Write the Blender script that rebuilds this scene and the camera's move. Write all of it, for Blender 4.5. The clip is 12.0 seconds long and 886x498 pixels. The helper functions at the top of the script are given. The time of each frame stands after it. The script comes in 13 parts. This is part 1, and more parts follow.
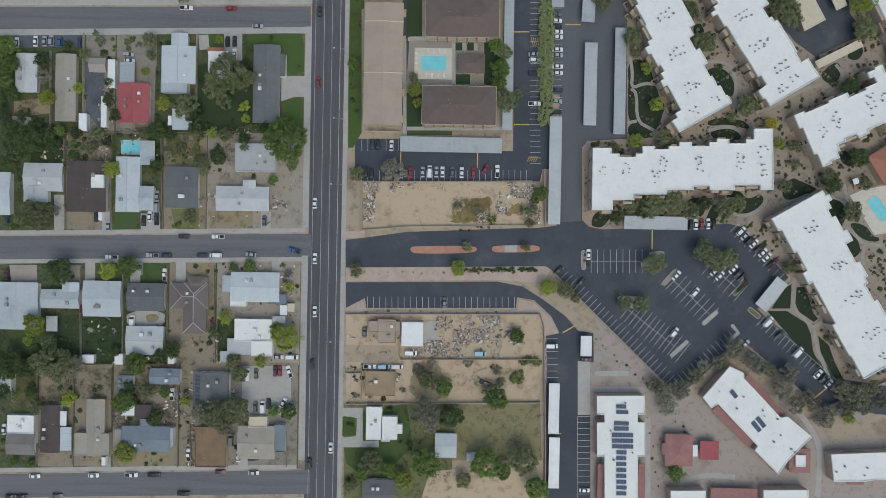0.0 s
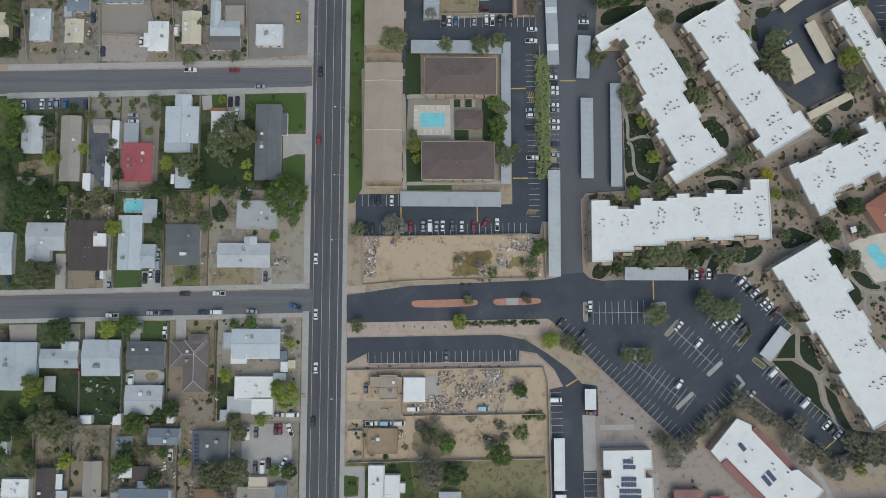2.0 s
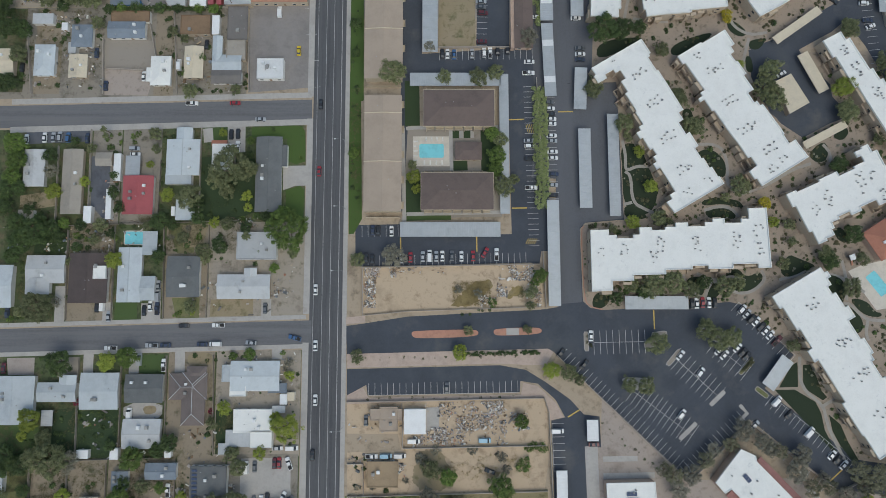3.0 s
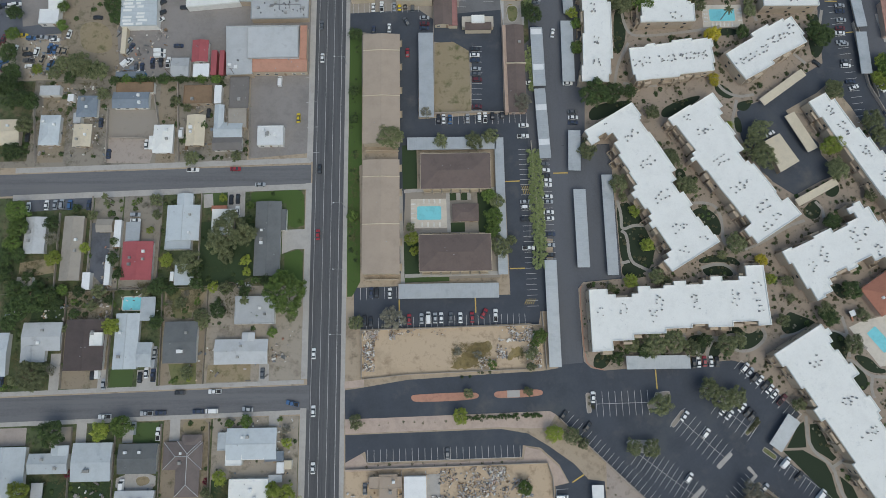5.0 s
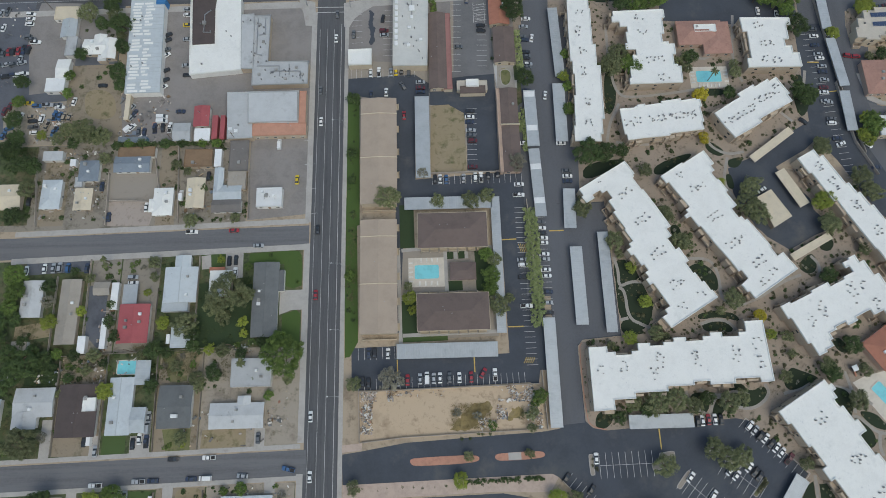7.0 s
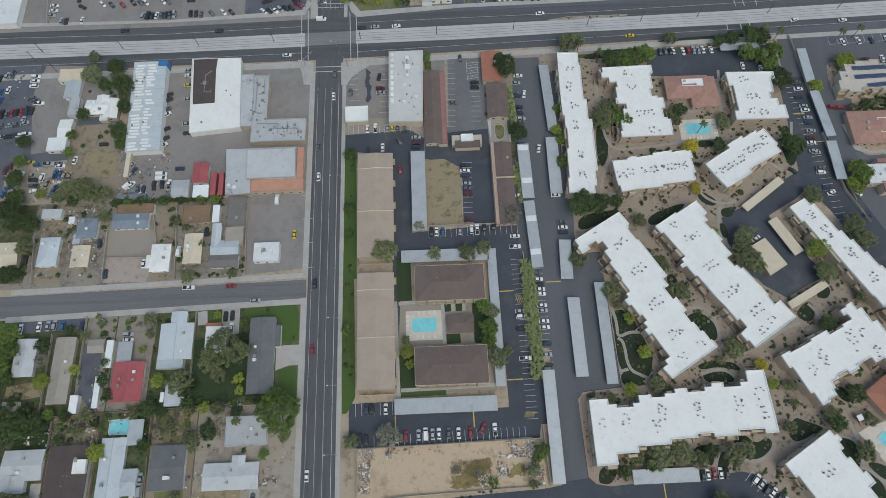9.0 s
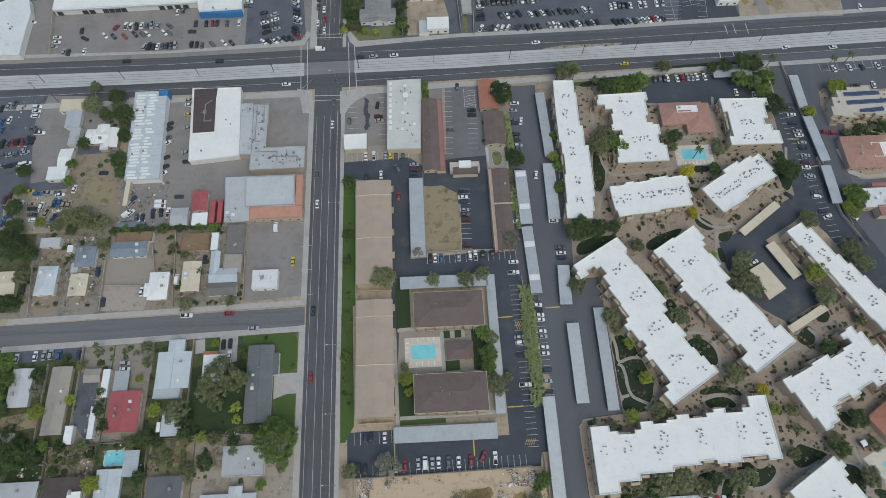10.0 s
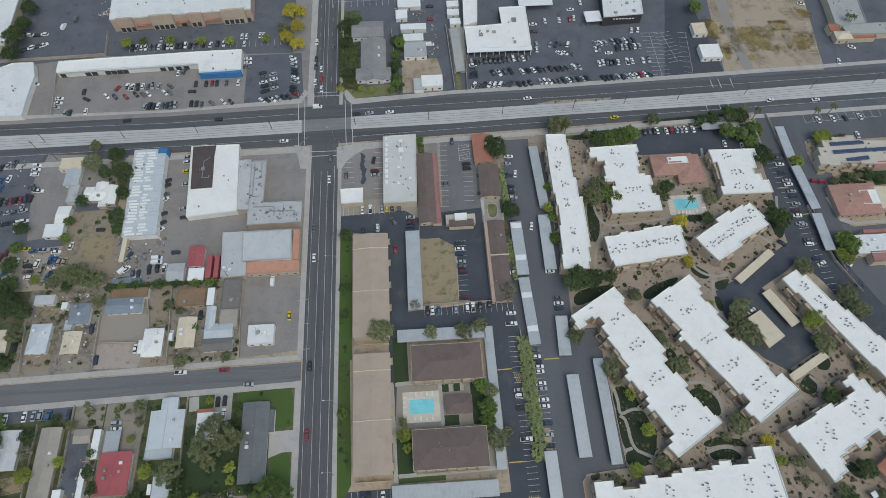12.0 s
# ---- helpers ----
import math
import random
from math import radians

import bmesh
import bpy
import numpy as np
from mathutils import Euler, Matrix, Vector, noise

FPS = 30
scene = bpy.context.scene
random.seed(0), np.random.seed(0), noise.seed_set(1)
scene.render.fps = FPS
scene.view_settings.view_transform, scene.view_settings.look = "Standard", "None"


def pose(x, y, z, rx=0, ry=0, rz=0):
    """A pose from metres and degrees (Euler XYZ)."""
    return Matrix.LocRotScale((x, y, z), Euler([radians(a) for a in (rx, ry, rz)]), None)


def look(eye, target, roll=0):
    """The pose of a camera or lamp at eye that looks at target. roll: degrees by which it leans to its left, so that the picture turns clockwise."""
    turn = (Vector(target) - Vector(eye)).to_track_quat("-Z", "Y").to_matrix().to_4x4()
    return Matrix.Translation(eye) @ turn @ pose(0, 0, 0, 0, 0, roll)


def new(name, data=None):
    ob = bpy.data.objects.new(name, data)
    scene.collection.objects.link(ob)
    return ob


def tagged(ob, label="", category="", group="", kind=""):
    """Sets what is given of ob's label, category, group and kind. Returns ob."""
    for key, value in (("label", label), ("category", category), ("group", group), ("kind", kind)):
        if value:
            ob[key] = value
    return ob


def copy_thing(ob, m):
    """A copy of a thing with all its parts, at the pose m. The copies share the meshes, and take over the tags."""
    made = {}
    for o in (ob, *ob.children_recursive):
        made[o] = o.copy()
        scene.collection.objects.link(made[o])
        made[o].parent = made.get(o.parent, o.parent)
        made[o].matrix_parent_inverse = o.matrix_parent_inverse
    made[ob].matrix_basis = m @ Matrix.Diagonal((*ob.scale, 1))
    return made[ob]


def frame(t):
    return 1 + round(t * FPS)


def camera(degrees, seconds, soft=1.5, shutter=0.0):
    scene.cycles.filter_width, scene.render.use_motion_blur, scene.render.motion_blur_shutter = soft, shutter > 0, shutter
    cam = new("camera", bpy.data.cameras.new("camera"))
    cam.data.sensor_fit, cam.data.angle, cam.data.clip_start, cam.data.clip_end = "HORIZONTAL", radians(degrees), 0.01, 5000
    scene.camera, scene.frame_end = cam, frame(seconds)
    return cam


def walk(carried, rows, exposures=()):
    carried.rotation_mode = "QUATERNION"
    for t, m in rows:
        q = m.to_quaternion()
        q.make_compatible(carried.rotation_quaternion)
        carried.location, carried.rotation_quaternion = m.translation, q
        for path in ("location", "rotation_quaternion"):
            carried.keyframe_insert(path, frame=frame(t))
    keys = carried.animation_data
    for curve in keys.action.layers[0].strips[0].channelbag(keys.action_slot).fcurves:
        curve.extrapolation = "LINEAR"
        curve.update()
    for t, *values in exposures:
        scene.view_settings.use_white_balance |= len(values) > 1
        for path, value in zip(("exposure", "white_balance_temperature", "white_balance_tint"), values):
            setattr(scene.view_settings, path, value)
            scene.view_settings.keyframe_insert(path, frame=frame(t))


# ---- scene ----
SKY, SUN, SOFT = 0.13, 0.7, 0.75
EXPOSURES = [(0.0, 0.2, 7050, 2), (12.0, 0.28, 7050, 2)]
cam = camera(71.72, 12.0, soft=SOFT)
PATH = [
    (0, 2.907, 2.111, 261.917, -0.3851, -0.2814, 1.0536),
    (0.5, 2.703, 3.585, 261.981, 0.4933, -0.2670, 0.8122),
    (1, 2.555, 4.971, 262.077, 1.4324, -0.2789, 0.6648),
    (1.5, 2.456, 6.271, 262.202, 2.4162, -0.2689, 0.4384),
    (2, 2.402, 7.487, 262.353, 3.4516, -0.2768, 0.2725),
    (2.5, 2.386, 8.619, 262.527, 4.5669, -0.2751, 0.1009),
    (3, 2.405, 9.671, 262.719, 5.7913, -0.2717, -0.0787),
    (5, 2.704, 13.093, 263.613, 10.7709, -0.2523, -0.8677),
    (5.5, 2.809, 13.761, 263.850, 12.0645, -0.2326, -1.0379),
    (6, 2.914, 14.356, 264.086, 13.2907, -0.2437, -1.1602),
    (6.5, 3.015, 14.881, 264.317, 14.5298, -0.2286, -1.3858),
    (7, 3.107, 15.336, 264.540, 15.7486, -0.2337, -1.5767),
    (9, 3.264, 16.499, 265.284, 20.3783, -0.2475, -2.3493),
    (9.5, 3.225, 16.633, 265.416, 21.5557, -0.2252, -2.5807),
    (10, 3.143, 16.706, 265.519, 22.7753, -0.2648, -2.7331),
    (10.5, 3.014, 16.722, 265.591, 23.9838, -0.2735, -2.9749),
    (11, 2.831, 16.680, 265.628, 25.2088, -0.3071, -3.1767),
    (11.5, 2.589, 16.584, 265.626, 26.4389, -0.3283, -3.4055),
    (12, 2.284, 16.433, 265.582, 27.6925, -0.3525, -3.6197),
]
walk(cam, [(t, pose(x, y, z, rx, ry, rz)) for t, x, y, z, rx, ry, rz in PATH], EXPOSURES)
# ---------- world, sun ----------
world = bpy.data.worlds.new("overcast_sky")
scene.world = world
world.use_nodes = True
wn = world.node_tree.nodes
sky = wn.new("ShaderNodeTexSky")
sky.sky_type = "NISHITA"
sky.sun_disc = False
sky.sun_elevation = radians(58)
sky.sun_rotation = radians(160)
sky.air_density, sky.dust_density, sky.ozone_density = 1.0, 2.0, 1.0
wn["Background"].inputs[1].default_value = SKY
world.node_tree.links.new(sky.outputs[0], wn["Background"].inputs[0])
sun = new("sun", bpy.data.lights.new("sun", "SUN"))
sun.data.energy, sun.data.angle, sun.data.color = SUN, radians(50), (1.0, 0.99, 0.97)
sun.matrix_world = look((0, 0, 100), (-30, 45, 0))

# ---------- materials ----------
MATS = {}


def mat(name, col, rough=0.9, var=0.18, scale=0.35, fine=6.0, bump=0.05, metal=0.0, tint=0.0, stain=None, amount=0.5, coat=0.0, streak=(1, 1), spec=0.5, grain=0.4, spots=None):
    """A weathered surface: broad blotches, fine grain, an optional stain colour, a little change from thing to thing."""
    m = bpy.data.materials.new(name)
    m.use_nodes = True
    nt = m.node_tree
    n, ln = nt.nodes, nt.links
    b = n["Principled BSDF"]
    geo = n.new("ShaderNodeNewGeometry")
    mp = n.new("ShaderNodeMapping")
    mp.inputs["Scale"].default_value = (*streak, 1)
    ln.new(geo.outputs["Position"], mp.inputs[0])
    big = n.new("ShaderNodeTexNoise")
    big.inputs["Scale"].default_value, big.inputs["Detail"].default_value, big.inputs["Roughness"].default_value = scale, 6, 0.65
    small = n.new("ShaderNodeTexNoise")
    small.inputs["Scale"].default_value, small.inputs["Detail"].default_value = fine, 3
    for t in (big, small):
        ln.new(mp.outputs[0], t.inputs["Vector"])
    add = n.new("ShaderNodeMath")
    add.operation = "MULTIPLY_ADD"
    ln.new(small.outputs[0], add.inputs[0])
    add.inputs[1].default_value = 0.45
    ln.new(big.outputs[0], add.inputs[2])
    mid = n.new("ShaderNodeTexNoise")
    mid.inputs["Scale"].default_value, mid.inputs["Detail"].default_value, mid.inputs["Roughness"].default_value = 0.9, 5, 0.7
    ln.new(geo.outputs["Position"], mid.inputs["Vector"])
    more = n.new("ShaderNodeMath")
    more.operation = "MULTIPLY_ADD"
    ln.new(mid.outputs[0], more.inputs[0])
    more.inputs[1].default_value = grain
    ln.new(add.outputs[0], more.inputs[2])
    ramp = n.new("ShaderNodeValToRGB")
    e = ramp.color_ramp.elements
    e[0].position, e[1].position = 0.5 + 0.25 * grain, 0.95 + 0.75 * grain - 0.25 * grain
    e[0].color = (*[c * (1 - var) for c in col], 1)
    e[1].color = (*[min(0.95, c * (1 + var)) for c in col], 1)
    ln.new(more.outputs[0], ramp.inputs[0])
    out = ramp.outputs[0]
    if stain:
        blot = n.new("ShaderNodeTexNoise")
        blot.inputs["Scale"].default_value, blot.inputs["Detail"].default_value, blot.inputs["Roughness"].default_value = scale * 0.5, 7, 0.7
        ln.new(mp.outputs[0], blot.inputs["Vector"])
        cut = n.new("ShaderNodeMapRange")
        cut.inputs[1].default_value, cut.inputs[2].default_value = 0.62 - 0.2 * amount, 0.78 - 0.2 * amount
        ln.new(blot.outputs[0], cut.inputs[0])
        mix = n.new("ShaderNodeMix")
        mix.data_type = "RGBA"
        ln.new(cut.outputs[0], mix.inputs["Factor"])
        ln.new(out, mix.inputs[6])
        mix.inputs[7].default_value = (*stain, 1)
        out = mix.outputs[2]
    if spots:
        col2, size, share = spots
        blot = n.new("ShaderNodeTexNoise")
        blot.inputs["Scale"].default_value, blot.inputs["Detail"].default_value, blot.inputs["Roughness"].default_value, blot.inputs["Distortion"].default_value = size, 7, 0.68, 0.15
        ln.new(geo.outputs["Position"], blot.inputs["Vector"])
        cut = n.new("ShaderNodeMapRange")
        cut.inputs[1].default_value, cut.inputs[2].default_value = 0.62 - 0.2 * share, 0.8 - 0.2 * share
        ln.new(blot.outputs[0], cut.inputs[0])
        mix = n.new("ShaderNodeMix")
        mix.data_type = "RGBA"
        ln.new(cut.outputs[0], mix.inputs["Factor"])
        ln.new(out, mix.inputs[6])
        mix.inputs[7].default_value = (*col2, 1)
        out = mix.outputs[2]
    if tint:
        info = n.new("ShaderNodeObjectInfo")
        rng = n.new("ShaderNodeMapRange")
        rng.inputs[3].default_value, rng.inputs[4].default_value = 1 - tint, 1 + tint
        ln.new(info.outputs["Random"], rng.inputs[0])
        hsv = n.new("ShaderNodeHueSaturation")
        ln.new(rng.outputs[0], hsv.inputs["Value"])
        ln.new(out, hsv.inputs["Color"])
        out = hsv.outputs[0]
    ln.new(out, b.inputs["Base Color"])
    b.inputs["Roughness"].default_value, b.inputs["Metallic"].default_value = rough, metal
    b.inputs["Coat Weight"].default_value, b.inputs["Specular IOR Level"].default_value = coat, spec
    if bump:
        bp = n.new("ShaderNodeBump")
        bp.inputs["Strength"].default_value, bp.inputs["Distance"].default_value = 0.5, bump
        ln.new(small.outputs[0], bp.inputs["Height"])
        ln.new(bp.outputs[0], b.inputs["Normal"])
    MATS[name] = m
    return m


def leaf_mat(name, col, dry, tint=0.25):
    """Foliage: leaves take a tone between two colours, by sprays of a metre and leaf by leaf; col is the darker end,
    dry the lighter one; each plant has a little of its own.
    """
    m = bpy.data.materials.new(name)
    m.use_nodes = True
    n, ln = m.node_tree.nodes, m.node_tree.links
    b = n["Principled BSDF"]
    geo, info = n.new("ShaderNodeNewGeometry"), n.new("ShaderNodeObjectInfo")
    spray = n.new("ShaderNodeTexNoise")
    spray.inputs["Scale"].default_value, spray.inputs["Detail"].default_value = 0.75, 2
    ln.new(geo.outputs["Position"], spray.inputs["Vector"])
    wide = n.new("ShaderNodeMapRange")
    wide.inputs[1].default_value, wide.inputs[2].default_value = 0.35, 0.68
    ln.new(spray.outputs[0], wide.inputs[0])
    both = n.new("ShaderNodeMath")
    both.operation = "MULTIPLY_ADD"
    ln.new(geo.outputs["Random Per Island"], both.inputs[0])
    both.inputs[1].default_value = 0.5
    half = n.new("ShaderNodeMath")
    half.operation = "MULTIPLY"
    half.inputs[1].default_value = 0.6
    ln.new(wide.outputs[0], half.inputs[0])
    ln.new(half.outputs[0], both.inputs[2])
    mix = n.new("ShaderNodeMix")
    mix.data_type = "RGBA"
    ln.new(both.outputs[0], mix.inputs["Factor"])
    mix.inputs[6].default_value, mix.inputs[7].default_value = (*col, 1), (*dry, 1)
    rng = n.new("ShaderNodeMapRange")
    rng.inputs[3].default_value, rng.inputs[4].default_value = 1 - tint, 1 + tint
    ln.new(info.outputs["Random"], rng.inputs[0])
    hsv = n.new("ShaderNodeHueSaturation")
    ln.new(rng.outputs[0], hsv.inputs["Value"])
    ln.new(mix.outputs[2], hsv.inputs["Color"])
    ln.new(hsv.outputs[0], b.inputs["Base Color"])
    b.inputs["Roughness"].default_value = 0.75
    MATS[name] = m


# ground covers
mat("dirt", (0.305, 0.25, 0.188), 0.95, 0.3, 0.12, 2.5, 0.05, stain=(0.20, 0.16, 0.12), amount=0.4, grain=0.8, spots=((0.2, 0.165, 0.12), 0.25, 0.45))
mat("pale_dirt", (0.425, 0.335, 0.24), 0.95, 0.2, 0.09, 2.2, 0.06, stain=(0.32, 0.25, 0.175), amount=0.4, grain=0.8, spots=((0.27, 0.2, 0.135), 0.22, 0.45))
mat("grey_dirt", (0.27, 0.24, 0.20), 0.95, 0.25, 0.12, 2.5, 0.05, stain=(0.17, 0.145, 0.12), amount=0.4, grain=0.8, spots=((0.15, 0.135, 0.095), 0.25, 0.45))
mat("gravel", (0.25, 0.225, 0.195), 0.95, 0.22, 0.2, 4.0, 0.05, stain=(0.21, 0.18, 0.155), amount=0.4, grain=0.8)
mat("pink_gravel", (0.268, 0.222, 0.18), 0.95, 0.22, 0.2, 4.0, 0.04, grain=0.8, stain=(0.22, 0.18, 0.145), amount=0.4, spots=((0.13, 0.115, 0.075), 0.4, 0.4))
mat("school_gravel", (0.31, 0.268, 0.238), 0.95, 0.2, 0.15, 4.0, 0.04, stain=(0.25, 0.21, 0.18), amount=0.4, grain=0.8, spots=((0.19, 0.165, 0.14), 0.35, 0.4))
mat("lawn", (0.052, 0.084, 0.028), 0.95, 0.3, 0.25, 5.0, 0.08, stain=(0.085, 0.085, 0.04), amount=0.25, grain=0.8)
# court lawn, its green lowered so that the colour carries the shade between buildings
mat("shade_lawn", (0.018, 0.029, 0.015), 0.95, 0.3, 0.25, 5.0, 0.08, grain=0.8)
mat("bright_lawn", (0.05, 0.086, 0.021), 0.95, 0.28, 0.25, 5.0, 0.08, stain=(0.08, 0.095, 0.04), amount=0.2, grain=0.8)
mat("dark_lawn", (0.028, 0.048, 0.021), 0.95, 0.3, 0.25, 5.0, 0.08, grain=0.8)
mat("dry_grass", (0.225, 0.185, 0.12), 0.95, 0.3, 0.12, 4.0, 0.08, stain=(0.32, 0.262, 0.185), amount=0.5, grain=0.8, spots=((0.105, 0.11, 0.045), 0.2, 0.55))
mat("weedy_grass", (0.125, 0.132, 0.06), 0.95, 0.35, 0.1, 3.0, 0.08, stain=(0.215, 0.175, 0.11), amount=0.4, grain=0.8, spots=((0.075, 0.09, 0.035), 0.35, 0.55))
mat("field_grass", (0.19, 0.172, 0.095), 0.95, 0.3, 0.08, 3.0, 0.08, stain=(0.27, 0.215, 0.14), amount=0.5, grain=0.8, spots=((0.1, 0.112, 0.05), 0.2, 0.5))
mat("green_yard", (0.062, 0.08, 0.037), 0.95, 0.35, 0.22, 3.0, 0.1, stain=(0.18, 0.142, 0.094), amount=0.6, grain=0.8, spots=((0.033, 0.045, 0.02), 0.4, 0.65))
mat("brown_yard", (0.205, 0.172, 0.13), 0.95, 0.35, 0.2, 3.0, 0.08, stain=(0.09, 0.095, 0.052), amount=0.35, grain=0.8, spots=((0.11, 0.1, 0.062), 0.3, 0.4))
mat("grey_yard", (0.205, 0.186, 0.158), 0.95, 0.3, 0.2, 3.0, 0.05, stain=(0.12, 0.11, 0.092), amount=0.5, grain=0.8, spots=((0.12, 0.11, 0.085), 0.3, 0.4))
mat("sand_lot", (0.30, 0.25, 0.195), 0.95, 0.22, 0.08, 2.2, 0.06, stain=(0.215, 0.178, 0.135), amount=0.5, grain=0.8, spots=((0.19, 0.152, 0.085), 0.1, 0.6))
mat("grey_track", (0.235, 0.22, 0.21), 0.95, 0.15, 0.1, 3.0, 0.03, stain=(0.28, 0.24, 0.19), amount=0.5, grain=0.8)
mat("old_grey_roof", (0.33, 0.345, 0.335), 0.85, 0.12, 0.15, 4.0, 0.01, stain=(0.24, 0.25, 0.25), amount=0.35)
mat("weeds", (0.2, 0.155, 0.07), 0.95, 0.4, 0.3, 3.0, 0.1, stain=(0.27, 0.22, 0.135), amount=0.55, grain=0.8, spots=((0.125, 0.1, 0.042), 0.5, 0.5))
mat("asphalt", (0.082, 0.085, 0.092), 0.9, 0.22, 0.06, 8.0, 0.01, stain=(0.112, 0.114, 0.118), amount=0.3)
mat("road_asphalt", (0.082, 0.085, 0.092), 0.9, 0.28, 0.5, 8.0, 0.01, stain=(0.115, 0.117, 0.121), amount=0.35, streak=(1, 0.03))
mat("avenue_asphalt", (0.078, 0.081, 0.089), 0.9, 0.28, 0.5, 8.0, 0.01, stain=(0.11, 0.112, 0.117), amount=0.35, streak=(0.03, 1))
mat("new_asphalt", (0.053, 0.062, 0.078), 0.9, 0.2, 0.06, 8.0, 0.01, stain=(0.08, 0.09, 0.101), amount=0.4, spots=((0.105, 0.108, 0.112), 0.07, 0.35))
mat("drive_asphalt", (0.1, 0.106, 0.12), 0.9, 0.2, 0.06, 8.0, 0.01, stain=(0.122, 0.127, 0.138), amount=0.4, streak=(1, 0.2))
mat("court_asphalt", (0.145, 0.147, 0.153), 0.9, 0.2, 0.07, 6.0, 0.01, stain=(0.19, 0.19, 0.192), amount=0.4)
mat("street_asphalt", (0.128, 0.131, 0.14), 0.9, 0.22, 0.4, 8.0, 0.01, stain=(0.165, 0.166, 0.172), amount=0.5, streak=(0.04, 1))
mat("grey_lot", (0.222, 0.208, 0.2), 0.9, 0.2, 0.08, 6.0, 0.01, stain=(0.165, 0.155, 0.15), amount=0.4, spots=((0.27, 0.245, 0.22), 0.12, 0.3))
mat("lot_asphalt", (0.098, 0.107, 0.127), 0.9, 0.22, 0.07, 6.0, 0.01, stain=(0.14, 0.148, 0.165), amount=0.35, spots=((0.062, 0.068, 0.082), 0.12, 0.3))
mat("concrete", (0.375, 0.362, 0.345), 0.9, 0.15, 0.25, 5.0, 0.01, stain=(0.32, 0.3, 0.28), amount=0.4)
mat("path_concrete", (0.31, 0.292, 0.265), 0.9, 0.15, 0.25, 5.0, 0.01, stain=(0.26, 0.235, 0.21), amount=0.5)
mat("worn_concrete", (0.185, 0.183, 0.188), 0.9, 0.18, 0.15, 5.0, 0.01, stain=(0.14, 0.14, 0.145), amount=0.5, streak=(0.05, 1))
mat("pink_paving", (0.33, 0.29, 0.265), 0.9, 0.15, 0.2, 5.0, 0.01, stain=(0.27, 0.235, 0.21), amount=0.4)
mat("pale_concrete", (0.43, 0.435, 0.435), 0.9, 0.13, 0.12, 3.0, 0.01, stain=(0.37, 0.37, 0.37), amount=0.4)
mat("kerb", (0.36, 0.34, 0.32), 0.9, 0.15, 0.3, 5.0, 0.0)
mat("pink_paver", (0.42, 0.335, 0.285), 0.9, 0.15, 0.3, 5.0, 0.01)
mat("red_kerb", (0.4, 0.21, 0.15), 0.85, 0.2, 0.4, 5.0, 0.0)
mat("pool_deck", (0.56, 0.52, 0.455), 0.85, 0.12, 0.3, 5.0, 0.01)
mat("line_white", (0.46, 0.46, 0.46), 0.8, 0.25, 0.4, 6.0, 0.0)
mat("worn_line", (0.36, 0.36, 0.36), 0.85, 0.4, 0.5, 6.0, 0.0)
mat("line_yellow", (0.50, 0.36, 0.10), 0.8, 0.25, 0.4, 6.0, 0.0)
mat("rail_steel", (0.2, 0.19, 0.19), 0.5, 0.2, 0.4, 6.0, 0.0, metal=0.6)
mat("water", (0.2, 0.58, 0.64), 0.12, 0.12, 0.2, 1.0, 0.02)
# roofs and walls
mat("white_roof", (0.73, 0.742, 0.725), 0.8, 0.06, 0.15, 3.0, 0.01, stain=(0.6, 0.62, 0.61), amount=0.2, spots=((0.5, 0.52, 0.54), 0.5, 0.08))
mat("sage_roof", (0.53, 0.54, 0.525), 0.8, 0.08, 0.15, 3.0, 0.01, stain=(0.42, 0.46, 0.44), amount=0.35)
mat("old_white_roof", (0.62, 0.64, 0.65), 0.8, 0.1, 0.15, 3.0, 0.01, stain=(0.46, 0.48, 0.50), amount=0.35)
mat("pale_blue_roof", (0.43, 0.475, 0.505), 0.75, 0.1, 0.2, 4.0, 0.01, tint=0.12, stain=(0.34, 0.38, 0.42), amount=0.3)
mat("pale_grey_roof", (0.42, 0.44, 0.455), 0.8, 0.1, 0.2, 4.0, 0.01, tint=0.12, stain=(0.3, 0.31, 0.32), amount=0.35)
mat("blue_grey_roof", (0.17, 0.205, 0.245), 0.8, 0.14, 0.2, 5.0, 0.02, tint=0.1)
mat("dark_grey_roof", (0.125, 0.135, 0.14), 0.85, 0.16, 0.2, 5.0, 0.02, tint=0.1, stain=(0.15, 0.155, 0.16), amount=0.3)
mat("mid_grey_roof", (0.172, 0.162, 0.155), 0.85, 0.15, 0.2, 5.0, 0.02, tint=0.1)
mat("taupe_roof", (0.31, 0.285, 0.25), 0.85, 0.12, 0.2, 5.0, 0.02, tint=0.08)
mat("slate_roof", (0.225, 0.225, 0.228), 0.88, 0.14, 0.2, 5.0, 0.02)
mat("umber_roof", (0.145, 0.122, 0.116), 0.88, 0.16, 0.2, 5.0, 0.02)
mat("tan_roof", (0.365, 0.3, 0.243), 0.85, 0.1, 0.15, 5.0, 0.02)
mat("ochre_roof", (0.285, 0.215, 0.14), 0.88, 0.2, 0.15, 5.0, 0.02, stain=(0.22, 0.16, 0.105), amount=0.4)
mat("brown_roof", (0.135, 0.104, 0.095), 0.88, 0.16, 0.2, 5.0, 0.02, tint=0.06)
mat("dark_brown_roof", (0.08, 0.064, 0.062), 0.88, 0.16, 0.2, 5.0, 0.02)
mat("earth_roof", (0.20, 0.135, 0.085), 0.88, 0.2, 0.2, 5.0, 0.02)
mat("red_roof", (0.33, 0.085, 0.095), 0.8, 0.14, 0.2, 5.0, 0.02)
mat("tile_roof", (0.33, 0.145, 0.10), 0.85, 0.16, 0.3, 5.0, 0.04)
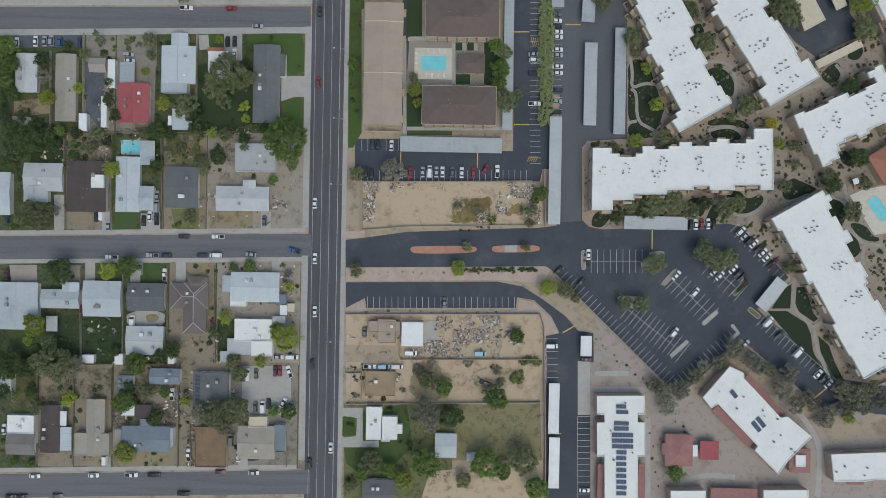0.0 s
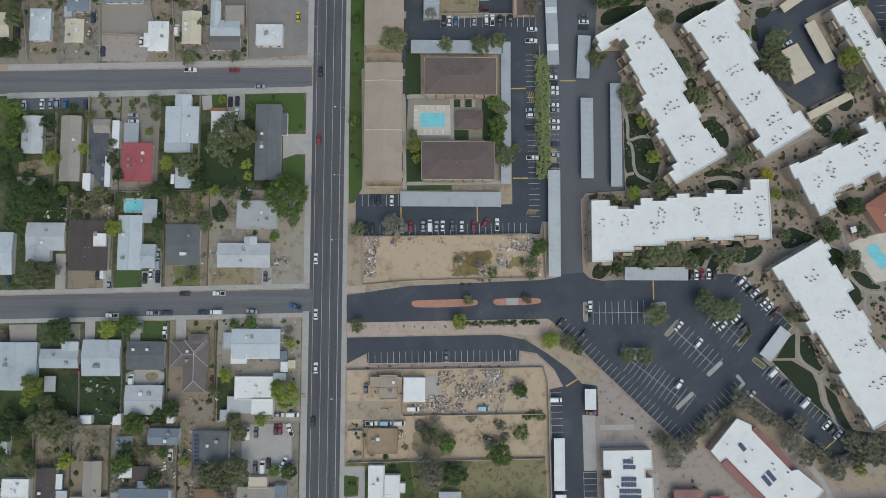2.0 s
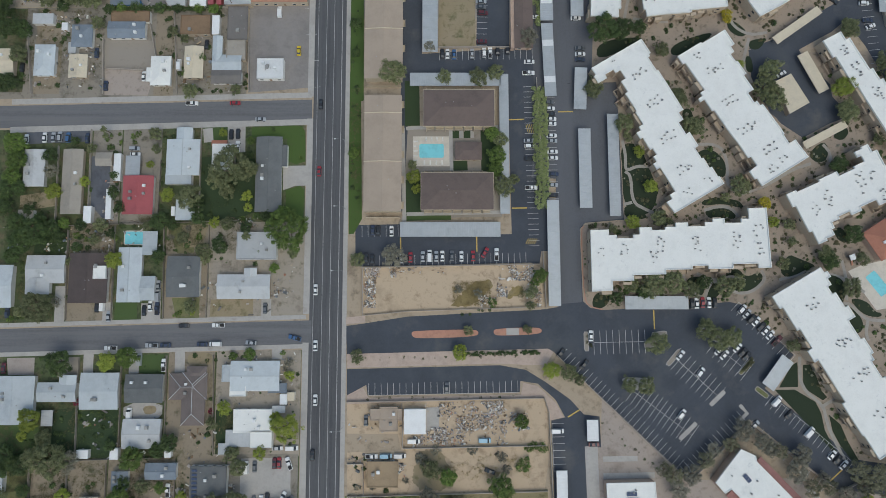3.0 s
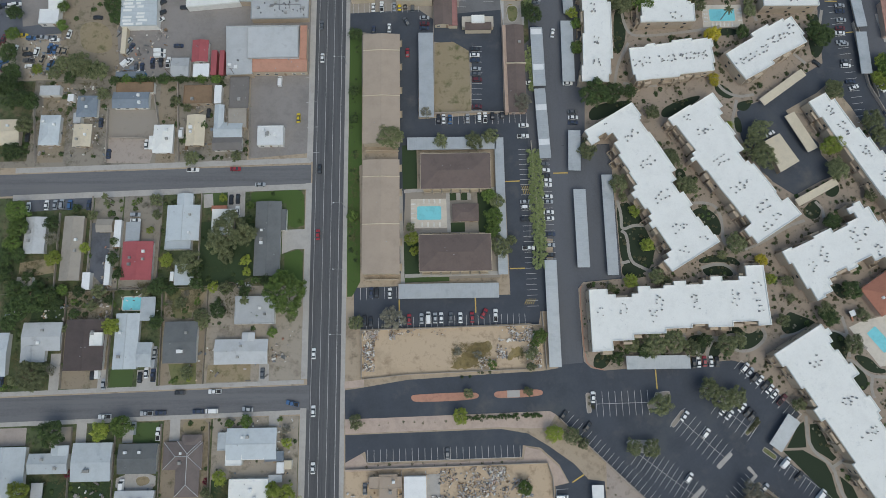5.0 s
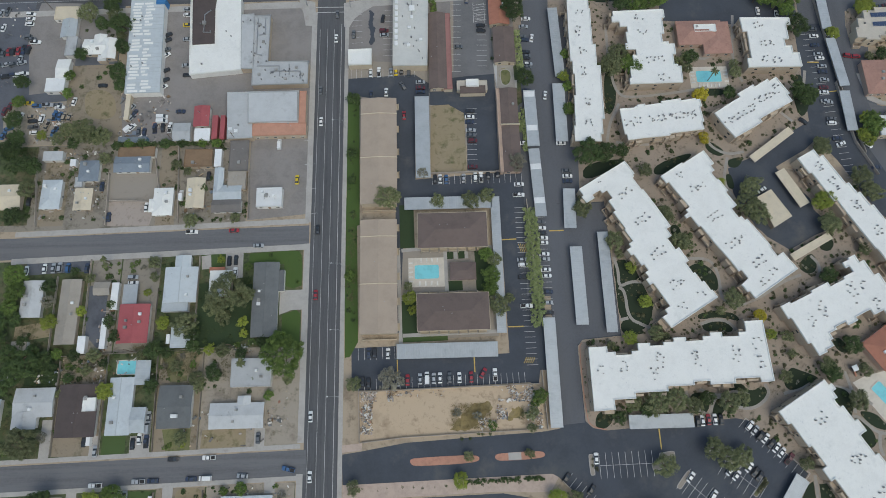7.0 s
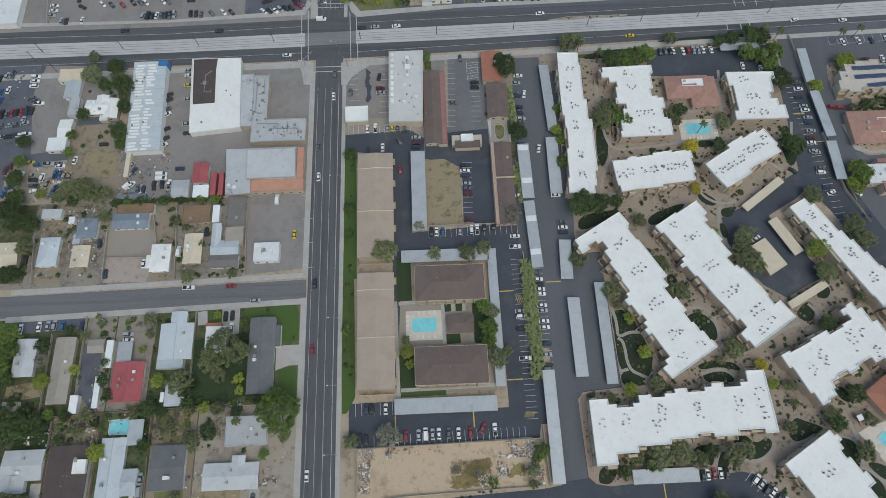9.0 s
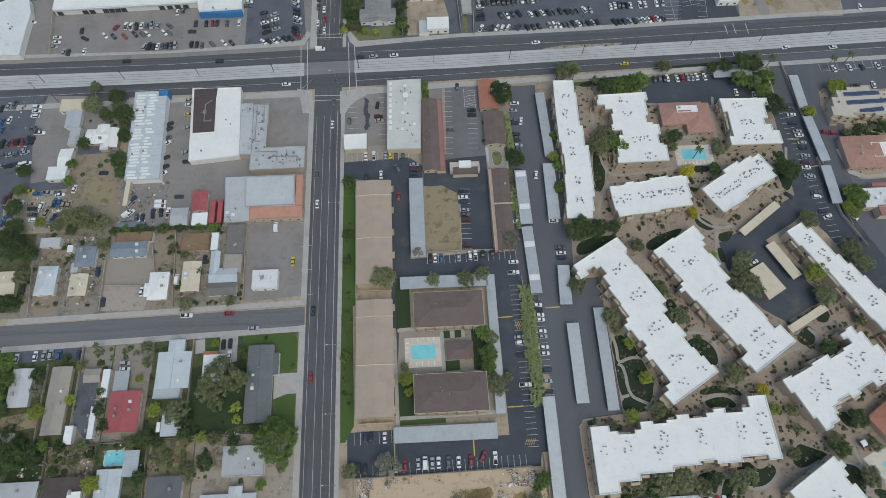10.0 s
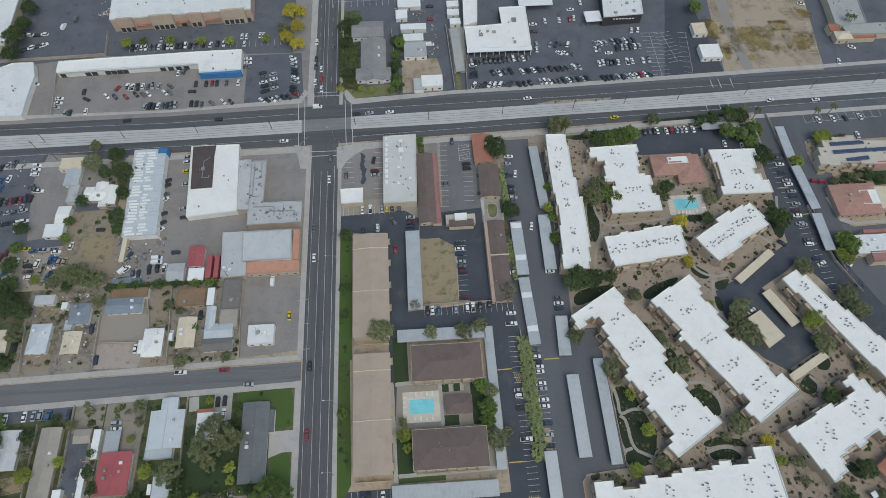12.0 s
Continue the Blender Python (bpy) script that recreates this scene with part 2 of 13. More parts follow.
mat("clay_roof", (0.47, 0.255, 0.185), 0.85, 0.12, 0.3, 5.0, 0.03)
mat("pink_tile_roof", (0.295, 0.15, 0.138), 0.85, 0.16, 0.3, 5.0, 0.04)
mat("stone_roof", (0.48, 0.445, 0.39), 0.85, 0.1, 0.2, 4.0, 0.01, stain=(0.38, 0.35, 0.31), amount=0.3)
mat("rose_tile_roof", (0.345, 0.2, 0.162), 0.85, 0.14, 0.3, 5.0, 0.04, spots=((0.28, 0.15, 0.12), 0.5, 0.4))
mat("cream_roof", (0.58, 0.515, 0.40), 0.8, 0.08, 0.2, 4.0, 0.01, stain=(0.47, 0.42, 0.34), amount=0.3)
mat("metal_roof", (0.42, 0.45, 0.47), 0.45, 0.1, 0.25, 4.0, 0.01, metal=0.25, tint=0.06, stain=(0.34, 0.37, 0.39), amount=0.35)
mat("white_metal", (0.70, 0.72, 0.73), 0.5, 0.08, 0.25, 4.0, 0.0, tint=0.05)
mat("beige_wall", (0.43, 0.355, 0.275), 0.9, 0.1, 0.3, 4.0, 0.01)
mat("cream_wall", (0.48, 0.41, 0.315), 0.9, 0.1, 0.3, 4.0, 0.01)
mat("pink_wall", (0.42, 0.315, 0.255), 0.9, 0.12, 0.3, 4.0, 0.01)
mat("white_wall", (0.64, 0.63, 0.60), 0.9, 0.1, 0.3, 4.0, 0.01, tint=0.1)
mat("block", (0.36, 0.32, 0.28), 0.9, 0.15, 0.3, 4.0, 0.02, tint=0.1)
mat("wood_fence", (0.22, 0.195, 0.165), 0.9, 0.25, 0.6, 6.0, 0.02, tint=0.15)
mat("blue_trim", (0.04, 0.17, 0.38), 0.7, 0.1, 0.3, 4.0, 0.0)
mat("glass", (0.05, 0.06, 0.07), 0.12, 0.05, 0.3, 1.0, 0.0)
mat("door_paint", (0.22, 0.15, 0.1), 0.6, 0.1, 0.5, 4.0, 0.0, tint=0.3)
mat("dark_metal", (0.07, 0.07, 0.075), 0.55, 0.15, 0.5, 4.0, 0.0, metal=0.4)
mat("ac_metal", (0.30, 0.30, 0.29), 0.6, 0.15, 0.5, 4.0, 0.0, metal=0.2, tint=0.2)
mat("dark_unit", (0.2, 0.205, 0.215), 0.6, 0.15, 0.5, 4.0, 0.0, metal=0.2, tint=0.3)
mat("galvanised", (0.36, 0.37, 0.38), 0.45, 0.1, 0.5, 4.0, 0.0, metal=0.6)
mat("solar", (0.05, 0.075, 0.14), 0.4, 0.12, 0.4, 2.0, 0.0, spec=0.2)
mat("tyre", (0.025, 0.025, 0.026), 0.8, 0.1, 1, 4, 0.0)
mat("lamp_glass", (0.7, 0.7, 0.66), 0.2, 0.05, 1, 4, 0.0)
mat("tail_red", (0.35, 0.02, 0.02), 0.3, 0.05, 1, 4, 0.0)
mat("bark", (0.12, 0.09, 0.065), 0.95, 0.3, 2.0, 10.0, 0.03)
mat("rubble", (0.36, 0.33, 0.31), 0.9, 0.2, 0.5, 5.0, 0.02)
PAINTS = {"white": (0.74, 0.75, 0.75), "silver": (0.42, 0.44, 0.46), "grey": (0.14, 0.15, 0.16), "black": (0.022, 0.023, 0.027),
          "red": (0.30, 0.025, 0.035), "blue": (0.045, 0.12, 0.26), "navy": (0.03, 0.045, 0.085), "sky": (0.22, 0.42, 0.55), "yellow": (0.62, 0.46, 0.03),
          "tan": (0.33, 0.28, 0.21), "green": (0.06, 0.1, 0.08), "maroon": (0.11, 0.022, 0.03)}
for k, c in PAINTS.items():
    mat("paint_" + k, c, 0.32, 0.05, 0.8, 5.0, 0.0, metal=0.3 if k in ("silver", "grey") else 0.0, coat=0.6)
# dark ends of mid, dark and olive lowered to paint shade into crown gaps
leaf_mat("leaf_mid", (0.038, 0.078, 0.014), (0.16, 0.235, 0.05))
leaf_mat("leaf_dark", (0.017, 0.036, 0.011), (0.08, 0.125, 0.036))
leaf_mat("leaf_thin", (0.085, 0.085, 0.05), (0.2, 0.2, 0.125))
leaf_mat("leaf_olive", (0.058, 0.075, 0.029), (0.215, 0.235, 0.115))
leaf_mat("leaf_creeper", (0.15, 0.21, 0.07), (0.38, 0.43, 0.2), 0.1)
leaf_mat("leaf_lime", (0.16, 0.215, 0.03), (0.28, 0.32, 0.055))
leaf_mat("leaf_yellow", (0.34, 0.29, 0.025), (0.5, 0.42, 0.04))
leaf_mat("leaf_red", (0.13, 0.012, 0.03), (0.26, 0.025, 0.06))
leaf_mat("leaf_grey", (0.15, 0.145, 0.105), (0.25, 0.24, 0.19))
leaf_mat("leaf_bush", (0.06, 0.066, 0.03), (0.12, 0.115, 0.06))
leaf_mat("leaf_dry", (0.15, 0.115, 0.045), (0.3, 0.235, 0.11))
leaf_mat("leaf_weed", (0.07, 0.072, 0.03), (0.145, 0.13, 0.06))
leaf_mat("palm_leaf", (0.06, 0.08, 0.025), (0.12, 0.13, 0.06))


# ---------- mesh helpers ----------
COVER = []  # outlines of what is built or paved, which plants keep clear of


def inside(x, y, pts):
    """Whether a point lies within an outline."""
    hit = False
    for (ax, ay), (bx, by) in zip(pts, pts[1:] + pts[:1]):
        if (ay > y) != (by > y) and x < (bx - ax) * (y - ay) / (by - ay) + ax:
            hit = not hit
    return hit


def covered(x, y, m=0.6):
    return any(a <= x <= c and b <= y <= d and any(inside(x + u, y + v, pts) for u, v in ((0, 0), (m, 0), (-m, 0), (0, m), (0, -m))) for a, b, c, d, pts in COVER)


def cover(pts):
    COVER.append((min(p[0] for p in pts) - 1, min(p[1] for p in pts) - 1, max(p[0] for p in pts) + 1, max(p[1] for p in pts) + 1, pts))



def box(bm, x0, y0, z0, x1, y1, z1):
    v = [bm.verts.new(p) for p in ((x0, y0, z0), (x1, y0, z0), (x1, y1, z0), (x0, y1, z0), (x0, y0, z1), (x1, y0, z1), (x1, y1, z1), (x0, y1, z1))]
    for f in ((3, 2, 1, 0), (4, 5, 6, 7), (0, 1, 5, 4), (1, 2, 6, 5), (2, 3, 7, 6), (3, 0, 4, 7)):
        bm.faces.new([v[i] for i in f])
    return v


def loft(bm, rings, cap=True):
    """Joins closed rings of points, one above the other, into a skin."""
    vs = [[bm.verts.new(p) for p in r] for r in rings]
    for a, b in zip(vs, vs[1:]):
        for i in range(len(a)):
            j = (i + 1) % len(a)
            bm.faces.new((a[i], a[j], b[j], b[i]))
    if cap:
        bm.faces.new(vs[0][::-1])
        bm.faces.new(vs[-1])


def tube(bm, p, q, r0, r1, n=7):
    p, q = Vector(p), Vector(q)
    m = (q - p).to_track_quat("Z", "Y").to_matrix()
    ring = [Vector((math.cos(2 * math.pi * i / n), math.sin(2 * math.pi * i / n), 0)) for i in range(n)]
    loft(bm, [[p + m @ (c * r0) for c in ring], [q + m @ (c * r1) for c in ring]])


def grow(pts, d):
    """A closed outline moved outward by d (counter-clockwise order)."""
    out, n = [], len(pts)
    for i in range(n):
        a, b, c = (Vector((*pts[j % n], 0)) for j in (i - 1, i, i + 1))
        e, f = (b - a).normalized(), (c - b).normalized()
        n1, n2 = Vector((e.y, -e.x, 0)), Vector((f.y, -f.x, 0))
        k = 1 + n1.dot(n2)
        v = b + (n1 + n2) * (d / k if k > 0.3 else d)
        out.append((v.x, v.y))
    return out


def ccw(pts):
    area = sum(a[0] * b[1] - b[0] * a[1] for a, b in zip(pts, pts[1:] + pts[:1]))
    return list(pts) if area > 0 else list(pts)[::-1]


def slab(bm, pts, z0, z1):
    pts = ccw(pts)
    loft(bm, [[(x, y, z0) for x, y in pts], [(x, y, z1) for x, y in pts]])
    bm.normal_update()
    bmesh.ops.triangulate(bm, faces=[f for f in bm.faces if len(f.verts) > 4])


def ring_wall(bm, pts, inset, z0, z1):
    """A low wall all along an outline."""
    pts = ccw(pts)
    inn = grow(pts, -inset)
    n = len(pts)
    o0, o1 = ([bm.verts.new((x, y, z)) for x, y in pts] for z in (z0, z1))
    i0, i1 = ([bm.verts.new((x, y, z)) for x, y in inn] for z in (z0, z1))
    for a in range(n):
        b = (a + 1) % n
        for f in ((o0[a], o0[b], o1[b], o1[a]), (o1[a], o1[b], i1[b], i1[a]), (i0[b], i0[a], i1[a], i1[b])):
            bm.faces.new(f)


def finish(name, bm, material):
    me = bpy.data.meshes.new(name)
    bm.to_mesh(me)
    bm.free()
    me.materials.append(MATS[material])
    return me


def part(name, bm, material, parent, label=""):
    ob = new(name, finish(name, bm, material))
    ob.parent = parent
    return tagged(ob, label)


def piece(name, me, parent, m):
    ob = new(name, me)
    ob.parent = parent
    ob.matrix_basis = m
    return ob


def thing(name, label, category, group="", m=None, kind=""):
    ob = new(name)
    ob.empty_display_size = 0.3
    if m:
        ob.matrix_basis = m
    return tagged(ob, label, category, group, kind)


def solid(name, bm, material, label, category, kind="", group="", m=None):
    ob = new(name, finish(name, bm, material))
    if m:
        ob.matrix_basis = m
    return tagged(ob, label, category, group, kind)


# ---------- ground pieces ----------
def rounded(pts, closed=True, times=2):
    """The same outline or line with its corners cut round."""
    for _ in range(times):
        out = [] if closed else [pts[0]]
        for (ax, ay), (bx, by) in zip(pts, pts[1:] + pts[:1] if closed else pts[1:]):
            out += [(ax * 0.75 + bx * 0.25, ay * 0.75 + by * 0.25), (ax * 0.25 + bx * 0.75, ay * 0.25 + by * 0.75)]
        pts = out if closed else out + [pts[-1]]
    return pts


def ragged(pts, step=0.45, reach=0.9):
    """The same outline with a torn, uneven edge."""
    out = []
    for (ax, ay), (bx, by) in zip(pts, pts[1:] + pts[:1]):
        n = max(1, int(math.hypot(bx - ax, by - ay) / step))
        for i in range(n):
            x, y = ax + (bx - ax) * i / n, ay + (by - ay) * i / n
            k = Vector((x * 0.35, y * 0.35, 1.7))
            q = Vector((x * 1.6, y * 1.6, 4.1))
            out.append((x + reach * (1.5 * noise.noise(k) + 0.9 * noise.noise(q)), y + reach * (1.5 * noise.noise(k + Vector((9, 5, 0))) + 0.9 * noise.noise(q + Vector((3, 8, 0))))))
    return out


def patch(name, material, pts, z, label, soft=False, kind="structure", category="ground"):
    """A flat area of one cover, a thin layer that lies on the ground with its own edge."""
    bm = bmesh.new()
    if soft:
        pts = rounded(pts)
        if "weed" in name or "stain" in name:
            pts = ragged(pts)
    if name in ("car_park", "pool_deck", "driveway", "pavement", "avenue", "patio") or name.startswith(("road", "street")):
        cover(pts)
    slab(bm, pts, -0.05, z)
    return solid(name, bm, material, label, category, kind)


def rect(x0, y0, x1, y1):
    return [(x0, y0), (x1, y0), (x1, y1), (x0, y1)]


def strip(pts, w):
    """The outline of a band of width w along a line."""
    left, right = [], []
    for i, p in enumerate(pts):
        a, b = Vector(pts[max(i - 1, 0)]), Vector(pts[min(i + 1, len(pts) - 1)])
        d = (b - a).normalized()
        nrm = Vector((-d.y, d.x)) * (w / 2)
        left.append((p[0] + nrm.x, p[1] + nrm.y))
        right.append((p[0] - nrm.x, p[1] - nrm.y))
    return left + right[::-1]


def path(pts, w, z=0.06, material="concrete", name="pavement", label="pale concrete footpath"):
    return patch(name, material, strip(rounded(pts, False) if len(pts) > 2 else pts, w), z, label)


def paint(name, material, lines, z, label):
    """Painted lines on the ground, each (x0, y0, x1, y1, width)."""
    bm = bmesh.new()
    for x0, y0, x1, y1, w in lines:
        slab(bm, strip([(x0, y0), (x1, y1)], w), z - 0.02, z)
    return solid(name, bm, material, label, "road marking", "structure")


def dashes(x0, y0, x1, y1, on, off, w):
    a, b = Vector((x0, y0)), Vector((x1, y1))
    d, out, s = (b - a).normalized(), [], 0.0
    while s + on < (b - a).length:
        p, q = a + d * s, a + d * (s + on)
        out.append((p.x, p.y, q.x, q.y, w))
        s += on + off
    return out


def stalls(x0, y0, x1, y1, n, deep, both=False, base=True, z=0.1, skew=0.0):
    """White parking bays along a line: n bays, deep metres to the line's left (and right, if both)."""
    a, b = Vector((x0, y0)), Vector((x1, y1))
    d = (b - a).normalized()
    nrm = Vector((-d.y, d.x)) + d * skew
    lines = [(x0, y0, x1, y1, 0.14)] if base else []
    for i in range(n + 1):
        p = a.lerp(b, i / n)
        q, r = p + nrm * deep, p - nrm * deep if both else p
        lines.append((r.x, r.y, q.x, q.y, 0.15))
    return paint("parking_bay_lines", "line_white", lines, z, "white painted parking bay lines on asphalt")


def fence(pts, h=1.8, w=0.2, material="block", label="tan concrete block garden wall", name="garden_wall"):
    """A wall or fence along a line, with a coping of its own and piers at its ends."""
    root = thing(name, label, "wall")
    bm = bmesh.new()
    for a, b in zip(pts, pts[1:]):
        slab(bm, strip([a, b], w), 0, h - 0.08)
    part("wall_body", bm, material, root)
    bm = bmesh.new()
    for a, b in zip(pts, pts[1:]):
        slab(bm, strip([a, b], w + 0.04), h - 0.08, h)
    part("coping", bm, material, root)
    return root


# ---------- buildings ----------
def gable_roof(bm, x0, y0, x1, y1, z, rise, over=0.5, along="x", t=0.18):
    """Two slopes with a ridge, eaves that stand out, and a thickness."""
    x0, y0, x1, y1 = x0 - over, y0 - over, x1 + over, y1 + over
    if along == "x":
        prof = [(y0, z), ((y0 + y1) / 2, z + rise), (y1, z), (y1, z - t), ((y0 + y1) / 2, z + rise - t), (y0, z - t)]
        rings = [[(x, a, b) for a, b in prof] for x in (x1, x0)]
    else:
        prof = [(x0, z), ((x0 + x1) / 2, z + rise), (x1, z), (x1, z - t), ((x0 + x1) / 2, z + rise - t), (x0, z - t)]
        rings = [[(a, y, b) for a, b in prof] for y in (y0, y1)]
    vs = [[bm.verts.new(p) for p in r] for r in rings]
    for i in range(6):
        j = (i + 1) % 6
        bm.faces.new((vs[0][i], vs[0][j], vs[1][j], vs[1][i]))
    for r, flip in ((vs[0], 1), (vs[1], -1)):
        bm.faces.new((r[0], r[5], r[4], r[1])[::flip])
        bm.faces.new((r[1], r[4], r[3], r[2])[::flip])
    bmesh.ops.recalc_face_normals(bm, faces=bm.faces)


def hip_roof(bm, x0, y0, x1, y1, z, rise, over=0.5, t=0.18):
    x0, y0, x1, y1 = x0 - over, y0 - over, x1 + over, y1 + over
    w, d = x1 - x0, y1 - y0
    k = min(w, d) / 2 * 0.999
    if w >= d:
        r = [(x0 + k, (y0 + y1) / 2), (x1 - k, (y0 + y1) / 2)]
    else:
        r = [((x0 + x1) / 2, y0 + k), ((x0 + x1) / 2, y1 - k)]
    e = [bm.verts.new((x, y, z)) for x, y in rect(x0, y0, x1, y1)]
    u = [bm.verts.new((x, y, z - t)) for x, y in rect(x0, y0, x1, y1)]
    a, b = (bm.verts.new((*p, z + rise)) for p in r)
    if w >= d:
        fs = ((e[0], e[1], b, a), (e[1], e[2], b), (e[2], e[3], a, b), (e[3], e[0], a))
    else:
        fs = ((e[0], e[1], a), (e[1], e[2], b, a), (e[2], e[3], b), (e[3], e[0], a, b))
    for f in fs:
        bm.faces.new(f)
    for i in range(4):
        bm.faces.new((u[i], u[(i + 1) % 4], e[(i + 1) % 4], e[i]))
    bm.faces.new(u[::-1])


def roof_unit(parent, x, y, z, rng, material="ac_metal", s=1.0):
    """A cooler box on a roof: a cabinet on a curb with a round fan on top."""
    bm = bmesh.new()
    a = s * rng.uniform(0.45, 0.6)
    box(bm, x - a * 0.8, y - a * 0.8, z - 0.25, x + a * 0.8, y + a * 0.8, z + 0.1)
    box(bm, x - a, y - a, z + 0.1, x + a, y + a, z + 0.1 + s * 0.85)
    tube(bm, (x, y, z + 0.1 + s * 0.85), (x, y, z + 0.2 + s * 0.85), a * 0.75, a * 0.7, 10)
    return part("cooler", bm, material, parent)


def vent_pipe(parent, x, y, z):
    bm = bmesh.new()
    tube(bm, (x, y, z - 0.3), (x, y, z + 0.45), 0.12, 0.12, 6)
    tube(bm, (x, y, z + 0.45), (x, y, z + 0.55), 0.2, 0.16, 6)
    return part("vent_pipe", bm, "galvanised", parent)


def openings(parent, x0, x1, y, h, side, rng, door=True):
    """Windows and a door in a long wall; each window has a frame and a pane."""
    n = max(1, int((x1 - x0) / 3.6))
    for i in range(n):
        cx = x0 + (i + 0.5) * (x1 - x0) / n
        if door and i == n // 2 and n > 1:
            bm = bmesh.new()
            box(bm, cx - 0.5, y - 0.04, 0.02, cx + 0.5, y + 0.04, 2.08)
            part("door", bm, "door_paint", parent)
            continue
        bm = bmesh.new()
        for a, b, c, d in ((-0.8, 0.9, 0.8, 1.0), (-0.8, 2.0, 0.8, 2.1), (-0.8, 1.0, -0.7, 2.0), (0.7, 1.0, 0.8, 2.0)):
            box(bm, cx + a, y - 0.05, b, cx + c, y + 0.05, d)
        win = part("window", bm, "white_wall", parent)
        bm = bmesh.new()
        box(bm, cx - 0.7, y - 0.025, 1.0, cx + 0.7, y + 0.025, 2.0)
        part("pane", bm, "glass", win)


def house(label, volumes, wall="white_wall", units=2, name="house", category="house", group="houses"):
    """A low house of one or more roofed volumes: (x, y, width, depth, roof kind, roof material, eaves height, rise)."""
    ox, oy = volumes[0][0], volumes[0][1]
    root = thing(name, label, category, group, pose(ox, oy, 0))
    rng = random.Random(int(abs(ox * 31 + oy * 17) * 10))
    for i, (x, y, w, d, kind, rm, h, rise) in enumerate(volumes):
        cover(rect(x - w / 2, y - d / 2, x + w / 2, y + d / 2))
        x, y = x - ox, y - oy
        over = 0.45 if kind != "flat" else 0.0
        x0, y0, x1, y1 = x - w / 2 + over, y - d / 2 + over, x + w / 2 - over, y + d / 2 - over
        bm = bmesh.new()
        if kind.startswith("gable"):
            along = kind[-1]
            if along == "x":
                ym = (y0 + y1) / 2
                sec = [(y0, 0), (y1, 0), (y1, h - 0.19), (ym, h + rise * 0.93 - 0.19), (y0, h - 0.19)]
                loft(bm, [[(xx, a, b) for a, b in sec] for xx in (x0, x1)])
            else:
                xm = (x0 + x1) / 2
                sec = [(x0, 0), (x1, 0), (x1, h - 0.19), (xm, h + rise * 0.93 - 0.19), (x0, h - 0.19)]
                loft(bm, [[(a, yy, b) for a, b in sec] for yy in (y1, y0)])
            bmesh.ops.recalc_face_normals(bm, faces=bm.faces)
        else:
            box(bm, x0, y0, 0, x1, y1, h - 0.19)
        part("wall", bm, wall, root)
        bm = bmesh.new()
        if kind.startswith("gable"):
            gable_roof(bm, x0, y0, x1, y1, h, rise, over, kind[-1])
        elif kind == "hip":
            hip_roof(bm, x0, y0, x1, y1, h, rise, over)
        else:
            slab(bm, rect(x0, y0, x1, y1), h - 0.19, h)
            ring_wall(bm, rect(x0 - 0.03, y0 - 0.03, x1 + 0.03, y1 + 0.03), 0.25, h - 0.3, h + 0.3)
        roof = part("roof", bm, rm, root)
        if kind.startswith("gable") and min(w, d) > 6:
            bm = bmesh.new()
            if kind[-1] == "x":
                box(bm, x0 - over, y - 0.16, h + rise - 0.03, x1 + over, y + 0.16, h + rise + 0.05)
            else:
                box(bm, x - 0.16, y0 - over, h + rise - 0.03, x + 0.16, y1 + over, h + rise + 0.05)
            part("ridge_cap", bm, rm, roof)
        if kind == "hip" and rise >= 1.2 and rm in ("mid_grey_roof", "umber_roof"):
            k = min(w, d) / 2 * 0.999
            ends = [(x - w / 2 + k, y), (x + w / 2 - k, y)] if w >= d else [(x, y - d / 2 + k), (x, y + d / 2 - k)]
            bm = bmesh.new()
            for cx, cy in rect(x - w / 2, y - d / 2, x + w / 2, y + d / 2):
                ex, ey = min(ends, key=lambda e: math.hypot(e[0] - cx, e[1] - cy))
                tube(bm, (cx, cy, h + 0.02), (ex, ey, h + rise + 0.02), 0.13, 0.13, 5)
            tube(bm, (*ends[0], h + rise + 0.02), (*ends[1], h + rise + 0.02), 0.13, 0.13, 5)
            part("ridge_cap", bm, "pale_grey_roof", roof)
        if min(w, d) > 5.5 and h > 2.3:
            openings(root, x0, x1, y0 - 0.02, h, -1, rng)
            if w > 12:
                openings(root, x0, x1, y1 + 0.02, h, 1, rng, False)
        if i == 0 and min(w, d) > 6:
            zz = h + (0 if kind == "flat" else rise * 0.5)
            for _ in range(units):
                px, py = rng.uniform(-0.3, 0.3) * w, rng.uniform(-0.3, 0.3) * d
                if kind == "gable_x":
                    py = math.copysign(d * 0.22, py)
                if kind == "gable_y":
                    px = math.copysign(w * 0.22, px)
                roof_unit(root, px, py, zz + 0.1, rng, rng.choice(("ac_metal", "white_metal")), rng.uniform(0.9, 1.3))
            for _ in range(rng.randint(1, 3)):
                px, py = rng.uniform(-0.36, 0.36) * w, rng.uniform(-0.36, 0.36) * d
                if kind == "gable_x":
                    zv = h + rise * (1 - abs(py) * 2 / d)
                elif kind == "gable_y":
                    zv = h + rise * (1 - abs(px) * 2 / w)
                else:
                    zv = h
                vent_pipe(root, px, py, zv)
    return root


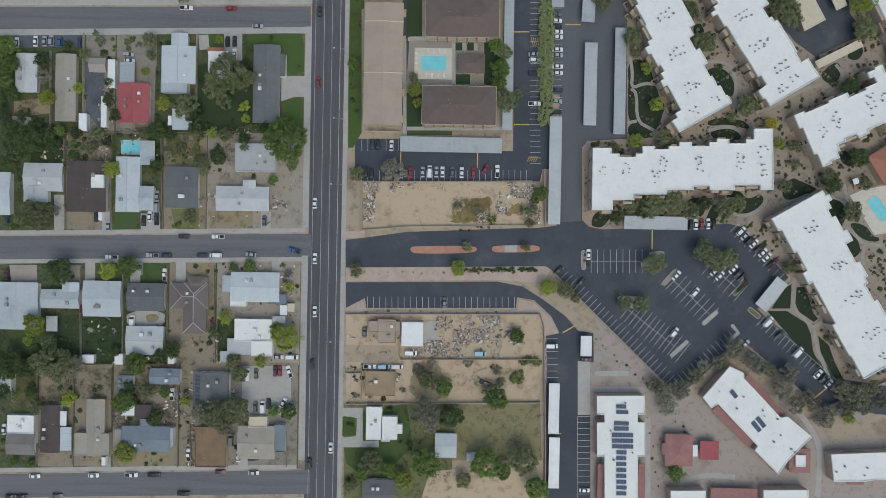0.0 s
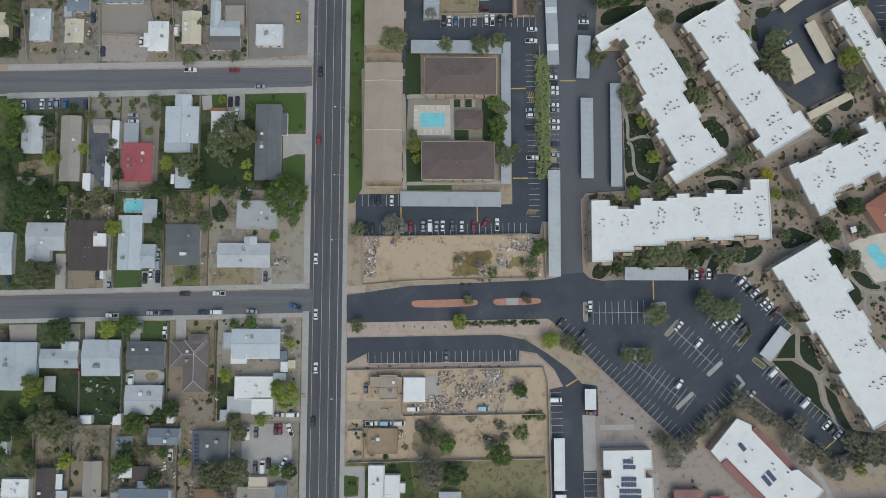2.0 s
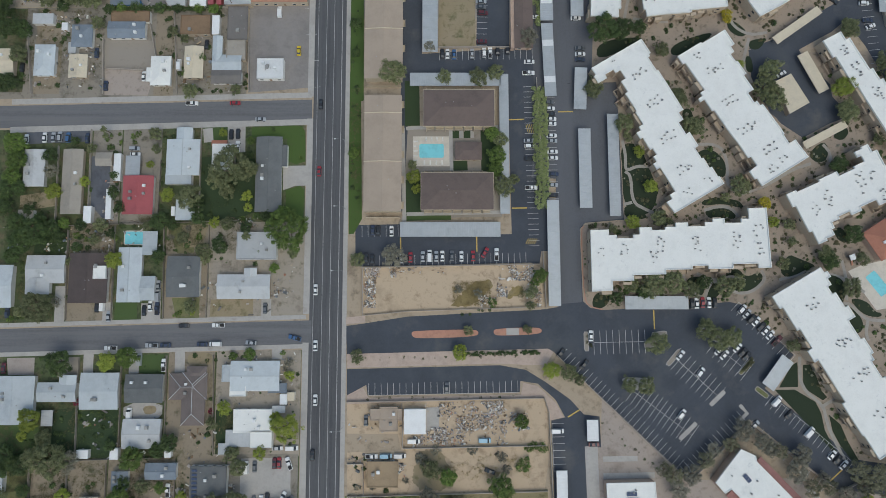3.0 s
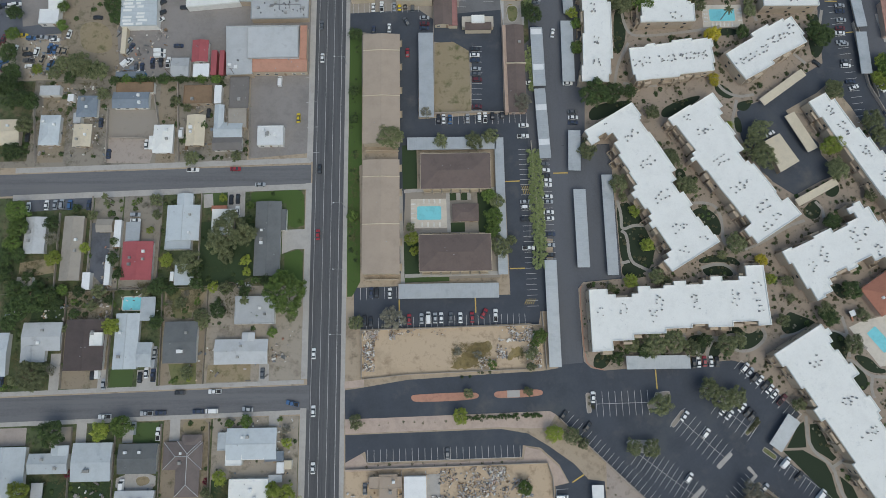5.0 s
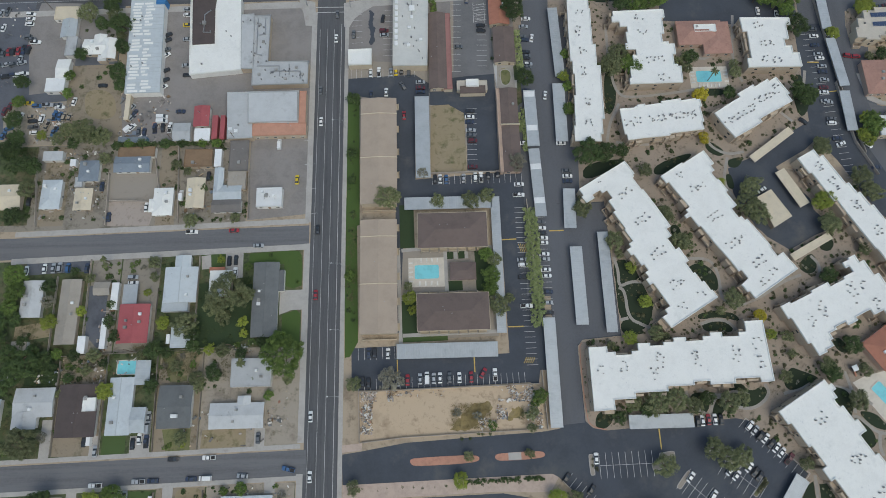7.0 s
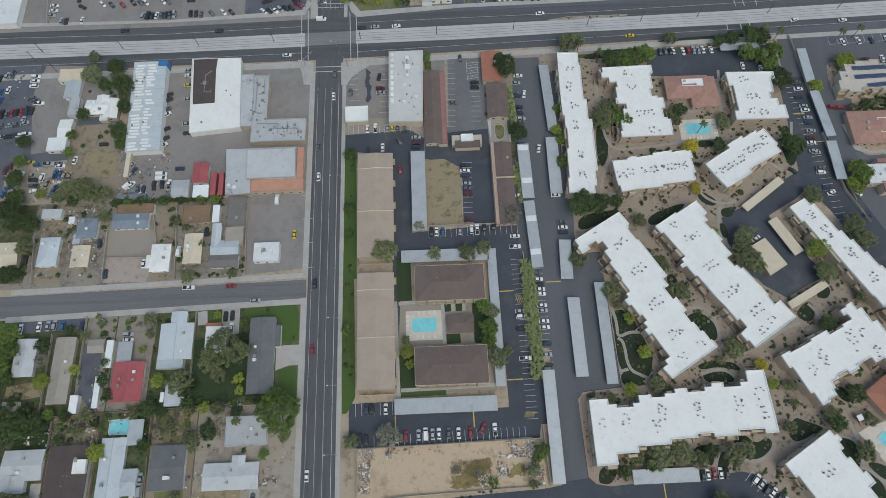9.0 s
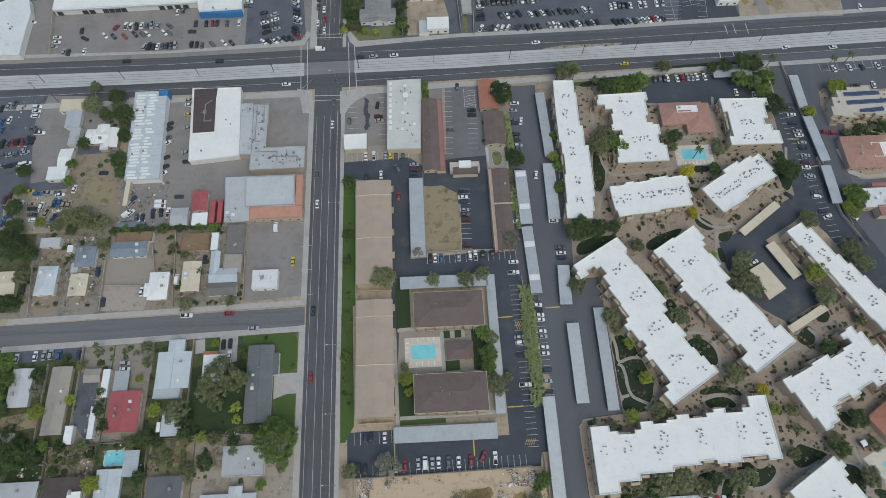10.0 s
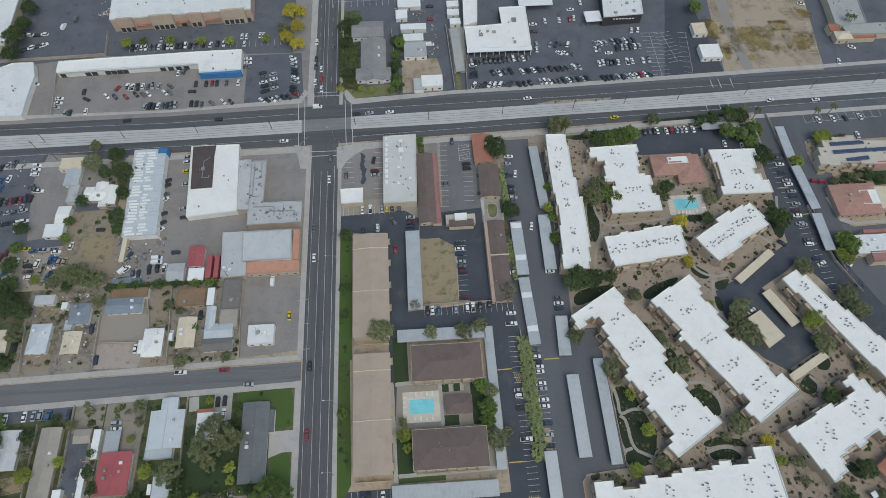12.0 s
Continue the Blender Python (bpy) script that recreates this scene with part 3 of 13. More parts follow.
def shed(label, x, y, w, d, h, rm, wall="white_wall", name="shed", category="shed", rot=0.0):
    """A small hut or trailer with a slightly pitched lid."""
    root = thing(name, label, category, "", pose(x, y, 0, 0, 0, rot))
    cover(rect(x - w / 2, y - d / 2, x + w / 2, y + d / 2))
    bm = bmesh.new()
    box(bm, -w / 2 + 0.12, -d / 2 + 0.12, 0, w / 2 - 0.12, d / 2 - 0.12, h - 0.1)
    part("wall", bm, wall, root)
    bm = bmesh.new()
    box(bm, -w / 2, -d / 2, h - 0.1, w / 2, d / 2, h + 0.02)
    v = box(bm, -w / 2 + 0.1, -d / 2 + 0.1, h + 0.02, w / 2 - 0.1, d / 2 - 0.1, h + 0.14)
    part("roof", bm, rm, root)
    bm = bmesh.new()
    box(bm, -0.45, -d / 2 + 0.08, 0.05, 0.45, -d / 2 + 0.11, min(2.0, h - 0.3))
    part("door", bm, "door_paint", root)
    return root


def add_panels(root, places, h, wide):
    """Paler translucent sheets set in a carport roof, each a shallow ribbed panel across it."""
    for c in places:
        bm = bmesh.new()
        box(bm, c - 1.4, -wide / 2 + 0.2, h + 0.02, c + 1.4, wide / 2 - 0.2, h + 0.065)
        for k in range(3):
            u = c - 0.9 + 0.9 * k
            box(bm, u - 0.06, -wide / 2 + 0.2, h + 0.06, u + 0.06, wide / 2 - 0.2, h + 0.11)
        part("roof_panel", bm, "white_metal", root, "pale translucent roof sheet")


def carport(label, x, y, w, d, h=2.7, rm="metal_roof", rot=0.0, group="carports"):
    """A long flat sheet roof on steel posts: ribbed deck, fascia and a row of posts."""
    root = thing("carport", label, "carport", group, pose(x, y, 0, 0, 0, rot))
    long_x = w > d
    bm = bmesh.new()
    long, wide = (w, d) if long_x else (d, w)
    n = int(long)
    prof = []
    for i in range(n):
        c, s = (-0.5 + i / n) * long, long / n
        prof += [(c, h), (c + s * 0.42, h), (c + s * 0.47, h + 0.05), (c + s * 0.53, h + 0.05), (c + s * 0.58, h)]
    prof += [(long / 2, h), (long / 2, h - 0.12), (-long / 2, h - 0.12)]
    rings = [[(u, v, z) if long_x else (v, u, z) for u, z in prof] for v in (-wide / 2, wide / 2)]
    loft(bm, rings)
    bm.normal_update()
    bmesh.ops.triangulate(bm, faces=[f for f in bm.faces if len(f.verts) > 4])
    bmesh.ops.recalc_face_normals(bm, faces=bm.faces)
    part("roof", bm, rm, root)
    bm = bmesh.new()
    ring_wall(bm, rect(-w / 2 - 0.04, -d / 2 - 0.04, w / 2 + 0.04, d / 2 + 0.04), 0.1, h - 0.3, h + 0.06)
    part("fascia", bm, rm, root)
    n = max(2, int((w if long_x else d) / 6) + 1)
    bm = bmesh.new()
    box(bm, -0.07, -0.07, 0, 0.07, 0.07, h - 0.12)
    me = finish("post", bm, "galvanised")
    for i in range(n):
        f = -0.46 + 0.92 * i / (n - 1)
        for s in (0.1,) if long > 15 else (-0.3, 0.3):
            piece("post", me, root, pose(f * w, s * d, 0) if long_x else pose(s * w, f * d, 0))
    return root


def block_building(name, label, pts, h, wall, rm, units=(), parapet=0.55, category="building", group="", balconies=(), storeys=2, unit_mat="dark_unit", gap=5.0, sheets=0):
    """A flat-roofed building on a stepped outline: walls, deck, parapet, cooler clusters, windows, patios and balconies on the listed sides."""
    pts = ccw(pts)
    cover(pts)
    cx, cy = (sum(p[i] for p in pts) / len(pts) for i in (0, 1))
    root = thing(name, label, category, group, pose(cx, cy, 0))
    loc = [(x - cx, y - cy) for x, y in pts]
    rng = random.Random(int(abs(cx * 13 + cy * 7) * 10))
    bm = bmesh.new()
    slab(bm, grow(loc, -0.06), 0, h - 0.3)
    part("wall", bm, wall, root)
    bm = bmesh.new()
    slab(bm, grow(loc, -0.1), h - 0.3, h)
    part("roof", bm, rm, root)
    bm = bmesh.new()
    ring_wall(bm, loc, 0.28, h - 0.32, h + parapet)
    part("parapet", bm, rm, root)
    run = max((Vector(q) - Vector(p) for p, q in zip(loc, loc[1:] + loc[:1])), key=lambda e: e.length).normalized()
    core = grow(loc, -1.0)
    for ux, uy, count in units:
        if name == "apartment_building" and rm == "white_roof":  # coolers stand in two short ranks, some on a pale curb
            for j in range(2 + count):
                u, v = (j // 2 - (1 + count) / 4) * 1.8 + rng.gauss(0, 0.5), (j % 2 - 0.5) * 2.0 + rng.gauss(0, 0.5)
                px, py = ux - cx + u * run.x - v * run.y, uy - cy + u * run.y + v * run.x
                if inside(px, py, core):
                    roof_unit(root, px, py, h + 0.25, rng, "ac_metal" if rng.random() < 0.45 else unit_mat, rng.uniform(0.36, 0.58))
            continue
        for _ in range(count):
            roof_unit(root, ux - cx + rng.gauss(0, 2.4), uy - cy + rng.gauss(0, 2.0), h + 0.25, rng, unit_mat, rng.uniform(0.42, 0.62))
    sh = (h - 0.3) / storeys
    n = len(loc)
    frame_bm = bmesh.new()
    for p, q, r, s in ((-0.8, -0.1, 0.8, 0), (-0.8, 1.2, 0.8, 1.3), (-0.8, 0, -0.7, 1.2), (0.7, 0, 0.8, 1.2)):
        box(frame_bm, p, -0.05, q, r, 0.05, s)
    box(frame_bm, -0.7, -0.03, 0, 0.7, 0.03, 1.2)
    frame_me = finish("window", frame_bm, "cream_wall")
    frame_me.materials.append(MATS["glass"])
    for f in frame_me.polygons[24:]:
        f.material_index = 1
    for i in range(n):
        a, b = Vector(loc[i]), Vector(loc[(i + 1) % n])
        d = b - a
        ang = math.degrees(math.atan2(d.y, d.x))
        k = int(d.length / gap) if gap else 0
        for j in range(k):
            p = a.lerp(b, (j + 0.5) / k)
            for s in range(storeys):
                piece("window", frame_me, root, pose(p.x, p.y, s * sh + 0.95, 0, 0, ang))
    for facing, reach in balconies:
        for i in range(n):
            a, b = Vector(loc[i]), Vector(loc[(i + 1) % n])
            d = b - a
            out = math.degrees(math.atan2(-d.x, d.y))
            if d.length < 2.2 or abs((out - facing + 180) % 360 - 180) > 35:
                continue
            m = pose(a.x, a.y, 0, 0, 0, math.degrees(math.atan2(d.y, d.x)))
            k = max(1, round(d.length / 5.0))
            for j in range(k):
                kind = rng.random()
                if kind < 0.22:
                    continue
                u0, u1 = d.length * (j + rng.uniform(0.0, 0.3)) / k, d.length * (j + rng.uniform(0.65, 1.0)) / k
                deep = reach * rng.uniform(0.45, 1.0)
                top = sh * storeys
                bm = bmesh.new()
                if kind < 0.5:  # closed bay with a lower ledge roof
                    z = top - rng.uniform(0.2, 1.6)
                    box(bm, u0, -deep * 0.7, 0, u1, -0.02, z)
                    box(bm, u0 - 0.12, -deep * 0.7 - 0.12, z, u1 + 0.12, -0.02, z + 0.18)
                    box(bm, u1, -deep, 0, u1 + 0.2, -0.02, rng.uniform(1.6, 3.2))
                else:  # open balcony over a walled patio
                    for s in range(1, storeys):
                        z = s * sh
                        sec = [(-0.02, z - 0.15), (-0.02, z + 0.4), (-deep + 0.1, z + 0.4), (-deep + 0.1, z + 0.95), (-deep - 0.06, z + 0.95), (-deep - 0.06, z - 0.15)]
                        loft(bm, [[(u, v, w) for v, w in sec] for u in (u0, u1)])
                    for u in (u0, u1):
                        box(bm, u - 0.12, -deep * rng.uniform(0.7, 1), 0, u + 0.12, -0.02, top - (0.6 if kind > 0.85 else rng.uniform(0.5, 1.8)))
                    if kind > 0.85:
                        box(bm, u0 - 0.1, -deep - 0.1, top - 0.75, u1 + 0.1, -deep * 0.35, top - 0.5)
                    elif kind > 0.72:
                        slab(bm, [(u0 - 0.2, -deep + 0.3), (u0 - 0.2, -deep - 1.65), (u1, -deep - 1.65), (u1, -deep - 1.45), (u0 + 0.05, -deep - 1.45), (u0 + 0.05, -deep + 0.3)], 0, 1.6)
                    bmesh.ops.recalc_face_normals(bm, faces=bm.faces)
                bm.transform(m)
                part("balcony", bm, "beige_wall", root)
    if sheets:
        a, b = Vector(loc[0]), Vector(loc[1])
        far = Vector(loc[3])
        for i in range(sheets):
            if rng.random() < 0.15:
                continue
            row, side = i // 2, i % 2
            u, v = (0.06, 0.42)[side] + rng.uniform(-0.02, 0.05), (row + 0.25) * 2 / sheets
            w = rng.uniform(0.22, 0.3) if side == 0 else rng.uniform(0.12, 0.3)
            p = a + (b - a) * u + (far - a) * v
            bm = bmesh.new()
            q = [p, p + (b - a) * w, p + (b - a) * w + (far - a) * 0.021, p + (far - a) * 0.021]
            slab(bm, [(t.x, t.y) for t in q], h, h + 0.1)
            part("roof_sheet", bm, "white_roof", root, "newer white roofing sheet")
        for k in range(26):
            bm = bmesh.new()
            p = a + (far - a) * (k + 0.5) / 26
            q = [p, p + (b - a), p + (b - a) + (far - a) * 0.005, p + (far - a) * 0.005]
            slab(bm, [(t.x, t.y) for t in q], h, h + 0.08)
            part("roof_rib", bm, rm, root)
    return root


# ---------- plants ----------
CROWNS = {}


def crown_mesh(seed, leaf, n_clumps, n_leaves, size, squash, bush=0.2):
    """A crown of separate leaf sprays with gaps between: each spray a small dome of blades of radius bush; the crown has radius 1 and is as high as squash."""
    rng = random.Random(seed)
    verts, faces = [], []
    for i in range(n_clumps):
        th, up = i * 2.39996 + rng.uniform(-0.5, 0.5), 1 - 1.35 * ((i + rng.random()) / n_clumps)
        lobe = 0.84 + 0.42 * noise.noise(Vector((math.cos(th) * 1.5 + seed * 9, math.sin(th) * 1.5, up)))
        r = lobe * rng.uniform(0.35, 1.0) ** 0.4
        flat = math.sqrt(max(0.0, 1 - up * up))
        c = Vector((r * flat * math.cos(th), r * flat * math.sin(th), squash * (0.42 + 0.58 * r * up)))
        s = bush * rng.uniform(0.65, 1.3)
        for _ in range(n_leaves):
            d = Vector((rng.gauss(0, 1), rng.gauss(0, 1), rng.gauss(0.35, 0.8))).normalized()
            p = c + d * s * rng.uniform(0.55, 1.05)
            nrm = (d + Vector((rng.gauss(0, 0.4), rng.gauss(0, 0.4), 0.55))).normalized()
            a = nrm.orthogonal().normalized()
            f = nrm.cross(a)
            ang = rng.uniform(0, 6.28)
            e, f = a * math.cos(ang) + f * math.sin(ang), f * math.cos(ang) - a * math.sin(ang)
            l, w = size * rng.uniform(0.7, 1.4), size * rng.uniform(0.45, 0.85)
            k = len(verts)
            verts += [p + e * l, p - e * l + f * w, p - e * l - f * w]
            faces.append((k, k + 1, k + 2))
    me = bpy.data.meshes.new("crown")
    me.from_pydata(verts, [], faces)
    me.materials.append(MATS[leaf])
    return me


def trunk_mesh(k):
    """A tapered trunk that forks into limbs; height 1, spread 1."""
    rng = random.Random(k)
    bm = bmesh.new()
    tube(bm, (0, 0, -0.02), (0.02, 0.01, 0.35), 0.075, 0.05, 8)
    for i in range(5):
        th = 2 * math.pi * (i + rng.uniform(-0.3, 0.3)) / 5
        r = rng.uniform(0.35, 0.6)
        mid = (0.5 * r * math.cos(th), 0.5 * r * math.sin(th), 0.55)
        tube(bm, (0.02, 0.01, 0.3), mid, 0.04, 0.028, 6)
        tube(bm, mid, (r * math.cos(th), r * math.sin(th), rng.uniform(0.7, 0.85)), 0.028, 0.008, 5)
    return finish("trunk", bm, "bark")


TREE_KINDS = {  # leaf, share of the sprays, squash
    "green": ("leaf_mid", 1.0, 0.95),
    "dark": ("leaf_dark", 1.0, 0.95),
    "olive": ("leaf_olive", 0.85, 0.85),
    "lime": ("leaf_lime", 0.9, 0.95),
    "yellow": ("leaf_yellow", 0.85, 0.9),
    "grey": ("leaf_grey", 0.6, 0.8),
    "thin": ("leaf_thin", 0.5, 0.8),
}
CROWN_SIZES = [(34, 56, 0.068, 0.27), (66, 68, 0.046, 0.2), (130, 76, 0.03, 0.145)]  # sprays, blades in a spray, blade and spray size: small, middling and large trees
TREE_WORDS = {"green": "leafy green shade tree with a broad uneven crown", "dark": "dark green dense broad-crowned tree", "olive": "olive green desert tree with an airy crown",
              "lime": "bright lime green tree with a loose crown", "yellow": "tree in yellow bloom with a loose crown", "grey": "half-bare grey-brown tree with thin twigs", "thin": "thin greyish-olive desert tree with a sparse crown"}
TRUNKS = [trunk_mesh(k) for k in range(4)]


def tree(x, y, r, kind="green", tall=1.25):
    """A tree of crown radius r: trunk with limbs below, crown above."""
    rng = random.Random(int(abs(x * 7.3 + y * 3.1) * 10))
    k = rng.randint(0, 3)
    grade = (r > 3.2) + (r > 5.4)
    key = (kind, k, grade)
    if key not in CROWNS:
        leaf, share, squash = TREE_KINDS[kind]
        nc, nl, size, bush = CROWN_SIZES[grade]
        CROWNS[key] = crown_mesh(k * 7 + len(kind) * 31 + grade, leaf, int(nc * share), nl, size, squash, bush)
    root = thing("tree", TREE_WORDS[kind], "tree", "", pose(x, y, 0, 0, 0, rng.uniform(0, 360)))
    h = r * tall
    piece("crown", CROWNS[key], root, Matrix.LocRotScale((0, 0, h * 0.45), None, (r * rng.uniform(0.98, 1.14), r * rng.uniform(0.98, 1.14), r * tall * 0.85)))
    piece("trunk", TRUNKS[k], root, Matrix.LocRotScale((0, 0, 0), None, (r, r, h * 1.25)))
    return root


SHRUBS = {}


def shrub(x, y, r, kind="bush"):
    """A low rounded shrub of many small leaves."""
    k = int(abs(x * 5 + y * 11)) % 3
    leaf = {"bush": "leaf_bush", "green": "leaf_mid", "lime": "leaf_lime", "yellow": "leaf_yellow", "grey": "leaf_grey", "dark": "leaf_dark", "red": "leaf_red"}[kind]
    if (kind, k) not in SHRUBS:
        SHRUBS[kind, k] = crown_mesh(k + 101, leaf, 14, 26, 0.11, 0.8, 0.36)
    ob = new("shrub", SHRUBS[kind, k])
    ob.matrix_basis = Matrix.LocRotScale((x, y, -0.1), Euler((0, 0, x * 3)), (r, r, r * 0.9))
    word = {"bush": "low brownish-green rounded desert shrub in gravel", "green": "low green rounded garden shrub", "lime": "bright lime green garden shrub", "yellow": "yellow flowering low garden shrub", "grey": "dry greyish low desert shrub",
            "dark": "dark green clipped garden shrub", "red": "deep red flowering garden shrub"}[kind]
    return tagged(ob, word, "shrub", "shrubs")


PALMS = []


def palm(x, y, h=9.0, r=2.2):
    """A palm: thin tapered trunk with a head of arching fronds."""
    if not PALMS:
        rng = random.Random(5)
        bm = bmesh.new()
        for i in range(26):
            th, up = rng.uniform(0, 6.28), rng.uniform(-0.2, 0.9)
            pts = [Vector((math.cos(th) * s, math.sin(th) * s, up * s - 0.75 * s * s)) for s in (0.05, 0.35, 0.7, 1.0)]
            side = Vector((-math.sin(th), math.cos(th), 0))
            for a, b, wa, wb in zip(pts, pts[1:], (0.04, 0.16, 0.12), (0.16, 0.12, 0.01)):
                for sg in (1, -1):
                    q = [bm.verts.new(p) for p in (a, a + side * sg * wa - Vector((0, 0, wa * 0.5)), b + side * sg * wb - Vector((0, 0, wb * 0.5)), b)]
                    bm.faces.new(q)
        PALMS.append(finish("fronds", bm, "palm_leaf"))
        bm = bmesh.new()
        tube(bm, (0, 0, -0.02), (0, 0, 1), 0.2, 0.13, 8)
        PALMS.append(finish("trunk", bm, "bark"))
    root = thing("palm_tree", "palm tree with a slim trunk and arching fronds", "palm tree", "", pose(x, y, 0))
    piece("fronds", PALMS[0], root, Matrix.LocRotScale((0, 0, h - 0.1), None, (r, r, r)))
    piece("trunk", PALMS[1], root, Matrix.LocRotScale((0, 0, 0), None, (1, 1, h)))
    return root


# ---------- vehicles ----------
CARS = {}
CAR_WORDS = {"sedan": "four-door saloon car", "suv": "sport utility vehicle", "pickup": "pickup truck with an open bed", "van": "box-shaped delivery van"}


def car_body(kind):
    """Side sections of a body shell, tail to nose: (x, half width, bottom, top)."""
    if kind == "pickup":
        return [(-2.7, 0.84, 0.45, 0.95), (-2.6, 0.93, 0.35, 1.02), (-0.6, 0.95, 0.3, 1.05), (1.3, 0.95, 0.3, 1.08), (2.45, 0.92, 0.33, 1.0), (2.72, 0.8, 0.45, 0.85)]
    if kind == "van":
        return [(-2.6, 0.9, 0.45, 1.1), (-2.5, 0.97, 0.35, 1.15), (1.6, 0.97, 0.3, 1.15), (2.4, 0.92, 0.33, 1.05), (2.6, 0.8, 0.45, 0.85)]
    k = 1.0 if kind == "sedan" else 1.12
    return [(-2.3, 0.72, 0.45, 0.8 * k), (-2.2, 0.86, 0.35, 0.93 * k), (-1.2, 0.91, 0.28, 0.97 * k), (0.9, 0.91, 0.28, 0.96 * k), (1.9, 0.87, 0.32, 0.84 * k), (2.3, 0.7, 0.42, 0.68 * k)]


def car_proto(colour, kind):
    """One car with body shell, cabin roof, windows, wheels and lamps."""
    word = {"sky": "light blue", "navy": "dark blue"}.get(colour, colour)
    secs = car_body(kind)
    bm = bmesh.new()
    rings = [[(x, -w, b), (x, -w, b + (t - b) * 0.7), (x, -w * 0.86, t), (x, w * 0.86, t), (x, w, b + (t - b) * 0.7), (x, w, b)] for x, w, b, t in secs]
    loft(bm, rings)
    bmesh.ops.recalc_face_normals(bm, faces=bm.faces)
    root = solid("car" if kind in ("sedan", "suv") else ("pickup_truck" if kind == "pickup" else "van"), bm, "paint_" + colour, f"{word} {CAR_WORDS[kind]}", "car" if kind in ("sedan", "suv") else kind, group="vehicles")
    x0, x1, x2, x3, zb, zt, w0, w1 = {"sedan": (-1.75, -1.05, 0.35, 1.15, 0.93, 1.42, 0.82, 0.6), "suv": (-2.1, -1.85, 0.45, 1.2, 1.05, 1.72, 0.84, 0.68),
                                      "pickup": (-0.6, -0.4, 0.75, 1.35, 1.05, 1.75, 0.85, 0.68), "van": (-2.5, -2.45, 1.0, 1.75, 1.15, 2.1, 0.92, 0.8)}[kind]
    bm = bmesh.new()
    box(bm, x1, -w1, zt - 0.06, x2, w1, zt)
    part("roof", bm, "paint_" + colour, root)
    for nm, quad in (("windscreen", ((x3, -w0, zb), (x3, w0, zb), (x2, w1, zt - 0.02), (x2, -w1, zt - 0.02))), ("rear_window", ((x0, w0, zb), (x0, -w0, zb), (x1, -w1, zt - 0.02), (x1, w1, zt - 0.02))),
                     ("side_window", ((x0, -w0, zb), (x3, -w0, zb), (x2, -w1, zt - 0.02), (x1, -w1, zt - 0.02))), ("side_window", ((x3, w0, zb), (x0, w0, zb), (x1, w1, zt - 0.02), (x2, w1, zt - 0.02)))):
        bm = bmesh.new()
        quad = [Vector(p) for p in quad]
        nrm = (quad[1] - quad[0]).cross(quad[3] - quad[0]).normalized() * 0.03
        loft(bm, [[p - nrm for p in quad], quad])
        part(nm, bm, "paint_" + colour if kind == "van" and nm != "windscreen" else "glass", root)
    if kind == "pickup":
        bm = bmesh.new()
        box(bm, -2.5, -0.74, 1.03, -0.75, 0.74, 1.06)
        part("bed", bm, "tyre", root, "dark open cargo bed")
    bm = bmesh.new()
    tube(bm, (0, -0.11, 0), (0, 0.11, 0), 0.33, 0.33, 10)
    wm = finish("wheel", bm, "tyre")
    wx = (-1.4, 1.4) if kind in ("sedan", "suv") else (-1.65, 1.65)
    for x in wx:
        for y in (-0.84, 0.84):
            piece("wheel", wm, root, pose(x, y, 0.33))
    return root


def car(x, y, a, colour="white", kind="sedan"):
    """A vehicle at (x, y), nose towards the angle a."""
    m = pose(x, y, 0.02, 0, 0, a)
    if (colour, kind) in CARS:
        return copy_thing(CARS[colour, kind], m)
    ob = CARS[colour, kind] = car_proto(colour, kind)
    ob.matrix_basis = m
    return ob


MIX = ["white"] * 9 + ["silver"] * 5 + ["grey"] * 4 + ["black"] * 7 + ["red", "navy"]


def car_group(label, spots):
    """Far-off parked vehicles (x, y, angle, colour, kind) joined into one piece of stuff."""
    verts, faces, slots, mats = [], [], [], []
    for x, y, a, colour, kind in spots:
        m = pose(x, y, 0.02, 0, 0, a)
        key = (colour, kind)
        if key not in SHELLS:
            src = car_proto(*key)
            SHELLS[key] = []
            for o in (src, *src.children):
                SHELLS[key].append(([o.matrix_basis @ v.co if o.parent else v.co.copy() for v in o.data.vertices], [tuple(p.vertices) for p in o.data.polygons], o.data.materials[0]))
            for o in (*src.children, src):
                bpy.data.objects.remove(o)
        for vs, fs, material in SHELLS[key]:
            if material not in mats:
                mats.append(material)
            base = len(verts)
            verts += [m @ v for v in vs]
            faces += [tuple(q + base for q in p) for p in fs]
            slots += [mats.index(material)] * len(fs)
    me = bpy.data.meshes.new("parked_cars")
    me.from_pydata(verts, [], faces)
    for material in mats:
        me.materials.append(material)
    me.polygons.foreach_set("material_index", slots)
    return tagged(new("parked_cars", me), label, "cars", kind="stuff")


def car_row(x0, y0, x1, y1, n, a, seed, miss=0.0, colours=None):
    """A far-off row of n parked vehicles, uneven and with gaps."""
    rng = random.Random(seed)
    spots = []
    for i in range(n):
        f = i / max(1, n - 1)
        if rng.random() >= miss:
            spots.append((x0 + (x1 - x0) * f + rng.uniform(-0.2, 0.2), y0 + (y1 - y0) * f + rng.uniform(-0.35, 0.35), a + rng.uniform(-4, 4) + rng.choice((0, 180)), rng.choice(colours or MIX),
                          rng.choice(("sedan", "sedan", "suv", "suv", "pickup"))))
    return car_group("row of parked cars in mixed colours on asphalt", spots)


SHELLS = {}


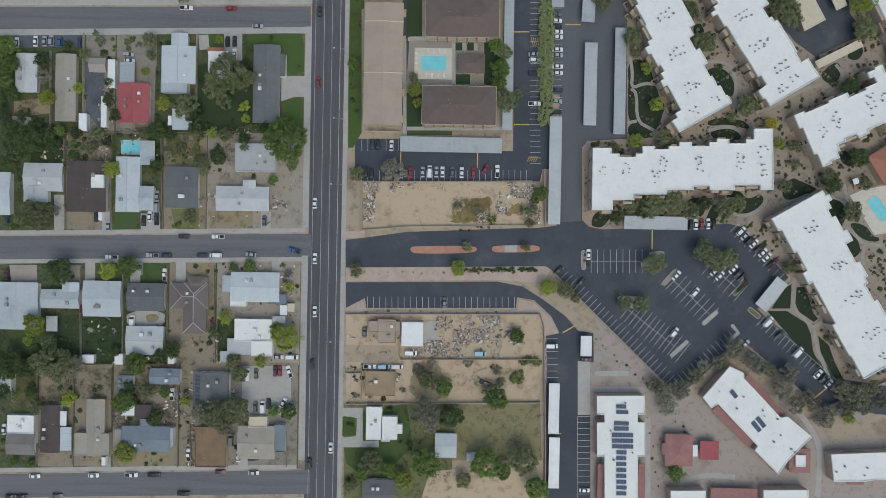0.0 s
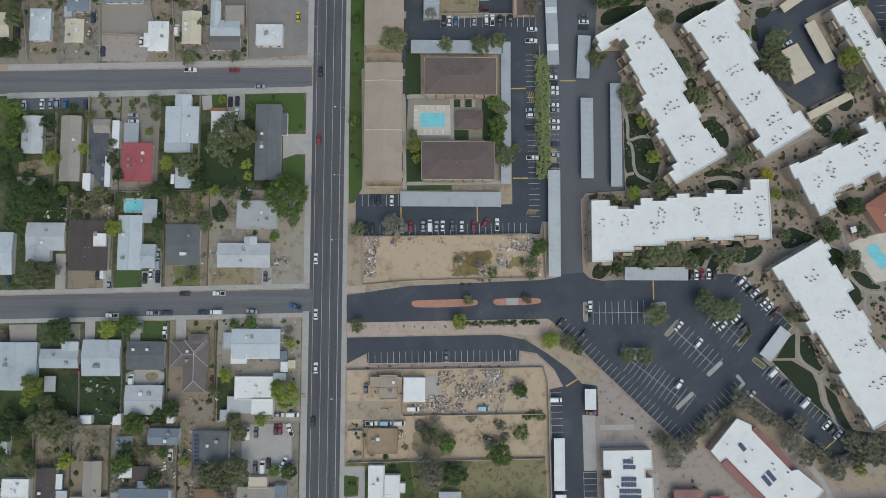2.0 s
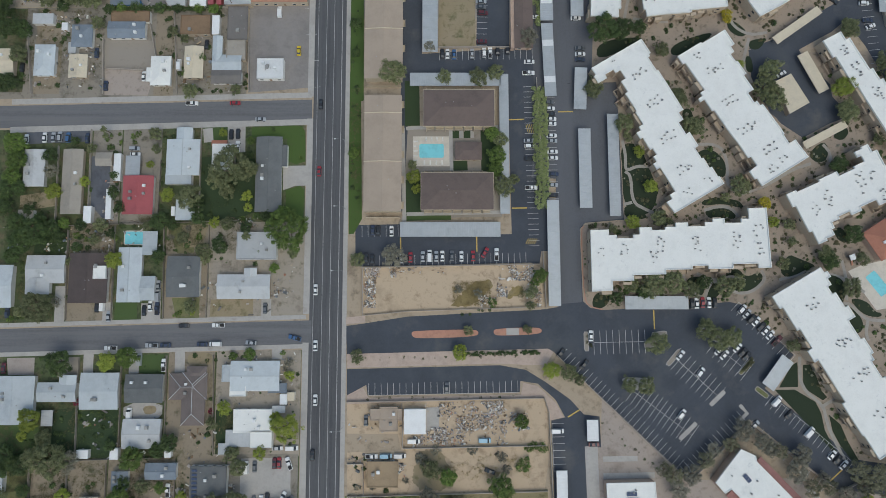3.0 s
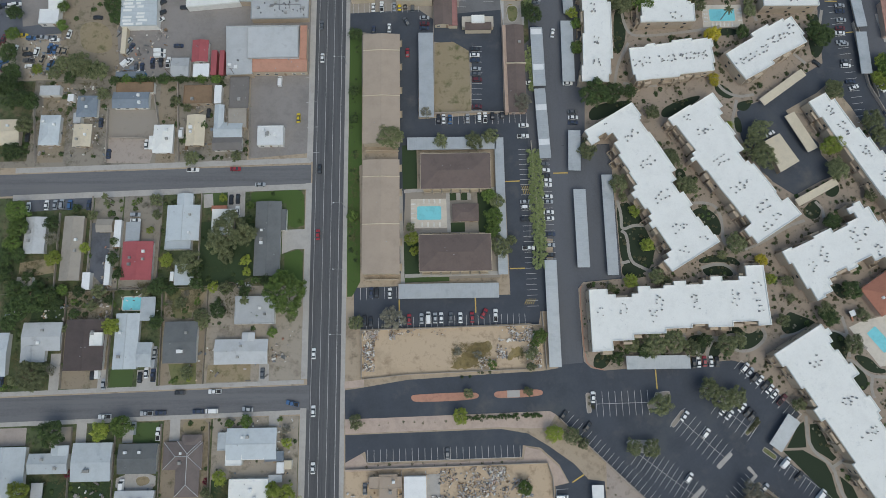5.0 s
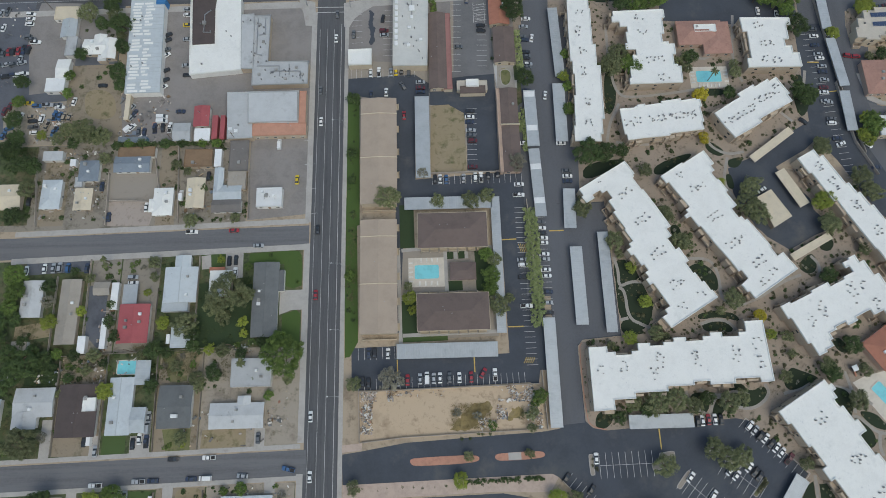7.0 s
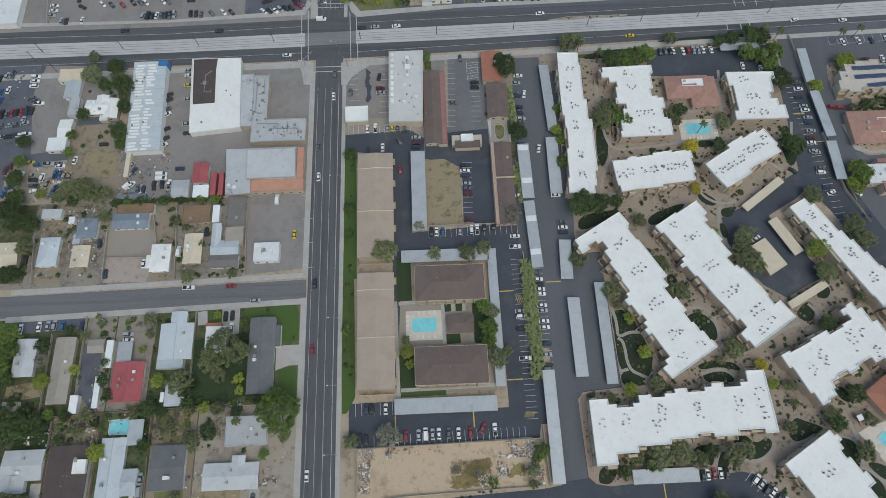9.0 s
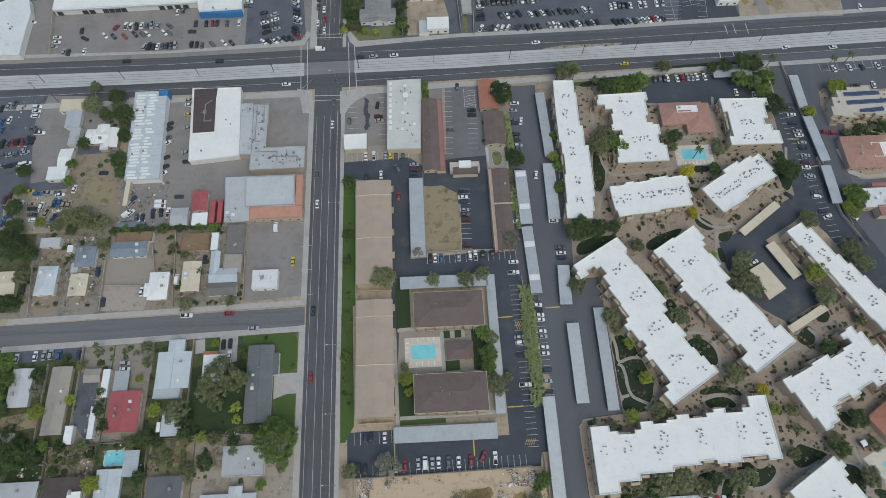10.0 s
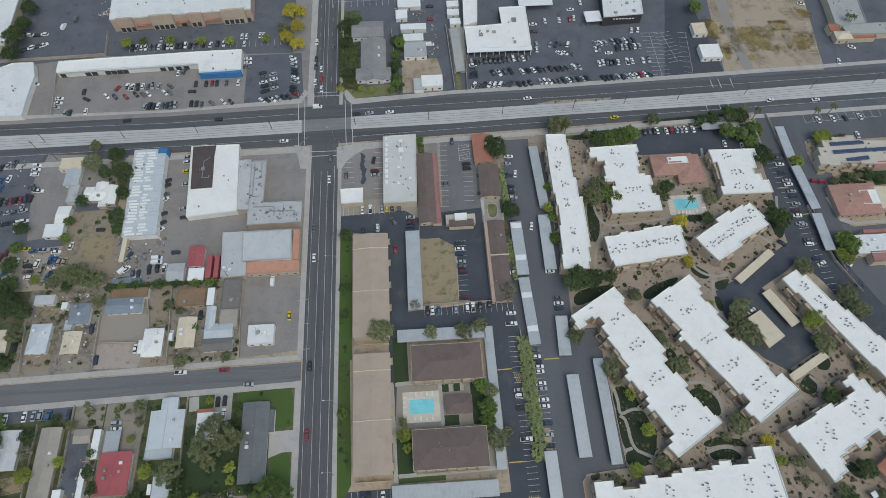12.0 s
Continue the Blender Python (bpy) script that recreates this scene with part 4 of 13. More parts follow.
# ---------- street furniture ----------
def street_lamp(x, y, a, h=8.5, arm=2.2):
    root = thing("street_lamp", "grey steel street lamp with an arm", "street lamp", "street lamps", pose(x, y, 0, 0, 0, a))
    bm = bmesh.new()
    tube(bm, (0, 0, 0), (0, 0, h), 0.11, 0.07, 8)
    part("pole", bm, "galvanised", root)
    bm = bmesh.new()
    tube(bm, (0, 0, h - 0.05), (arm, 0, h + 0.35), 0.05, 0.04, 6)
    part("arm", bm, "galvanised", root)
    bm = bmesh.new()
    box(bm, arm - 0.1, -0.16, h + 0.24, arm + 0.6, 0.16, h + 0.42)
    part("lamp_head", bm, "white_metal", root)
    return root


def utility_pole(x, y, h=9.5, a=0):
    root = thing("utility_pole", "wooden utility pole with a crossarm", "pole", "utility poles", pose(x, y, 0, 0, 0, a))
    bm = bmesh.new()
    tube(bm, (0, 0, 0), (0, 0, h), 0.16, 0.11, 8)
    part("pole", bm, "bark", root)
    bm = bmesh.new()
    box(bm, -1.2, -0.06, h - 0.8, 1.2, 0.06, h - 0.65)
    part("crossarm", bm, "bark", root)
    return root


def tram_mast(x, y, a=0, h=7.5):
    root = thing("tram_mast", "dark steel tram overhead line mast with two arms", "mast", "tram masts", pose(x, y, 0, 0, 0, a))
    bm = bmesh.new()
    tube(bm, (0, 0, 0), (0, 0, h), 0.17, 0.12, 8)
    part("pole", bm, "dark_metal", root)
    for s in (-1, 1):
        bm = bmesh.new()
        tube(bm, (0, 0, h - 0.7), (0, s * 2.6, h - 0.4), 0.05, 0.04, 6)
        part("arm", bm, "dark_metal", root)
    return root


def traffic_signal(x, y, a, arm=7.0):
    root = thing("traffic_signal", "grey steel traffic signal with a long mast arm", "traffic light", "traffic signals", pose(x, y, 0, 0, 0, a))
    bm = bmesh.new()
    tube(bm, (0, 0, 0), (0, 0, 6.2), 0.16, 0.13, 8)
    part("pole", bm, "galvanised", root)
    bm = bmesh.new()
    tube(bm, (0, 0, 5.6), (arm, 0, 6.0), 0.1, 0.06, 7)
    part("mast_arm", bm, "galvanised", root)
    for f in (0.5, 0.95):
        bm = bmesh.new()
        box(bm, arm * f - 0.18, -0.15, 5.2, arm * f + 0.18, 0.15, 6.2)
        part("signal_head", bm, "dark_metal", root)
    return root


def rubble(x0, y0, x1, y1, n, seed, label, name="rubble", pale=False):
    """A spread of broken slabs, boards and scrap lying about."""
    rng = random.Random(seed)
    big = 1.7 if name == "clutter" else 1.2
    keys = ["rubble", "white_wall", "mid_grey_roof", "dark_grey_roof", "earth_roof", "blue_grey_roof", "pale_dirt", "red_kerb"]
    corners = [(-1, -1, -1), (1, -1, -1), (1, 1, -1), (-1, 1, -1), (-1, -1, 1), (1, -1, 1), (1, 1, 1), (-1, 1, 1)]
    sides = [(3, 2, 1, 0), (4, 5, 6, 7), (0, 1, 5, 4), (1, 2, 6, 5), (2, 3, 7, 6), (3, 0, 4, 7)]
    verts, faces, slots = [], [], []
    for _ in range(n):
        k = rng.choices(range(8), (5, 4.5, 1.6, 1.4, 2.2, 0.8, 5.5, 0.3) if pale else (5, 3.5, 3, 2, 2, 1.4, 1, 0.6))[0]
        l, w, h = big * (0.16 + rng.expovariate(3.0)), big * (0.13 + rng.expovariate(4.4)), rng.uniform(0.06, 0.45) * big
        for _ in range(12):
            fx, fy = rng.random(), rng.random()
            if noise.noise(Vector((fx * (x1 - x0) * 0.16, fy * (y1 - y0) * 0.16, seed * 3.7))) > rng.uniform(-0.25, 0.35):
                break
        m = pose(x0 + (x1 - x0) * fx, y0 + (y1 - y0) * fy, h * 0.4 + rng.uniform(0, 0.3), rng.uniform(-25, 25), rng.uniform(-25, 25), rng.uniform(0, 360))
        base = len(verts)
        verts += [m @ Vector((a * l / 2, b * w / 2, c * h / 2)) for a, b, c in corners]
        faces += [tuple(base + q for q in f) for f in sides]
        slots += [k] * 6
    me = bpy.data.meshes.new(name)
    me.from_pydata(verts, [], faces)
    for k in keys:
        me.materials.append(MATS[k])
    me.polygons.foreach_set("material_index", slots)
    return tagged(new(name, me), label, "rubble", kind="stuff")


def pool(x0, y0, x1, y1, turn=0):
    """A swimming pool with a coping edge and blue water."""
    cover(rect(x0 - 1.5, y0 - 1.5, x1 + 1.5, y1 + 1.5))
    cx, cy = (x0 + x1) / 2, (y0 + y1) / 2
    x0, y0, x1, y1 = x0 - cx, y0 - cy, x1 - cx, y1 - cy
    root = thing("swimming_pool", "swimming pool with turquoise water and pale coping", "swimming pool", "", pose(cx, cy, 0, 0, 0, turn))
    pts = []
    r = min(x1 - x0, y1 - y0) * 0.12
    for cx, cy, a0 in ((x1 - r, y1 - r, 0), (x0 + r, y1 - r, 90), (x0 + r, y0 + r, 180), (x1 - r, y0 + r, 270)):
        for k in range(4):
            a = radians(a0 + 30 * k)
            pts.append((cx + r * math.cos(a), cy + r * math.sin(a)))
    bm = bmesh.new()
    slab(bm, pts, -0.2, 0.075)
    part("water", bm, "water", root, "clear turquoise water")
    bm = bmesh.new()
    ring_wall(bm, grow(pts, 0.4), 0.4, 0.0, 0.14)
    part("coping", bm, "pool_deck", root)
    return root


def row_apartments(x, y, w, d):
    """A long two-storey block under one low tan gable with raised party-wall ribs, end walls of stucco, windows and doors along the court side."""
    root = thing("apartment_building", "long two-storey tan stucco apartment block with a tan shingle roof", "building", "apartment buildings", pose(x, y, 0))
    h, rise = 5.6, 0.9
    x0, y0, x1, y1 = -w / 2 + 0.4, -d / 2 + 0.3, w / 2 - 0.4, d / 2 - 0.3
    bm = bmesh.new()
    sec = [(x0, 0), (x1, 0), (x1, h - 0.2), (0, h + rise - 0.25), (x0, h - 0.2)]
    loft(bm, [[(a, yy, b) for a, b in sec] for yy in (y1, y0)])
    bmesh.ops.recalc_face_normals(bm, faces=bm.faces)
    part("wall", bm, "cream_wall", root)
    bm = bmesh.new()
    gable_roof(bm, x0, y0, x1, y1, h, rise, 0.4, "y")
    roof = part("roof", bm, "tan_roof", root)
    n = 2
    for i in range(1, n + 1):
        yy = y0 + (y1 - y0) * i / (n + 0.35)
        bm = bmesh.new()
        for s in (-1, 1):
            pts = [(s * (w / 2 + 0.1), h - 0.05), (0, h + rise - 0.02), (0, h + rise + 0.28), (s * (w / 2 + 0.1), h + 0.25)]
            loft(bm, [[(a, yy - 0.15, b) for a, b in pts], [(a, yy + 0.15, b) for a, b in pts]])
        bmesh.ops.recalc_face_normals(bm, faces=bm.faces)
        part("party_wall", bm, "cream_roof", roof)
    rng = random.Random(int(abs(y)))
    for _ in range(3):
        vent_pipe(root, rng.choice((-1, 1)) * rng.uniform(1, w * 0.35), rng.uniform(y0, y1) * 0.9, h + 0.4)
    k = int(d / 5.5)
    for i in range(k):
        yy = y0 + (i + 0.5) * (y1 - y0) / k
        for s in (-1, 1):
            for z in (0.9, 3.6):
                bm = bmesh.new()
                box(bm, s * (-x0) - 0.05, yy - 0.8, z, s * (-x0) + 0.05, yy + 0.8, z + 1.3)
                part("window", bm, "glass", root)
        if i % 2 == 0:
            bm = bmesh.new()
            box(bm, x1, yy - 1.6, 2.6, x1 + 1.3, yy + 1.6, 2.8)
            box(bm, x1 + 1.2, yy - 1.6, 2.8, x1 + 1.3, yy + 1.6, 3.7)
            part("balcony", bm, "cream_wall", root)
    bm = bmesh.new()
    box(bm, x0 + 0.4, y0 - 2.4, 0, x1 - 0.4, y0 - 2.2, 2.0)
    part("patio_wall", bm, "cream_wall", root)
    return root


def court_apartments(x, y, w, d):
    """A two-storey block with a low brown hip roof, cream fascia and walls, and dark patios along its long sides."""
    root = thing("apartment_building", "two-storey apartment block with a brown shingle hip roof and cream walls", "building", "apartment buildings", pose(x, y, 0))
    h = 5.4
    x0, y0, x1, y1 = -w / 2 + 1.0, -d / 2 + 1.0, w / 2 - 1.0, d / 2 - 1.0
    bm = bmesh.new()
    box(bm, x0, y0, 0, x1, y1, h - 0.18)
    part("wall", bm, "cream_wall", root)
    bm = bmesh.new()
    hip_roof(bm, x0, y0, x1, y1, h, 1.5, 1.0)
    part("roof", bm, "brown_roof", root)
    bm = bmesh.new()
    ring_wall(bm, rect(x0 - 1.06, y0 - 1.06, x1 + 1.06, y1 + 1.06), 0.16, h - 0.3, h + 0.06)
    part("fascia", bm, "cream_wall", root)
    k = int(w / 4.2)
    for s, yy in ((-1, y0), (1, y1)):
        for i in range(k):
            xx = x0 + (i + 0.5) * (x1 - x0) / k
            bm = bmesh.new()
            if s < 0:
                box(bm, xx - 1.7, yy - 1.9, 2.55, xx + 1.7, yy, 2.75)
                box(bm, xx - 1.7, yy - 1.9, 2.75, xx + 1.7, yy - 1.8, 3.6)
                box(bm, xx - 1.75, yy - 1.9, 0, xx - 1.55, yy, 5.0)
            else:
                box(bm, xx - 1.7, yy, 2.55, xx + 1.7, yy + 1.9, 2.75)
                box(bm, xx - 1.7, yy + 1.8, 2.75, xx + 1.7, yy + 1.9, 3.6)
                box(bm, xx - 1.75, yy, 0, xx - 1.55, yy + 1.9, 5.0)
            part("balcony", bm, "cream_wall", root)
            for z in (3.0,):
                bm = bmesh.new()
                box(bm, xx - 1.0, yy - 0.04, z, xx + 1.0, yy + 0.04, z + 2.0)
                part("window", bm, "glass", root)
    rng = random.Random(int(abs(y)))
    for _ in range(3):
        vent_pipe(root, rng.uniform(-0.3, 0.3) * w, rng.uniform(-0.2, 0.2) * d, h + 0.9)
    return root


def service_bays(x0, y0, x1, y1, n):
    """A row of dark roller doors in a workshop front."""
    root = thing("roller_doors", "row of dark open service bay doors in a white front", "garage door")
    a, b = Vector((x0, y0)), Vector((x1, y1))
    ang = math.degrees(math.atan2(b.y - a.y, b.x - a.x))
    for i in range(n):
        p = a.lerp(b, (i + 0.5) / n)
        bm = bmesh.new()
        box(bm, -1.5, -0.06, 0, 1.5, 0.06, 2.7)
        bm.transform(pose(p.x, p.y, 0, 0, 0, ang))
        part("door", bm, "dark_metal", root)
    return root


def hedge(pts, w, h, leaf, label):
    """A hedge along a line: a mass of small leaves with an uneven top, on a few stems."""
    root = thing("hedge", label, "hedge")
    rng = random.Random(int(abs(pts[0][0] * 10)))
    bm, stems = bmesh.new(), bmesh.new()
    for a, b in zip(pts, pts[1:]):
        a, b = Vector(a), Vector(b)
        d = b - a
        nrm = Vector((-d.y, d.x)).normalized()
        for _ in range(int(d.length * w * 2.1)):
            p = a + d * rng.random()
            o = rng.uniform(-1, 1)
            edge = w / 2 * (0.88 + 0.3 * noise.noise(Vector((p.x * 0.5, p.y * 0.5, o))))
            z = h * rng.uniform(0.55, 0.95) * (1 - 0.4 * abs(o) ** 3)
            c, s = Vector((p.x + nrm.x * o * edge, p.y + nrm.y * o * edge, z)), rng.uniform(0.35, 0.75)
            for _ in range(34):
                v = Vector((rng.gauss(0, 1), rng.gauss(0, 1), rng.gauss(0.4, 0.8))).normalized()
                q = c + v * s * rng.uniform(0.6, 1)
                q.z = max(q.z, 0.15)
                th = rng.uniform(0, 6.28)
                e = Vector((math.cos(th), math.sin(th), rng.gauss(0, 0.4) - v.x * math.cos(th) - v.y * math.sin(th))) * rng.uniform(0.12, 0.24)
                f = Vector((-math.sin(th), math.cos(th), rng.gauss(0, 0.4))) * rng.uniform(0.08, 0.15)
                bm.faces.new([bm.verts.new(u) for u in (q + e, q - e + f, q - e - f)])
        for i in range(max(1, int(d.length / 3))):
            p = a + d * (i + 0.5) / max(1, int(d.length / 3))
            tube(stems, (p.x, p.y, 0), (p.x, p.y, h * 0.7), 0.08, 0.05, 6)
    part("foliage", bm, leaf, root)
    part("stem", stems, "bark", root)
    return root


def solar_row(x, y, w, d, z, rot=0.0):
    """A tilted row of dark blue solar panels on a frame, on a roof."""
    root = thing("solar_array", "row of dark blue solar panels on a flat roof", "solar panel", "solar arrays", pose(x, y, z, 0, 0, rot))
    n = max(2, int(w / 1.1))
    bm = bmesh.new()
    box(bm, -w / 2 / n + 0.03, -d / 2, 0.3, w / 2 / n - 0.03, d / 2, 0.35)
    me = finish("panel", bm, "solar")
    for i in range(n):
        piece("panel", me, root, pose((-0.5 + (i + 0.5) / n) * w, 0, 0, 5))
    bm = bmesh.new()
    for s in (-0.35, 0.35):
        box(bm, -w / 2, s * d - 0.04, 0.0, w / 2, s * d + 0.04, 0.28)
    part("frame", bm, "galvanised", root)
    return root


def undergrowth(label, x0, y0, x1, y1, n, seed, leaf="leaf_mid", tall=0.5):
    """Weeds and small garden plants over an area: uneven tufts of small leaves."""
    rng = random.Random(seed)
    verts, faces = [], []
    for _ in range(n):
        for _ in range(10):
            x, y = rng.uniform(x0, x1), rng.uniform(y0, y1)
            if noise.noise(Vector((x * 0.13, y * 0.13, seed))) > rng.uniform(-0.3, 0.3) and not covered(x, y, 0.3):
                break
        else:
            continue
        s = rng.uniform(0.3, 1.1)
        for _ in range(rng.randint(12, 26)):
            c = Vector((x + rng.gauss(0, s * 0.5), y + rng.gauss(0, s * 0.5), rng.uniform(0.05, tall)))
            th = rng.uniform(0, 6.28)
            e = Vector((math.cos(th), math.sin(th), rng.gauss(0, 0.3))) * rng.uniform(0.07, 0.19)
            f = Vector((-math.sin(th), math.cos(th), rng.gauss(0, 0.3))) * rng.uniform(0.04, 0.1)
            k = len(verts)
            verts += [c + e, c + f, c - e, c - f]
            faces.append((k, k + 1, k + 2, k + 3))
    me = bpy.data.meshes.new("undergrowth")
    me.from_pydata(verts, [], faces)
    me.materials.append(MATS[leaf])
    return tagged(new("undergrowth", me), label, "plants", kind="stuff")


def dome_mesh(seed, leaf):
    """A small rounded bush: leaf blades over a dome of radius 1, a little uneven."""
    rng = random.Random(seed)
    bm = bmesh.new()
    for i in range(84):
        th, up = rng.uniform(0, 6.28), rng.uniform(0.0, 1.0)
        flat = math.sqrt(1 - up * up)
        d = Vector((flat * math.cos(th), flat * math.sin(th), up))
        r = 0.72 + 0.35 * noise.noise(d * 1.6 + Vector((seed, 0, 0))) + rng.gauss(0, 0.1)
        nrm = (d + Vector((rng.gauss(0, 0.4), rng.gauss(0, 0.4), 0.5))).normalized()
        a = nrm.orthogonal().normalized()
        f = nrm.cross(a)
        ang = rng.uniform(0, 6.28)
        e, f = a * math.cos(ang) + f * math.sin(ang), f * math.cos(ang) - a * math.sin(ang)
        l, w = rng.uniform(0.16, 0.3), rng.uniform(0.12, 0.2)
        bm.faces.new([bm.verts.new(d * r + o) for o in (e * l, f * w, -e * l, -f * w)])
    return finish("bush", bm, leaf)


def planting(label, pts, n, seed, sizes=(0.4, 1.1), leaf="leaf_bush", clump=0.1):
    """Many small shrubs over an area, in loose groups, clear of walls, lawns and paving."""
    rng = random.Random(seed)
    key = ("planting", leaf)
    if key not in SHRUBS:
        SHRUBS[key] = [dome_mesh(k + 201, leaf) for k in range(4)]
    forms = [([v.co.copy() for v in me.vertices], [tuple(p.vertices) for p in me.polygons]) for me in SHRUBS[key]]
    xs, ys = [p[0] for p in pts], [p[1] for p in pts]
    verts, faces, done, tries = [], [], 0, 0
    while done < n and tries < n * 12:
        tries += 1
        x, y = rng.uniform(min(xs), max(xs)), rng.uniform(min(ys), max(ys))
        if not inside(x, y, pts) or noise.noise(Vector((x * clump, y * clump, seed))) < rng.uniform(-0.35, 0.25) or covered(x, y):
            continue
        done += 1
        r = rng.uniform(*sizes) * rng.uniform(0.7, 1.2)
        vs, fs = rng.choice(forms)
        m = Matrix.LocRotScale((x, y, -0.1), Euler((0, 0, rng.uniform(0, 6.28))), (r, r, r * 0.85))
        base = len(verts)
        verts += [m @ v for v in vs]
        faces += [tuple(q + base for q in f) for f in fs]
    me = bpy.data.meshes.new("planting")
    me.from_pydata(verts, [], faces)
    me.materials.append(MATS[leaf])
    return tagged(new("planting", me), label, "shrubs", kind="stuff")


def roof_box(root, x, y, z, w, d, h, material="white_metal"):
    """A sheet-metal air handler on a curb, on the roof of a building."""
    ox, oy, _ = root.matrix_basis.translation
    x, y = x - ox, y - oy
    bm = bmesh.new()
    box(bm, x - w * 0.45, y - d * 0.45, z - 0.05, x + w * 0.45, y + d * 0.45, z + 0.15)
    box(bm, x - w / 2, y - d / 2, z + 0.15, x + w / 2, y + d / 2, z + h)
    box(bm, x - w * 0.32, y - d * 0.32, z + h, x + w * 0.32, y + d * 0.32, z + h + 0.1)
    return part("air_handler", bm, material, root)


def duct(root, pts, z, r=0.22, material="galvanised"):
    """A run of square ducting over a roof, on low feet."""
    ox, oy, _ = root.matrix_basis.translation
    bm = bmesh.new()
    for a, b in zip(pts, pts[1:]):
        slab(bm, strip([(a[0] - ox, a[1] - oy), (b[0] - ox, b[1] - oy)], r * 2), z + 0.12, z + 0.12 + r * 2)
    for x, y in pts:
        box(bm, x - ox - r, y - oy - r, z - 0.05, x - ox + r, y - oy + r, z + 0.14 + r * 2)
    return part("duct", bm, material, root)


LOUNGERS = []


def sun_lounger(x, y, a):
    """A slatted lounger with a raised back on four legs."""
    m = pose(x, y, 0.02, 0, 0, a)
    if LOUNGERS:
        return copy_thing(LOUNGERS[0], m)
    root = thing("sun_lounger", "white sun lounger with a raised back", "sun lounger", "sun loungers", m)
    LOUNGERS.append(root)
    bm = bmesh.new()
    for u, v in rect(-0.85, -0.28, 0.85, 0.28):
        box(bm, u - 0.03, v - 0.03, 0, u + 0.03, v + 0.03, 0.3)
    box(bm, -0.95, -0.33, 0.3, 0.95, 0.33, 0.35)
    part("frame", bm, "white_metal", root)
    bm = bmesh.new()
    box(bm, -0.93, -0.31, 0.35, 0.3, 0.31, 0.42)
    loft(bm, [[(0.32, v, 0.36), (0.95, v, 0.75), (0.92, v, 0.81), (0.29, v, 0.42)] for v in (-0.31, 0.31)])
    bmesh.ops.recalc_face_normals(bm, faces=bm.faces)
    part("mattress", bm, "white_wall", root)
    return root


def sign_board(x, y, z, w, h):
    """A dark fascia board on a showroom front with pale bars for its lettering."""
    root = thing("shop_sign", "dark fascia sign with pale lettering bars", "sign", "", pose(x, y, z))
    bm = bmesh.new()
    box(bm, -w / 2, -0.1, -h / 2, w / 2, 0.4, h / 2)
    part("board", bm, "dark_metal", root)
    for i in range(7):
        bm = bmesh.new()
        c = (-0.36 + 0.12 * i) * w
        box(bm, c - w * 0.04, -0.16, -h * 0.25, c + w * 0.04, -0.08, h * 0.25)
        part("letter_bar", bm, "white_metal", root)
    return root



# ---------- ground ----------
patch("ground", "dirt", rect(-2500, -2500, 2500, 2500), 0.0, "bare tan desert ground of the town")

# roads
patch("road_main", "road_asphalt", rect(-53.3, -700, -39.3, 900), 0.005, "dark asphalt main road with worn lanes")
patch("street_1", "street_asphalt", [(-268.3, 99.6), (-185.8, 99.8), (-54, 102.6), (-53.8, 93.4), (-185.7, 89.8), (-266, 87.3)], 0.005, "grey asphalt side street")
patch("street_2", "street_asphalt", [(-280.5, 0.1), (-184.6, 2.4), (-52.3, 5.9), (-52.1, -4.2), (-184.5, -7.5), (-280.4, -9.8)], 0.01, "grey asphalt side street")
patch("street_3", "street_asphalt", [(-279.5, -101.2), (-183.3, -99.1), (-50.8, -95.3), (-50.7, -105.5), (-183.2, -109.2), (-279.4, -111.9)], 0.01, "grey asphalt side street")
patch("yard", "grey_lot", rect(-330, 232, -57, 420), 0.005, "worn grey-brown ground of the trading blocks")
patch("yard", "lot_asphalt", rect(-37.4, 236, 150, 420), 0.005, "worn asphalt ground of the trading blocks")
patch("yard", "lot_asphalt", rect(150, 244, 330, 420), 0.005, "worn asphalt ground of the trading blocks")
patch("yard", "gravel", rect(-37.4, 140, 62, 212), 0.005, "grey-tan ground between low shops")
patch("yard", "lot_asphalt", rect(-330, 150, -150, 222), 0.005, "grey asphalt car yards")

# avenue with tram tracks
patch("avenue", "avenue_asphalt", [(-371.9, 245.1), (-223.8, 246), (-132.7, 246.7), (-52.3, 249), (23.5, 251.6), (87.8, 253), (170.1, 256), (277.5, 260), (464.7, 266.7), (448.4, 241.7), (266.7, 233.4), (163.2, 229.9), (83.8, 226.9), (21.7, 225), (-51.4, 222.4), (-129.1, 221.6), (-216.9, 220), (-358.9, 217.4)], 0.01, "dark asphalt avenue with lanes either side of the tramway")
patch("tramway", "pale_concrete", [(-367.9, 236.7), (-221.7, 238.1), (-131.5, 238), (-59.7, 239.8), (-59.3, 231.2), (-130.3, 229.9), (-219.3, 228.9), (-363.3, 226.9)], 0.135, "pale concrete tramway bed with two tracks")
patch("tramway", "worn_concrete", [(-59.7, 239.7), (-32.9, 240.3), (-32.7, 232.4), (-59.3, 231.6)], 0.092, "worn grey track bed across the junction")
patch("tramway", "pale_concrete", [(-32.8, 240.6), (22.8, 241.9), (86.4, 243.6), (167.4, 246), (273.7, 250.6), (458.4, 257), (451.7, 246.8), (269.8, 241.1), (165.1, 237.1), (85.1, 235.2), (22.2, 232.8), (-32.7, 232)], 0.135, "pale concrete tramway bed with two tracks")
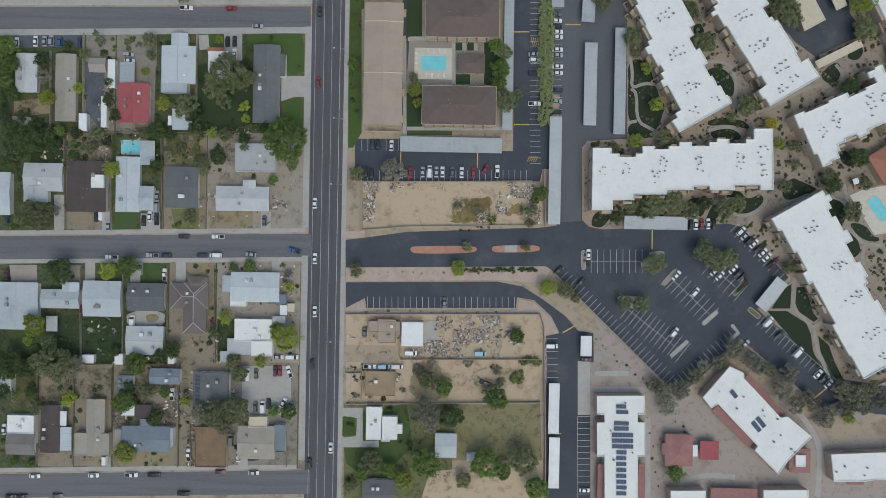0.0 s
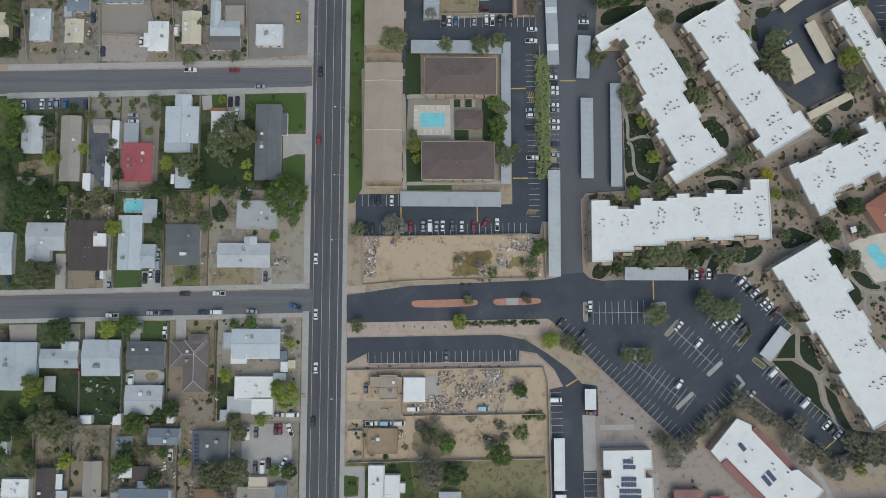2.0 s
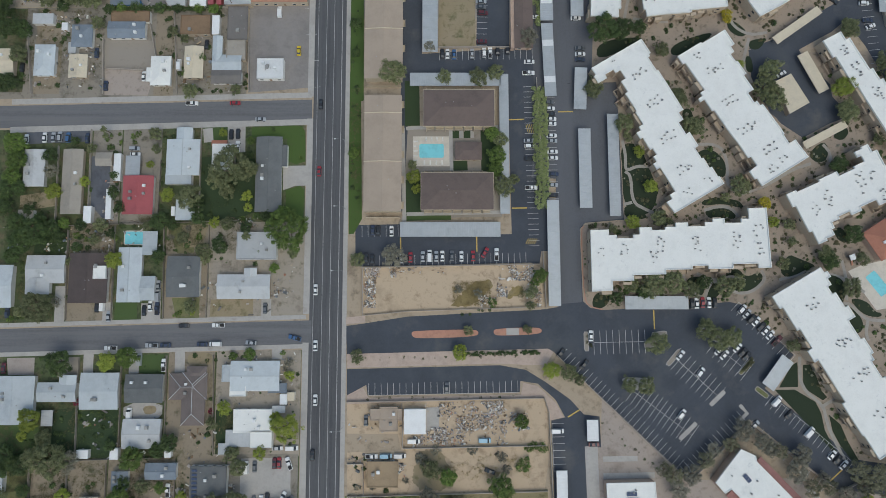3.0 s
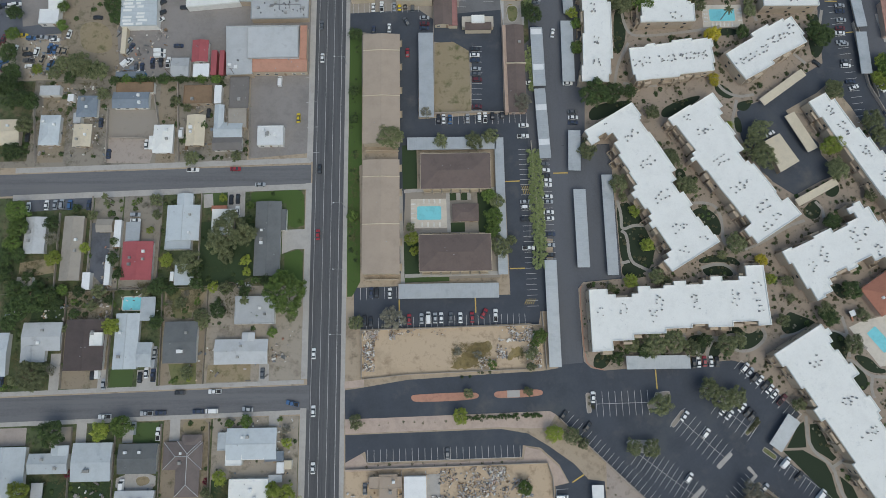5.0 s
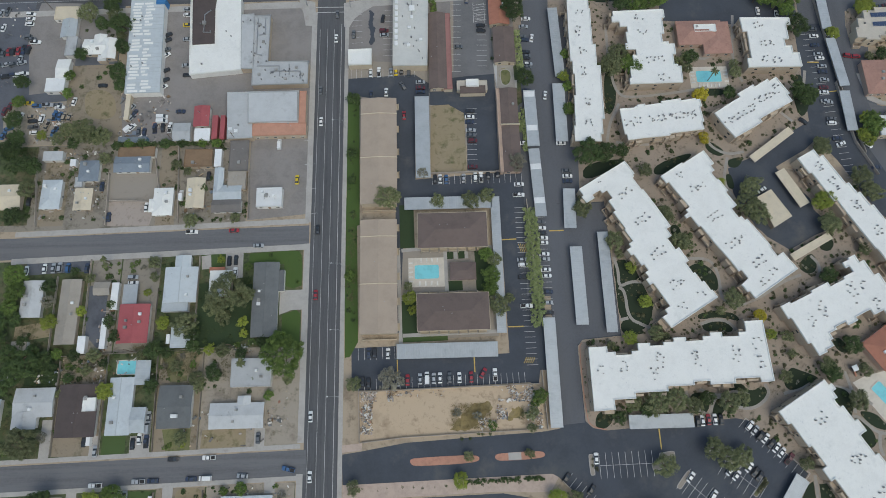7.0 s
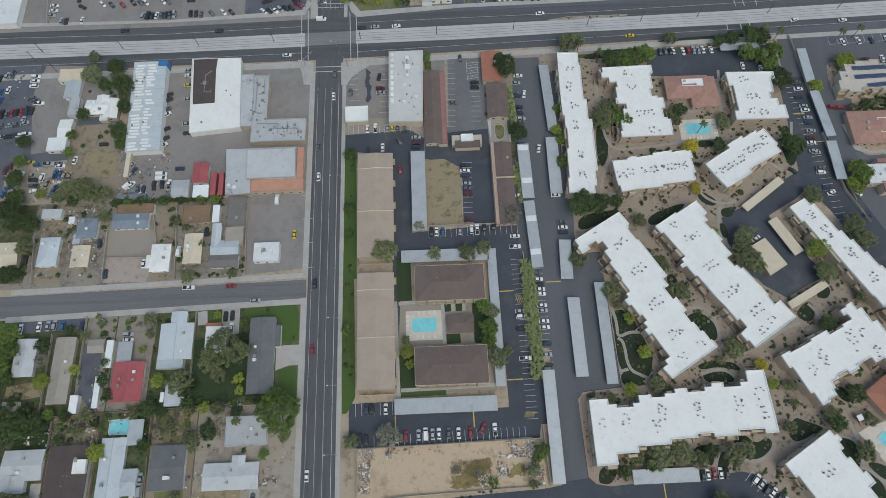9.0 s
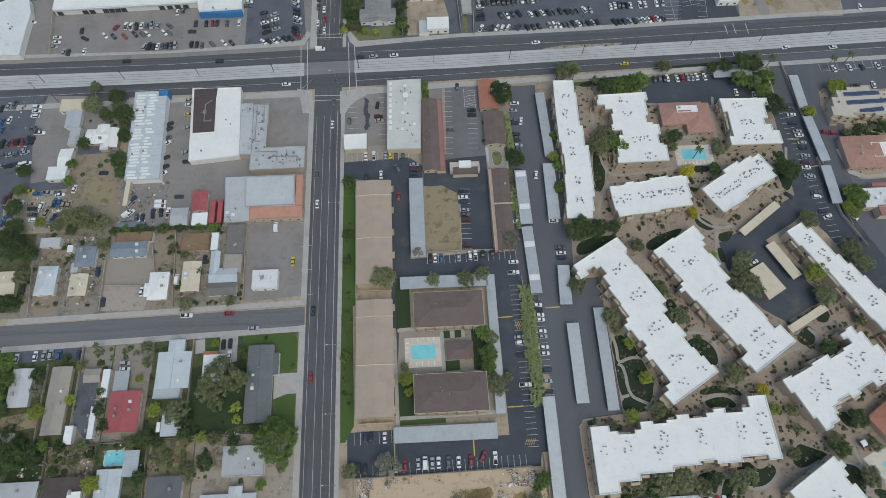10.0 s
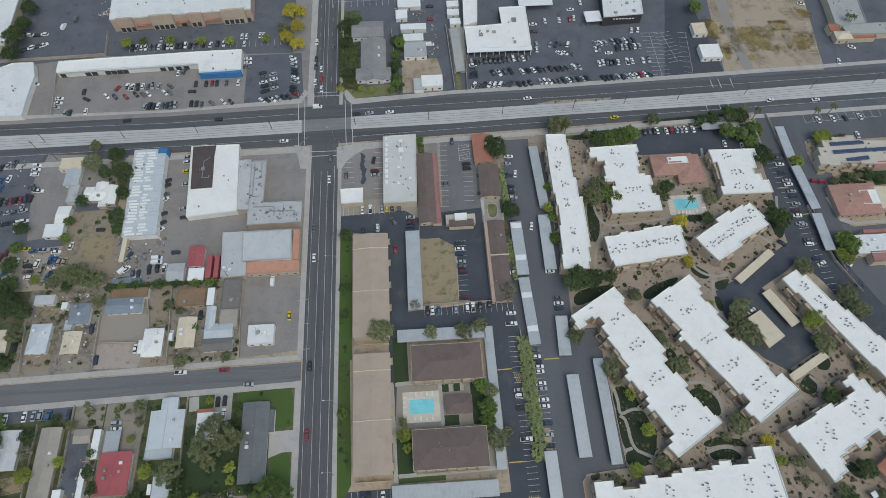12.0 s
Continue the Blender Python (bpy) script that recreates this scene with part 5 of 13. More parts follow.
patch("pavement", "concrete", [(-373.3, 248.3), (-224.8, 249.5), (-133.1, 249.5), (-60.3, 251.8), (-58.8, 255), (-56.5, 259.5), (-58.8, 261.7), (-62, 255.2), (-133.3, 251.1), (-225.4, 251.9), (-374.8, 251.4)], 0.13, "concrete pavement along the avenue")
patch("pavement", "concrete", [(-35.2, 260.3), (-37.4, 258.4), (-35.1, 252.9), (-31.9, 249.4), (23.7, 253.7), (88.2, 255.1), (170.6, 258.1), (278.6, 262.6), (465.9, 268.5), (467, 270.3), (279.6, 265.2), (171.4, 261.1), (88.6, 258), (23.8, 256.2), (-30.4, 253.4)], 0.135, "concrete pavement along the avenue")
patch("pavement", "concrete", [(-357.8, 215.3), (-216.6, 218.9), (-128.9, 220.1), (-63.4, 221.6), (-57.2, 218.2), (-54.6, 212.5), (-58.1, 210.9), (-61.7, 217.7), (-128.5, 217.1), (-215.7, 215.6), (-355.8, 211)], 0.13, "concrete pavement along the avenue")
patch("pavement", "concrete", [(-34.7, 219.5), (-27.2, 222.1), (21.6, 223.5), (83.6, 225.4), (162.8, 228.4), (266.1, 231.8), (447.3, 240), (445.7, 237.6), (264.9, 229), (162, 225.6), (83.1, 222.3), (21.4, 220.5), (-25.7, 217.9), (-37.6, 209.7), (-39.7, 211.7)], 0.13, "concrete pavement along the avenue")

# pavements of the main road
patch("pavement", "concrete", rect(-55.9, -700, -53.3, -107), 0.125, "concrete pavement beside the main road")
patch("pavement", "concrete", rect(-55.9, -91, -53.3, -3.5), 0.135, "concrete pavement beside the main road")
patch("pavement", "concrete", rect(-55.9, 8.5, -53.3, 94), 0.13, "concrete pavement beside the main road")
patch("pavement", "concrete", rect(-55.9, 104, -53.3, 215), 0.135, "concrete pavement beside the main road")
patch("pavement", "concrete", rect(-39.3, -700, -37.4, 206), 0.125, "concrete pavement beside the main road")
patch("pavement", "concrete", rect(-57.0, 250, -53.3, 900), 0.135, "concrete pavement beside the main road")
patch("pavement", "concrete", rect(-39.3, 250, -37.4, 900), 0.125, "concrete pavement beside the main road")
path([(-185.7, 88.9), (-55, 92.5)], 2.6, 0.12, "concrete", label="concrete pavement along the side street")
path([(-184.6, 3.9), (-54.7, 7.3)], 1.8, 0.125, "concrete", label="concrete pavement along the side street")
path([(-184.5, -8.4), (-54.5, -5)], 1.8, 0.14, "concrete", label="concrete pavement along the side street")
path([(-183.3, -97.4), (-56.7, -93.9)], 1.8, 0.125, "concrete", label="concrete pavement along the side street")
path([(-185.9, 101.5), (-54.2, 104.7)], 2.4, 0.12, "concrete", label="concrete pavement along the side street")
patch("pavement", "school_gravel", [(62.3, -46.6), (69.6, -46.5), (70.4, -27.1), (51.8, -8.1), (56.7, -10.4), (106.3, -60.4), (227.9, -58.2), (229.2, -107), (69.5, -109.7), (68.6, -69.6), (62.8, -69.7)], 0.005, "pinkish-grey gravel yard")
patch("yard", "pink_gravel", [(64, 46.5), (82.1, 49), (81.3, 84.2), (97.4, 123), (223, 125.6), (227.8, -55.8), (176.6, -52.3), (143.1, -26.2), (139.4, -22.9), (152.5, -9.1), (131.3, 12.3), (126.4, 13.4), (72, 10), (66.4, 11.1), (63.5, 13.9)], 0.005, "pinkish-tan gravel of the apartment grounds")
patch("yard", "pink_gravel", [(69.4, 204.3), (96.9, 203.9), (206.8, 217.9), (175.3, 143.2), (140.3, 126.3), (141.6, 115.7), (152.8, 91.9), (162.1, 85.4), (182.8, 96.2), (228.7, 41.7), (189.9, 4.3), (101.7, 48.8), (85.6, 95.1), (70.7, 119.6), (62.9, 142.1)], 0.01, "pinkish-tan gravel of the apartment grounds")
patch("yard", "pink_gravel", [(67.6, 223.3), (120.4, 223.4), (117.6, 206.2), (152.6, 203), (187.8, 207), (181.4, 169.6), (190.2, 143.9), (157.1, 121.5), (90.5, 124.3), (67.2, 131.1)], 0.015, "pinkish-tan gravel of the apartment grounds")

# car parks and drives
patch("yard", "gravel", [(-13.8, 90.4), (28.6, 91.3), (29.4, 50.4), (-13.1, 49.6)], 0.005, "grey paved court round a pool")
patch("car_park", "new_asphalt", [(43.3, 112.2), (48.9, 112.3), (50.4, 35.4), (44.9, 35.3)], 0.005, "dark asphalt under a hedge row")
patch("yard", "dirt", [(151.2, -57.2), (164.5, -56.9), (169.6, -66.1), (184.4, -70.7), (195.8, -60), (208.4, -56.1), (208.8, -74.4), (174.8, -78.2), (157.6, -70.4)], 0.01, "brown mulched ground under trees")
patch("car_park", "drive_asphalt", [(47.8, 219.7), (73.3, 220.2), (70.8, 161.3), (62.6, 66.8), (42.5, 67.6), (43, 162.5)], 0.02, "dark asphalt drive between carports")
patch("yard", "grey_lot", [(-39.1, 209.8), (-25.7, 217.9), (21.4, 220.5), (45.9, 221), (43.9, 201.5), (-27.2, 194.9), (-38.8, 195.6)], 0.015, "grey paved strip along the avenue")
patch("yard", "pink_gravel", [(45.9, 221), (83.1, 222.3), (162, 225.6), (264.9, 229), (262.2, 222.3), (160.6, 220.2), (82.1, 215.5), (43.9, 201.5)], 0.025, "gravel planting strip along the avenue")
patch("lawn", "lawn", [(78.2, 220.7), (110.9, 221.5), (158.5, 224.3), (158.1, 222.7), (110.5, 219.2), (77.8, 218)], 0.03, "narrow green verge along the avenue", True)
patch("yard", "grey_lot", [(-298.9, 208.8), (-215.9, 216.3), (-128.5, 217.5), (-61.7, 218.5), (-55.4, 210.8), (-56.3, 196.6), (-126.1, 200.6), (-211.1, 198.6), (-292.8, 193.2)], 0.015, "grey paved strip along the avenue")
patch("car_park", "new_asphalt", [(-37.6, 3.5), (-30.6, 4.4), (-11.3, 7.4), (46.6, 10.4), (52.6, 11.3), (52.1, 35.4), (54.2, 110.1), (62.7, 110.2), (80.7, 110.6), (82.1, 49), (65.2, 47.7), (62.8, 44.8), (63.5, 13.9), (66.4, 11.1), (72, 10), (126.4, 13.4), (131.3, 12.3), (152.5, -9.1), (139.4, -22.9), (143.1, -26.2), (176.6, -52.3), (203.5, -56.2), (203.8, -68.4), (167.2, -64.2), (132.4, -35.7), (105.1, -59.7), (50.6, -7.6), (48.2, -6.2), (-37.1, -8.3)], 0.025, "dark new asphalt car park and drives")
patch("car_park", "new_asphalt", [(-37, -14.6), (27.7, -13.1), (38.7, -15.1), (47.2, -20.3), (57.1, -27.3), (62.5, -33.3), (64.1, -109.8), (50.5, -110.1), (49, -36), (54.8, -34.7), (51, -27.5), (43.6, -20.8), (36.3, -19.7), (35.9, -24.3), (-28.1, -25.5), (-28.7, -21.2), (-36.8, -25.5)], 0.01, "dark new asphalt car park strip")
patch("car_park", "new_asphalt", [(61.3, -33.3), (69.3, -34.4), (69.6, -47), (61.6, -47.1)], 0.015, "dark asphalt service bay")
patch("car_park", "new_asphalt", [(62.8, -69.7), (68.6, -69.6), (69.5, -109.7), (63.6, -109.8)], 0.015, "dark asphalt parking bays")
patch("car_park", "new_asphalt", [(-34.1, 40.5), (-34.2, 46.7), (-15, 47.1), (-14.9, 41.8), (33.4, 42.8), (32.5, 109.6), (45.1, 109.9), (44.8, 37.7), (46.1, 35.3), (45.2, 30), (-33.9, 28.9)], 0.025, "dark asphalt car park of the apartments")
patch("car_park", "new_asphalt", [(-14.5, 164.9), (-11, 164.8), (-10.8, 107.3), (-13.6, 52.7), (-16, 52.8), (-14.9, 107.4)], 0.01, "dark asphalt drive beside the long building")
patch("car_park", "new_asphalt", [(-37.9, 177), (-5.1, 178.6), (1.6, 173.5), (1.5, 163.2), (-5.2, 163.3), (-5.6, 123.6), (43.8, 126.9), (44.2, 106.5), (29.1, 106.7), (29.3, 113.5), (-10.8, 114.1), (-11.6, 163.4), (-37.2, 168.4)], 0.03, "dark asphalt car park behind the shops")
patch("car_park", "court_asphalt", [(11.8, 211.3), (33.3, 211), (33.6, 178), (20, 177), (9.7, 176)], 0.02, "worn asphalt court between low buildings")
patch("car_park", "new_asphalt", [(9.7, 176), (20, 177), (33.6, 178), (33.6, 165.6), (33.4, 127.1), (18.6, 127.3), (19.4, 154.2), (10.7, 160.7), (1.7, 162), (1.9, 172), (9.7, 174.8)], 0.02, "worn asphalt court between low buildings")
patch("car_park", "court_asphalt", [(13.7, 221.8), (32.5, 221.8), (33.6, 182), (13.2, 180.1)], 0.025, "worn asphalt court between low buildings")
patch("car_park", "drive_asphalt", [(49.3, 219.7), (62.8, 219.9), (58.7, 152.5), (59.9, 125.6), (56, 67), (42.5, 67.6), (46.6, 126.1), (45.8, 162.4)], 0.03, "dark asphalt drive with parking")
patch("car_park", "grey_lot", [(-37.7, 221.4), (-14.6, 223), (-15, 185.9), (-27.8, 186.4), (-37.8, 193.5)], 0.02, "worn grey asphalt corner lot")
patch("car_park", "new_asphalt", [(119.9, 220.5), (187.3, 223.3), (187.8, 207), (152.6, 203), (117.6, 206.2)], 0.035, "dark asphalt car park")
patch("car_park", "drive_asphalt", [(191.1, 232.5), (255.5, 237.6), (297.1, 237.9), (287, 210.2), (225.9, 209), (212.5, 209.5), (211, 200.7), (213, 190.2), (219.8, 188.2), (217.4, 174.8), (216.8, 158.5), (222.8, 141.1), (229.4, 127.2), (248.2, 103.5), (239.5, 79.5), (205.2, 119.5), (188.2, 147.1), (182.8, 169.6), (188.1, 196.4), (188.9, 217.7)], 0.03, "dark asphalt drive with parking")
patch("car_park", "new_asphalt", [(185, 202.6), (201.6, 202.3), (203.6, 145.6), (216.8, 114.5), (239.1, 95.3), (234.5, 71.8), (204.6, 103.9), (192.8, 127.4), (184.2, 140.2), (175.3, 143.2), (161.9, 132.1), (144.2, 126.7), (141.6, 115.7), (148.3, 96.7), (152.9, 92.7), (162.4, 87.3), (182.6, 94.9), (176.3, 104.3), (175.8, 109.7), (164.6, 122.3), (147.8, 123.9), (140.3, 126.3), (152.6, 130.8), (174.1, 143.8), (182.8, 148.8)], 0.035, "dark asphalt drive between apartments")
patch("car_park", "new_asphalt", [(148.7, 128.4), (174.7, 143.4), (180.6, 147.2), (186.5, 150.5), (193.3, 150), (191.1, 139.4), (185.4, 140.2), (178.1, 134.0), (172.4, 131.0), (162.0, 125.2), (154, 119.8)], 0.046, "dark asphalt drive beside a carport")
patch("car_park", "new_asphalt", [(140.2, 125.4), (159.3, 132.1), (163.5, 124.2), (176.3, 104.3), (182.8, 96.2), (162.1, 85.4), (152.8, 91.9), (145.2, 102.1), (140.8, 113)], 0.04, "dark asphalt turning court")

# dirt lots and yards
patch("yard", "pale_dirt", [(-37.8, 28.4), (41.4, 30.4), (45.8, 28.1), (46.6, 11.7), (20, 10.7), (-11.4, 8.9), (-30.6, 5.3), (-37.3, 4.7)], 0.03, "bare sandy lot with weeds")
patch("yard", "pale_dirt", [(-36.7, -29.1), (-28.1, -28.4), (46.2, -27.1), (48, -32.4), (48.3, -46.9), (45.7, -64.9), (-36.1, -66.4)], 0.005, "bare sandy lot")
patch("yard", "weedy_grass", [(-37.1, -66.4), (9.4, -65.6), (10.2, -106.4), (-36.3, -111.6)], 0.01, "patchy grass garden")
patch("yard", "pale_dirt", [(0.3, -95.1), (48.6, -89.4), (49.6, -110.1), (-4.3, -111)], 0.015, "bare sandy yard")
patch("yard", "concrete", [(-3.4, -30.6), (2.1, -30.4), (1.9, -40.2), (-3.4, -40.4)], 0.035, "pale concrete pad beside a workshop")
patch("weed_patch", "dry_grass", [(-8.2, -47.8), (3.6, -47.6), (6, -55), (9.4, -64.6), (-9.4, -65)], 0.04, "ragged patch of weedy grass", True)
patch("yard", "field_grass", [(7, -65.6), (46.9, -63.9), (48.2, -89.4), (9.9, -90.1)], 0.015, "patchy thin grass field")
patch("yard", "pink_paver", [(-37.1, -8.3), (48.2, -6.2), (50.6, -7.6), (47.1, -13), (39.8, -13.1), (27.7, -12.4), (-37, -14.1)], 0.125, "tan gravel strip with edging")
patch("yard", "pink_paver", [(-36.8, -25.5), (-30.1, -22.2), (-27.6, -26.5), (36.4, -25.3), (37.6, -20.4), (43.6, -21.8), (51, -28.7), (54.3, -34.7), (48, -36), (48, -32.4), (46.2, -26.6), (-36.7, -29.1)], 0.13, "tan gravel edging strip")
patch("yard", "red_kerb", [(-9.8, 0.9), (-7.4, 1.4), (16.8, 2.1), (19.2, 0.7), (17.3, -1.2), (-7.3, -1.9), (-9.5, -1)], 0.15, "reddish gravel island with a red kerb", True)
patch("yard", "red_kerb", [(25, 1.6), (27.4, 2.3), (43.9, 2.9), (46.1, 1.5), (44.4, -0.2), (27.5, -0.8), (25.3, -0.1)], 0.15, "reddish gravel island with a red kerb", True)
patch("yard", "concrete", [(30.6, 2.4), (35.9, 2.5), (35.9, -0.4), (30.6, -0.5)], 0.155, "concrete crossing pad in the island")
patch("yard", "pink_paver", [(-37.6, 7.1), (-29.4, 7.8), (-29.4, 4.9), (-37.6, 4.2)], 0.155, "tan paved corner")
patch("yard", "dry_grass", [(2.2, 161.4), (10.8, 161.9), (18.1, 157.1), (18.4, 127.4), (1.7, 126.8)], 0.025, "dry patchy grass court")
patch("yard", "green_yard", [(-233, 2.2), (-56.2, 7.4), (-56.2, 91), (-233, 87)], 0.003, "weedy ground of the house plots")
patch("yard", "green_yard", [(-233, -10.2), (-56.2, -6.6), (-56.2, -94.6), (-233, -98.6)], 0.003, "weedy ground of the house plots")
patch("yard", "grey_yard", [(-220, 102.6), (-83, 104.2), (-83, 144.8), (-220, 145)], 0.003, "worn ground of the house plots")
patch("car_park", "drive_asphalt", [(52.8, 12.6), (63.1, 13.4), (62.9, 45.6), (65.6, 48), (81.8, 49.6), (80.6, 110.2), (54.3, 109.8), (52.4, 36)], 0.027, "paler worn asphalt drive between carports")
patch("yard", "green_yard", rect(-233.1, 44.7, -163.7, 88.8), 0.015, "weedy green and brown garden ground")
patch("yard", "green_yard", rect(-163.1, 46.1, -149.8, 89.1), 0.005, "weedy green and brown garden ground")
patch("yard", "grey_yard", rect(-149.2, 46.4, -136.6, 89.4), 0.005, "worn grey gravel yard")
patch("yard", "grey_yard", rect(-136, 46.7, -119.1, 89.7), 0.005, "worn grey gravel yard")
patch("yard", "green_yard", rect(-118.4, 47, -102.3, 90.1), 0.005, "weedy green and brown garden ground")
patch("yard", "green_yard", rect(-101.6, 47.3, -80.2, 90.5), 0.005, "weedy green and brown garden ground")
patch("yard", "green_yard", rect(-79.5, 47.8, -56.7, 91), 0.005, "weedy green and brown garden ground")
patch("yard", "green_yard", rect(-232.6, 4.4, -157.3, 46.2), 0.02, "weedy green and brown garden ground")
patch("yard", "brown_yard", rect(-156.8, 5.8, -137.7, 46.6), 0.01, "bare brown garden ground with weeds")
patch("yard", "green_yard", rect(-137.1, 6.2, -116, 47), 0.01, "weedy green and brown garden ground")
patch("yard", "brown_yard", rect(-115.4, 6.6, -97.3, 47.4), 0.01, "bare brown garden ground with weeds")
patch("yard", "grey_dirt", rect(-96.7, 7, -55.9, 48.2), 0.01, "grey-tan bare garden ground")
patch("yard", "green_yard", rect(-232, -52.7, -168.1, -8.8), 0.025, "weedy green and brown garden ground")
patch("yard", "green_yard", rect(-167.6, -51.6, -149.6, -8.5), 0.025, "weedy green and brown garden ground")
patch("yard", "green_yard", rect(-149, -51.2, -131.6, -8.2), 0.025, "weedy green and brown garden ground")
patch("yard", "green_yard", rect(-131, -50.9, -112.8, -7.8), 0.005, "weedy green and brown garden ground")
patch("yard", "brown_yard", rect(-112.2, -50.6, -92.6, -7.4), 0.005, "grey-tan bare garden ground")
patch("yard", "grey_dirt", rect(-91.9, -50.2, -56.4, -6.7), 0.025, "grey-tan bare garden ground")
patch("yard", "green_yard", rect(-231.5, -96.7, -167.6, -51.6), 0.03, "weedy green and brown garden ground")
patch("yard", "brown_yard", rect(-167, -95.6, -152.2, -51.3), 0.005, "bare brown garden ground with weeds")
patch("yard", "brown_yard", rect(-151.6, -95.3, -135.8, -51), 0.03, "bare brown garden ground with weeds")
patch("yard", "brown_yard", rect(-135.2, -95.1, -107.6, -50.5), 0.03, "bare brown garden ground with weeds")
patch("yard", "brown_yard", rect(-106.9, -94.6, -86.8, -50.1), 0.01, "bare brown garden ground with weeds")
patch("yard", "grey_yard", rect(-86.1, -94.2, -56.7, -49.5), 0.03, "worn grey gravel yard")
patch("yard", "green_yard", rect(-219.1, 105.9, -181.7, 144.5), 0.005, "worn garden ground with weeds")
patch("yard", "brown_yard", rect(-177, 105.2, -165.5, 144.2), 0.005, "worn garden ground with weeds")
patch("yard", "grey_yard", rect(-161.3, 105, -148.8, 144), 0.005, "worn garden ground with weeds")
patch("yard", "brown_yard", rect(-124, 104.4, -115.4, 143.5), 0.005, "worn garden ground with weeds")
patch("yard", "grey_yard", rect(-112.6, 104.2, -100.7, 143.2), 0.005, "worn garden ground with weeds")
patch("yard", "grey_yard", rect(-98.4, 103.9, -83.2, 142.9), 0.025, "worn garden ground with weeds")
patch("yard", "grey_dirt", [(-201.8, 166.3), (-167.6, 168.7), (-147.7, 168.4), (-145.5, 144.8), (-199, 145.6)], 0.01, "worn junkyard ground")
patch("car_park", "drive_asphalt", [(59.6, 177), (65.8, 176.3), (66.2, 143.4), (71.3, 141.4), (68.7, 96.7), (60.3, 96.8), (60, 145)], 0.035, "dark asphalt drive edge with parking")
patch("yard", "grey_lot", [(-147.4, 168.4), (-125.8, 213.3), (-55.4, 212.3), (-55.9, 149.6), (-54.8, 108.1), (-82.2, 105.8), (-84, 144.4), (-145.3, 145.9)], 0.03, "worn grey-brown asphalt lot")
patch("yard", "grey_lot", [(-76.5, 220.1), (-56.5, 220.3), (-54.7, 185.9), (-74.5, 186)], 0.035, "worn grey-brown asphalt lot")
patch("yard", "lot_asphalt", [(-274.7, 223.8), (-194.7, 225.2), (-195.9, 205), (-193.4, 172.2), (-203.1, 160.2), (-252, 144.4)], 0.02, "grey asphalt car yard")
patch("yard", "grey_lot", [(-192.4, 224), (-171.9, 223.2), (-170.6, 174.4), (-190.7, 172.1), (-195.9, 205)], 0.02, "worn grey drive")
patch("yard", "brown_yard", [(-172.9, 187.4), (-149.2, 188.1), (-143, 145.7), (-171.6, 149.9)], 0.035, "dry yard with tan grass")
patch("yard", "grey_lot", [(-213.8, 254.1), (-200.3, 282.4), (-128.8, 287.1), (-98.1, 289.8), (-96.2, 251.4), (-133.4, 251.5), (-207.1, 251.7)], 0.015, "worn grey-brown asphalt dealer lot")
patch("yard", "lot_asphalt", [(-98.1, 289.8), (-62, 290.1), (-59.7, 259.6), (-62.6, 254.4), (-94.6, 251.3)], 0.015, "grey asphalt dealer lot")
patch("yard", "lot_asphalt", [(-346.7, 331.4), (-237.4, 376.3), (-67.3, 367.1), (-67, 290.4), (-175.4, 294.1), (-203.9, 291.3), (-325.4, 276.7)], 0.01, "dark asphalt yard")
patch("yard", "lot_asphalt", [(-38.2, 365.5), (38.3, 361.4), (31.9, 256.6), (-11.4, 254.8), (-6.5, 322.4)], 0.01, "asphalt parking")
patch("yard", "lot_asphalt", [(40, 383.7), (194, 375.4), (183, 260.9), (154.1, 258.2), (33.4, 255.7)], 0.02, "dark asphalt dealer car park")
patch("yard", "new_asphalt", [(161.8, 322.5), (177.5, 321.6), (179, 299.3), (182.6, 260.6), (147, 258.6)], 0.024, "dark asphalt beside a vacant lot")
patch("yard", "sand_lot", [(193.2, 375.5), (258.1, 372), (241.1, 259.8), (182.6, 259.6)], 0.025, "bare sandy vacant lot with weeds")
patch("yard", "lot_asphalt", [(256.2, 372.1), (371.7, 365.9), (325.2, 266.3), (241.9, 262)], 0.03, "dark asphalt drive and parking")
patch("yard", "grey_track", [(200.1, 352.7), (206, 352.3), (198.8, 311.1), (198.2, 287.1), (201.9, 260.7), (193.8, 260.3), (192.9, 278.2), (191.2, 306.6)], 0.03, "worn grey dirt track across a vacant lot", True)
patch("weed_patch", "weeds", [(182.3, 302.2), (187.1, 304.4), (189.6, 297), (186, 287.8), (180.7, 289.9)], 0.03, "ochre dry weeds on sandy ground", True)
patch("weed_patch", "weeds", [(199.2, 294.1), (207, 297), (212.2, 291), (215.8, 283.8), (215.7, 276.9), (209.4, 276.3), (206.7, 281.1), (200.9, 282.3)], 0.03, "ochre dry weeds on sandy ground", True)
patch("weed_patch", "weeds", [(222.3, 297.6), (226.8, 300.7), (231.6, 297.1), (227.5, 292.1), (222.1, 292.8)], 0.03, "ochre dry weeds on sandy ground", True)
patch("weed_patch", "weeds", [(229.1, 284.4), (238.1, 290.5), (242, 283.7), (238.5, 275.6), (231.8, 276.9)], 0.03, "ochre dry weeds on sandy ground", True)
patch("weed_patch", "weeds", [(240.1, 308.8), (246.8, 310.9), (247.1, 304.5), (241.3, 301.9)], 0.03, "ochre dry weeds on sandy ground", True)
patch("weed_patch", "weeds", [(186.2, 280.8), (191.5, 285.1), (191, 273.7), (186.8, 268.6)], 0.03, "ochre dry weeds on sandy ground", True)
patch("weed_patch", "weeds", [(200.2, 274.1), (204.8, 274.8), (203.6, 268.6), (199.4, 267.9)], 0.035, "ochre dry weeds on sandy ground", True)
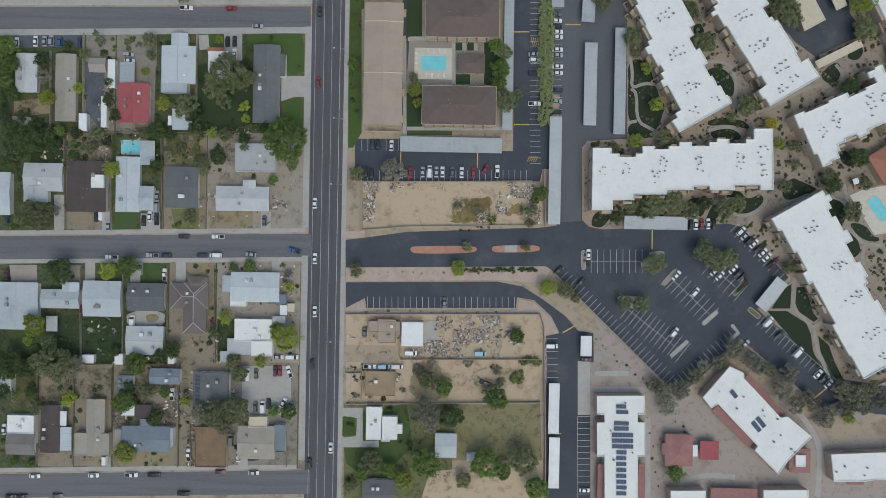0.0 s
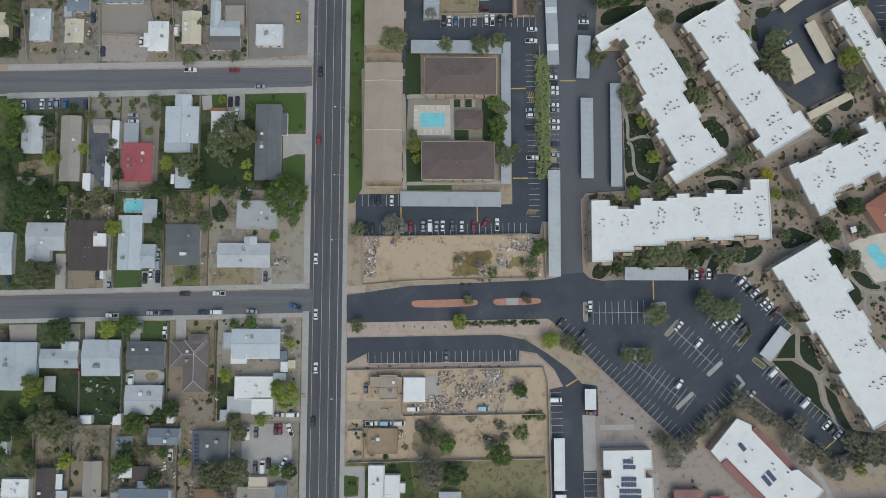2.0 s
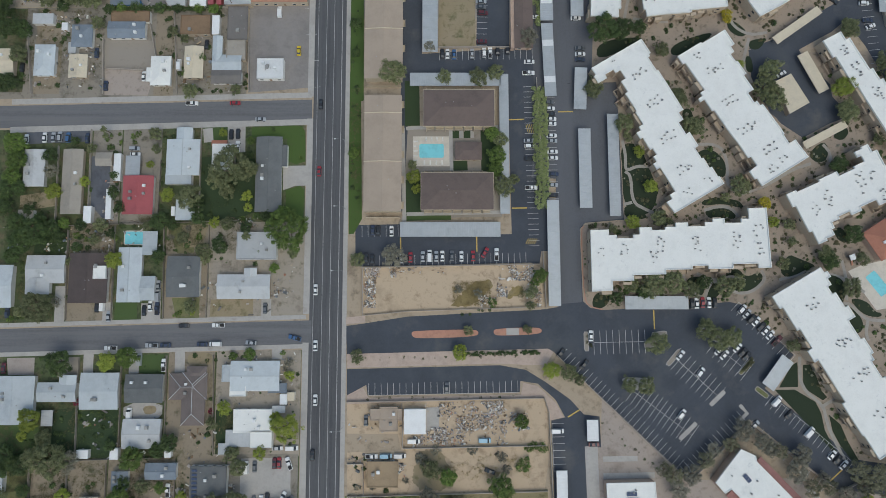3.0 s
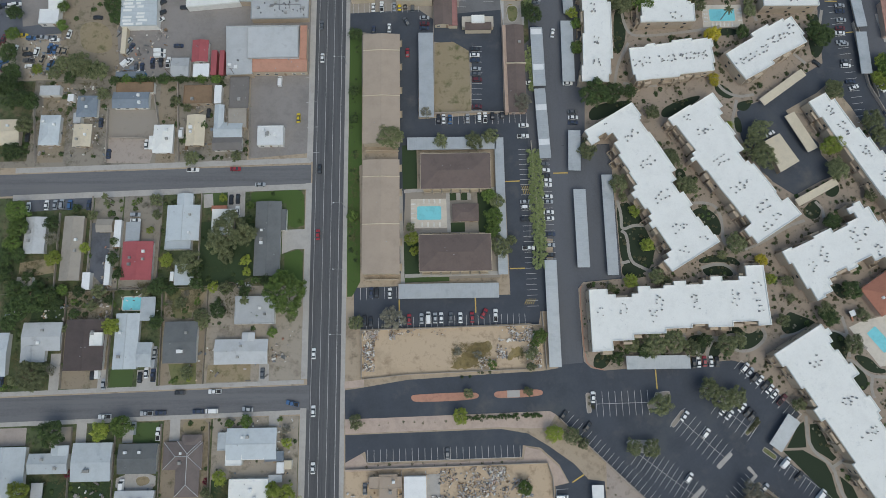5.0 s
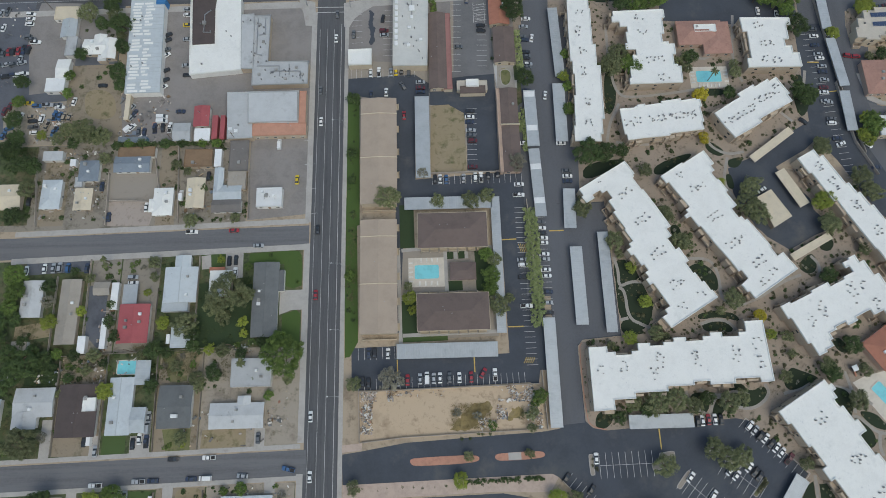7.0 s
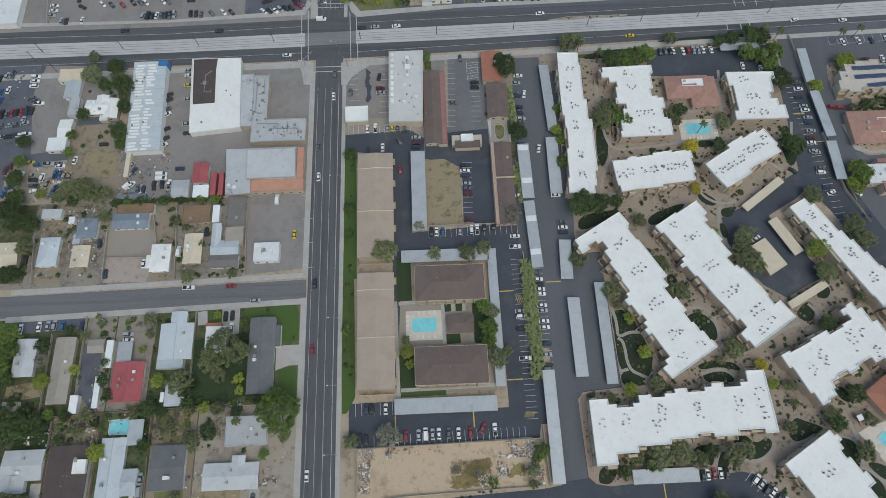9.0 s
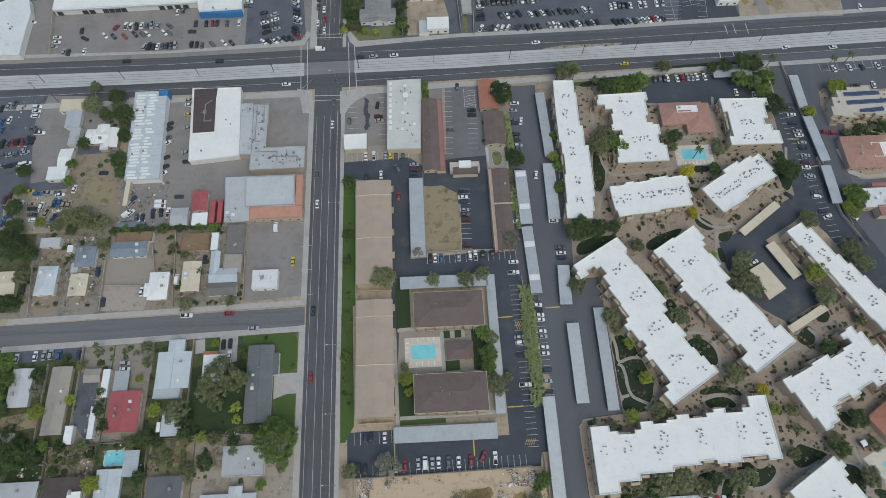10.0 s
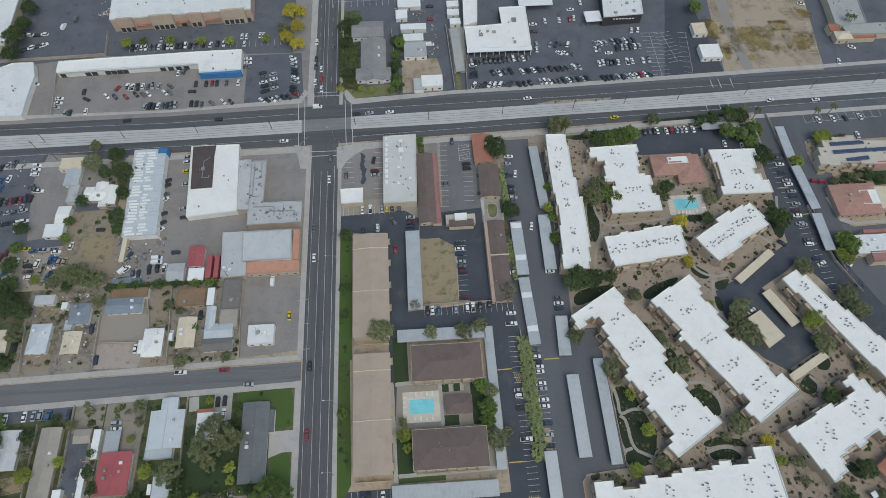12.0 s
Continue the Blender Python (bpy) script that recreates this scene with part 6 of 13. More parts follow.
patch("weed_patch", "weeds", [(6.7, 12.3), (11.4, 16.5), (14, 20.7), (18.6, 22.5), (24.1, 22.8), (25.6, 20.4), (22.8, 18), (19.9, 15.5), (17.1, 12.5), (11.5, 11.5)], 0.035, "olive brown weeds on sandy ground", True)
patch("weed_patch", "weeds", [(30.7, 17.6), (33.1, 19.6), (37.2, 20.6), (39.2, 17.8), (35.6, 15.8), (31.5, 15.2)], 0.035, "olive brown weeds on sandy ground", True)
patch("yard", "dirt", [(-37.8, 28.4), (-30.8, 28.5), (-30.4, 7.8), (-37.4, 7.1)], 0.035, "brown bare strip outside a wall")
patch("yard", "sand_lot", [(-3.6, 281), (17.3, 281.6), (19.7, 267.9), (19, 256.5), (-3.7, 256.1)], 0.015, "bare brown dirt yard")
patch("yard", "concrete", [(25.4, 305.1), (34.8, 306.5), (33.2, 269.3), (26.6, 268.8)], 0.015, "concrete strip of fenced pens")
patch("lawn", "weedy_grass", [(27.3, 269.6), (29.7, 269.9), (29.6, 256.7), (27.1, 256.8)], 0.02, "narrow strip of dry lawn")
patch("yard", "grey_lot", [(-327, 280.9), (-200.1, 281.5), (-196.3, 251.1), (-206.1, 247.7), (-312.7, 244.1)], 0.02, "worn grey ground beside a low shop")
patch("yard", "grey_lot", [(-97.2, 279.2), (-96.9, 294.3), (-93.2, 289.6), (-92.4, 251.2), (-94.6, 251.3)], 0.02, "worn grey asphalt lane")
patch("kerb_bed", "pink_gravel", [(213.6, 211.8), (218.9, 210), (217.9, 205.5), (215.5, 191.6), (215.7, 187.3), (211.8, 188.2), (210.8, 199.2)], 0.155, "kerbed gravel bed beside a building", True)
patch("pavement", "concrete", [(210.8, 173.6), (214.8, 174), (215.4, 161.8), (220.7, 158.2), (246, 159.4), (245.2, 157.5), (219.1, 156.4), (213.3, 159.3)], 0.155, "pale concrete pavement round a building")
patch("car_park", "street_asphalt", [(213.3, 158), (219.7, 155.7), (250.9, 157.1), (248.7, 152), (219.4, 151.2), (213.9, 153.4)], 0.035, "worn asphalt lane between buildings")
patch("yard", "dirt", [(-29.5, 8.7), (45.4, 11.1), (45.4, 10.2), (20, 9.2), (-11.3, 7.4), (-29.4, 4.9)], 0.035, "reddish-brown bare strip along a drive")
patch("pavement", "concrete", [(-62.9, 223), (-54.7, 221.1), (-53.8, 207.1), (-59.1, 207.4), (-60.7, 216.2)], 0.16, "concrete corner pavement")
patch("pavement", "concrete", [(-40.2, 220.2), (-26.6, 222.5), (-25.7, 218.7), (-34.7, 211), (-37.3, 206.1), (-39.9, 206.3)], 0.145, "concrete corner pavement")
patch("driveway", "pink_paving", [(-180.3, -9.8), (-168.6, -9.6), (-168.5, -16.7), (-179.4, -16.9)], 0.052, "pale pinkish concrete drive before a house")
patch("yard", "dry_grass", [(-104.3, -7.5), (-93.8, -7.3), (-93.8, -13.2), (-104.2, -13.4)], 0.056, "dry tan grass before a house", True)
patch("yard", "gravel", [(-158.7, -9.6), (-149.6, -9.4), (-149.6, -18.2), (-158.6, -17.6)], 0.054, "grey-brown gravel drive before a house")
patch("yard", "dry_grass", [(-162.1, 173.9), (-154.8, 174.2), (-148.9, 169.5), (-147.4, 158), (-161.5, 158.5), (-164.2, 170.1)], 0.058, "dry yellow grass patch in a dirt yard", True)
patch("lawn", "shade_lawn", [(81.6, 82.7), (90, 82.9), (93.6, 72.4), (97.8, 61.6), (94.6, 51.7), (82.6, 49)], 0.015, "green lawn with shade painted dark between apartment paths", True)
patch("lawn", "dark_lawn", [(237.6, 190.4), (265.1, 190.2), (260.8, 180.1), (240, 179.5)], 0.005, "dark green lawn beside a building")
patch("oil_stain", "new_asphalt", [(-27, 215.6), (-25.2, 215.5), (-25.5, 207.8), (-24.1, 201.5), (-25.8, 196.1), (-28.1, 196.2), (-27, 201.6), (-27.9, 208.6)], 0.025, "dark oil stain on asphalt", True)
patch("yard", "green_yard", [(2.7, 224.5), (6.3, 224.7), (6.5, 214.2), (3, 213.7)], 0.02, "small planted patio yard")
patch("yard", "gravel", [(13.6, 221.1), (15.1, 221.1), (13.8, 179.8), (11.5, 179.9)], 0.03, "gravel bed along a motel wing")
patch("yard", "green_yard", [(42.7, 181.9), (46.2, 183.4), (46.4, 162.3), (42.8, 159.3)], 0.035, "planted bed behind a motel")

# lawns
patch("lawn", "lawn", [(-100.6, 90.1), (-90.3, 90.3), (-90.2, 84.3), (-100.5, 83.4)], 0.01, "green garden lawn")
patch("lawn", "bright_lawn", [(-80.2, 90), (-60.6, 91), (-58.2, 90.4), (-57, 88.8), (-56.7, 86), (-56.6, 74.7), (-60.7, 73.6), (-64.3, 75.2), (-64.5, 84.8), (-80.1, 85.7)], 0.01, "green garden lawn")
patch("lawn", "bright_lawn", [(-64.6, 62), (-58.4, 64.1), (-56.7, 62.2), (-56.8, 48.9), (-64.4, 53.6)], 0.01, "green garden lawn")
patch("lawn", "dark_lawn", [(-101.6, 76.9), (-78.3, 76.1), (-77.9, 52.6), (-84.3, 49.6), (-101.2, 48.8)], 0.01, "green garden lawn")
patch("lawn", "dark_lawn", [(-171.9, 43.1), (-156.8, 43.4), (-156.7, 35), (-171.8, 34.7)], 0.025, "green garden lawn")
patch("lawn", "weedy_grass", [(-115.1, 47.1), (-103.5, 47.3), (-103.4, 34.8), (-110.6, 34.7)], 0.015, "dry patchy garden grass")
patch("lawn", "lawn", [(-136, 14.9), (-126.6, 14.6), (-126.5, 6.2), (-136.1, 6)], 0.015, "green garden lawn")
patch("lawn", "weedy_grass", [(-112, 15.4), (-100.2, 15.6), (-100, 6.4), (-109.7, 6.3)], 0.015, "dry patchy garden grass")
patch("lawn", "dry_grass", [(-95.3, 14.7), (-77.3, 15.1), (-77.2, 7.8), (-95.7, 7.5)], 0.015, "dry patchy garden grass")
patch("lawn", "dry_grass", [(-108.8, 46.7), (-97.5, 46.9), (-99.8, 37.3), (-108.2, 37.1)], 0.02, "dry patchy garden grass")
patch("lawn", "lawn", [(-125.3, -8.5), (-114.2, -8.3), (-114.1, -16), (-124.2, -16.2)], 0.01, "green garden lawn")
patch("lawn", "dark_lawn", [(-148.6, -31.6), (-132.5, -31.3), (-132.2, -50.2), (-148.3, -50.5)], 0.03, "green garden lawn")
patch("lawn", "dark_lawn", [(-159.7, -31.4), (-148.8, -30), (-148.5, -51.7), (-159.4, -50.7)], 0.035, "green garden lawn")
patch("lawn", "dark_lawn", [(-184.1, -37.8), (-166.1, -37.5), (-169.6, -46), (-184, -47.5)], 0.03, "green garden lawn")
patch("lawn", "dark_lawn", [(-91.5, -31.3), (-84.3, -31.2), (-84, -49.3), (-91.2, -49.4)], 0.03, "green garden lawn")
patch("lawn", "weedy_grass", [(-179.1, -55.9), (-169.4, -56.9), (-168.7, -73.8), (-177.6, -74)], 0.035, "dry patchy garden grass")
patch("lawn", "lawn", [(-181.2, -35.4), (-167.3, -35.1), (-159.9, -45.9), (-169.5, -50.9), (-183.9, -51.1)], 0.035, "green garden lawn")
patch("lawn", "dry_grass", [(-146.1, -90.6), (-140, -90.5), (-140, -95.4), (-146, -96)], 0.035, "dry patchy garden grass")
patch("lawn", "dry_grass", [(-132.8, -89.4), (-119.6, -88.7), (-119.5, -94.5), (-132.7, -95.3)], 0.035, "dry patchy garden grass")
patch("lawn", "dry_grass", [(-118.4, -88.7), (-111.1, -88.6), (-111, -94.4), (-118.3, -94.8)], 0.035, "dry patchy garden grass")
patch("lawn", "bright_lawn", [(-37.7, -72.2), (-32.1, -72.1), (-31.5, -79.9), (-37.5, -80.5)], 0.015, "green garden lawn")
patch("lawn", "lawn", [(-29.3, -70.1), (-10, -65.9), (-7.2, -84.3), (-16.7, -94.2), (-28.8, -96.8), (-35.6, -92.1), (-36.7, -84.8), (-29, -84.7)], 0.015, "green garden lawn")
patch("lawn", "bright_lawn", [(-38.3, 115.3), (-32.6, 115.5), (-31.4, 49.4), (-34.9, 42.9), (-37, 42.8)], 0.03, "green garden lawn")
patch("lawn", "dark_lawn", [(-12.7, 66.7), (-5.9, 66.8), (-5.6, 51.2), (-12.4, 50.5)], 0.01, "green garden lawn")
patch("lawn", "dark_lawn", [(-13.2, 111.1), (-6.7, 111.2), (-6.4, 90.8), (-12.9, 90.7)], 0.015, "green garden lawn")
patch("lawn", "dark_lawn", [(7.6, 88.5), (10.8, 88.5), (10.8, 85.2), (7.7, 85.1)], 0.01, "green garden lawn")
patch("lawn", "dark_lawn", [(12.9, 88.6), (16.6, 88.6), (16.6, 85.3), (13, 85.2)], 0.01, "green garden lawn")
patch("lawn", "dark_lawn", [(6.7, 75), (14.4, 75.1), (14.5, 70.8), (6.8, 70.6)], 0.01, "green garden lawn")
patch("lawn", "lawn", [(-12.1, 51), (7.2, 50.9), (7.2, 49), (-12.1, 48.6)], 0.015, "green garden lawn")
patch("lawn", "dark_lawn", [(20.2, 88.7), (27.6, 88.9), (28, 68.7), (26.1, 67.4), (20.5, 70.9)], 0.01, "green garden lawn")
patch("lawn", "dry_grass", [(-179.3, 59.7), (-165, 61.9), (-162.5, 55.3), (-173.3, 53.8), (-179.3, 54.9)], 0.02, "dry patchy garden grass")
patch("lawn", "bright_lawn", [(-38, 166.7), (-31.9, 167.2), (-31.2, 102.3), (-37, 99.8)], 0.035, "green clipped roadside lawn strip")
patch("lawn", "shade_lawn", [(81.6, 82.5), (88.6, 83.1), (92.4, 74.8), (85.2, 72.2), (82.1, 71)], 0.02, "green lawn with shade painted dark between apartment paths", True)
patch("lawn", "shade_lawn", [(81.9, 69.3), (85, 69.3), (85.5, 57.8), (82.2, 56.3)], 0.02, "green lawn with shade painted dark between apartment paths", True)
patch("lawn", "shade_lawn", [(86.5, 66.2), (96.7, 67.2), (98.3, 60.4), (91.6, 54), (86.7, 56.6)], 0.02, "green lawn with shade painted dark between apartment paths", True)
patch("lawn", "shade_lawn", [(82.2, 55.3), (86.8, 54.2), (94.2, 49.5), (82.6, 49)], 0.02, "green lawn with shade painted dark between apartment paths", True)
patch("lawn", "shade_lawn", [(114.5, 78.8), (121.3, 80.9), (127.4, 75.5), (127.6, 68.3), (124, 67), (119.1, 71.7), (115.4, 74)], 0.015, "green lawn with shade painted dark between apartment paths", True)
patch("lawn", "shade_lawn", [(115.8, 57.2), (123, 59), (127.8, 58.1), (132.7, 57.5), (135.2, 53.5), (125.5, 56.2), (117, 54.8)], 0.015, "green lawn with shade painted dark between apartment paths", True)
patch("lawn", "shade_lawn", [(117, 53.6), (125.5, 55.7), (130.9, 51.9), (130.5, 49), (125.6, 49.9), (118.8, 49.3)], 0.015, "green lawn with shade painted dark between apartment paths", True)
patch("lawn", "shade_lawn", [(163.7, 77.9), (170.8, 84.1), (173.3, 81.2), (172.2, 75.2), (167.4, 73.9)], 0.015, "green lawn with shade painted dark between apartment paths", True)
patch("lawn", "shade_lawn", [(174.4, 86.1), (181.5, 91), (182.8, 87.4), (179.3, 83.7)], 0.015, "green lawn with shade painted dark between apartment paths", True)
patch("lawn", "shade_lawn", [(72.6, 129.3), (91.1, 131.8), (93.6, 130.3), (72, 119.6)], 0.02, "green lawn with shade painted dark between apartment paths", True)
patch("lawn", "shade_lawn", [(106.5, 128.7), (128.2, 135.4), (114, 124.4), (104.7, 122.4)], 0.02, "green lawn with shade painted dark between apartment paths", True)
patch("lawn", "shade_lawn", [(87.2, 178.1), (92.2, 179.5), (92.2, 161.8), (87.5, 153.1), (85.8, 159)], 0.02, "green lawn with shade painted dark between apartment paths", True)
patch("lawn", "shade_lawn", [(132.9, 167), (145, 167.4), (144.6, 163.3), (133.3, 163.5)], 0.02, "green lawn with shade painted dark between apartment paths", True)
patch("lawn", "shade_lawn", [(174.9, 140.3), (181.4, 148.8), (183.7, 145.9), (179.1, 141.7)], 0.04, "green lawn with shade painted dark between apartment paths", True)
patch("lawn", "shade_lawn", [(177, 164.9), (184.8, 172.2), (185.4, 157.4), (178.8, 148.8)], 0.04, "green lawn with shade painted dark between apartment paths", True)
patch("lawn", "shade_lawn", [(83.8, 220.1), (124.2, 227.7), (126.7, 224.6), (89.3, 216.3)], 0.035, "green lawn with shade painted dark between apartment paths", True)
patch("lawn", "shade_lawn", [(127.5, 229.1), (184.6, 231.3), (183.9, 228.3), (126.8, 225.4)], 0.015, "green lawn with shade painted dark between apartment paths", True)
patch("lawn", "shade_lawn", [(107.8, 23.7), (114.6, 24.6), (116.6, 21), (114.8, 15.4), (108.5, 16.2)], 0.01, "green lawn with shade painted dark between apartment paths", True)
patch("lawn", "shade_lawn", [(116.1, 18.8), (119.4, 23.2), (123.4, 18.7), (120.1, 14.3), (116.2, 14.4)], 0.01, "green lawn with shade painted dark between apartment paths", True)
patch("lawn", "shade_lawn", [(124, 25.9), (130.2, 28.5), (134, 23.7), (140, 26.7), (141.7, 23.1), (135.3, 17.2), (128.3, 17.6)], 0.01, "green lawn with shade painted dark between apartment paths", True)
patch("lawn", "shade_lawn", [(68.6, 17.6), (75.0, 17.7), (75.9, 15.7), (72.5, 10.6), (66.9, 10.9)], 0.01, "green lawn with shade painted dark between apartment paths", True)
patch("lawn", "shade_lawn", [(108.8, 97.4), (112.8, 99.4), (114.8, 93.3), (110.8, 91.5)], 0.015, "green lawn with shade painted dark between apartment paths", True)
patch("lawn", "shade_lawn", [(137.1, 121.3), (141.2, 123.5), (142.1, 115.2), (139, 115.2)], 0.045, "green lawn with shade painted dark between apartment paths", True)
patch("lawn", "shade_lawn", [(131.9, 141), (141.1, 133.8), (136.9, 131), (130.8, 135.4)], 0.02, "green lawn with shade painted dark between apartment paths", True)
patch("lawn", "shade_lawn", [(148.7, 130.9), (140.7, 130.2), (140.3, 126.3), (144.9, 125.3)], 0.045, "green lawn with shade painted dark between apartment paths", True)
patch("lawn", "shade_lawn", [(179.3, 173), (184.6, 174.4), (182.6, 159.9), (179.4, 161.6)], 0.045, "green lawn with shade painted dark between apartment paths", True)
patch("lawn", "weedy_grass", [(-38.1, 264.7), (-27.2, 261.6), (-8, 263), (-8.2, 255.5), (-32, 253.5), (-36.1, 257.1)], 0.02, "green garden lawn of the corner house")
patch("lawn", "green_yard", [(-41.1, 324.3), (-27.3, 323.5), (-28.8, 264.2), (-38.5, 264.7)], 0.01, "planted green garden strip")
patch("yard", "pale_concrete", [(33.4, 183.6), (43.3, 183.2), (42.2, 169.5), (34.6, 169.8)], 0.04, "pale paved court")
patch("yard", "concrete", [(33.9, 173.9), (44.6, 174.3), (44.4, 169.8), (35.1, 170)], 0.045, "pale paved court")

patch("lawn", "shade_lawn", [(151.3, -13.5), (153.9, -12), (153.6, -22.4), (145.5, -22.6)], 0.03, "green lawn with shade painted dark between apartment paths")
patch("lawn", "shade_lawn", [(156.1, -13.2), (159.2, -13), (161.6, -18), (163.4, -24), (165.6, -26.6), (163.8, -28), (155.6, -22.6)], 0.03, "green lawn with shade painted dark between apartment paths")
patch("lawn", "shade_lawn", [(143.7, -23.6), (152.1, -23.5), (160.6, -28.6), (162.7, -33.3), (163.8, -40.4), (168.4, -49.8), (166.6, -48.8)], 0.03, "green lawn with shade painted dark between apartment paths")
patch("lawn", "shade_lawn", [(165.9, -33.9), (170.6, -38), (173.2, -45), (177.4, -52.9), (174.6, -53), (169.8, -46.4), (167, -40.6)], 0.03, "green lawn with shade painted dark between apartment paths")

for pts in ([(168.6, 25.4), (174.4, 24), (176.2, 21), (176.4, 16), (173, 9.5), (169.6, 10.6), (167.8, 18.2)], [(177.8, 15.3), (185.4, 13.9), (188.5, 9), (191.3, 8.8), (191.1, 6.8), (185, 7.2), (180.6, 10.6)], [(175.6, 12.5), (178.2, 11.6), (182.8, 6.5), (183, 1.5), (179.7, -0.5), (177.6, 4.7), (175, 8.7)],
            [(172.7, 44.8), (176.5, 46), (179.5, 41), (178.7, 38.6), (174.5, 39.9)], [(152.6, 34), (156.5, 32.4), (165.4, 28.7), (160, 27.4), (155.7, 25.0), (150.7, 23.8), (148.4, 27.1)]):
    patch("lawn", "shade_lawn", pts, 0.045, "green lawn with shade painted dark between apartment paths", True)

# pools
patch("pool_deck", "pool_deck", rect(-9.4, 72.7, 7.2, 86), 0.015, "pale concrete pool deck")
pool(-6.6, 76.4, 4.1, 82.6)
patch("pool_deck", "pool_deck", rect(128.9, 167.7, 147.8, 179.3), 0.02, "pale concrete pool deck")
pool(132.2, 170.9, 144.3, 177)
pool(-133.2, 38.5, -124.6, 44)
patch("pool_deck", "pool_deck", [(178.1, 26.5), (183.1, 28.8), (194.7, 31.5), (204, 32), (204, 10), (193.6, 10.6), (189.1, 9.8)], 0.03, "pale concrete pool deck")
pool(185.2, 18.6, 195.8, 23.8, -53)
for i in range(5):
    sun_lounger(-8.2, 75.2 + 2.1 * i, 4 * (i % 3))
for i in range(4):
    sun_lounger(-4.4 + 2.6 * i, 74.2, 85 + 5 * (i % 2))
    sun_lounger(-3.6 + 2.4 * i, 84.8, 268 + 6 * (i % 3))
for i in range(6):
    sun_lounger(133 + 1.9 * i, 168.9, 88 + 4 * (i % 2))
for i in range(4):
    sun_lounger(130.4, 170.6 + 1.9 * i, 182 - 5 * (i % 2))
    sun_lounger(146.4, 171 + 1.9 * i, 2 + 5 * (i % 2))
patch("patio", "concrete", rounded([(-130.2, -28.6), (-114, -27.9), (-113.9, -34.4), (-119.3, -35.2), (-130.1, -35.1)], True, 1), 0.035, "pale concrete patio between two houses")
patch("yard", "dry_grass", rounded([(-122.4, -29.8), (-117, -29.3), (-116, -32.3), (-121.1, -33.6)]), 0.05, "dry planting bed in a patio")
patch("yard", "weeds", rounded([(36.4, 181), (40.4, 180.8), (40, 174), (36, 174.2)]), 0.09, "oval planting bed in a paved court")
patch("yard", "school_gravel", [(69.9, 243.6), (80.3, 245.6), (113.6, 245.9), (112.3, 244.7), (79.9, 243)], 0.15, "gravel planting strip in the tramway")

# ---------- houses ----------
house("small house with a weathered pale grey roof", [(-172.4, 71.3, 9.2, 16.3, "gable_y", "pale_grey_roof", 2.7, 0.9)], "white_wall", 2)
house("long house with a taupe shingle roof", [(-155.9, 65.4, 8.7, 28.4, "gable_y", "taupe_roof", 2.7, 0.9)], "beige_wall", 2)
house("small tan-roofed house beside the road", [(-142.6, 75.2, 7.1, 5.9, "gable_x", "taupe_roof", 2.7, 0.9)], "beige_wall", 0)
house("house with a red roof and four coolers", [(-127.3, 59.5, 13.1, 16.9, "gable_y", "red_roof", 2.7, 0.9)], "white_wall", 4)
house("house with a pale blue roof in several parts", [(-108.6, 76, 14.4, 15.9, "gable_y", "pale_blue_roof", 2.7, 0.9), (-108.3, 86.2, 7, 5.9, "gable_y", "pale_blue_roof", 2.7, 0.9), (-110.3, 66.5, 11.1, 4.5, "flat", "pale_blue_roof", 2.5, 0)], "white_wall", 2)
house("house with a white flat roof under a big tree", [(-91.3, 76, 9.3, 11.6, "flat", "white_roof", 3, 0), (-93.1, 82.3, 6.7, 2.3, "flat", "tile_roof", 2.6, 0)], "beige_wall", 2)
house("long house with a dark grey shingle roof", [(-71.5, 68.6, 11.2, 33, "gable_y", "dark_grey_roof", 2.7, 0.9), (-65, 76.8, 2.5, 9.4, "flat", "dark_grey_roof", 2.4, 0)], "white_wall", 3)
house("house with a pale grey roof", [(-185.3, 20.4, 14, 18.1, "gable_x", "pale_blue_roof", 2.7, 0.9)], "white_wall", 2)
house("T-shaped house with a pale blue-grey roof", [(-164.7, 27.6, 16.4, 11.9, "gable_x", "pale_grey_roof", 2.7, 0.9), (-167.8, 20.4, 10.2, 6.9, "gable_y", "pale_grey_roof", 2.7, 0.9)], "white_wall", 2)
house("house with a dark brown shingle roof", [(-146.6, 23.9, 16.4, 21.3, "gable_y", "dark_brown_roof", 2.7, 0.9), (-141.2, 26.2, 5.2, 5.4, "flat", "white_roof", 3.9, 0)], "white_wall", 2)
house("house with a pale blue metal roof", [(-129.2, 25.2, 10.1, 23.3, "gable_y", "pale_blue_roof", 2.7, 0.9), (-121.2, 19.5, 6.2, 10.3, "gable_x", "pale_blue_roof", 2.7, 0.9)], "white_wall", 2)
house("house with a dark grey roof", [(-106.4, 24.4, 14, 17.4, "gable_x", "dark_grey_roof", 2.7, 0.9)], "white_wall", 3)
house("long house with a pale grey-white roof", [(-80.7, 20.1, 22.4, 10.4, "gable_x", "pale_grey_roof", 2.7, 0.9), (-78, 26.2, 5.5, 3.7, "gable_y", "pale_grey_roof", 2.7, 0.9)], "beige_wall", 2)
house("house with a pale grey flat roof", [(-75.7, 37.5, 16.7, 11.7, "flat", "pale_grey_roof", 3, 0)], "white_wall", 2)
house("wide house with a pale blue-grey roof", [(-174.9, -26.8, 17.3, 19.9, "gable_y", "pale_blue_roof", 2.7, 0.9)], "white_wall", 2)
house("house with a pale blue-white roof", [(-156.9, -23.6, 16.1, 8, "gable_x", "pale_blue_roof", 2.7, 0.9), (-152.6, -18.5, 7.1, 4, "gable_y", "pale_blue_roof", 2.7, 0.9)], "white_wall", 2)
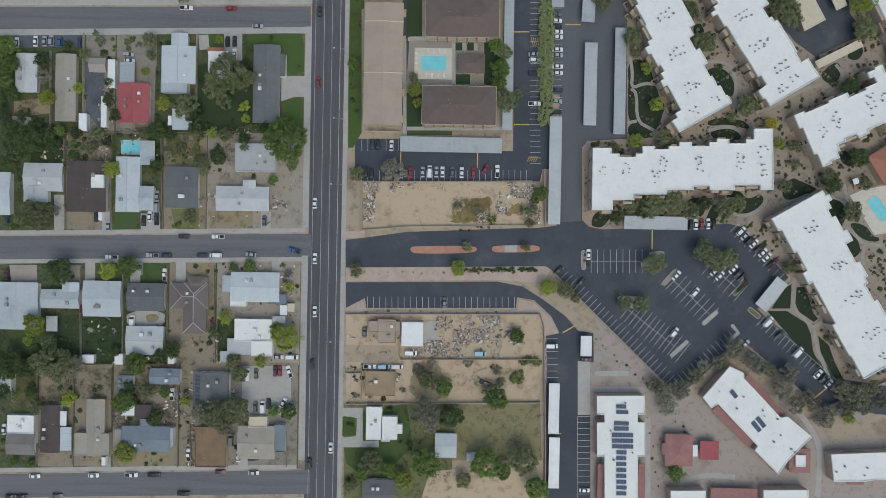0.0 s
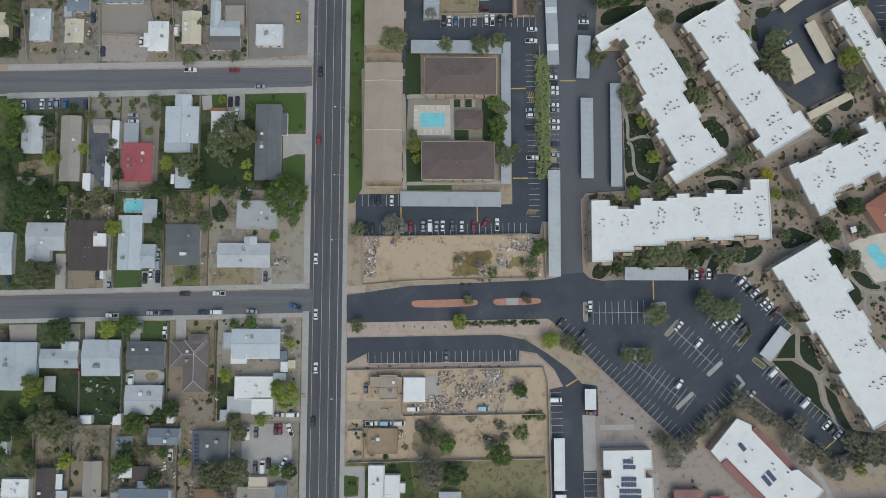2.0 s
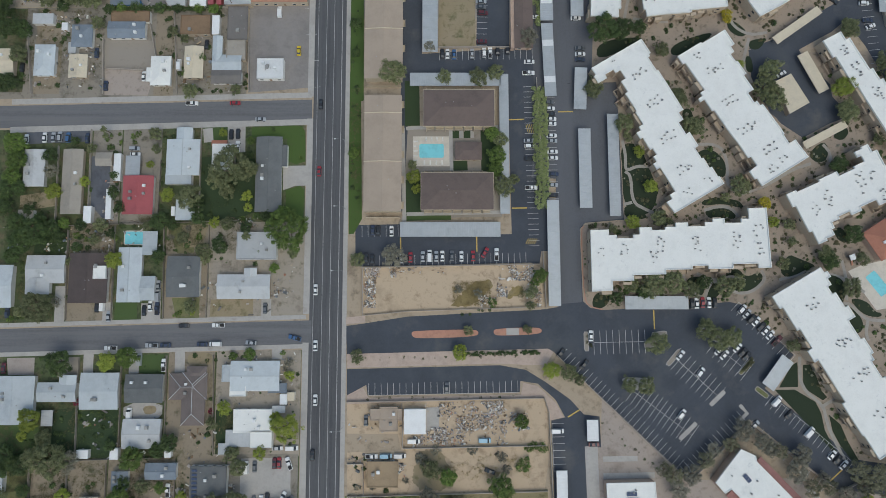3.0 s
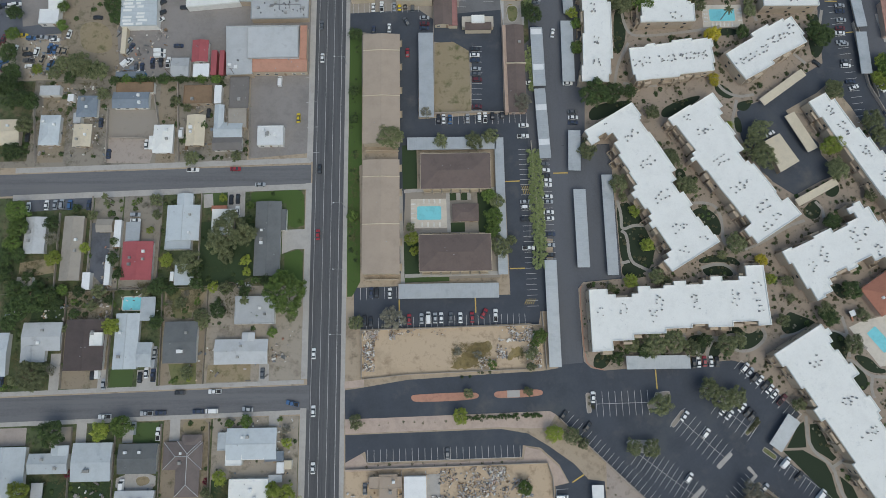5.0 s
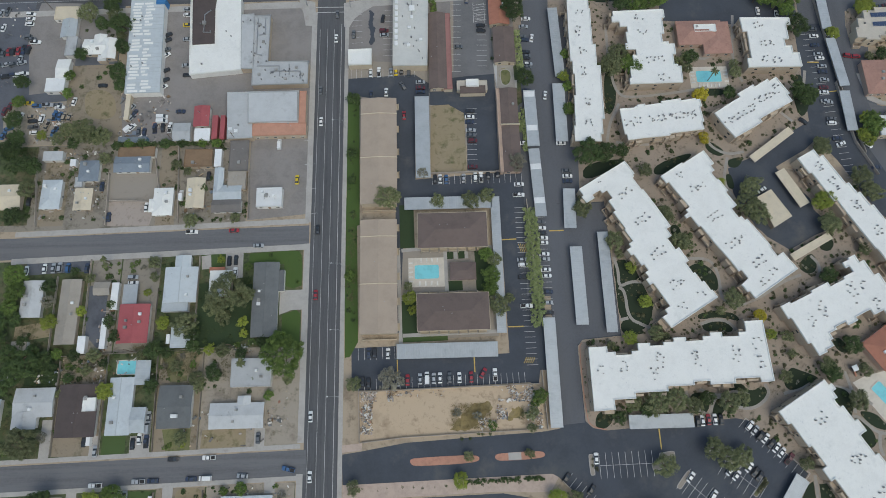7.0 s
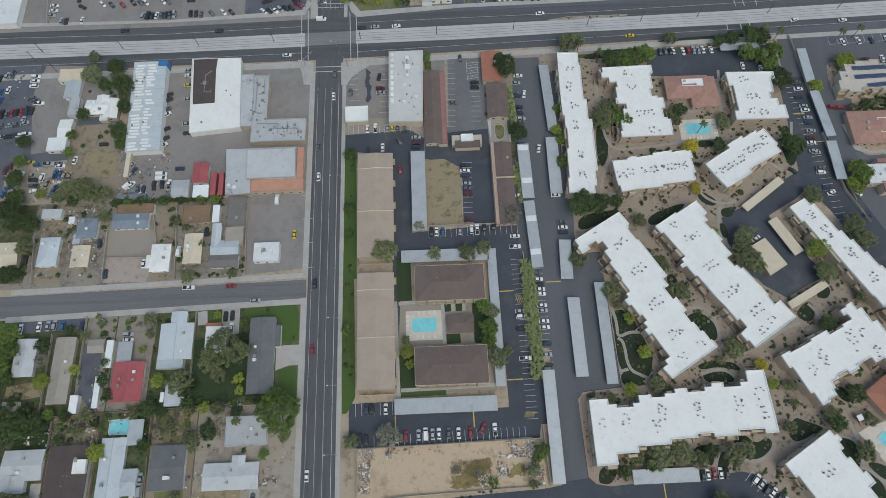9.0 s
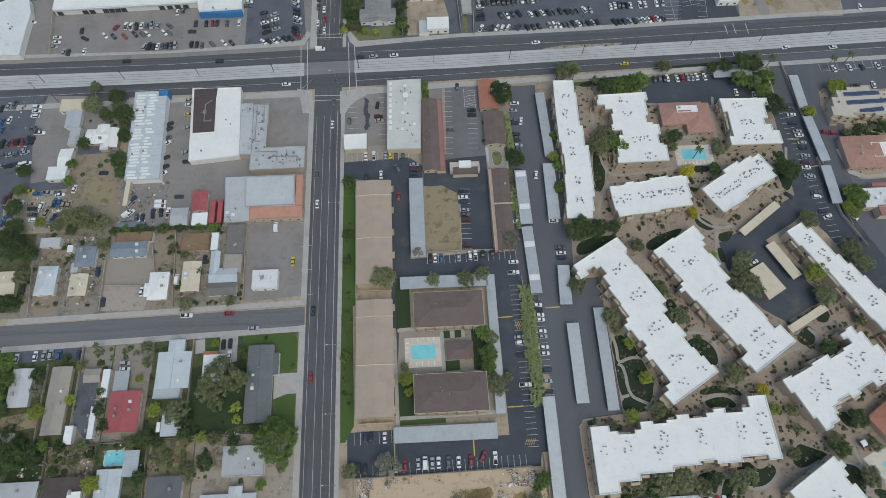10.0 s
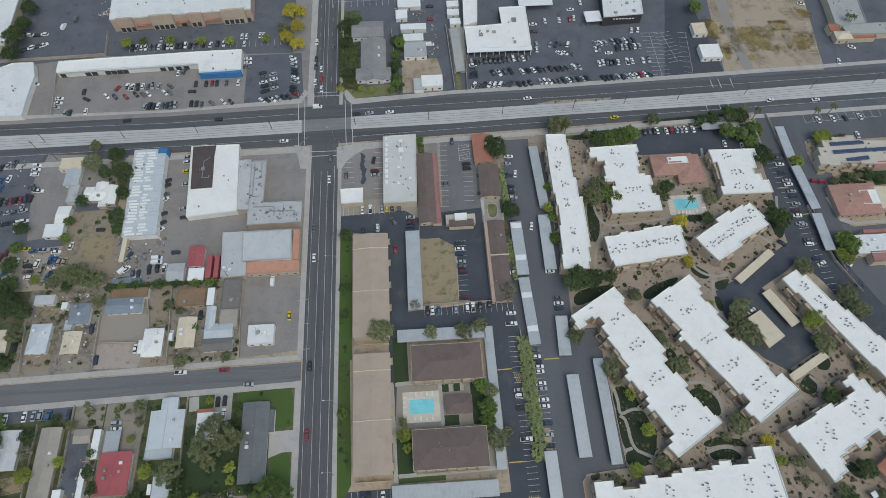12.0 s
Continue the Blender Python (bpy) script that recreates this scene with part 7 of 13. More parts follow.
house("house with a pale blue roof", [(-139.3, -23.2, 16, 15.1, "gable_x", "pale_blue_roof", 2.7, 0.9)], "white_wall", 2)
house("house with a mid grey shingle roof", [(-120.8, -22.2, 15.8, 11.8, "gable_x", "dark_grey_roof", 2.7, 0.9)], "white_wall", 2)
house("house with a grey-brown hip roof and pale ridges", [(-102.5, -21.4, 15.8, 10.8, "hip", "umber_roof", 2.7, 1.5), (-100.2, -26.4, 9.7, 21.7, "hip", "umber_roof", 2.7, 1.5), (-99.2, -15.8, 8.2, 5.4, "hip", "umber_roof", 2.7, 0.9)], "beige_wall", 2)
house("house with a pale blue-white roof in several parts", [(-74.8, -17.1, 20.5, 12.5, "gable_x", "pale_blue_roof", 2.7, 0.9), (-86.8, -16, 3.7, 7, "flat", "pale_blue_roof", 2.5, 0), (-81.8, -22.1, 6.6, 6.6, "flat", "white_roof", 2.7, 0), (-74, -21.3, 9, 4, "flat", "white_roof", 2.5, 0)], "white_wall", 2)
carport("blue-grey sheet-metal carport standing on steel posts", -65.4, -22.1, 7.6, 4, 2.5, "blue_grey_roof")
house("L-shaped house with a bright white roof", [(-75.2, -35.4, 15.8, 9.4, "flat", "white_roof", 3, 0), (-71.5, -42.8, 8.8, 6.9, "flat", "white_roof", 3, 0)], "white_wall", 2)
house("house with a pale grey-blue roof behind another", [(-121, -40.6, 15.8, 12.2, "gable_x", "pale_grey_roof", 2.7, 0.9)], "white_wall", 3)
house("house with a pale roof at the plot edge", [(-183.9, -60.1, 14.9, 8.7, "gable_x", "pale_blue_roof", 2.7, 0.9)], "white_wall", 2)
house("small house with a blue-grey roof", [(-112.3, -55.6, 12.8, 6.7, "gable_x", "blue_grey_roof", 2.7, 0.9)], "white_wall", 2)
house("small house with a grey-blue roof", [(-129.1, -59.3, 6.8, 7.6, "gable_y", "blue_grey_roof", 2.7, 0.9)], "white_wall", 2)
house("house with a dark blue-black roof and scattered panels", [(-92.7, -61.5, 14.8, 15.8, "flat", "dark_grey_roof", 2.9, 0)], "white_wall", 3)
house("house with a white and grey roof", [(-172.6, -76.8, 11.1, 7.6, "flat", "white_roof", 2.9, 0), (-172.6, -85, 12, 9.6, "gable_x", "mid_grey_roof", 2.7, 0.9)], "white_wall", 2)
house("long house with a dark brown roof", [(-160.4, -78.7, 8.1, 19.8, "gable_y", "dark_brown_roof", 2.7, 0.9)], "white_wall", 2)
carport("pale metal patio cover", -153.8, -82.8, 4.6, 9.9, 2.5, "pale_blue_roof")
carport("white metal patio cover", -155.7, -74.2, 4, 6.1, 2.5, "white_metal")
house("house with a taupe flat roof", [(-141.3, -77.7, 7.7, 24.1, "gable_y", "taupe_roof", 2.7, 0.9), (-142.6, -84.9, 14.9, 9.6, "flat", "taupe_roof", 2.8, 0)], "beige_wall", 2)
house("long house with a blue-grey roof", [(-119.9, -82.2, 20.6, 10.7, "gable_x", "blue_grey_roof", 2.7, 0.9), (-131.8, -81.8, 3.5, 6.8, "flat", "taupe_roof", 2.5, 0), (-120.5, -75.8, 4.2, 4.1, "flat", "blue_grey_roof", 2.5, 0), (-109.5, -81.4, 2.1, 7.7, "flat", "pale_blue_roof", 2.4, 0)], "white_wall", 2)
house("house with a flat earth-brown roof", [(-92.5, -85.1, 12.9, 17, "flat", "earth_roof", 2.9, 0)], "beige_wall", 0)
house("house with a taupe-grey roof and blue patio cover", [(-73.3, -83, 15.8, 14, "gable_x", "taupe_roof", 2.7, 0.9), (-72.8, -74.4, 7.8, 4.7, "flat", "cream_roof", 2.5, 0), (-63.4, -81.1, 4.6, 11.6, "flat", "blue_grey_roof", 2.6, 0)], "white_wall", 2)
shed("dark open timber shelter", -121.6, -70.7, 7, 5.9, 2.3, "dark_brown_roof", "wood_fence", "shed", "shed")
shed("white metal shed standing in a yard", -127.6, -70.5, 5.2, 4.1, 2.2, "white_metal", "white_wall", "shed", "shed")
shed("white metal garden shed", -145.2, -48.9, 5, 3.6, 2.3, "white_metal", "white_wall", "shed", "shed")
shed("white metal garden shed", -132.1, -48.7, 3.5, 4.6, 2.3, "white_metal", "white_wall", "shed", "shed")
shed("white metal garden shed", -110, -48.3, 2.8, 3.9, 2.3, "white_metal", "white_wall", "shed", "shed")
shed("white metal garden shed", -137, 71.8, 3.1, 12, 2.3, "white_metal", "white_wall", "shed", "shed")
shed("white metal garden shed", -112.1, 52.5, 1.6, 4.1, 2.3, "white_metal", "white_wall", "shed", "shed")
shed("weathered brown garden shed", -175.1, 51.2, 6.6, 4, 2.2, "taupe_roof", "white_wall", "shed", "shed")
shed("white travel trailer parked in a yard", -148.5, 51, 3.4, 7.5, 2.7, "white_metal", "white_wall", "travel_trailer", "trailer")
shed("white travel trailer parked in a yard", -139.7, 55.6, 2.4, 13.2, 2.7, "white_metal", "white_wall", "travel_trailer", "trailer")
carport("grey metal carport standing on steel posts", -130.2, 72.3, 6.1, 8.9, 2.5, "metal_roof")
carport("pale blue metal patio cover", -106.8, 53.2, 8.2, 9.2, 2.5, "pale_blue_roof")
carport("pale blue metal awning beside the pool", -121.2, 38.7, 6.1, 10.1, 2.6, "pale_blue_roof")
carport("grey metal carport standing on steel posts", -87, -46.8, 4.5, 4.4, 2.3, "metal_roof")
carport("grey flat patio cover", -80.9, -42.5, 10.7, 6.9, 2.6, "pale_grey_roof")
carport("pale patio cover standing on steel posts", -160.5, -34.2, 4.6, 6.4, 2.4, "pale_grey_roof")
carport("grey flat patio cover", -64.7, -30.8, 5.4, 2.9, 2.4, "pale_grey_roof")
shed("small pale shed standing in a yard", -62.9, -26.7, 3, 4.4, 2.2, "white_metal", "white_wall", "shed", "shed")
shed("small beige shed standing in a yard", -59.8, -25.6, 3, 3.5, 2.2, "cream_roof", "white_wall", "shed", "shed")

# plots south of the drive
house("beige flat-roofed small house", [(-19, -34.8, 7.4, 9.9, "flat", "tan_roof", 3, 0), (-20, -33, 13.3, 4.6, "flat", "tan_roof", 2.9, 0)], "beige_wall", 2)
shed("white metal-roofed workshop standing in a yard", -8.1, -35.8, 9.1, 10.2, 3.2, "white_metal", "white_wall", "shed", "shed")
house("house with a flat earth-coloured roof", [(-21.4, -57, 12.7, 10.3, "flat", "ochre_roof", 2.9, 0)], "beige_wall", 2)
house("stepped house with a bright white flat roof", [(-23.6, -73.9, 6.7, 13.8, "flat", "white_roof", 3, 0), (-17.1, -75.8, 6.7, 9.8, "flat", "white_roof", 3, 0), (-13, -76.2, 2.8, 3.9, "flat", "white_roof", 2.8, 0), (-18.6, -80.1, 3.5, 2.7, "flat", "white_roof", 2.8, 0)], "white_wall", 2)
house("house with a dark grey roof", [(-21.1, -104, 14.2, 12.5, "gable_x", "dark_grey_roof", 2.7, 0.9)], "white_wall", 2)
house("small house with a blue-grey metal roof", [(6.9, -82.9, 9.2, 10.3, "gable_x", "pale_blue_roof", 2.7, 0.9)], "white_wall", 0)
shed("small pale shed standing in a yard", 18.6, -87.8, 5.5, 3.2, 2.2, "pale_grey_roof", "white_wall", "shed", "shed")

# houses north of the first side street
house("low house with a pale cream roof", [(-192.3, 118.8, 16.2, 12.1, "gable_x", "cream_roof", 2.7, 0.9)], "beige_wall", 2)
house("house with a pale blue-grey roof", [(-171.1, 119.6, 9.1, 14.2, "hip", "pale_blue_roof", 2.7, 1)], "white_wall", 2)
house("small house with a cream-beige roof", [(-156.3, 116.8, 8.2, 10.6, "gable_y", "cream_roof", 2.7, 0.9)], "beige_wall", 2)
house("house with a blue-grey shingle roof", [(-155.3, 130.7, 9.2, 10.3, "hip", "blue_grey_roof", 2.7, 1), (-159.4, 125.3, 3.3, 4.8, "flat", "pale_grey_roof", 2.4, 0)], "white_wall", 2)
house("long low house with a slate blue roof", [(-135.8, 133.6, 16.5, 8, "gable_x", "blue_grey_roof", 2.7, 0.9), (-134.5, 139.7, 16.8, 4.8, "flat", "earth_roof", 2.6, 0)], "white_wall", 2)
house("house with a brown flat roof", [(-105.6, 135.8, 12.8, 8.6, "flat", "earth_roof", 2.9, 0)], "beige_wall", 1)
house("house with an olive-beige roof", [(-105.7, 118.6, 8.4, 14.7, "gable_y", "cream_roof", 2.7, 0.9)], "beige_wall", 2)
house("house with a pale blue and grey roof", [(-95.5, 124.3, 4.4, 12.7, "gable_y", "pale_blue_roof", 2.7, 0.9), (-91.1, 118.4, 12.8, 7.4, "gable_x", "pale_blue_roof", 2.7, 0.9), (-91.1, 112.1, 13.3, 6.4, "gable_x", "mid_grey_roof", 2.7, 0.9)], "white_wall", 2)
house("house with a grey-brown flat roof", [(-86.9, 136.4, 8.7, 15.1, "flat", "mid_grey_roof", 3, 0)], "beige_wall", 2)
house("small house with a tan flat roof", [(-87.3, 124.2, 8.2, 8.9, "flat", "taupe_roof", 2.8, 0)], "beige_wall", 0)
house("house with a bright white roof", [(-120, 114.8, 8.9, 13.3, "hip", "white_roof", 2.7, 0.9), (-124.4, 113.1, 3.8, 6.4, "hip", "white_roof", 2.6, 0.6)], "white_wall", 2)
house("low building with a pale patched flat roof", [(-72, 115.6, 11.5, 9, "flat", "old_white_roof", 3, 0)], "white_wall", 4)
shed("white travel trailer parked in a yard", -96.6, 135.7, 3.3, 8.8, 2.8, "white_metal", "white_wall", "travel_trailer", "trailer")
shed("grey metal shed standing in a yard", -173, 138.7, 9.2, 4.8, 2.5, "pale_grey_roof", "white_wall", "shed", "shed")
shed("white metal shed standing in a yard", -163.4, 135.2, 2.7, 3.5, 2.3, "white_metal", "white_wall", "shed", "shed")
shed("long blue shipping container", -137.2, 146.1, 13.2, 2.6, 2.7, "blue_grey_roof", "blue_trim", "shipping_container", "container")
shed("cream coloured parked bus", -141.3, 162.8, 2.2, 13.2, 3, "cream_roof", "cream_wall", "bus", "bus")
shed("red box trailer standing in a yard", -99.1, 151.1, 2.6, 12.2, 3.2, "red_roof", "red_roof", "box_trailer", "trailer")
shed("red box trailer standing in a yard", -95.5, 151.1, 2.2, 12.1, 3.2, "red_roof", "red_roof", "box_trailer", "trailer")
house("workshop with a red metal roof", [(-105.6, 156.9, 7.4, 10.8, "gable_y", "red_roof", 3.4, 0.7)], "white_wall", 0)
house("workshop with a pale metal roof", [(-114.4, 149.1, 8.2, 9.2, "gable_x", "pale_grey_roof", 3.2, 0.7)], "white_wall", 0)
shed("white metal shed standing in a yard", -104.8, 147.6, 7.4, 6.4, 3, "white_metal", "white_wall", "shed", "shed")

# commercial blocks
block_building("shop_building", "raised pale roof hall of the shops", [(-83.9, 167.8), (-60.6, 168), (-60.1, 152.3), (-83.2, 152.1)], 4.9, "beige_wall", "pale_grey_roof", [(-63.6, 154.3, 1)], 0.3, "building", "", [], 1, "dark_unit", 0, 0)
tiled_shop = block_building("shop_building", "commercial building with grey roof and orange tiled edges", [(-94, 168.7), (-60.3, 168.8), (-59.8, 151.9), (-81.4, 152.2), (-81, 144.9), (-92.6, 144.5)], 4, "beige_wall", "pale_grey_roof", [(-88.3, 150.9, 1)], 0.4, "building", "", [], 1, "dark_unit", 0, 0)
house("orange-tiled canopy along the shop front", [(-68.7, 148.9, 24.9, 6.1, "flat", "clay_roof", 3.9, 0), (-58.2, 160.1, 3.1, 16.9, "flat", "clay_roof", 3.9, 0)], "beige_wall", 0, name="shop_canopy", category="canopy", group="")
block_building("workshop", "large white flat-roofed workshop", [(-115.8, 222.3), (-90.8, 222), (-88.5, 181), (-113.1, 178.8)], 3.8, "white_wall", "white_roof", [(-109.7, 185.7, 2), (-94.4, 201.7, 2)], 0.55, "building", "", [], 1, "dark_unit", 0, 0)
brown_hall = block_building("workshop", "dark brown roofed upper hall", [(-114.6, 221.4), (-102.8, 221.7), (-103.1, 215.3), (-102.1, 195.5), (-112.7, 195)], 4.4, "white_wall", "dark_brown_roof", [(-107.1, 203.5, 4)], 0.2, "building", "", [], 1, "dark_unit", 0, 0)
block_building("shop_building", "grey flat-roofed shop annex", [(-90.2, 211.6), (-83.7, 212.1), (-82.6, 181.2), (-88.7, 181.5)], 4, "beige_wall", "pale_grey_roof", [(-86.2, 208, 2)], 0.3, "building", "", [], 1, "dark_unit", 0, 0)
corner_shop = block_building("shop_building", "L-shaped shop with a cluttered pale roof", [(-83.6, 210.8), (-75.6, 211.2), (-75.7, 185), (-56.2, 184.8), (-56.3, 172.6), (-82.9, 172.4)], 3.8, "beige_wall", "pale_grey_roof", [(-80.4, 204.5, 4), (-79.6, 192.7, 5), (-67.6, 178.2, 6), (-60.6, 177.2, 5), (-75.9, 178.5, 6), (-79.1, 186.1, 4)], 0.55, "building", "", [], 1, "dark_unit", 0, 0)
block_building("warehouse", "long corrugated metal warehouse with white patches", [(-145, 221.4), (-128.5, 221.4), (-126.1, 169.6), (-142.8, 169.3)], 4.2, "white_wall", "pale_blue_roof", [(-139.2, 210.7, 2), (-139.2, 199.8, 2), (-138, 183.4, 2)], 0.15, "building", "", [], 1, "dark_unit", 0, 60)
house("blue fascia on the end of the warehouse", [(-130.1, 219.9, 4.5, 2.9, "flat", "blue_trim", 4.6, 0)], "blue_trim", 0, name="shop_canopy", category="canopy", group="")
house("house with white cross-gabled roofs", [(-160.6, 196, 11.4, 8.6, "gable_x", "white_roof", 3, 1.1), (-153.6, 194.8, 7, 11.4, "gable_y", "white_roof", 3, 1.1), (-158.6, 200.4, 6.2, 5, "gable_y", "white_roof", 2.8, 0.9), (-156.6, 189.8, 4, 3, "flat", "old_white_roof", 2.6, 0)], "beige_wall", 2)
house("row workshop with grey roofs", [(-174.8, 207.1, 7.7, 10.6, "gable_y", "pale_blue_roof", 2.7, 0.9), (-172.3, 196.8, 5.2, 10.4, "flat", "pale_grey_roof", 2.8, 0), (-177, 215.7, 11.6, 7.2, "flat", "cream_roof", 2.8, 0), (-174.5, 184.2, 6.6, 10.7, "gable_x", "white_roof", 2.7, 0.9), (-177.1, 175.6, 9, 7.2, "flat", "white_metal", 2.8, 0)], "white_wall", 0)
low_shop = block_building("shop_building", "low shop with a pale grey flat roof", [(-15.1, 222), (2.5, 222.3), (1.2, 180.4), (-15.5, 180.5)], 5, "cream_wall", "sage_roof", [(-6.2, 213.5, 3), (-7.4, 195.6, 4), (-2, 185.5, 2), (-11.4, 211.2, 2), (-3.3, 192.1, 3)], 0.55, "building", "", [], 1, "dark_unit", 0, 0)
block_building("shop_building", "small shop with a white flat roof", [(-37.2, 190.5), (-25.7, 190.7), (-25.7, 182.2), (-36.8, 182)], 4, "cream_wall", "white_roof", [], 0.55, "building", "", [], 1, "dark_unit", 0, 0)
house("long low motel wing with a brown shingle roof", [(6.2, 189.8, 8.6, 42.3, "gable_y", "brown_roof", 3.2, 1.2), (10.9, 189.7, 4.1, 42.2, "flat", "pink_tile_roof", 2.8, 0)], "cream_wall", 0, name="motel_wing", category="building", group="")
house("motel office with a red tile roof", [(37.2, 212.7, 10.1, 18.3, "gable_y", "tile_roof", 3.2, 1.2)], "cream_wall", 1, name="motel_office", category="building", group="")
house("low motel wing with a brown shingle roof", [(38.8, 192.1, 10.4, 19.8, "gable_y", "brown_roof", 3.2, 1.2)], "cream_wall", 0, name="motel_wing", category="building", group="")
house("long low motel wing with a brown shingle roof", [(39.4, 146.6, 8.3, 43.3, "gable_y", "brown_roof", 3.2, 0.7), (34.5, 146.7, 1.5, 43.2, "flat", "pink_wall", 2.9, 0), (39.4, 148.7, 8.9, 0.35, "flat", "cream_roof", 4.15, 0)], "pink_wall", 1, name="motel_wing", category="building", group="")
house("small cream gatehouse with brown and white flat roofs", [(22.4, 170.4, 14.6, 5.2, "flat", "stone_roof", 2.6, 0), (22.5, 171.2, 6, 3.9, "flat", "white_roof", 3.6, 0), (22.6, 167.8, 12.1, 3.8, "flat", "brown_roof", 3.3, 0)], "cream_wall", 0, name="gatehouse", category="building", group="")
patch("pavement", "path_concrete", [(35.2, 183.2), (43.1, 183.1), (43.5, 169.2), (34.7, 169.2)], 0.082, "concrete apron at a motel wing")
patch("kerb_island", "kerb", [(36.4, 180.5), (41.4, 180.5), (42.2, 175.8), (40.6, 171.3), (37.1, 171.3), (36.3, 175.8)], 0.16, "pale oval kerb round a planting bed", True)
patch("planting_bed", "weedy_grass", [(36.8, 180.0), (41.0, 180.0), (41.8, 175.8), (40.3, 171.8), (37.4, 171.8), (36.7, 175.8)], 0.18, "oval planting bed at a motel wing", True)

# plant on the shop roofs
for i in range(9):
    roof_box(low_shop, -13.4 - 0.04 * i, 219.6 - 3.4 * i, 5.05, 1.5, 2.2, 0.9)
for x, y, w, d in ((-5.9, 218, 1.8, 1.6), (-5.8, 212.1, 2.6, 3), (-5.9, 207, 1.4, 1.8), (-7.2, 201.3, 1.6, 1.2), (-1.7, 194.2, 1.4, 1.4), (-7.7, 191.6, 1.6, 1.6)):
    roof_box(low_shop, x, y, 5.05, w, d, 1)
duct(low_shop, [(-5.9, 217.4), (-5.8, 207.6)], 5.02)
for pts in ([(-81.6, 209), (-81.4, 189), (-79, 188.6)], [(-78, 209), (-77.6, 200), (-80.4, 199.8)], [(-80.5, 182.6), (-70, 182.4), (-69.8, 177)], [(-74, 179.6), (-60, 179.4), (-59.8, 175.2)], [(-65.4, 183), (-65.2, 177.6)]):
    duct(corner_shop, pts, 3.84, 0.16)
for x, y in ((-80.6, 205.6), (-78.4, 196), (-79.6, 178), (-71.6, 180.4), (-66.8, 175.4), (-61.8, 181.4), (-58.8, 177.6)):
    roof_box(corner_shop, x, y, 3.84, 1.3, 1.1, 0.8, "ac_metal")
duct(brown_hall, [(-105, 214), (-107.8, 211.6), (-107.6, 201.6), (-104.4, 201.4)], 4.42, 0.18)
roof_box(brown_hall, -107.7, 206.8, 4.42, 1.8, 1.8, 1, "ac_metal")
roof_box(tiled_shop, -91.4, 149.4, 4.02, 1.6, 1.2, 0.8)
roof_box(tiled_shop, -88.6, 148.2, 4.02, 1.4, 1.4, 0.9)

# long tan apartments by the main road
row_apartments(-22.1, 136.5, 16.7, 52.6)
row_apartments(-22.1, 77.2, 16.2, 50.7)
court_apartments(10.6, 97.1, 30.9, 16.3)
court_apartments(9.8, 60.6, 31.1, 16.2)
house("pool house with a brown shingle roof", [(14.7, 78.8, 11.6, 8, "hip", "brown_roof", 3, 1)], "cream_wall", 0, name="pool_house", category="building", group="")

# white apartments
block_building("apartment_building", "white flat-roofed stucco apartment building with stepped outline", [(65.8, 43.6), (73.6, 43.8), (73.6, 41.4), (76.9, 41.5), (77, 40.1), (83.8, 40.2), (83.8, 41.6), (86.6, 41.7), (86.5, 44.7), (91.7, 44.8), (91.8, 43.6), (97.4, 43.7), (97.4, 44.9), (101.9, 45), (101.8, 46.7), (107, 46.8), (107.1, 45.1), (114.4, 45.3), (114.3, 46.9), (117.6, 47), (117.6, 48.4), (122.6, 48.5), (122.6, 46.6), (129.7, 46.7), (129.7, 48.4), (133, 48.4), (132.9, 52.9), (140.7, 53.1), (141.5, 27.7), (136.1, 27.5), (136, 29.4), (125.4, 29.2), (125.4, 27.3), (115, 27.1), (115, 28.6), (108.2, 28.4), (108.2, 27), (97.1, 26.8), (97.1, 24.9), (83.4, 24.6), (83.5, 22.3), (74.5, 22.1), (74.6, 18.1), (65.9, 17.7)], 6.5, "beige_wall", "white_roof", [(70.5, 34.3, 2), (80.4, 34.5, 4), (95, 37.3, 6), (110.5, 37.7, 6), (127.5, 38.9, 6), (136.9, 43.8, 3), (137.5, 35.8, 4), (92.3, 31.9, 3)], 0.55, "building", "apartment buildings", [(270, 2.0), (90, 1.4)], 2, "dark_unit", 6.5, 0)
block_building("apartment_building", "white flat-roofed stucco apartment building with stepped outline", [(68.1, 114.4), (90.1, 127.5), (93.9, 121.2), (93, 120.7), (93.6, 119.8), (92.7, 119.3), (96.3, 113.2), (96.9, 113.6), (100.5, 107.5), (107.2, 95.8), (105.1, 94.6), (107, 91.4), (104.9, 90.2), (107.9, 85.1), (109.4, 86), (113, 79.8), (111.5, 78.9), (114.1, 74.3), (114.8, 74.7), (117.3, 70.3), (118.2, 70.8), (120.7, 66.5), (121.3, 66.8), (123.3, 63.4), (101.9, 50.8), (98.5, 55.5), (100.9, 56.9), (99.9, 58.7), (102.3, 60.1), (97.9, 67.8), (96.4, 70.4), (94.9, 69.5), (93.4, 72.1), (94.9, 73), (93.5, 75.2), (95, 76.1), (93.4, 78.8), (92.4, 78.2), (89.3, 83.5), (88.3, 82.9), (86.7, 85.6), (88.6, 86.7), (87.8, 88.3), (89.7, 89.4), (86.5, 94.8), (87.1, 95.2), (82.4, 103.1), (83.6, 103.7), (80.8, 108.5), (82.8, 109.7), (80.6, 113.5), (78.5, 112.2), (77.6, 113.7), (73.8, 111.5), (74.7, 109.9), (70.9, 107.7), (69.1, 110.8), (69.9, 111.3)], 6.5, "beige_wall", "white_roof", [(76.7, 118.2, 2), (88.1, 111.9, 6), (94.1, 99.2, 6), (99.6, 83.6, 6), (106.1, 69.4, 6), (108.1, 60, 2), (116.6, 64.3, 1)], 0.55, "building", "apartment buildings", [(212, 2.0), (32, 1.2)], 2, "dark_unit", 6.5, 0)
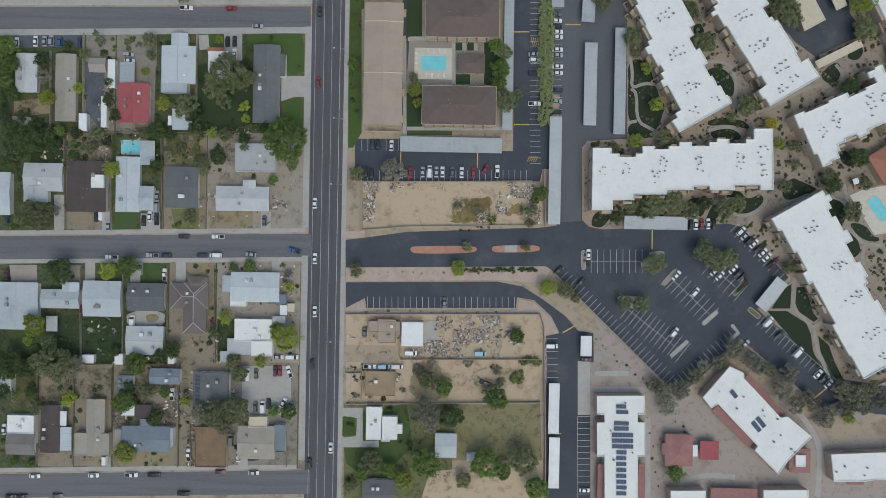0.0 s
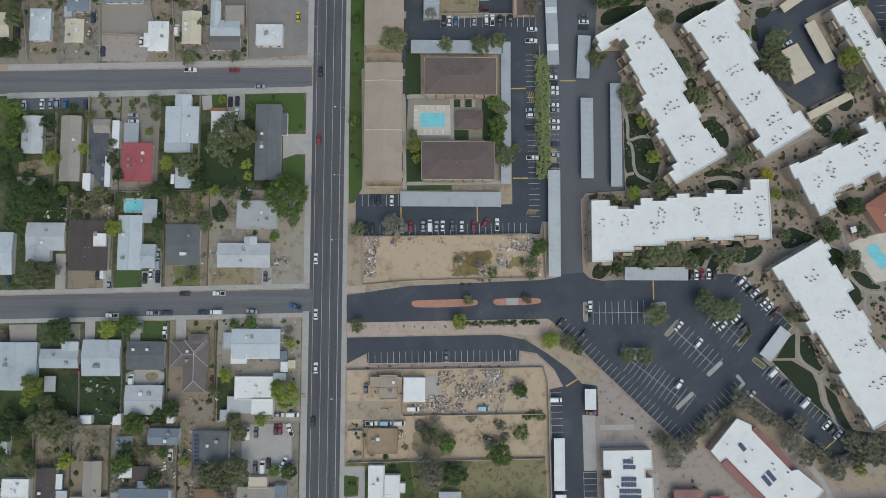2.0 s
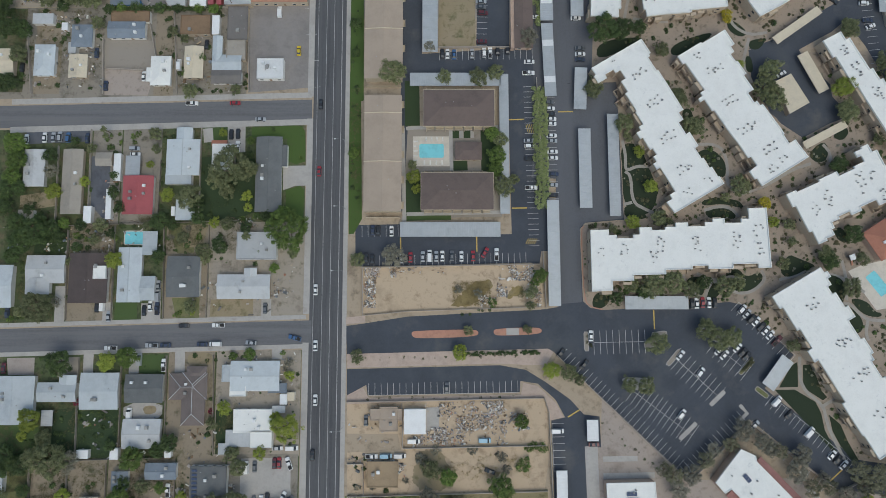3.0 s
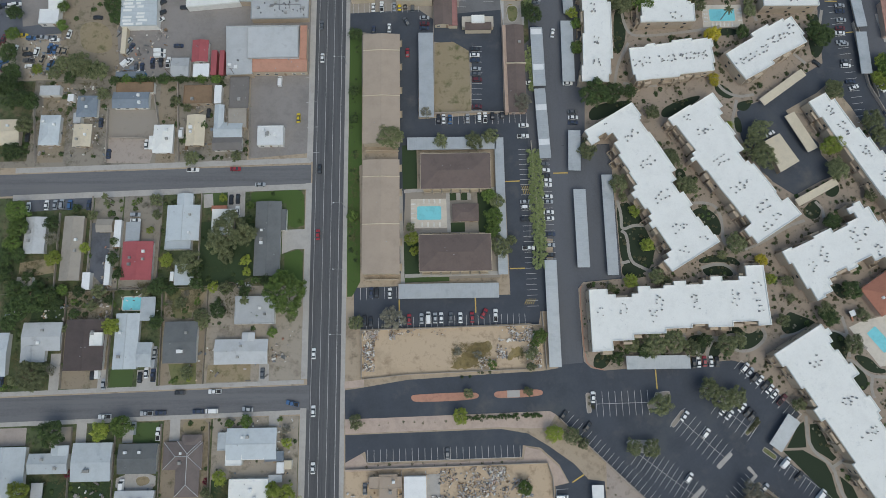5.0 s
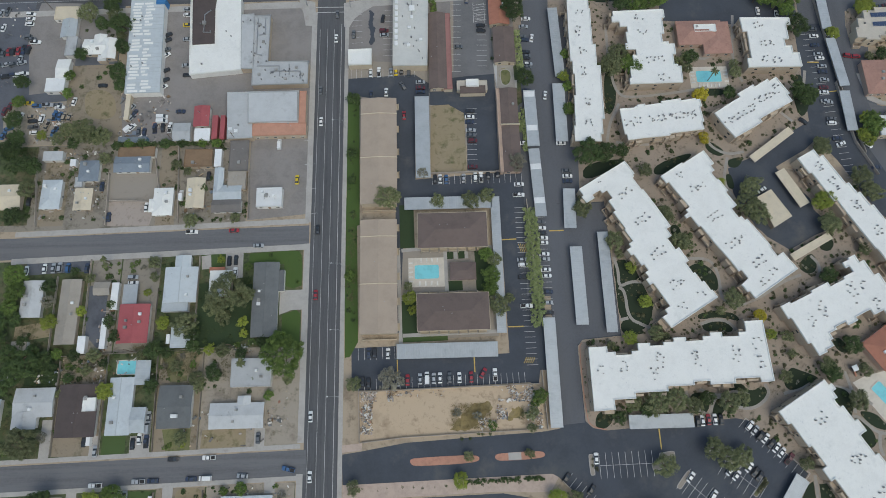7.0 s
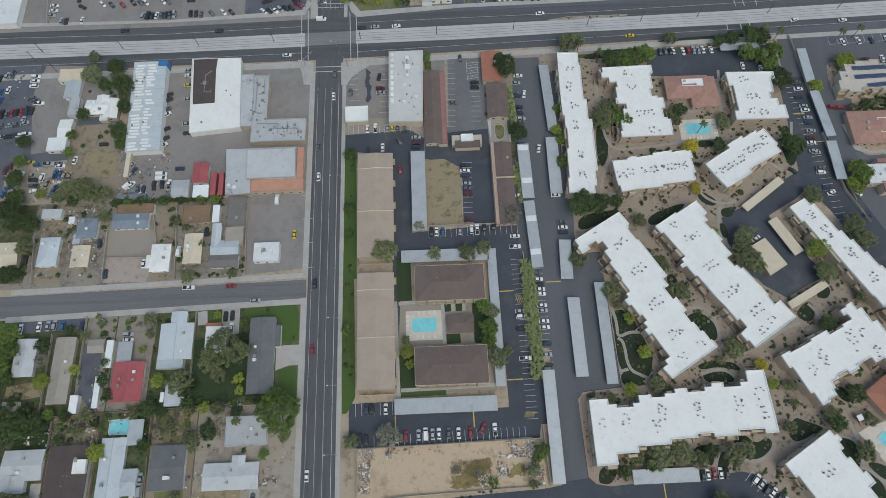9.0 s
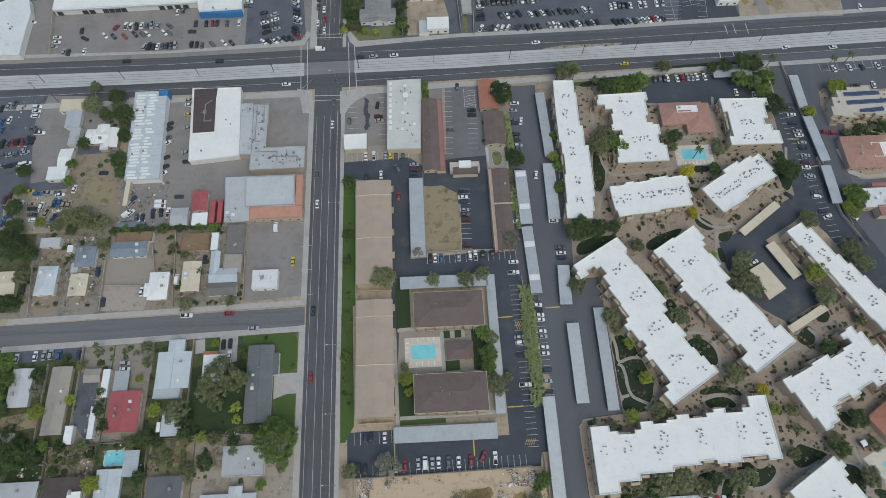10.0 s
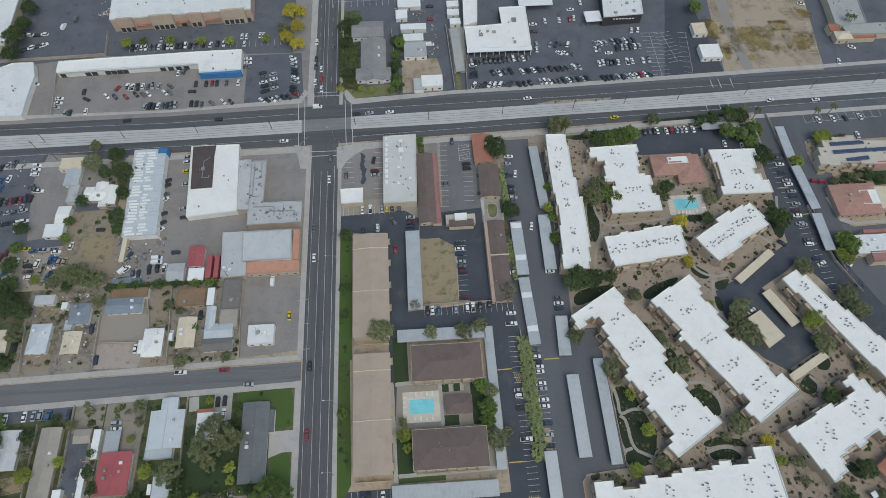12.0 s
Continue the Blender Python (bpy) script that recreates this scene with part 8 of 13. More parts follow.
block_building("apartment_building", "white flat-roofed stucco apartment building with stepped outline", [(105.7, 119.7), (116.1, 126.1), (116.4, 125.4), (126.8, 131.8), (130.7, 125.2), (129, 124.1), (130.4, 121.8), (128.7, 120.7), (130.9, 117.2), (131.6, 117.6), (135.2, 111.9), (134, 111.2), (138, 104.8), (135.4, 103.2), (138, 99), (139.1, 99.7), (140.4, 97.7), (141.5, 98.4), (149, 87.2), (150.2, 85.2), (149.7, 84.8), (152, 81), (154.8, 82.7), (155.9, 80.9), (160, 75), (139.5, 62.4), (137.4, 65.8), (136.5, 65.3), (134.4, 68.7), (137.7, 71.4), (135.4, 75.2), (134.2, 74.5), (131.9, 78.3), (130, 81.3), (126.8, 85.7), (122.8, 92), (120.6, 95.6), (119.7, 95.2), (116.6, 100.3), (114.8, 99.2), (113.9, 100.7), (115.8, 101.9), (114.9, 103.4), (116.8, 104.6), (111.2, 113.1), (109, 116.7), (107.9, 116.1)], 6.5, "beige_wall", "white_roof", [(114.9, 120.3, 2), (121.9, 114, 6), (127.9, 100.2, 6), (135.3, 88.4, 8), (144.1, 79.3, 6), (149.6, 74.7, 2), (144.1, 69.8, 3)], 0.55, "building", "apartment buildings", [(213, 2.0), (33, 1.2)], 2, "dark_unit", 6.5, 0)
block_building("apartment_building", "white flat-roofed stucco apartment building with stepped outline", [(149.5, 58.8), (153.6, 60.6), (154, 59.8), (164, 64.3), (163.6, 65.1), (171.6, 68.8), (172.5, 66.8), (179.4, 70), (179, 70.9), (183.8, 73.1), (182.7, 75.6), (180.9, 74.7), (179.8, 77.2), (182.9, 78.6), (182.6, 79.3), (185.7, 80.7), (187.2, 77.3), (189.4, 78.2), (192.4, 71.4), (194.6, 72.3), (197.6, 65.7), (200.1, 66.8), (203, 60.4), (205.5, 61.5), (208.3, 55.5), (204.4, 53.8), (203.7, 55.4), (195.5, 51.7), (193.5, 56.1), (189, 54.1), (187.8, 56.5), (180.6, 53.3), (181.3, 51.9), (176.9, 49.9), (176.2, 51.6), (171.1, 49.3), (171.5, 48.3), (168.1, 46.8), (169.2, 44.4), (167.9, 43.9), (169, 41.5), (165.4, 39.9), (165.8, 39.1), (162.2, 37.5), (159.7, 43.1), (158.4, 42.5), (153.3, 53.8), (152, 53.2)], 6.5, "beige_wall", "white_roof", [(162.3, 51.7, 3), (167.4, 56.5, 6), (181.7, 64.2, 7), (186.6, 67.3, 3), (191.2, 58.6, 3)], 0.55, "building", "apartment buildings", [(300, 1.6), (120, 1.4)], 2, "dark_unit", 6.5, 0)
block_building("apartment_building", "white flat-roofed stucco apartment building with stepped outline", [(141.1, 15.6), (162.1, 27.8), (163.5, 25.5), (164.8, 26.2), (166.2, 23.9), (164.7, 23), (166.1, 20.5), (164.6, 19.6), (166.4, 16.5), (167.7, 17.3), (171.3, 11), (172.6, 11.8), (175.3, 7.2), (172.4, 5.5), (176.9, -2.2), (178.3, -1.5), (181.9, -7.7), (180.7, -8.4), (182, -10.6), (180.8, -11.3), (184.8, -18.1), (186.1, -17.3), (194.5, -31.6), (196.1, -30.6), (201.6, -39.9), (199.5, -41.1), (200.6, -42.9), (191.7, -48.1), (190.2, -45.6), (181.3, -50.8), (175.6, -41), (175.1, -41.4), (167.5, -28.4), (168.8, -27.7), (166.9, -24.5), (158.9, -10.6), (157.2, -11.6), (154.6, -7), (156.5, -5.8), (152, 2.1), (150.9, 1.4), (145.4, 11), (144.1, 10.4)], 6.5, "beige_wall", "white_roof", [(157.7, 11.9, 4), (169.2, -3.7, 6), (176.7, -16.5, 7), (184.9, -31.3, 7), (189.8, -40.7, 3)], 0.55, "building", "apartment buildings", [(212, 2.0), (32, 1.4)], 2, "dark_unit", 6.5, 0)
block_building("apartment_building", "white flat-roofed stucco apartment building with stepped outline", [(70.9, 217), (81.4, 216.6), (81.1, 208.9), (81.8, 208.9), (81.5, 201.2), (81.3, 192.7), (81.2, 188.9), (82.6, 188.8), (82.2, 177.2), (83.9, 177.2), (83.6, 169.4), (83.2, 152.9), (83.1, 149), (82, 149.1), (81.8, 141.3), (80.7, 141.4), (80.6, 137.5), (68.4, 138), (68.7, 145.8), (69.4, 145.7), (70, 161.4), (70.8, 161.4), (71.2, 173), (70.5, 173), (70.7, 179.9), (69.8, 180), (69.9, 183.2), (70.1, 197.5)], 6.5, "beige_wall", "white_roof", [(76.4, 206.6, 2), (74.6, 196.3, 4), (75.7, 184.6, 3), (75.2, 173.9, 4), (75.9, 157.5, 4), (75.9, 146.9, 4)], 0.55, "building", "apartment buildings", [(180, 1.2)], 2, "dark_unit", 6.5, 0)
block_building("apartment_building", "white flat-roofed stucco apartment building with stepped outline", [(92.7, 207), (117.8, 207.7), (117.9, 203.1), (116.5, 203.1), (116.6, 193.9), (115.2, 193.9), (115.3, 189.3), (118, 189.3), (118.1, 188.1), (120.8, 188.1), (120.9, 182.5), (119.3, 182.5), (119.4, 176.9), (120.9, 176.9), (121, 175.8), (122.5, 175.8), (122.3, 167.2), (97.1, 166.9), (97.1, 169.9), (98, 170), (98, 176.1), (100, 176.1), (99.9, 182.4), (101.9, 182.4), (101.9, 185.5), (97.1, 185.7), (97.1, 188.9), (98.1, 188.9), (98, 195.2), (99, 195.2), (99, 198.4), (95.5, 198.4), (95.4, 201.1), (91.9, 201.1), (91.9, 204), (92.7, 204.1)], 6.5, "beige_wall", "white_roof", [(105, 203.7, 3), (106.5, 195.1, 3), (111.1, 179.9, 8), (113.7, 170.1, 3)], 0.55, "building", "apartment buildings", [(180, 1.6)], 2, "dark_unit", 6.5, 0)
block_building("apartment_building", "white flat-roofed stucco apartment building with stepped outline", [(154.6, 202), (178.9, 201.4), (178.9, 197.4), (176.7, 197.5), (176.7, 189.5), (174.5, 189.6), (174.5, 185.6), (177.5, 185.6), (177.4, 181.7), (180.4, 181.7), (180.6, 174.4), (154.9, 174.5), (154.9, 179.2), (157, 179.2), (157, 183.9), (157.2, 191.3), (157.2, 194.2), (155, 194.3), (155, 197.2)], 6.5, "beige_wall", "white_roof", [(163.3, 197.9, 3), (166.7, 187.6, 6), (164.6, 178.7, 3), (170.2, 178.5, 3)], 0.55, "building", "apartment buildings", [(180, 1.6)], 2, "dark_unit", 6.5, 0)
block_building("apartment_building", "white flat-roofed stucco apartment building with stepped outline", [(90.7, 153.9), (98, 154.3), (97.9, 154.9), (99, 155.1), (98.9, 155.7), (102.6, 156.2), (102.8, 155.4), (110.7, 156.4), (110.5, 157.3), (119.8, 158.5), (119.9, 157.5), (126.9, 158.5), (127, 157.8), (128.9, 158.1), (129.4, 154.3), (128.4, 154.2), (129.3, 146.5), (128.3, 146.4), (128.8, 142.6), (114.9, 141.1), (112.6, 140.8), (112.7, 139.9), (110.4, 139.6), (100.5, 138.9), (93, 137.9), (92.6, 141), (91.8, 140.9), (91.4, 144)], 6.5, "beige_wall", "white_roof", [(94.2, 146.8, 3), (98.2, 147.6, 4), (107.4, 148.5, 5), (112.6, 149.3, 5), (117.9, 149.8, 6), (123.1, 150.5, 5), (126.2, 150.5, 3)], 0.55, "building", "apartment buildings", [(270, 2.2)], 2, "dark_unit", 6.5, 0)
block_building("apartment_building", "white flat-roofed stucco apartment building with stepped outline", [(134.8, 150.6), (143.3, 155.9), (148.2, 158.7), (147.1, 160.4), (155.1, 165), (155.8, 163.9), (162.5, 167.8), (163.1, 166.7), (166.7, 168.8), (171.8, 159.9), (170.6, 159.3), (172.5, 156), (166.3, 152.7), (160.2, 149.7), (155.5, 147), (156.5, 145.5), (151.8, 142.8), (142.7, 137.9), (138.7, 143.8)], 6.5, "beige_wall", "white_roof", [(139.5, 146.1, 4), (144.9, 148.2, 5), (152, 152.9, 6), (157.9, 157.7, 5), (163.4, 159.9, 5), (166.6, 164.1, 3)], 0.55, "building", "apartment buildings", [(305, 2.0), (120, 1.2)], 2, "dark_unit", 6.5, 0)
block_building("apartment_building", "white flat-roofed stucco apartment building with stepped outline", [(169.5, 126.8), (177.5, 131), (179.5, 127.2), (181.2, 128.2), (183.2, 124.4), (187.6, 116.5), (189, 113.9), (190.3, 114.5), (193.1, 109.3), (194.4, 109.9), (198, 103.1), (199.1, 103.7), (202.9, 96.5), (204, 97), (207.2, 91), (208.3, 91.5), (211.6, 85.3), (206.7, 82.8), (210, 76.4), (205.1, 73.9), (205.3, 73.6), (203.9, 72.8), (201, 78.6), (199.6, 77.8), (196.7, 83.3), (196.1, 83), (194.7, 85.6), (186.8, 99.8), (183.4, 106.3), (182, 105.6), (174.6, 119.7), (173.5, 119.2)], 6.5, "beige_wall", "white_roof", [(178.8, 122, 4), (183.9, 113.9, 6), (192.3, 103.1, 6), (199.1, 91.2, 4)], 0.55, "building", "apartment buildings", [(222, 2.0)], 2, "dark_unit", 6.5, 0)
house("clubhouse with a rose-red tile hip roof", [(135.6, 196.4, 22.4, 13.5, "hip", "rose_tile_roof", 3.4, 1.8), (143.4, 193.4, 14, 17.9, "hip", "rose_tile_roof", 3.4, 1.2), (137.8, 197.8, 10.6, 4, "flat", "white_roof", 5, 0)], "pink_wall", 2, name="clubhouse", category="building", group="")

# carports
carport("pale grey sheet-metal carport roof on posts", 6.8, 44.5, 42.9, 6.3, 2.7, "metal_roof")
carport("pale grey sheet-metal carport roof on posts", 30.4, 82.3, 4, 62, 2.7, "metal_roof")
carport("pale grey sheet-metal carport roof on posts", 51, 34.5, 5.1, 45.5, 2.7, "metal_roof")
carport("pale grey sheet-metal carport roof on posts", 65.3, 71.3, 5.3, 34.9, 2.7, "metal_roof")
carport("pale grey sheet-metal carport roof on posts", 77.8, 72.8, 4.7, 44.9, 2.7, "metal_roof")
carport("pale grey sheet-metal carport roof on posts", 94.2, 13.1, 26.7, 5.5, 2.7, "metal_roof")
carport("pale grey sheet-metal carport roof on posts", 9.2, 110.9, 39.8, 5.8, 2.7, "metal_roof")
carport("pale grey sheet-metal carport roof on posts", -1.9, 144.3, 6.7, 41.5, 2.7, "metal_roof")
add_panels(carport("pale grey sheet-metal carport roof on posts", 49.7, 152.6, 29.1, 5.6, 2.7, "metal_roof", 90.8), (12.4, -5.3), 2.7, 5.2)
add_panels(carport("pale grey sheet-metal carport roof on posts", 50.4, 120, 33.2, 5, 2.7, "metal_roof", 92.1), (7.6, -9.0), 2.7, 5.2)
carport("pale grey sheet-metal carport roof on posts", 64.6, 193.6, 38.6, 4.7, 2.7, "metal_roof", 91.6)
carport("pale grey sheet-metal carport roof on posts", 63.6, 155.2, 30.3, 5.6, 2.7, "metal_roof", 89.1)
carport("pale grey sheet-metal carport roof on posts", 64.1, 106.9, 18.8, 5.4, 2.7, "metal_roof", 87.3)
carport("pale grey sheet-metal carport roof on posts", 144, -16.2, 14.8, 5.7, 2.7, "metal_roof", 52.1)
carport("cream flat-roofed carport standing on steel posts", 166.8, 114.1, 19.2, 5, 2.9, "cream_roof", -63.4)
carport("cream flat-roofed carport standing on steel posts", 161.1, 135.8, 25.3, 3.8, 2.9, "cream_roof", 35.0)
carport("cream flat-roofed carport standing on steel posts", 170.3, 86, 21.2, 3.4, 2.9, "cream_roof", 27.5)
block_building("service_building", "cream flat-roofed service building", [(149.6, 109.8), (156.7, 113.4), (164.1, 100.2), (155.1, 95.1)], 3.2, "beige_wall", "cream_roof", [], 0.15, "building", "", [], 1, "dark_unit", 0, 0)
carport("pale grey sheet-metal carport roof on posts", 199.7, 207.8, 20.7, 4.8, 2.7, "metal_roof", -90.0)
carport("pale grey sheet-metal carport roof on posts", 201, 179, 26.5, 4.8, 2.7, "metal_roof", -85.7)
carport("pale grey sheet-metal carport roof on posts", 201, 152.6, 20.9, 5, 2.7, "metal_roof", -90.5)
carport("pale grey sheet-metal carport roof on posts", 167.8, 220.9, 20.6, 4.4, 2.7, "metal_roof", 1.9)

# school buildings by the gravel yard
block_building("school_building", "white flat-roofed school building", [(70.1, -60.1), (90, -59.7), (90.5, -67.6), (87.4, -67.6), (87.4, -71), (90.5, -70.9), (90.8, -85.2), (87.7, -85.3), (88.2, -107.2), (74.2, -107.5), (73.7, -85.5), (70.6, -85.6), (70.3, -71.3), (73.4, -71.2), (73.3, -67.9), (70.2, -67.9)], 5, "pink_wall", "white_roof", [(75.4, -65, 1), (85.4, -64.8, 1), (74.9, -75.2, 1), (75.1, -83.6, 1), (86.3, -83.4, 1)], 0.35, "building", "", [], 1, "dark_unit", 0, 0)
block_building("school_building", "white flat-roofed school building", [(114.6, -60), (125.7, -46.7), (131.7, -49.4), (131.8, -51.6), (147.7, -68), (150.5, -67.4), (161, -75.9), (155.9, -81), (151, -86.3), (147.1, -91.9), (137, -82), (138.2, -80.1), (121.1, -62.7), (118.3, -64.4)], 5, "pink_wall", "white_roof", [(122.2, -57.7, 1), (131.7, -58.7, 1), (128.3, -64.7, 1), (140.7, -66.9, 2), (146.4, -72.8, 2), (141.7, -78.8, 1), (151.4, -82.2, 2)], 0.35, "building", "", [], 1, "dark_unit", 0, 0)
block_building("school_building", "white flat-roofed school building", [(169.3, -83.1), (200.3, -81.4), (200.6, -93.3), (187.5, -93.6), (183.9, -94.3), (170.8, -94.6)], 5, "pink_wall", "white_roof", [(173, -89, 2), (183.7, -86.4, 2)], 0.35, "building", "", [], 1, "dark_unit", 0, 0)
block_building("school_building", "white flat-roofed school building", [(101.9, -99.6), (116.7, -99.3), (116.8, -106.7), (102.1, -107)], 5, "pink_wall", "white_roof", [], 0.35, "building", "", [], 1, "dark_unit", 0, 0)
block_building("school_building", "white flat-roofed school building", [(141, -98.7), (160.1, -98.3), (160.3, -106), (141.2, -106.3)], 5, "pink_wall", "white_roof", [], 0.35, "building", "", [], 1, "dark_unit", 0, 0)
house("small school hall with a reddish tile roof", [(105.7, -83, 11.7, 13.5, "hip", "pink_tile_roof", 3.5, 1.2), (100.9, -82.5, 4.3, 4.8, "hip", "pink_tile_roof", 3.3, 0.6)], "pink_wall", 0, name="school_hall", category="building", group="")
carport("dark red shade canopy on posts", 118.8, -83, 7.9, 7.8, 3, "red_roof")
shed("small white-roofed hut standing in a yard", 112.4, -83.2, 2.8, 4.9, 3, "white_metal", "white_wall", "shed", "shed")
house("small pavilion with a pink tile roof and white cap", [(157.6, -86.8, 9, 10.3, "hip", "pink_tile_roof", 2.7, 0.8), (157.2, -86.5, 4.2, 4.9, "flat", "white_roof", 3.7, 0)], "pink_wall", 0, name="pavilion", category="pavilion", group="")
carport("lean-to reddish tiled arcade roof", 128.7, -72.5, 22.1, 3.1, 3.2, "pink_tile_roof", -44.6)
carport("lean-to reddish tiled arcade roof", 141.6, -59.5, 23.1, 2.8, 3.2, "pink_tile_roof", -46.1)
carport("lean-to reddish tiled arcade roof", 72.9, -98.9, 2.8, 18.8, 3.2, "pink_tile_roof")
carport("lean-to reddish tiled arcade roof", 90.2, -98.6, 2.7, 18.8, 3.2, "pink_tile_roof")
carport("lean-to reddish tiled arcade roof", 180.1, -83.9, 8.6, 3.2, 3.2, "pink_tile_roof")
carport("lean-to reddish tiled arcade roof", 181.1, -94.4, 7.1, 4, 3.2, "pink_tile_roof")
carport("lean-to reddish tiled arcade roof", 129.6, -103.2, 20, 8.6, 3.2, "pink_tile_roof")
carport("white sheet-metal carport roof on posts", 52.5, -66.4, 4.4, 21.3, 2.8, "white_metal")
carport("white sheet-metal carport roof on posts", 53, -89.5, 4.4, 21.5, 2.8, "white_metal")
carport("white metal canopy over a bay", 65.6, -39.6, 4.6, 8.5, 3, "white_metal")

# blocks north of the avenue
bay_hall = block_building("workshop", "long white dealership workshop with bays", [(-198.7, 286.8), (-121.2, 290), (-95.4, 290.3), (-94.6, 275), (-118, 274.2), (-119.5, 281.1), (-198.4, 278.7)], 4.2, "white_wall", "white_roof", [(-113.6, 285.2, 1), (-101, 285.3, 1), (-113.9, 276.9, 1), (-101.8, 277.1, 1)], 0.55, "building", "", [], 1, "dark_unit", 0, 0)
service_bays(-197.5, 278.6, -193.8, 278.7, 1)
service_bays(-183.8, 279, -176.3, 279.2, 2)
service_bays(-172.5, 279.4, -159.3, 279.8, 4)
service_bays(-142.3, 280.3, -124.6, 280.9, 4)
house("blue fascia of the dealership front", [(-106.4, 274.1, 23.3, 2.1, "flat", "blue_trim", 3.6, 0)], "blue_trim", 0, name="shop_canopy", category="canopy", group="")
store = block_building("store_building", "big beige store with a pale roof", [(-173.2, 313.7), (-132.7, 316.1), (-91.5, 318.1), (-92.7, 336.3), (-175.9, 345.8)], 9, "pink_wall", "old_white_roof", [(-157.1, 325.1, 2), (-131, 328.5, 2)], 0.55, "building", "", [], 2, "dark_unit", 0, 0)
block_building("shop_building", "grey-roofed low building beside the road", [(-231.9, 284.2), (-224.9, 287.7), (-213.2, 287.5), (-210.1, 277.4), (-210.4, 267), (-210.3, 248.5), (-258.3, 248.9), (-261.4, 278.2)], 3.5, "white_wall", "old_white_roof", [(-221.3, 267.6, 3)], 0.55, "building", "", [], 1, "dark_unit", 0, 0)
block_building("warehouse", "cream flat-roofed hall beside the road", [(-265.2, 339.4), (-243.4, 358.3), (-232.6, 337.6), (-231.4, 300.1), (-259.2, 297.2)], 6, "beige_wall", "old_white_roof", [], 0.55, "building", "", [], 1, "dark_unit", 0, 0)
house("large house with a grey shingle roof and a white gabled front", [(-19.6, 280.1, 14.5, 29.9, "gable_y", "slate_roof", 3.5, 1.8), (-22.8, 303.6, 18.9, 13, "gable_x", "slate_roof", 3.5, 1.5), (-19.2, 269, 10.4, 11.6, "gable_y", "slate_roof", 3.5, 1.6), (-19.7, 268.4, 20, 9, "gable_x", "slate_roof", 3.2, 1)], "white_wall", 3)
house("small commercial house with a pale roof", [(4.7, 286.1, 13, 11.4, "flat", "pale_grey_roof", 3.2, 0)], "white_wall", 2)
house("white flat-roofed workshop beside the road", [(13.2, 260.9, 11.9, 8.1, "flat", "white_roof", 3.6, 0), (5.5, 259.6, 5.4, 8.1, "flat", "pale_grey_roof", 3, 0)], "white_wall", 0)
shed("long white trailer home", 4.3, 304.9, 15.4, 4.8, 3, "white_metal", "white_wall", "mobile_home", "trailer")
shed("long white trailer home", 4, 296.1, 11.9, 5.8, 3, "white_metal", "white_wall", "mobile_home", "trailer")
shed("long white trailer home", 2.5, 325.3, 14.1, 7.2, 3, "white_metal", "white_wall", "mobile_home", "trailer")
shed("long white trailer home", -2.4, 315.8, 7.1, 7.4, 3, "white_metal", "white_wall", "mobile_home", "trailer")
showroom = block_building("showroom", "dealership showroom with a white flat roof", [(34.5, 300.8), (56.9, 302.3), (56.7, 316.3), (72.9, 316.4), (72.4, 283.1), (34.8, 282.9)], 4.4, "dark_metal", "white_roof", [(43.1, 295.6, 4), (64.5, 306.2, 2), (60.9, 289.1, 1)], 0.55, "building", "", [], 1, "dark_unit", 0, 0)
block_building("showroom", "dealership wing with a white roof", [(36.8, 354.3), (46.8, 353.8), (42.5, 303.8), (34.2, 301.4)], 5.5, "white_wall", "white_roof", [], 0.55, "building", "", [], 1, "dark_unit", 0, 0)
carport("white flat canopy standing on steel posts", 79.6, 324.4, 20.8, 14.9, 4.5, "white_metal")
car_hall = block_building("showroom", "dealership hall with a white flat roof", [(121.6, 337.3), (145.5, 336), (142, 303.3), (117.9, 301.8)], 7, "dark_metal", "old_white_roof", [(126.4, 310.9, 2), (135.2, 311.4, 1)], 0.55, "building", "", [], 1, "dark_unit", 0, 0)
carport("pale curved canopy standing on steel posts", 112.9, 306.3, 9.7, 8.6, 4, "white_metal", 3.0)
house("small kiosk with a white roof", [(176.9, 274.8, 11.8, 10.1, "flat", "white_roof", 3.4, 0)], "white_wall", 0, name="kiosk", category="building", group="")
house("small hut with a cream roof", [(175.2, 293.6, 8.2, 9, "flat", "cream_roof", 3, 0)], "white_wall", 0, name="hut", category="building", group="")
block_building("shop_building", "shop building with terracotta tiled edge", [(260.9, 332.7), (280.6, 331.7), (275.9, 291), (259.3, 289.1), (256.6, 291.1)], 4.6, "cream_wall", "old_grey_roof", [(267.6, 302, 2), (266.8, 309.4, 2)], 0.55, "building", "", [], 1, "dark_unit", 0, 0)
block_building("shop_building", "low wing of the shops with a grey roof", [(260.3, 289.4), (276.5, 290.9), (305.4, 290.8), (301.8, 282.5), (276.8, 282), (261.3, 282.8)], 4.2, "cream_wall", "old_grey_roof", [(283, 287.3, 2)], 0.3, "building", "", [], 1, "dark_unit", 0, 0)
house("terracotta tiled canopy of the shops", [(270, 281.4, 16.7, 3.2, "flat", "tile_roof", 3.6, 0), (255.9, 288.8, 6.5, 6.3, "flat", "tile_roof", 3.8, 0), (258.9, 282.3, 10.1, 6.8, "hip", "cream_roof", 4, 1.2)], "cream_wall", 0, name="shop_canopy", category="canopy", group="")
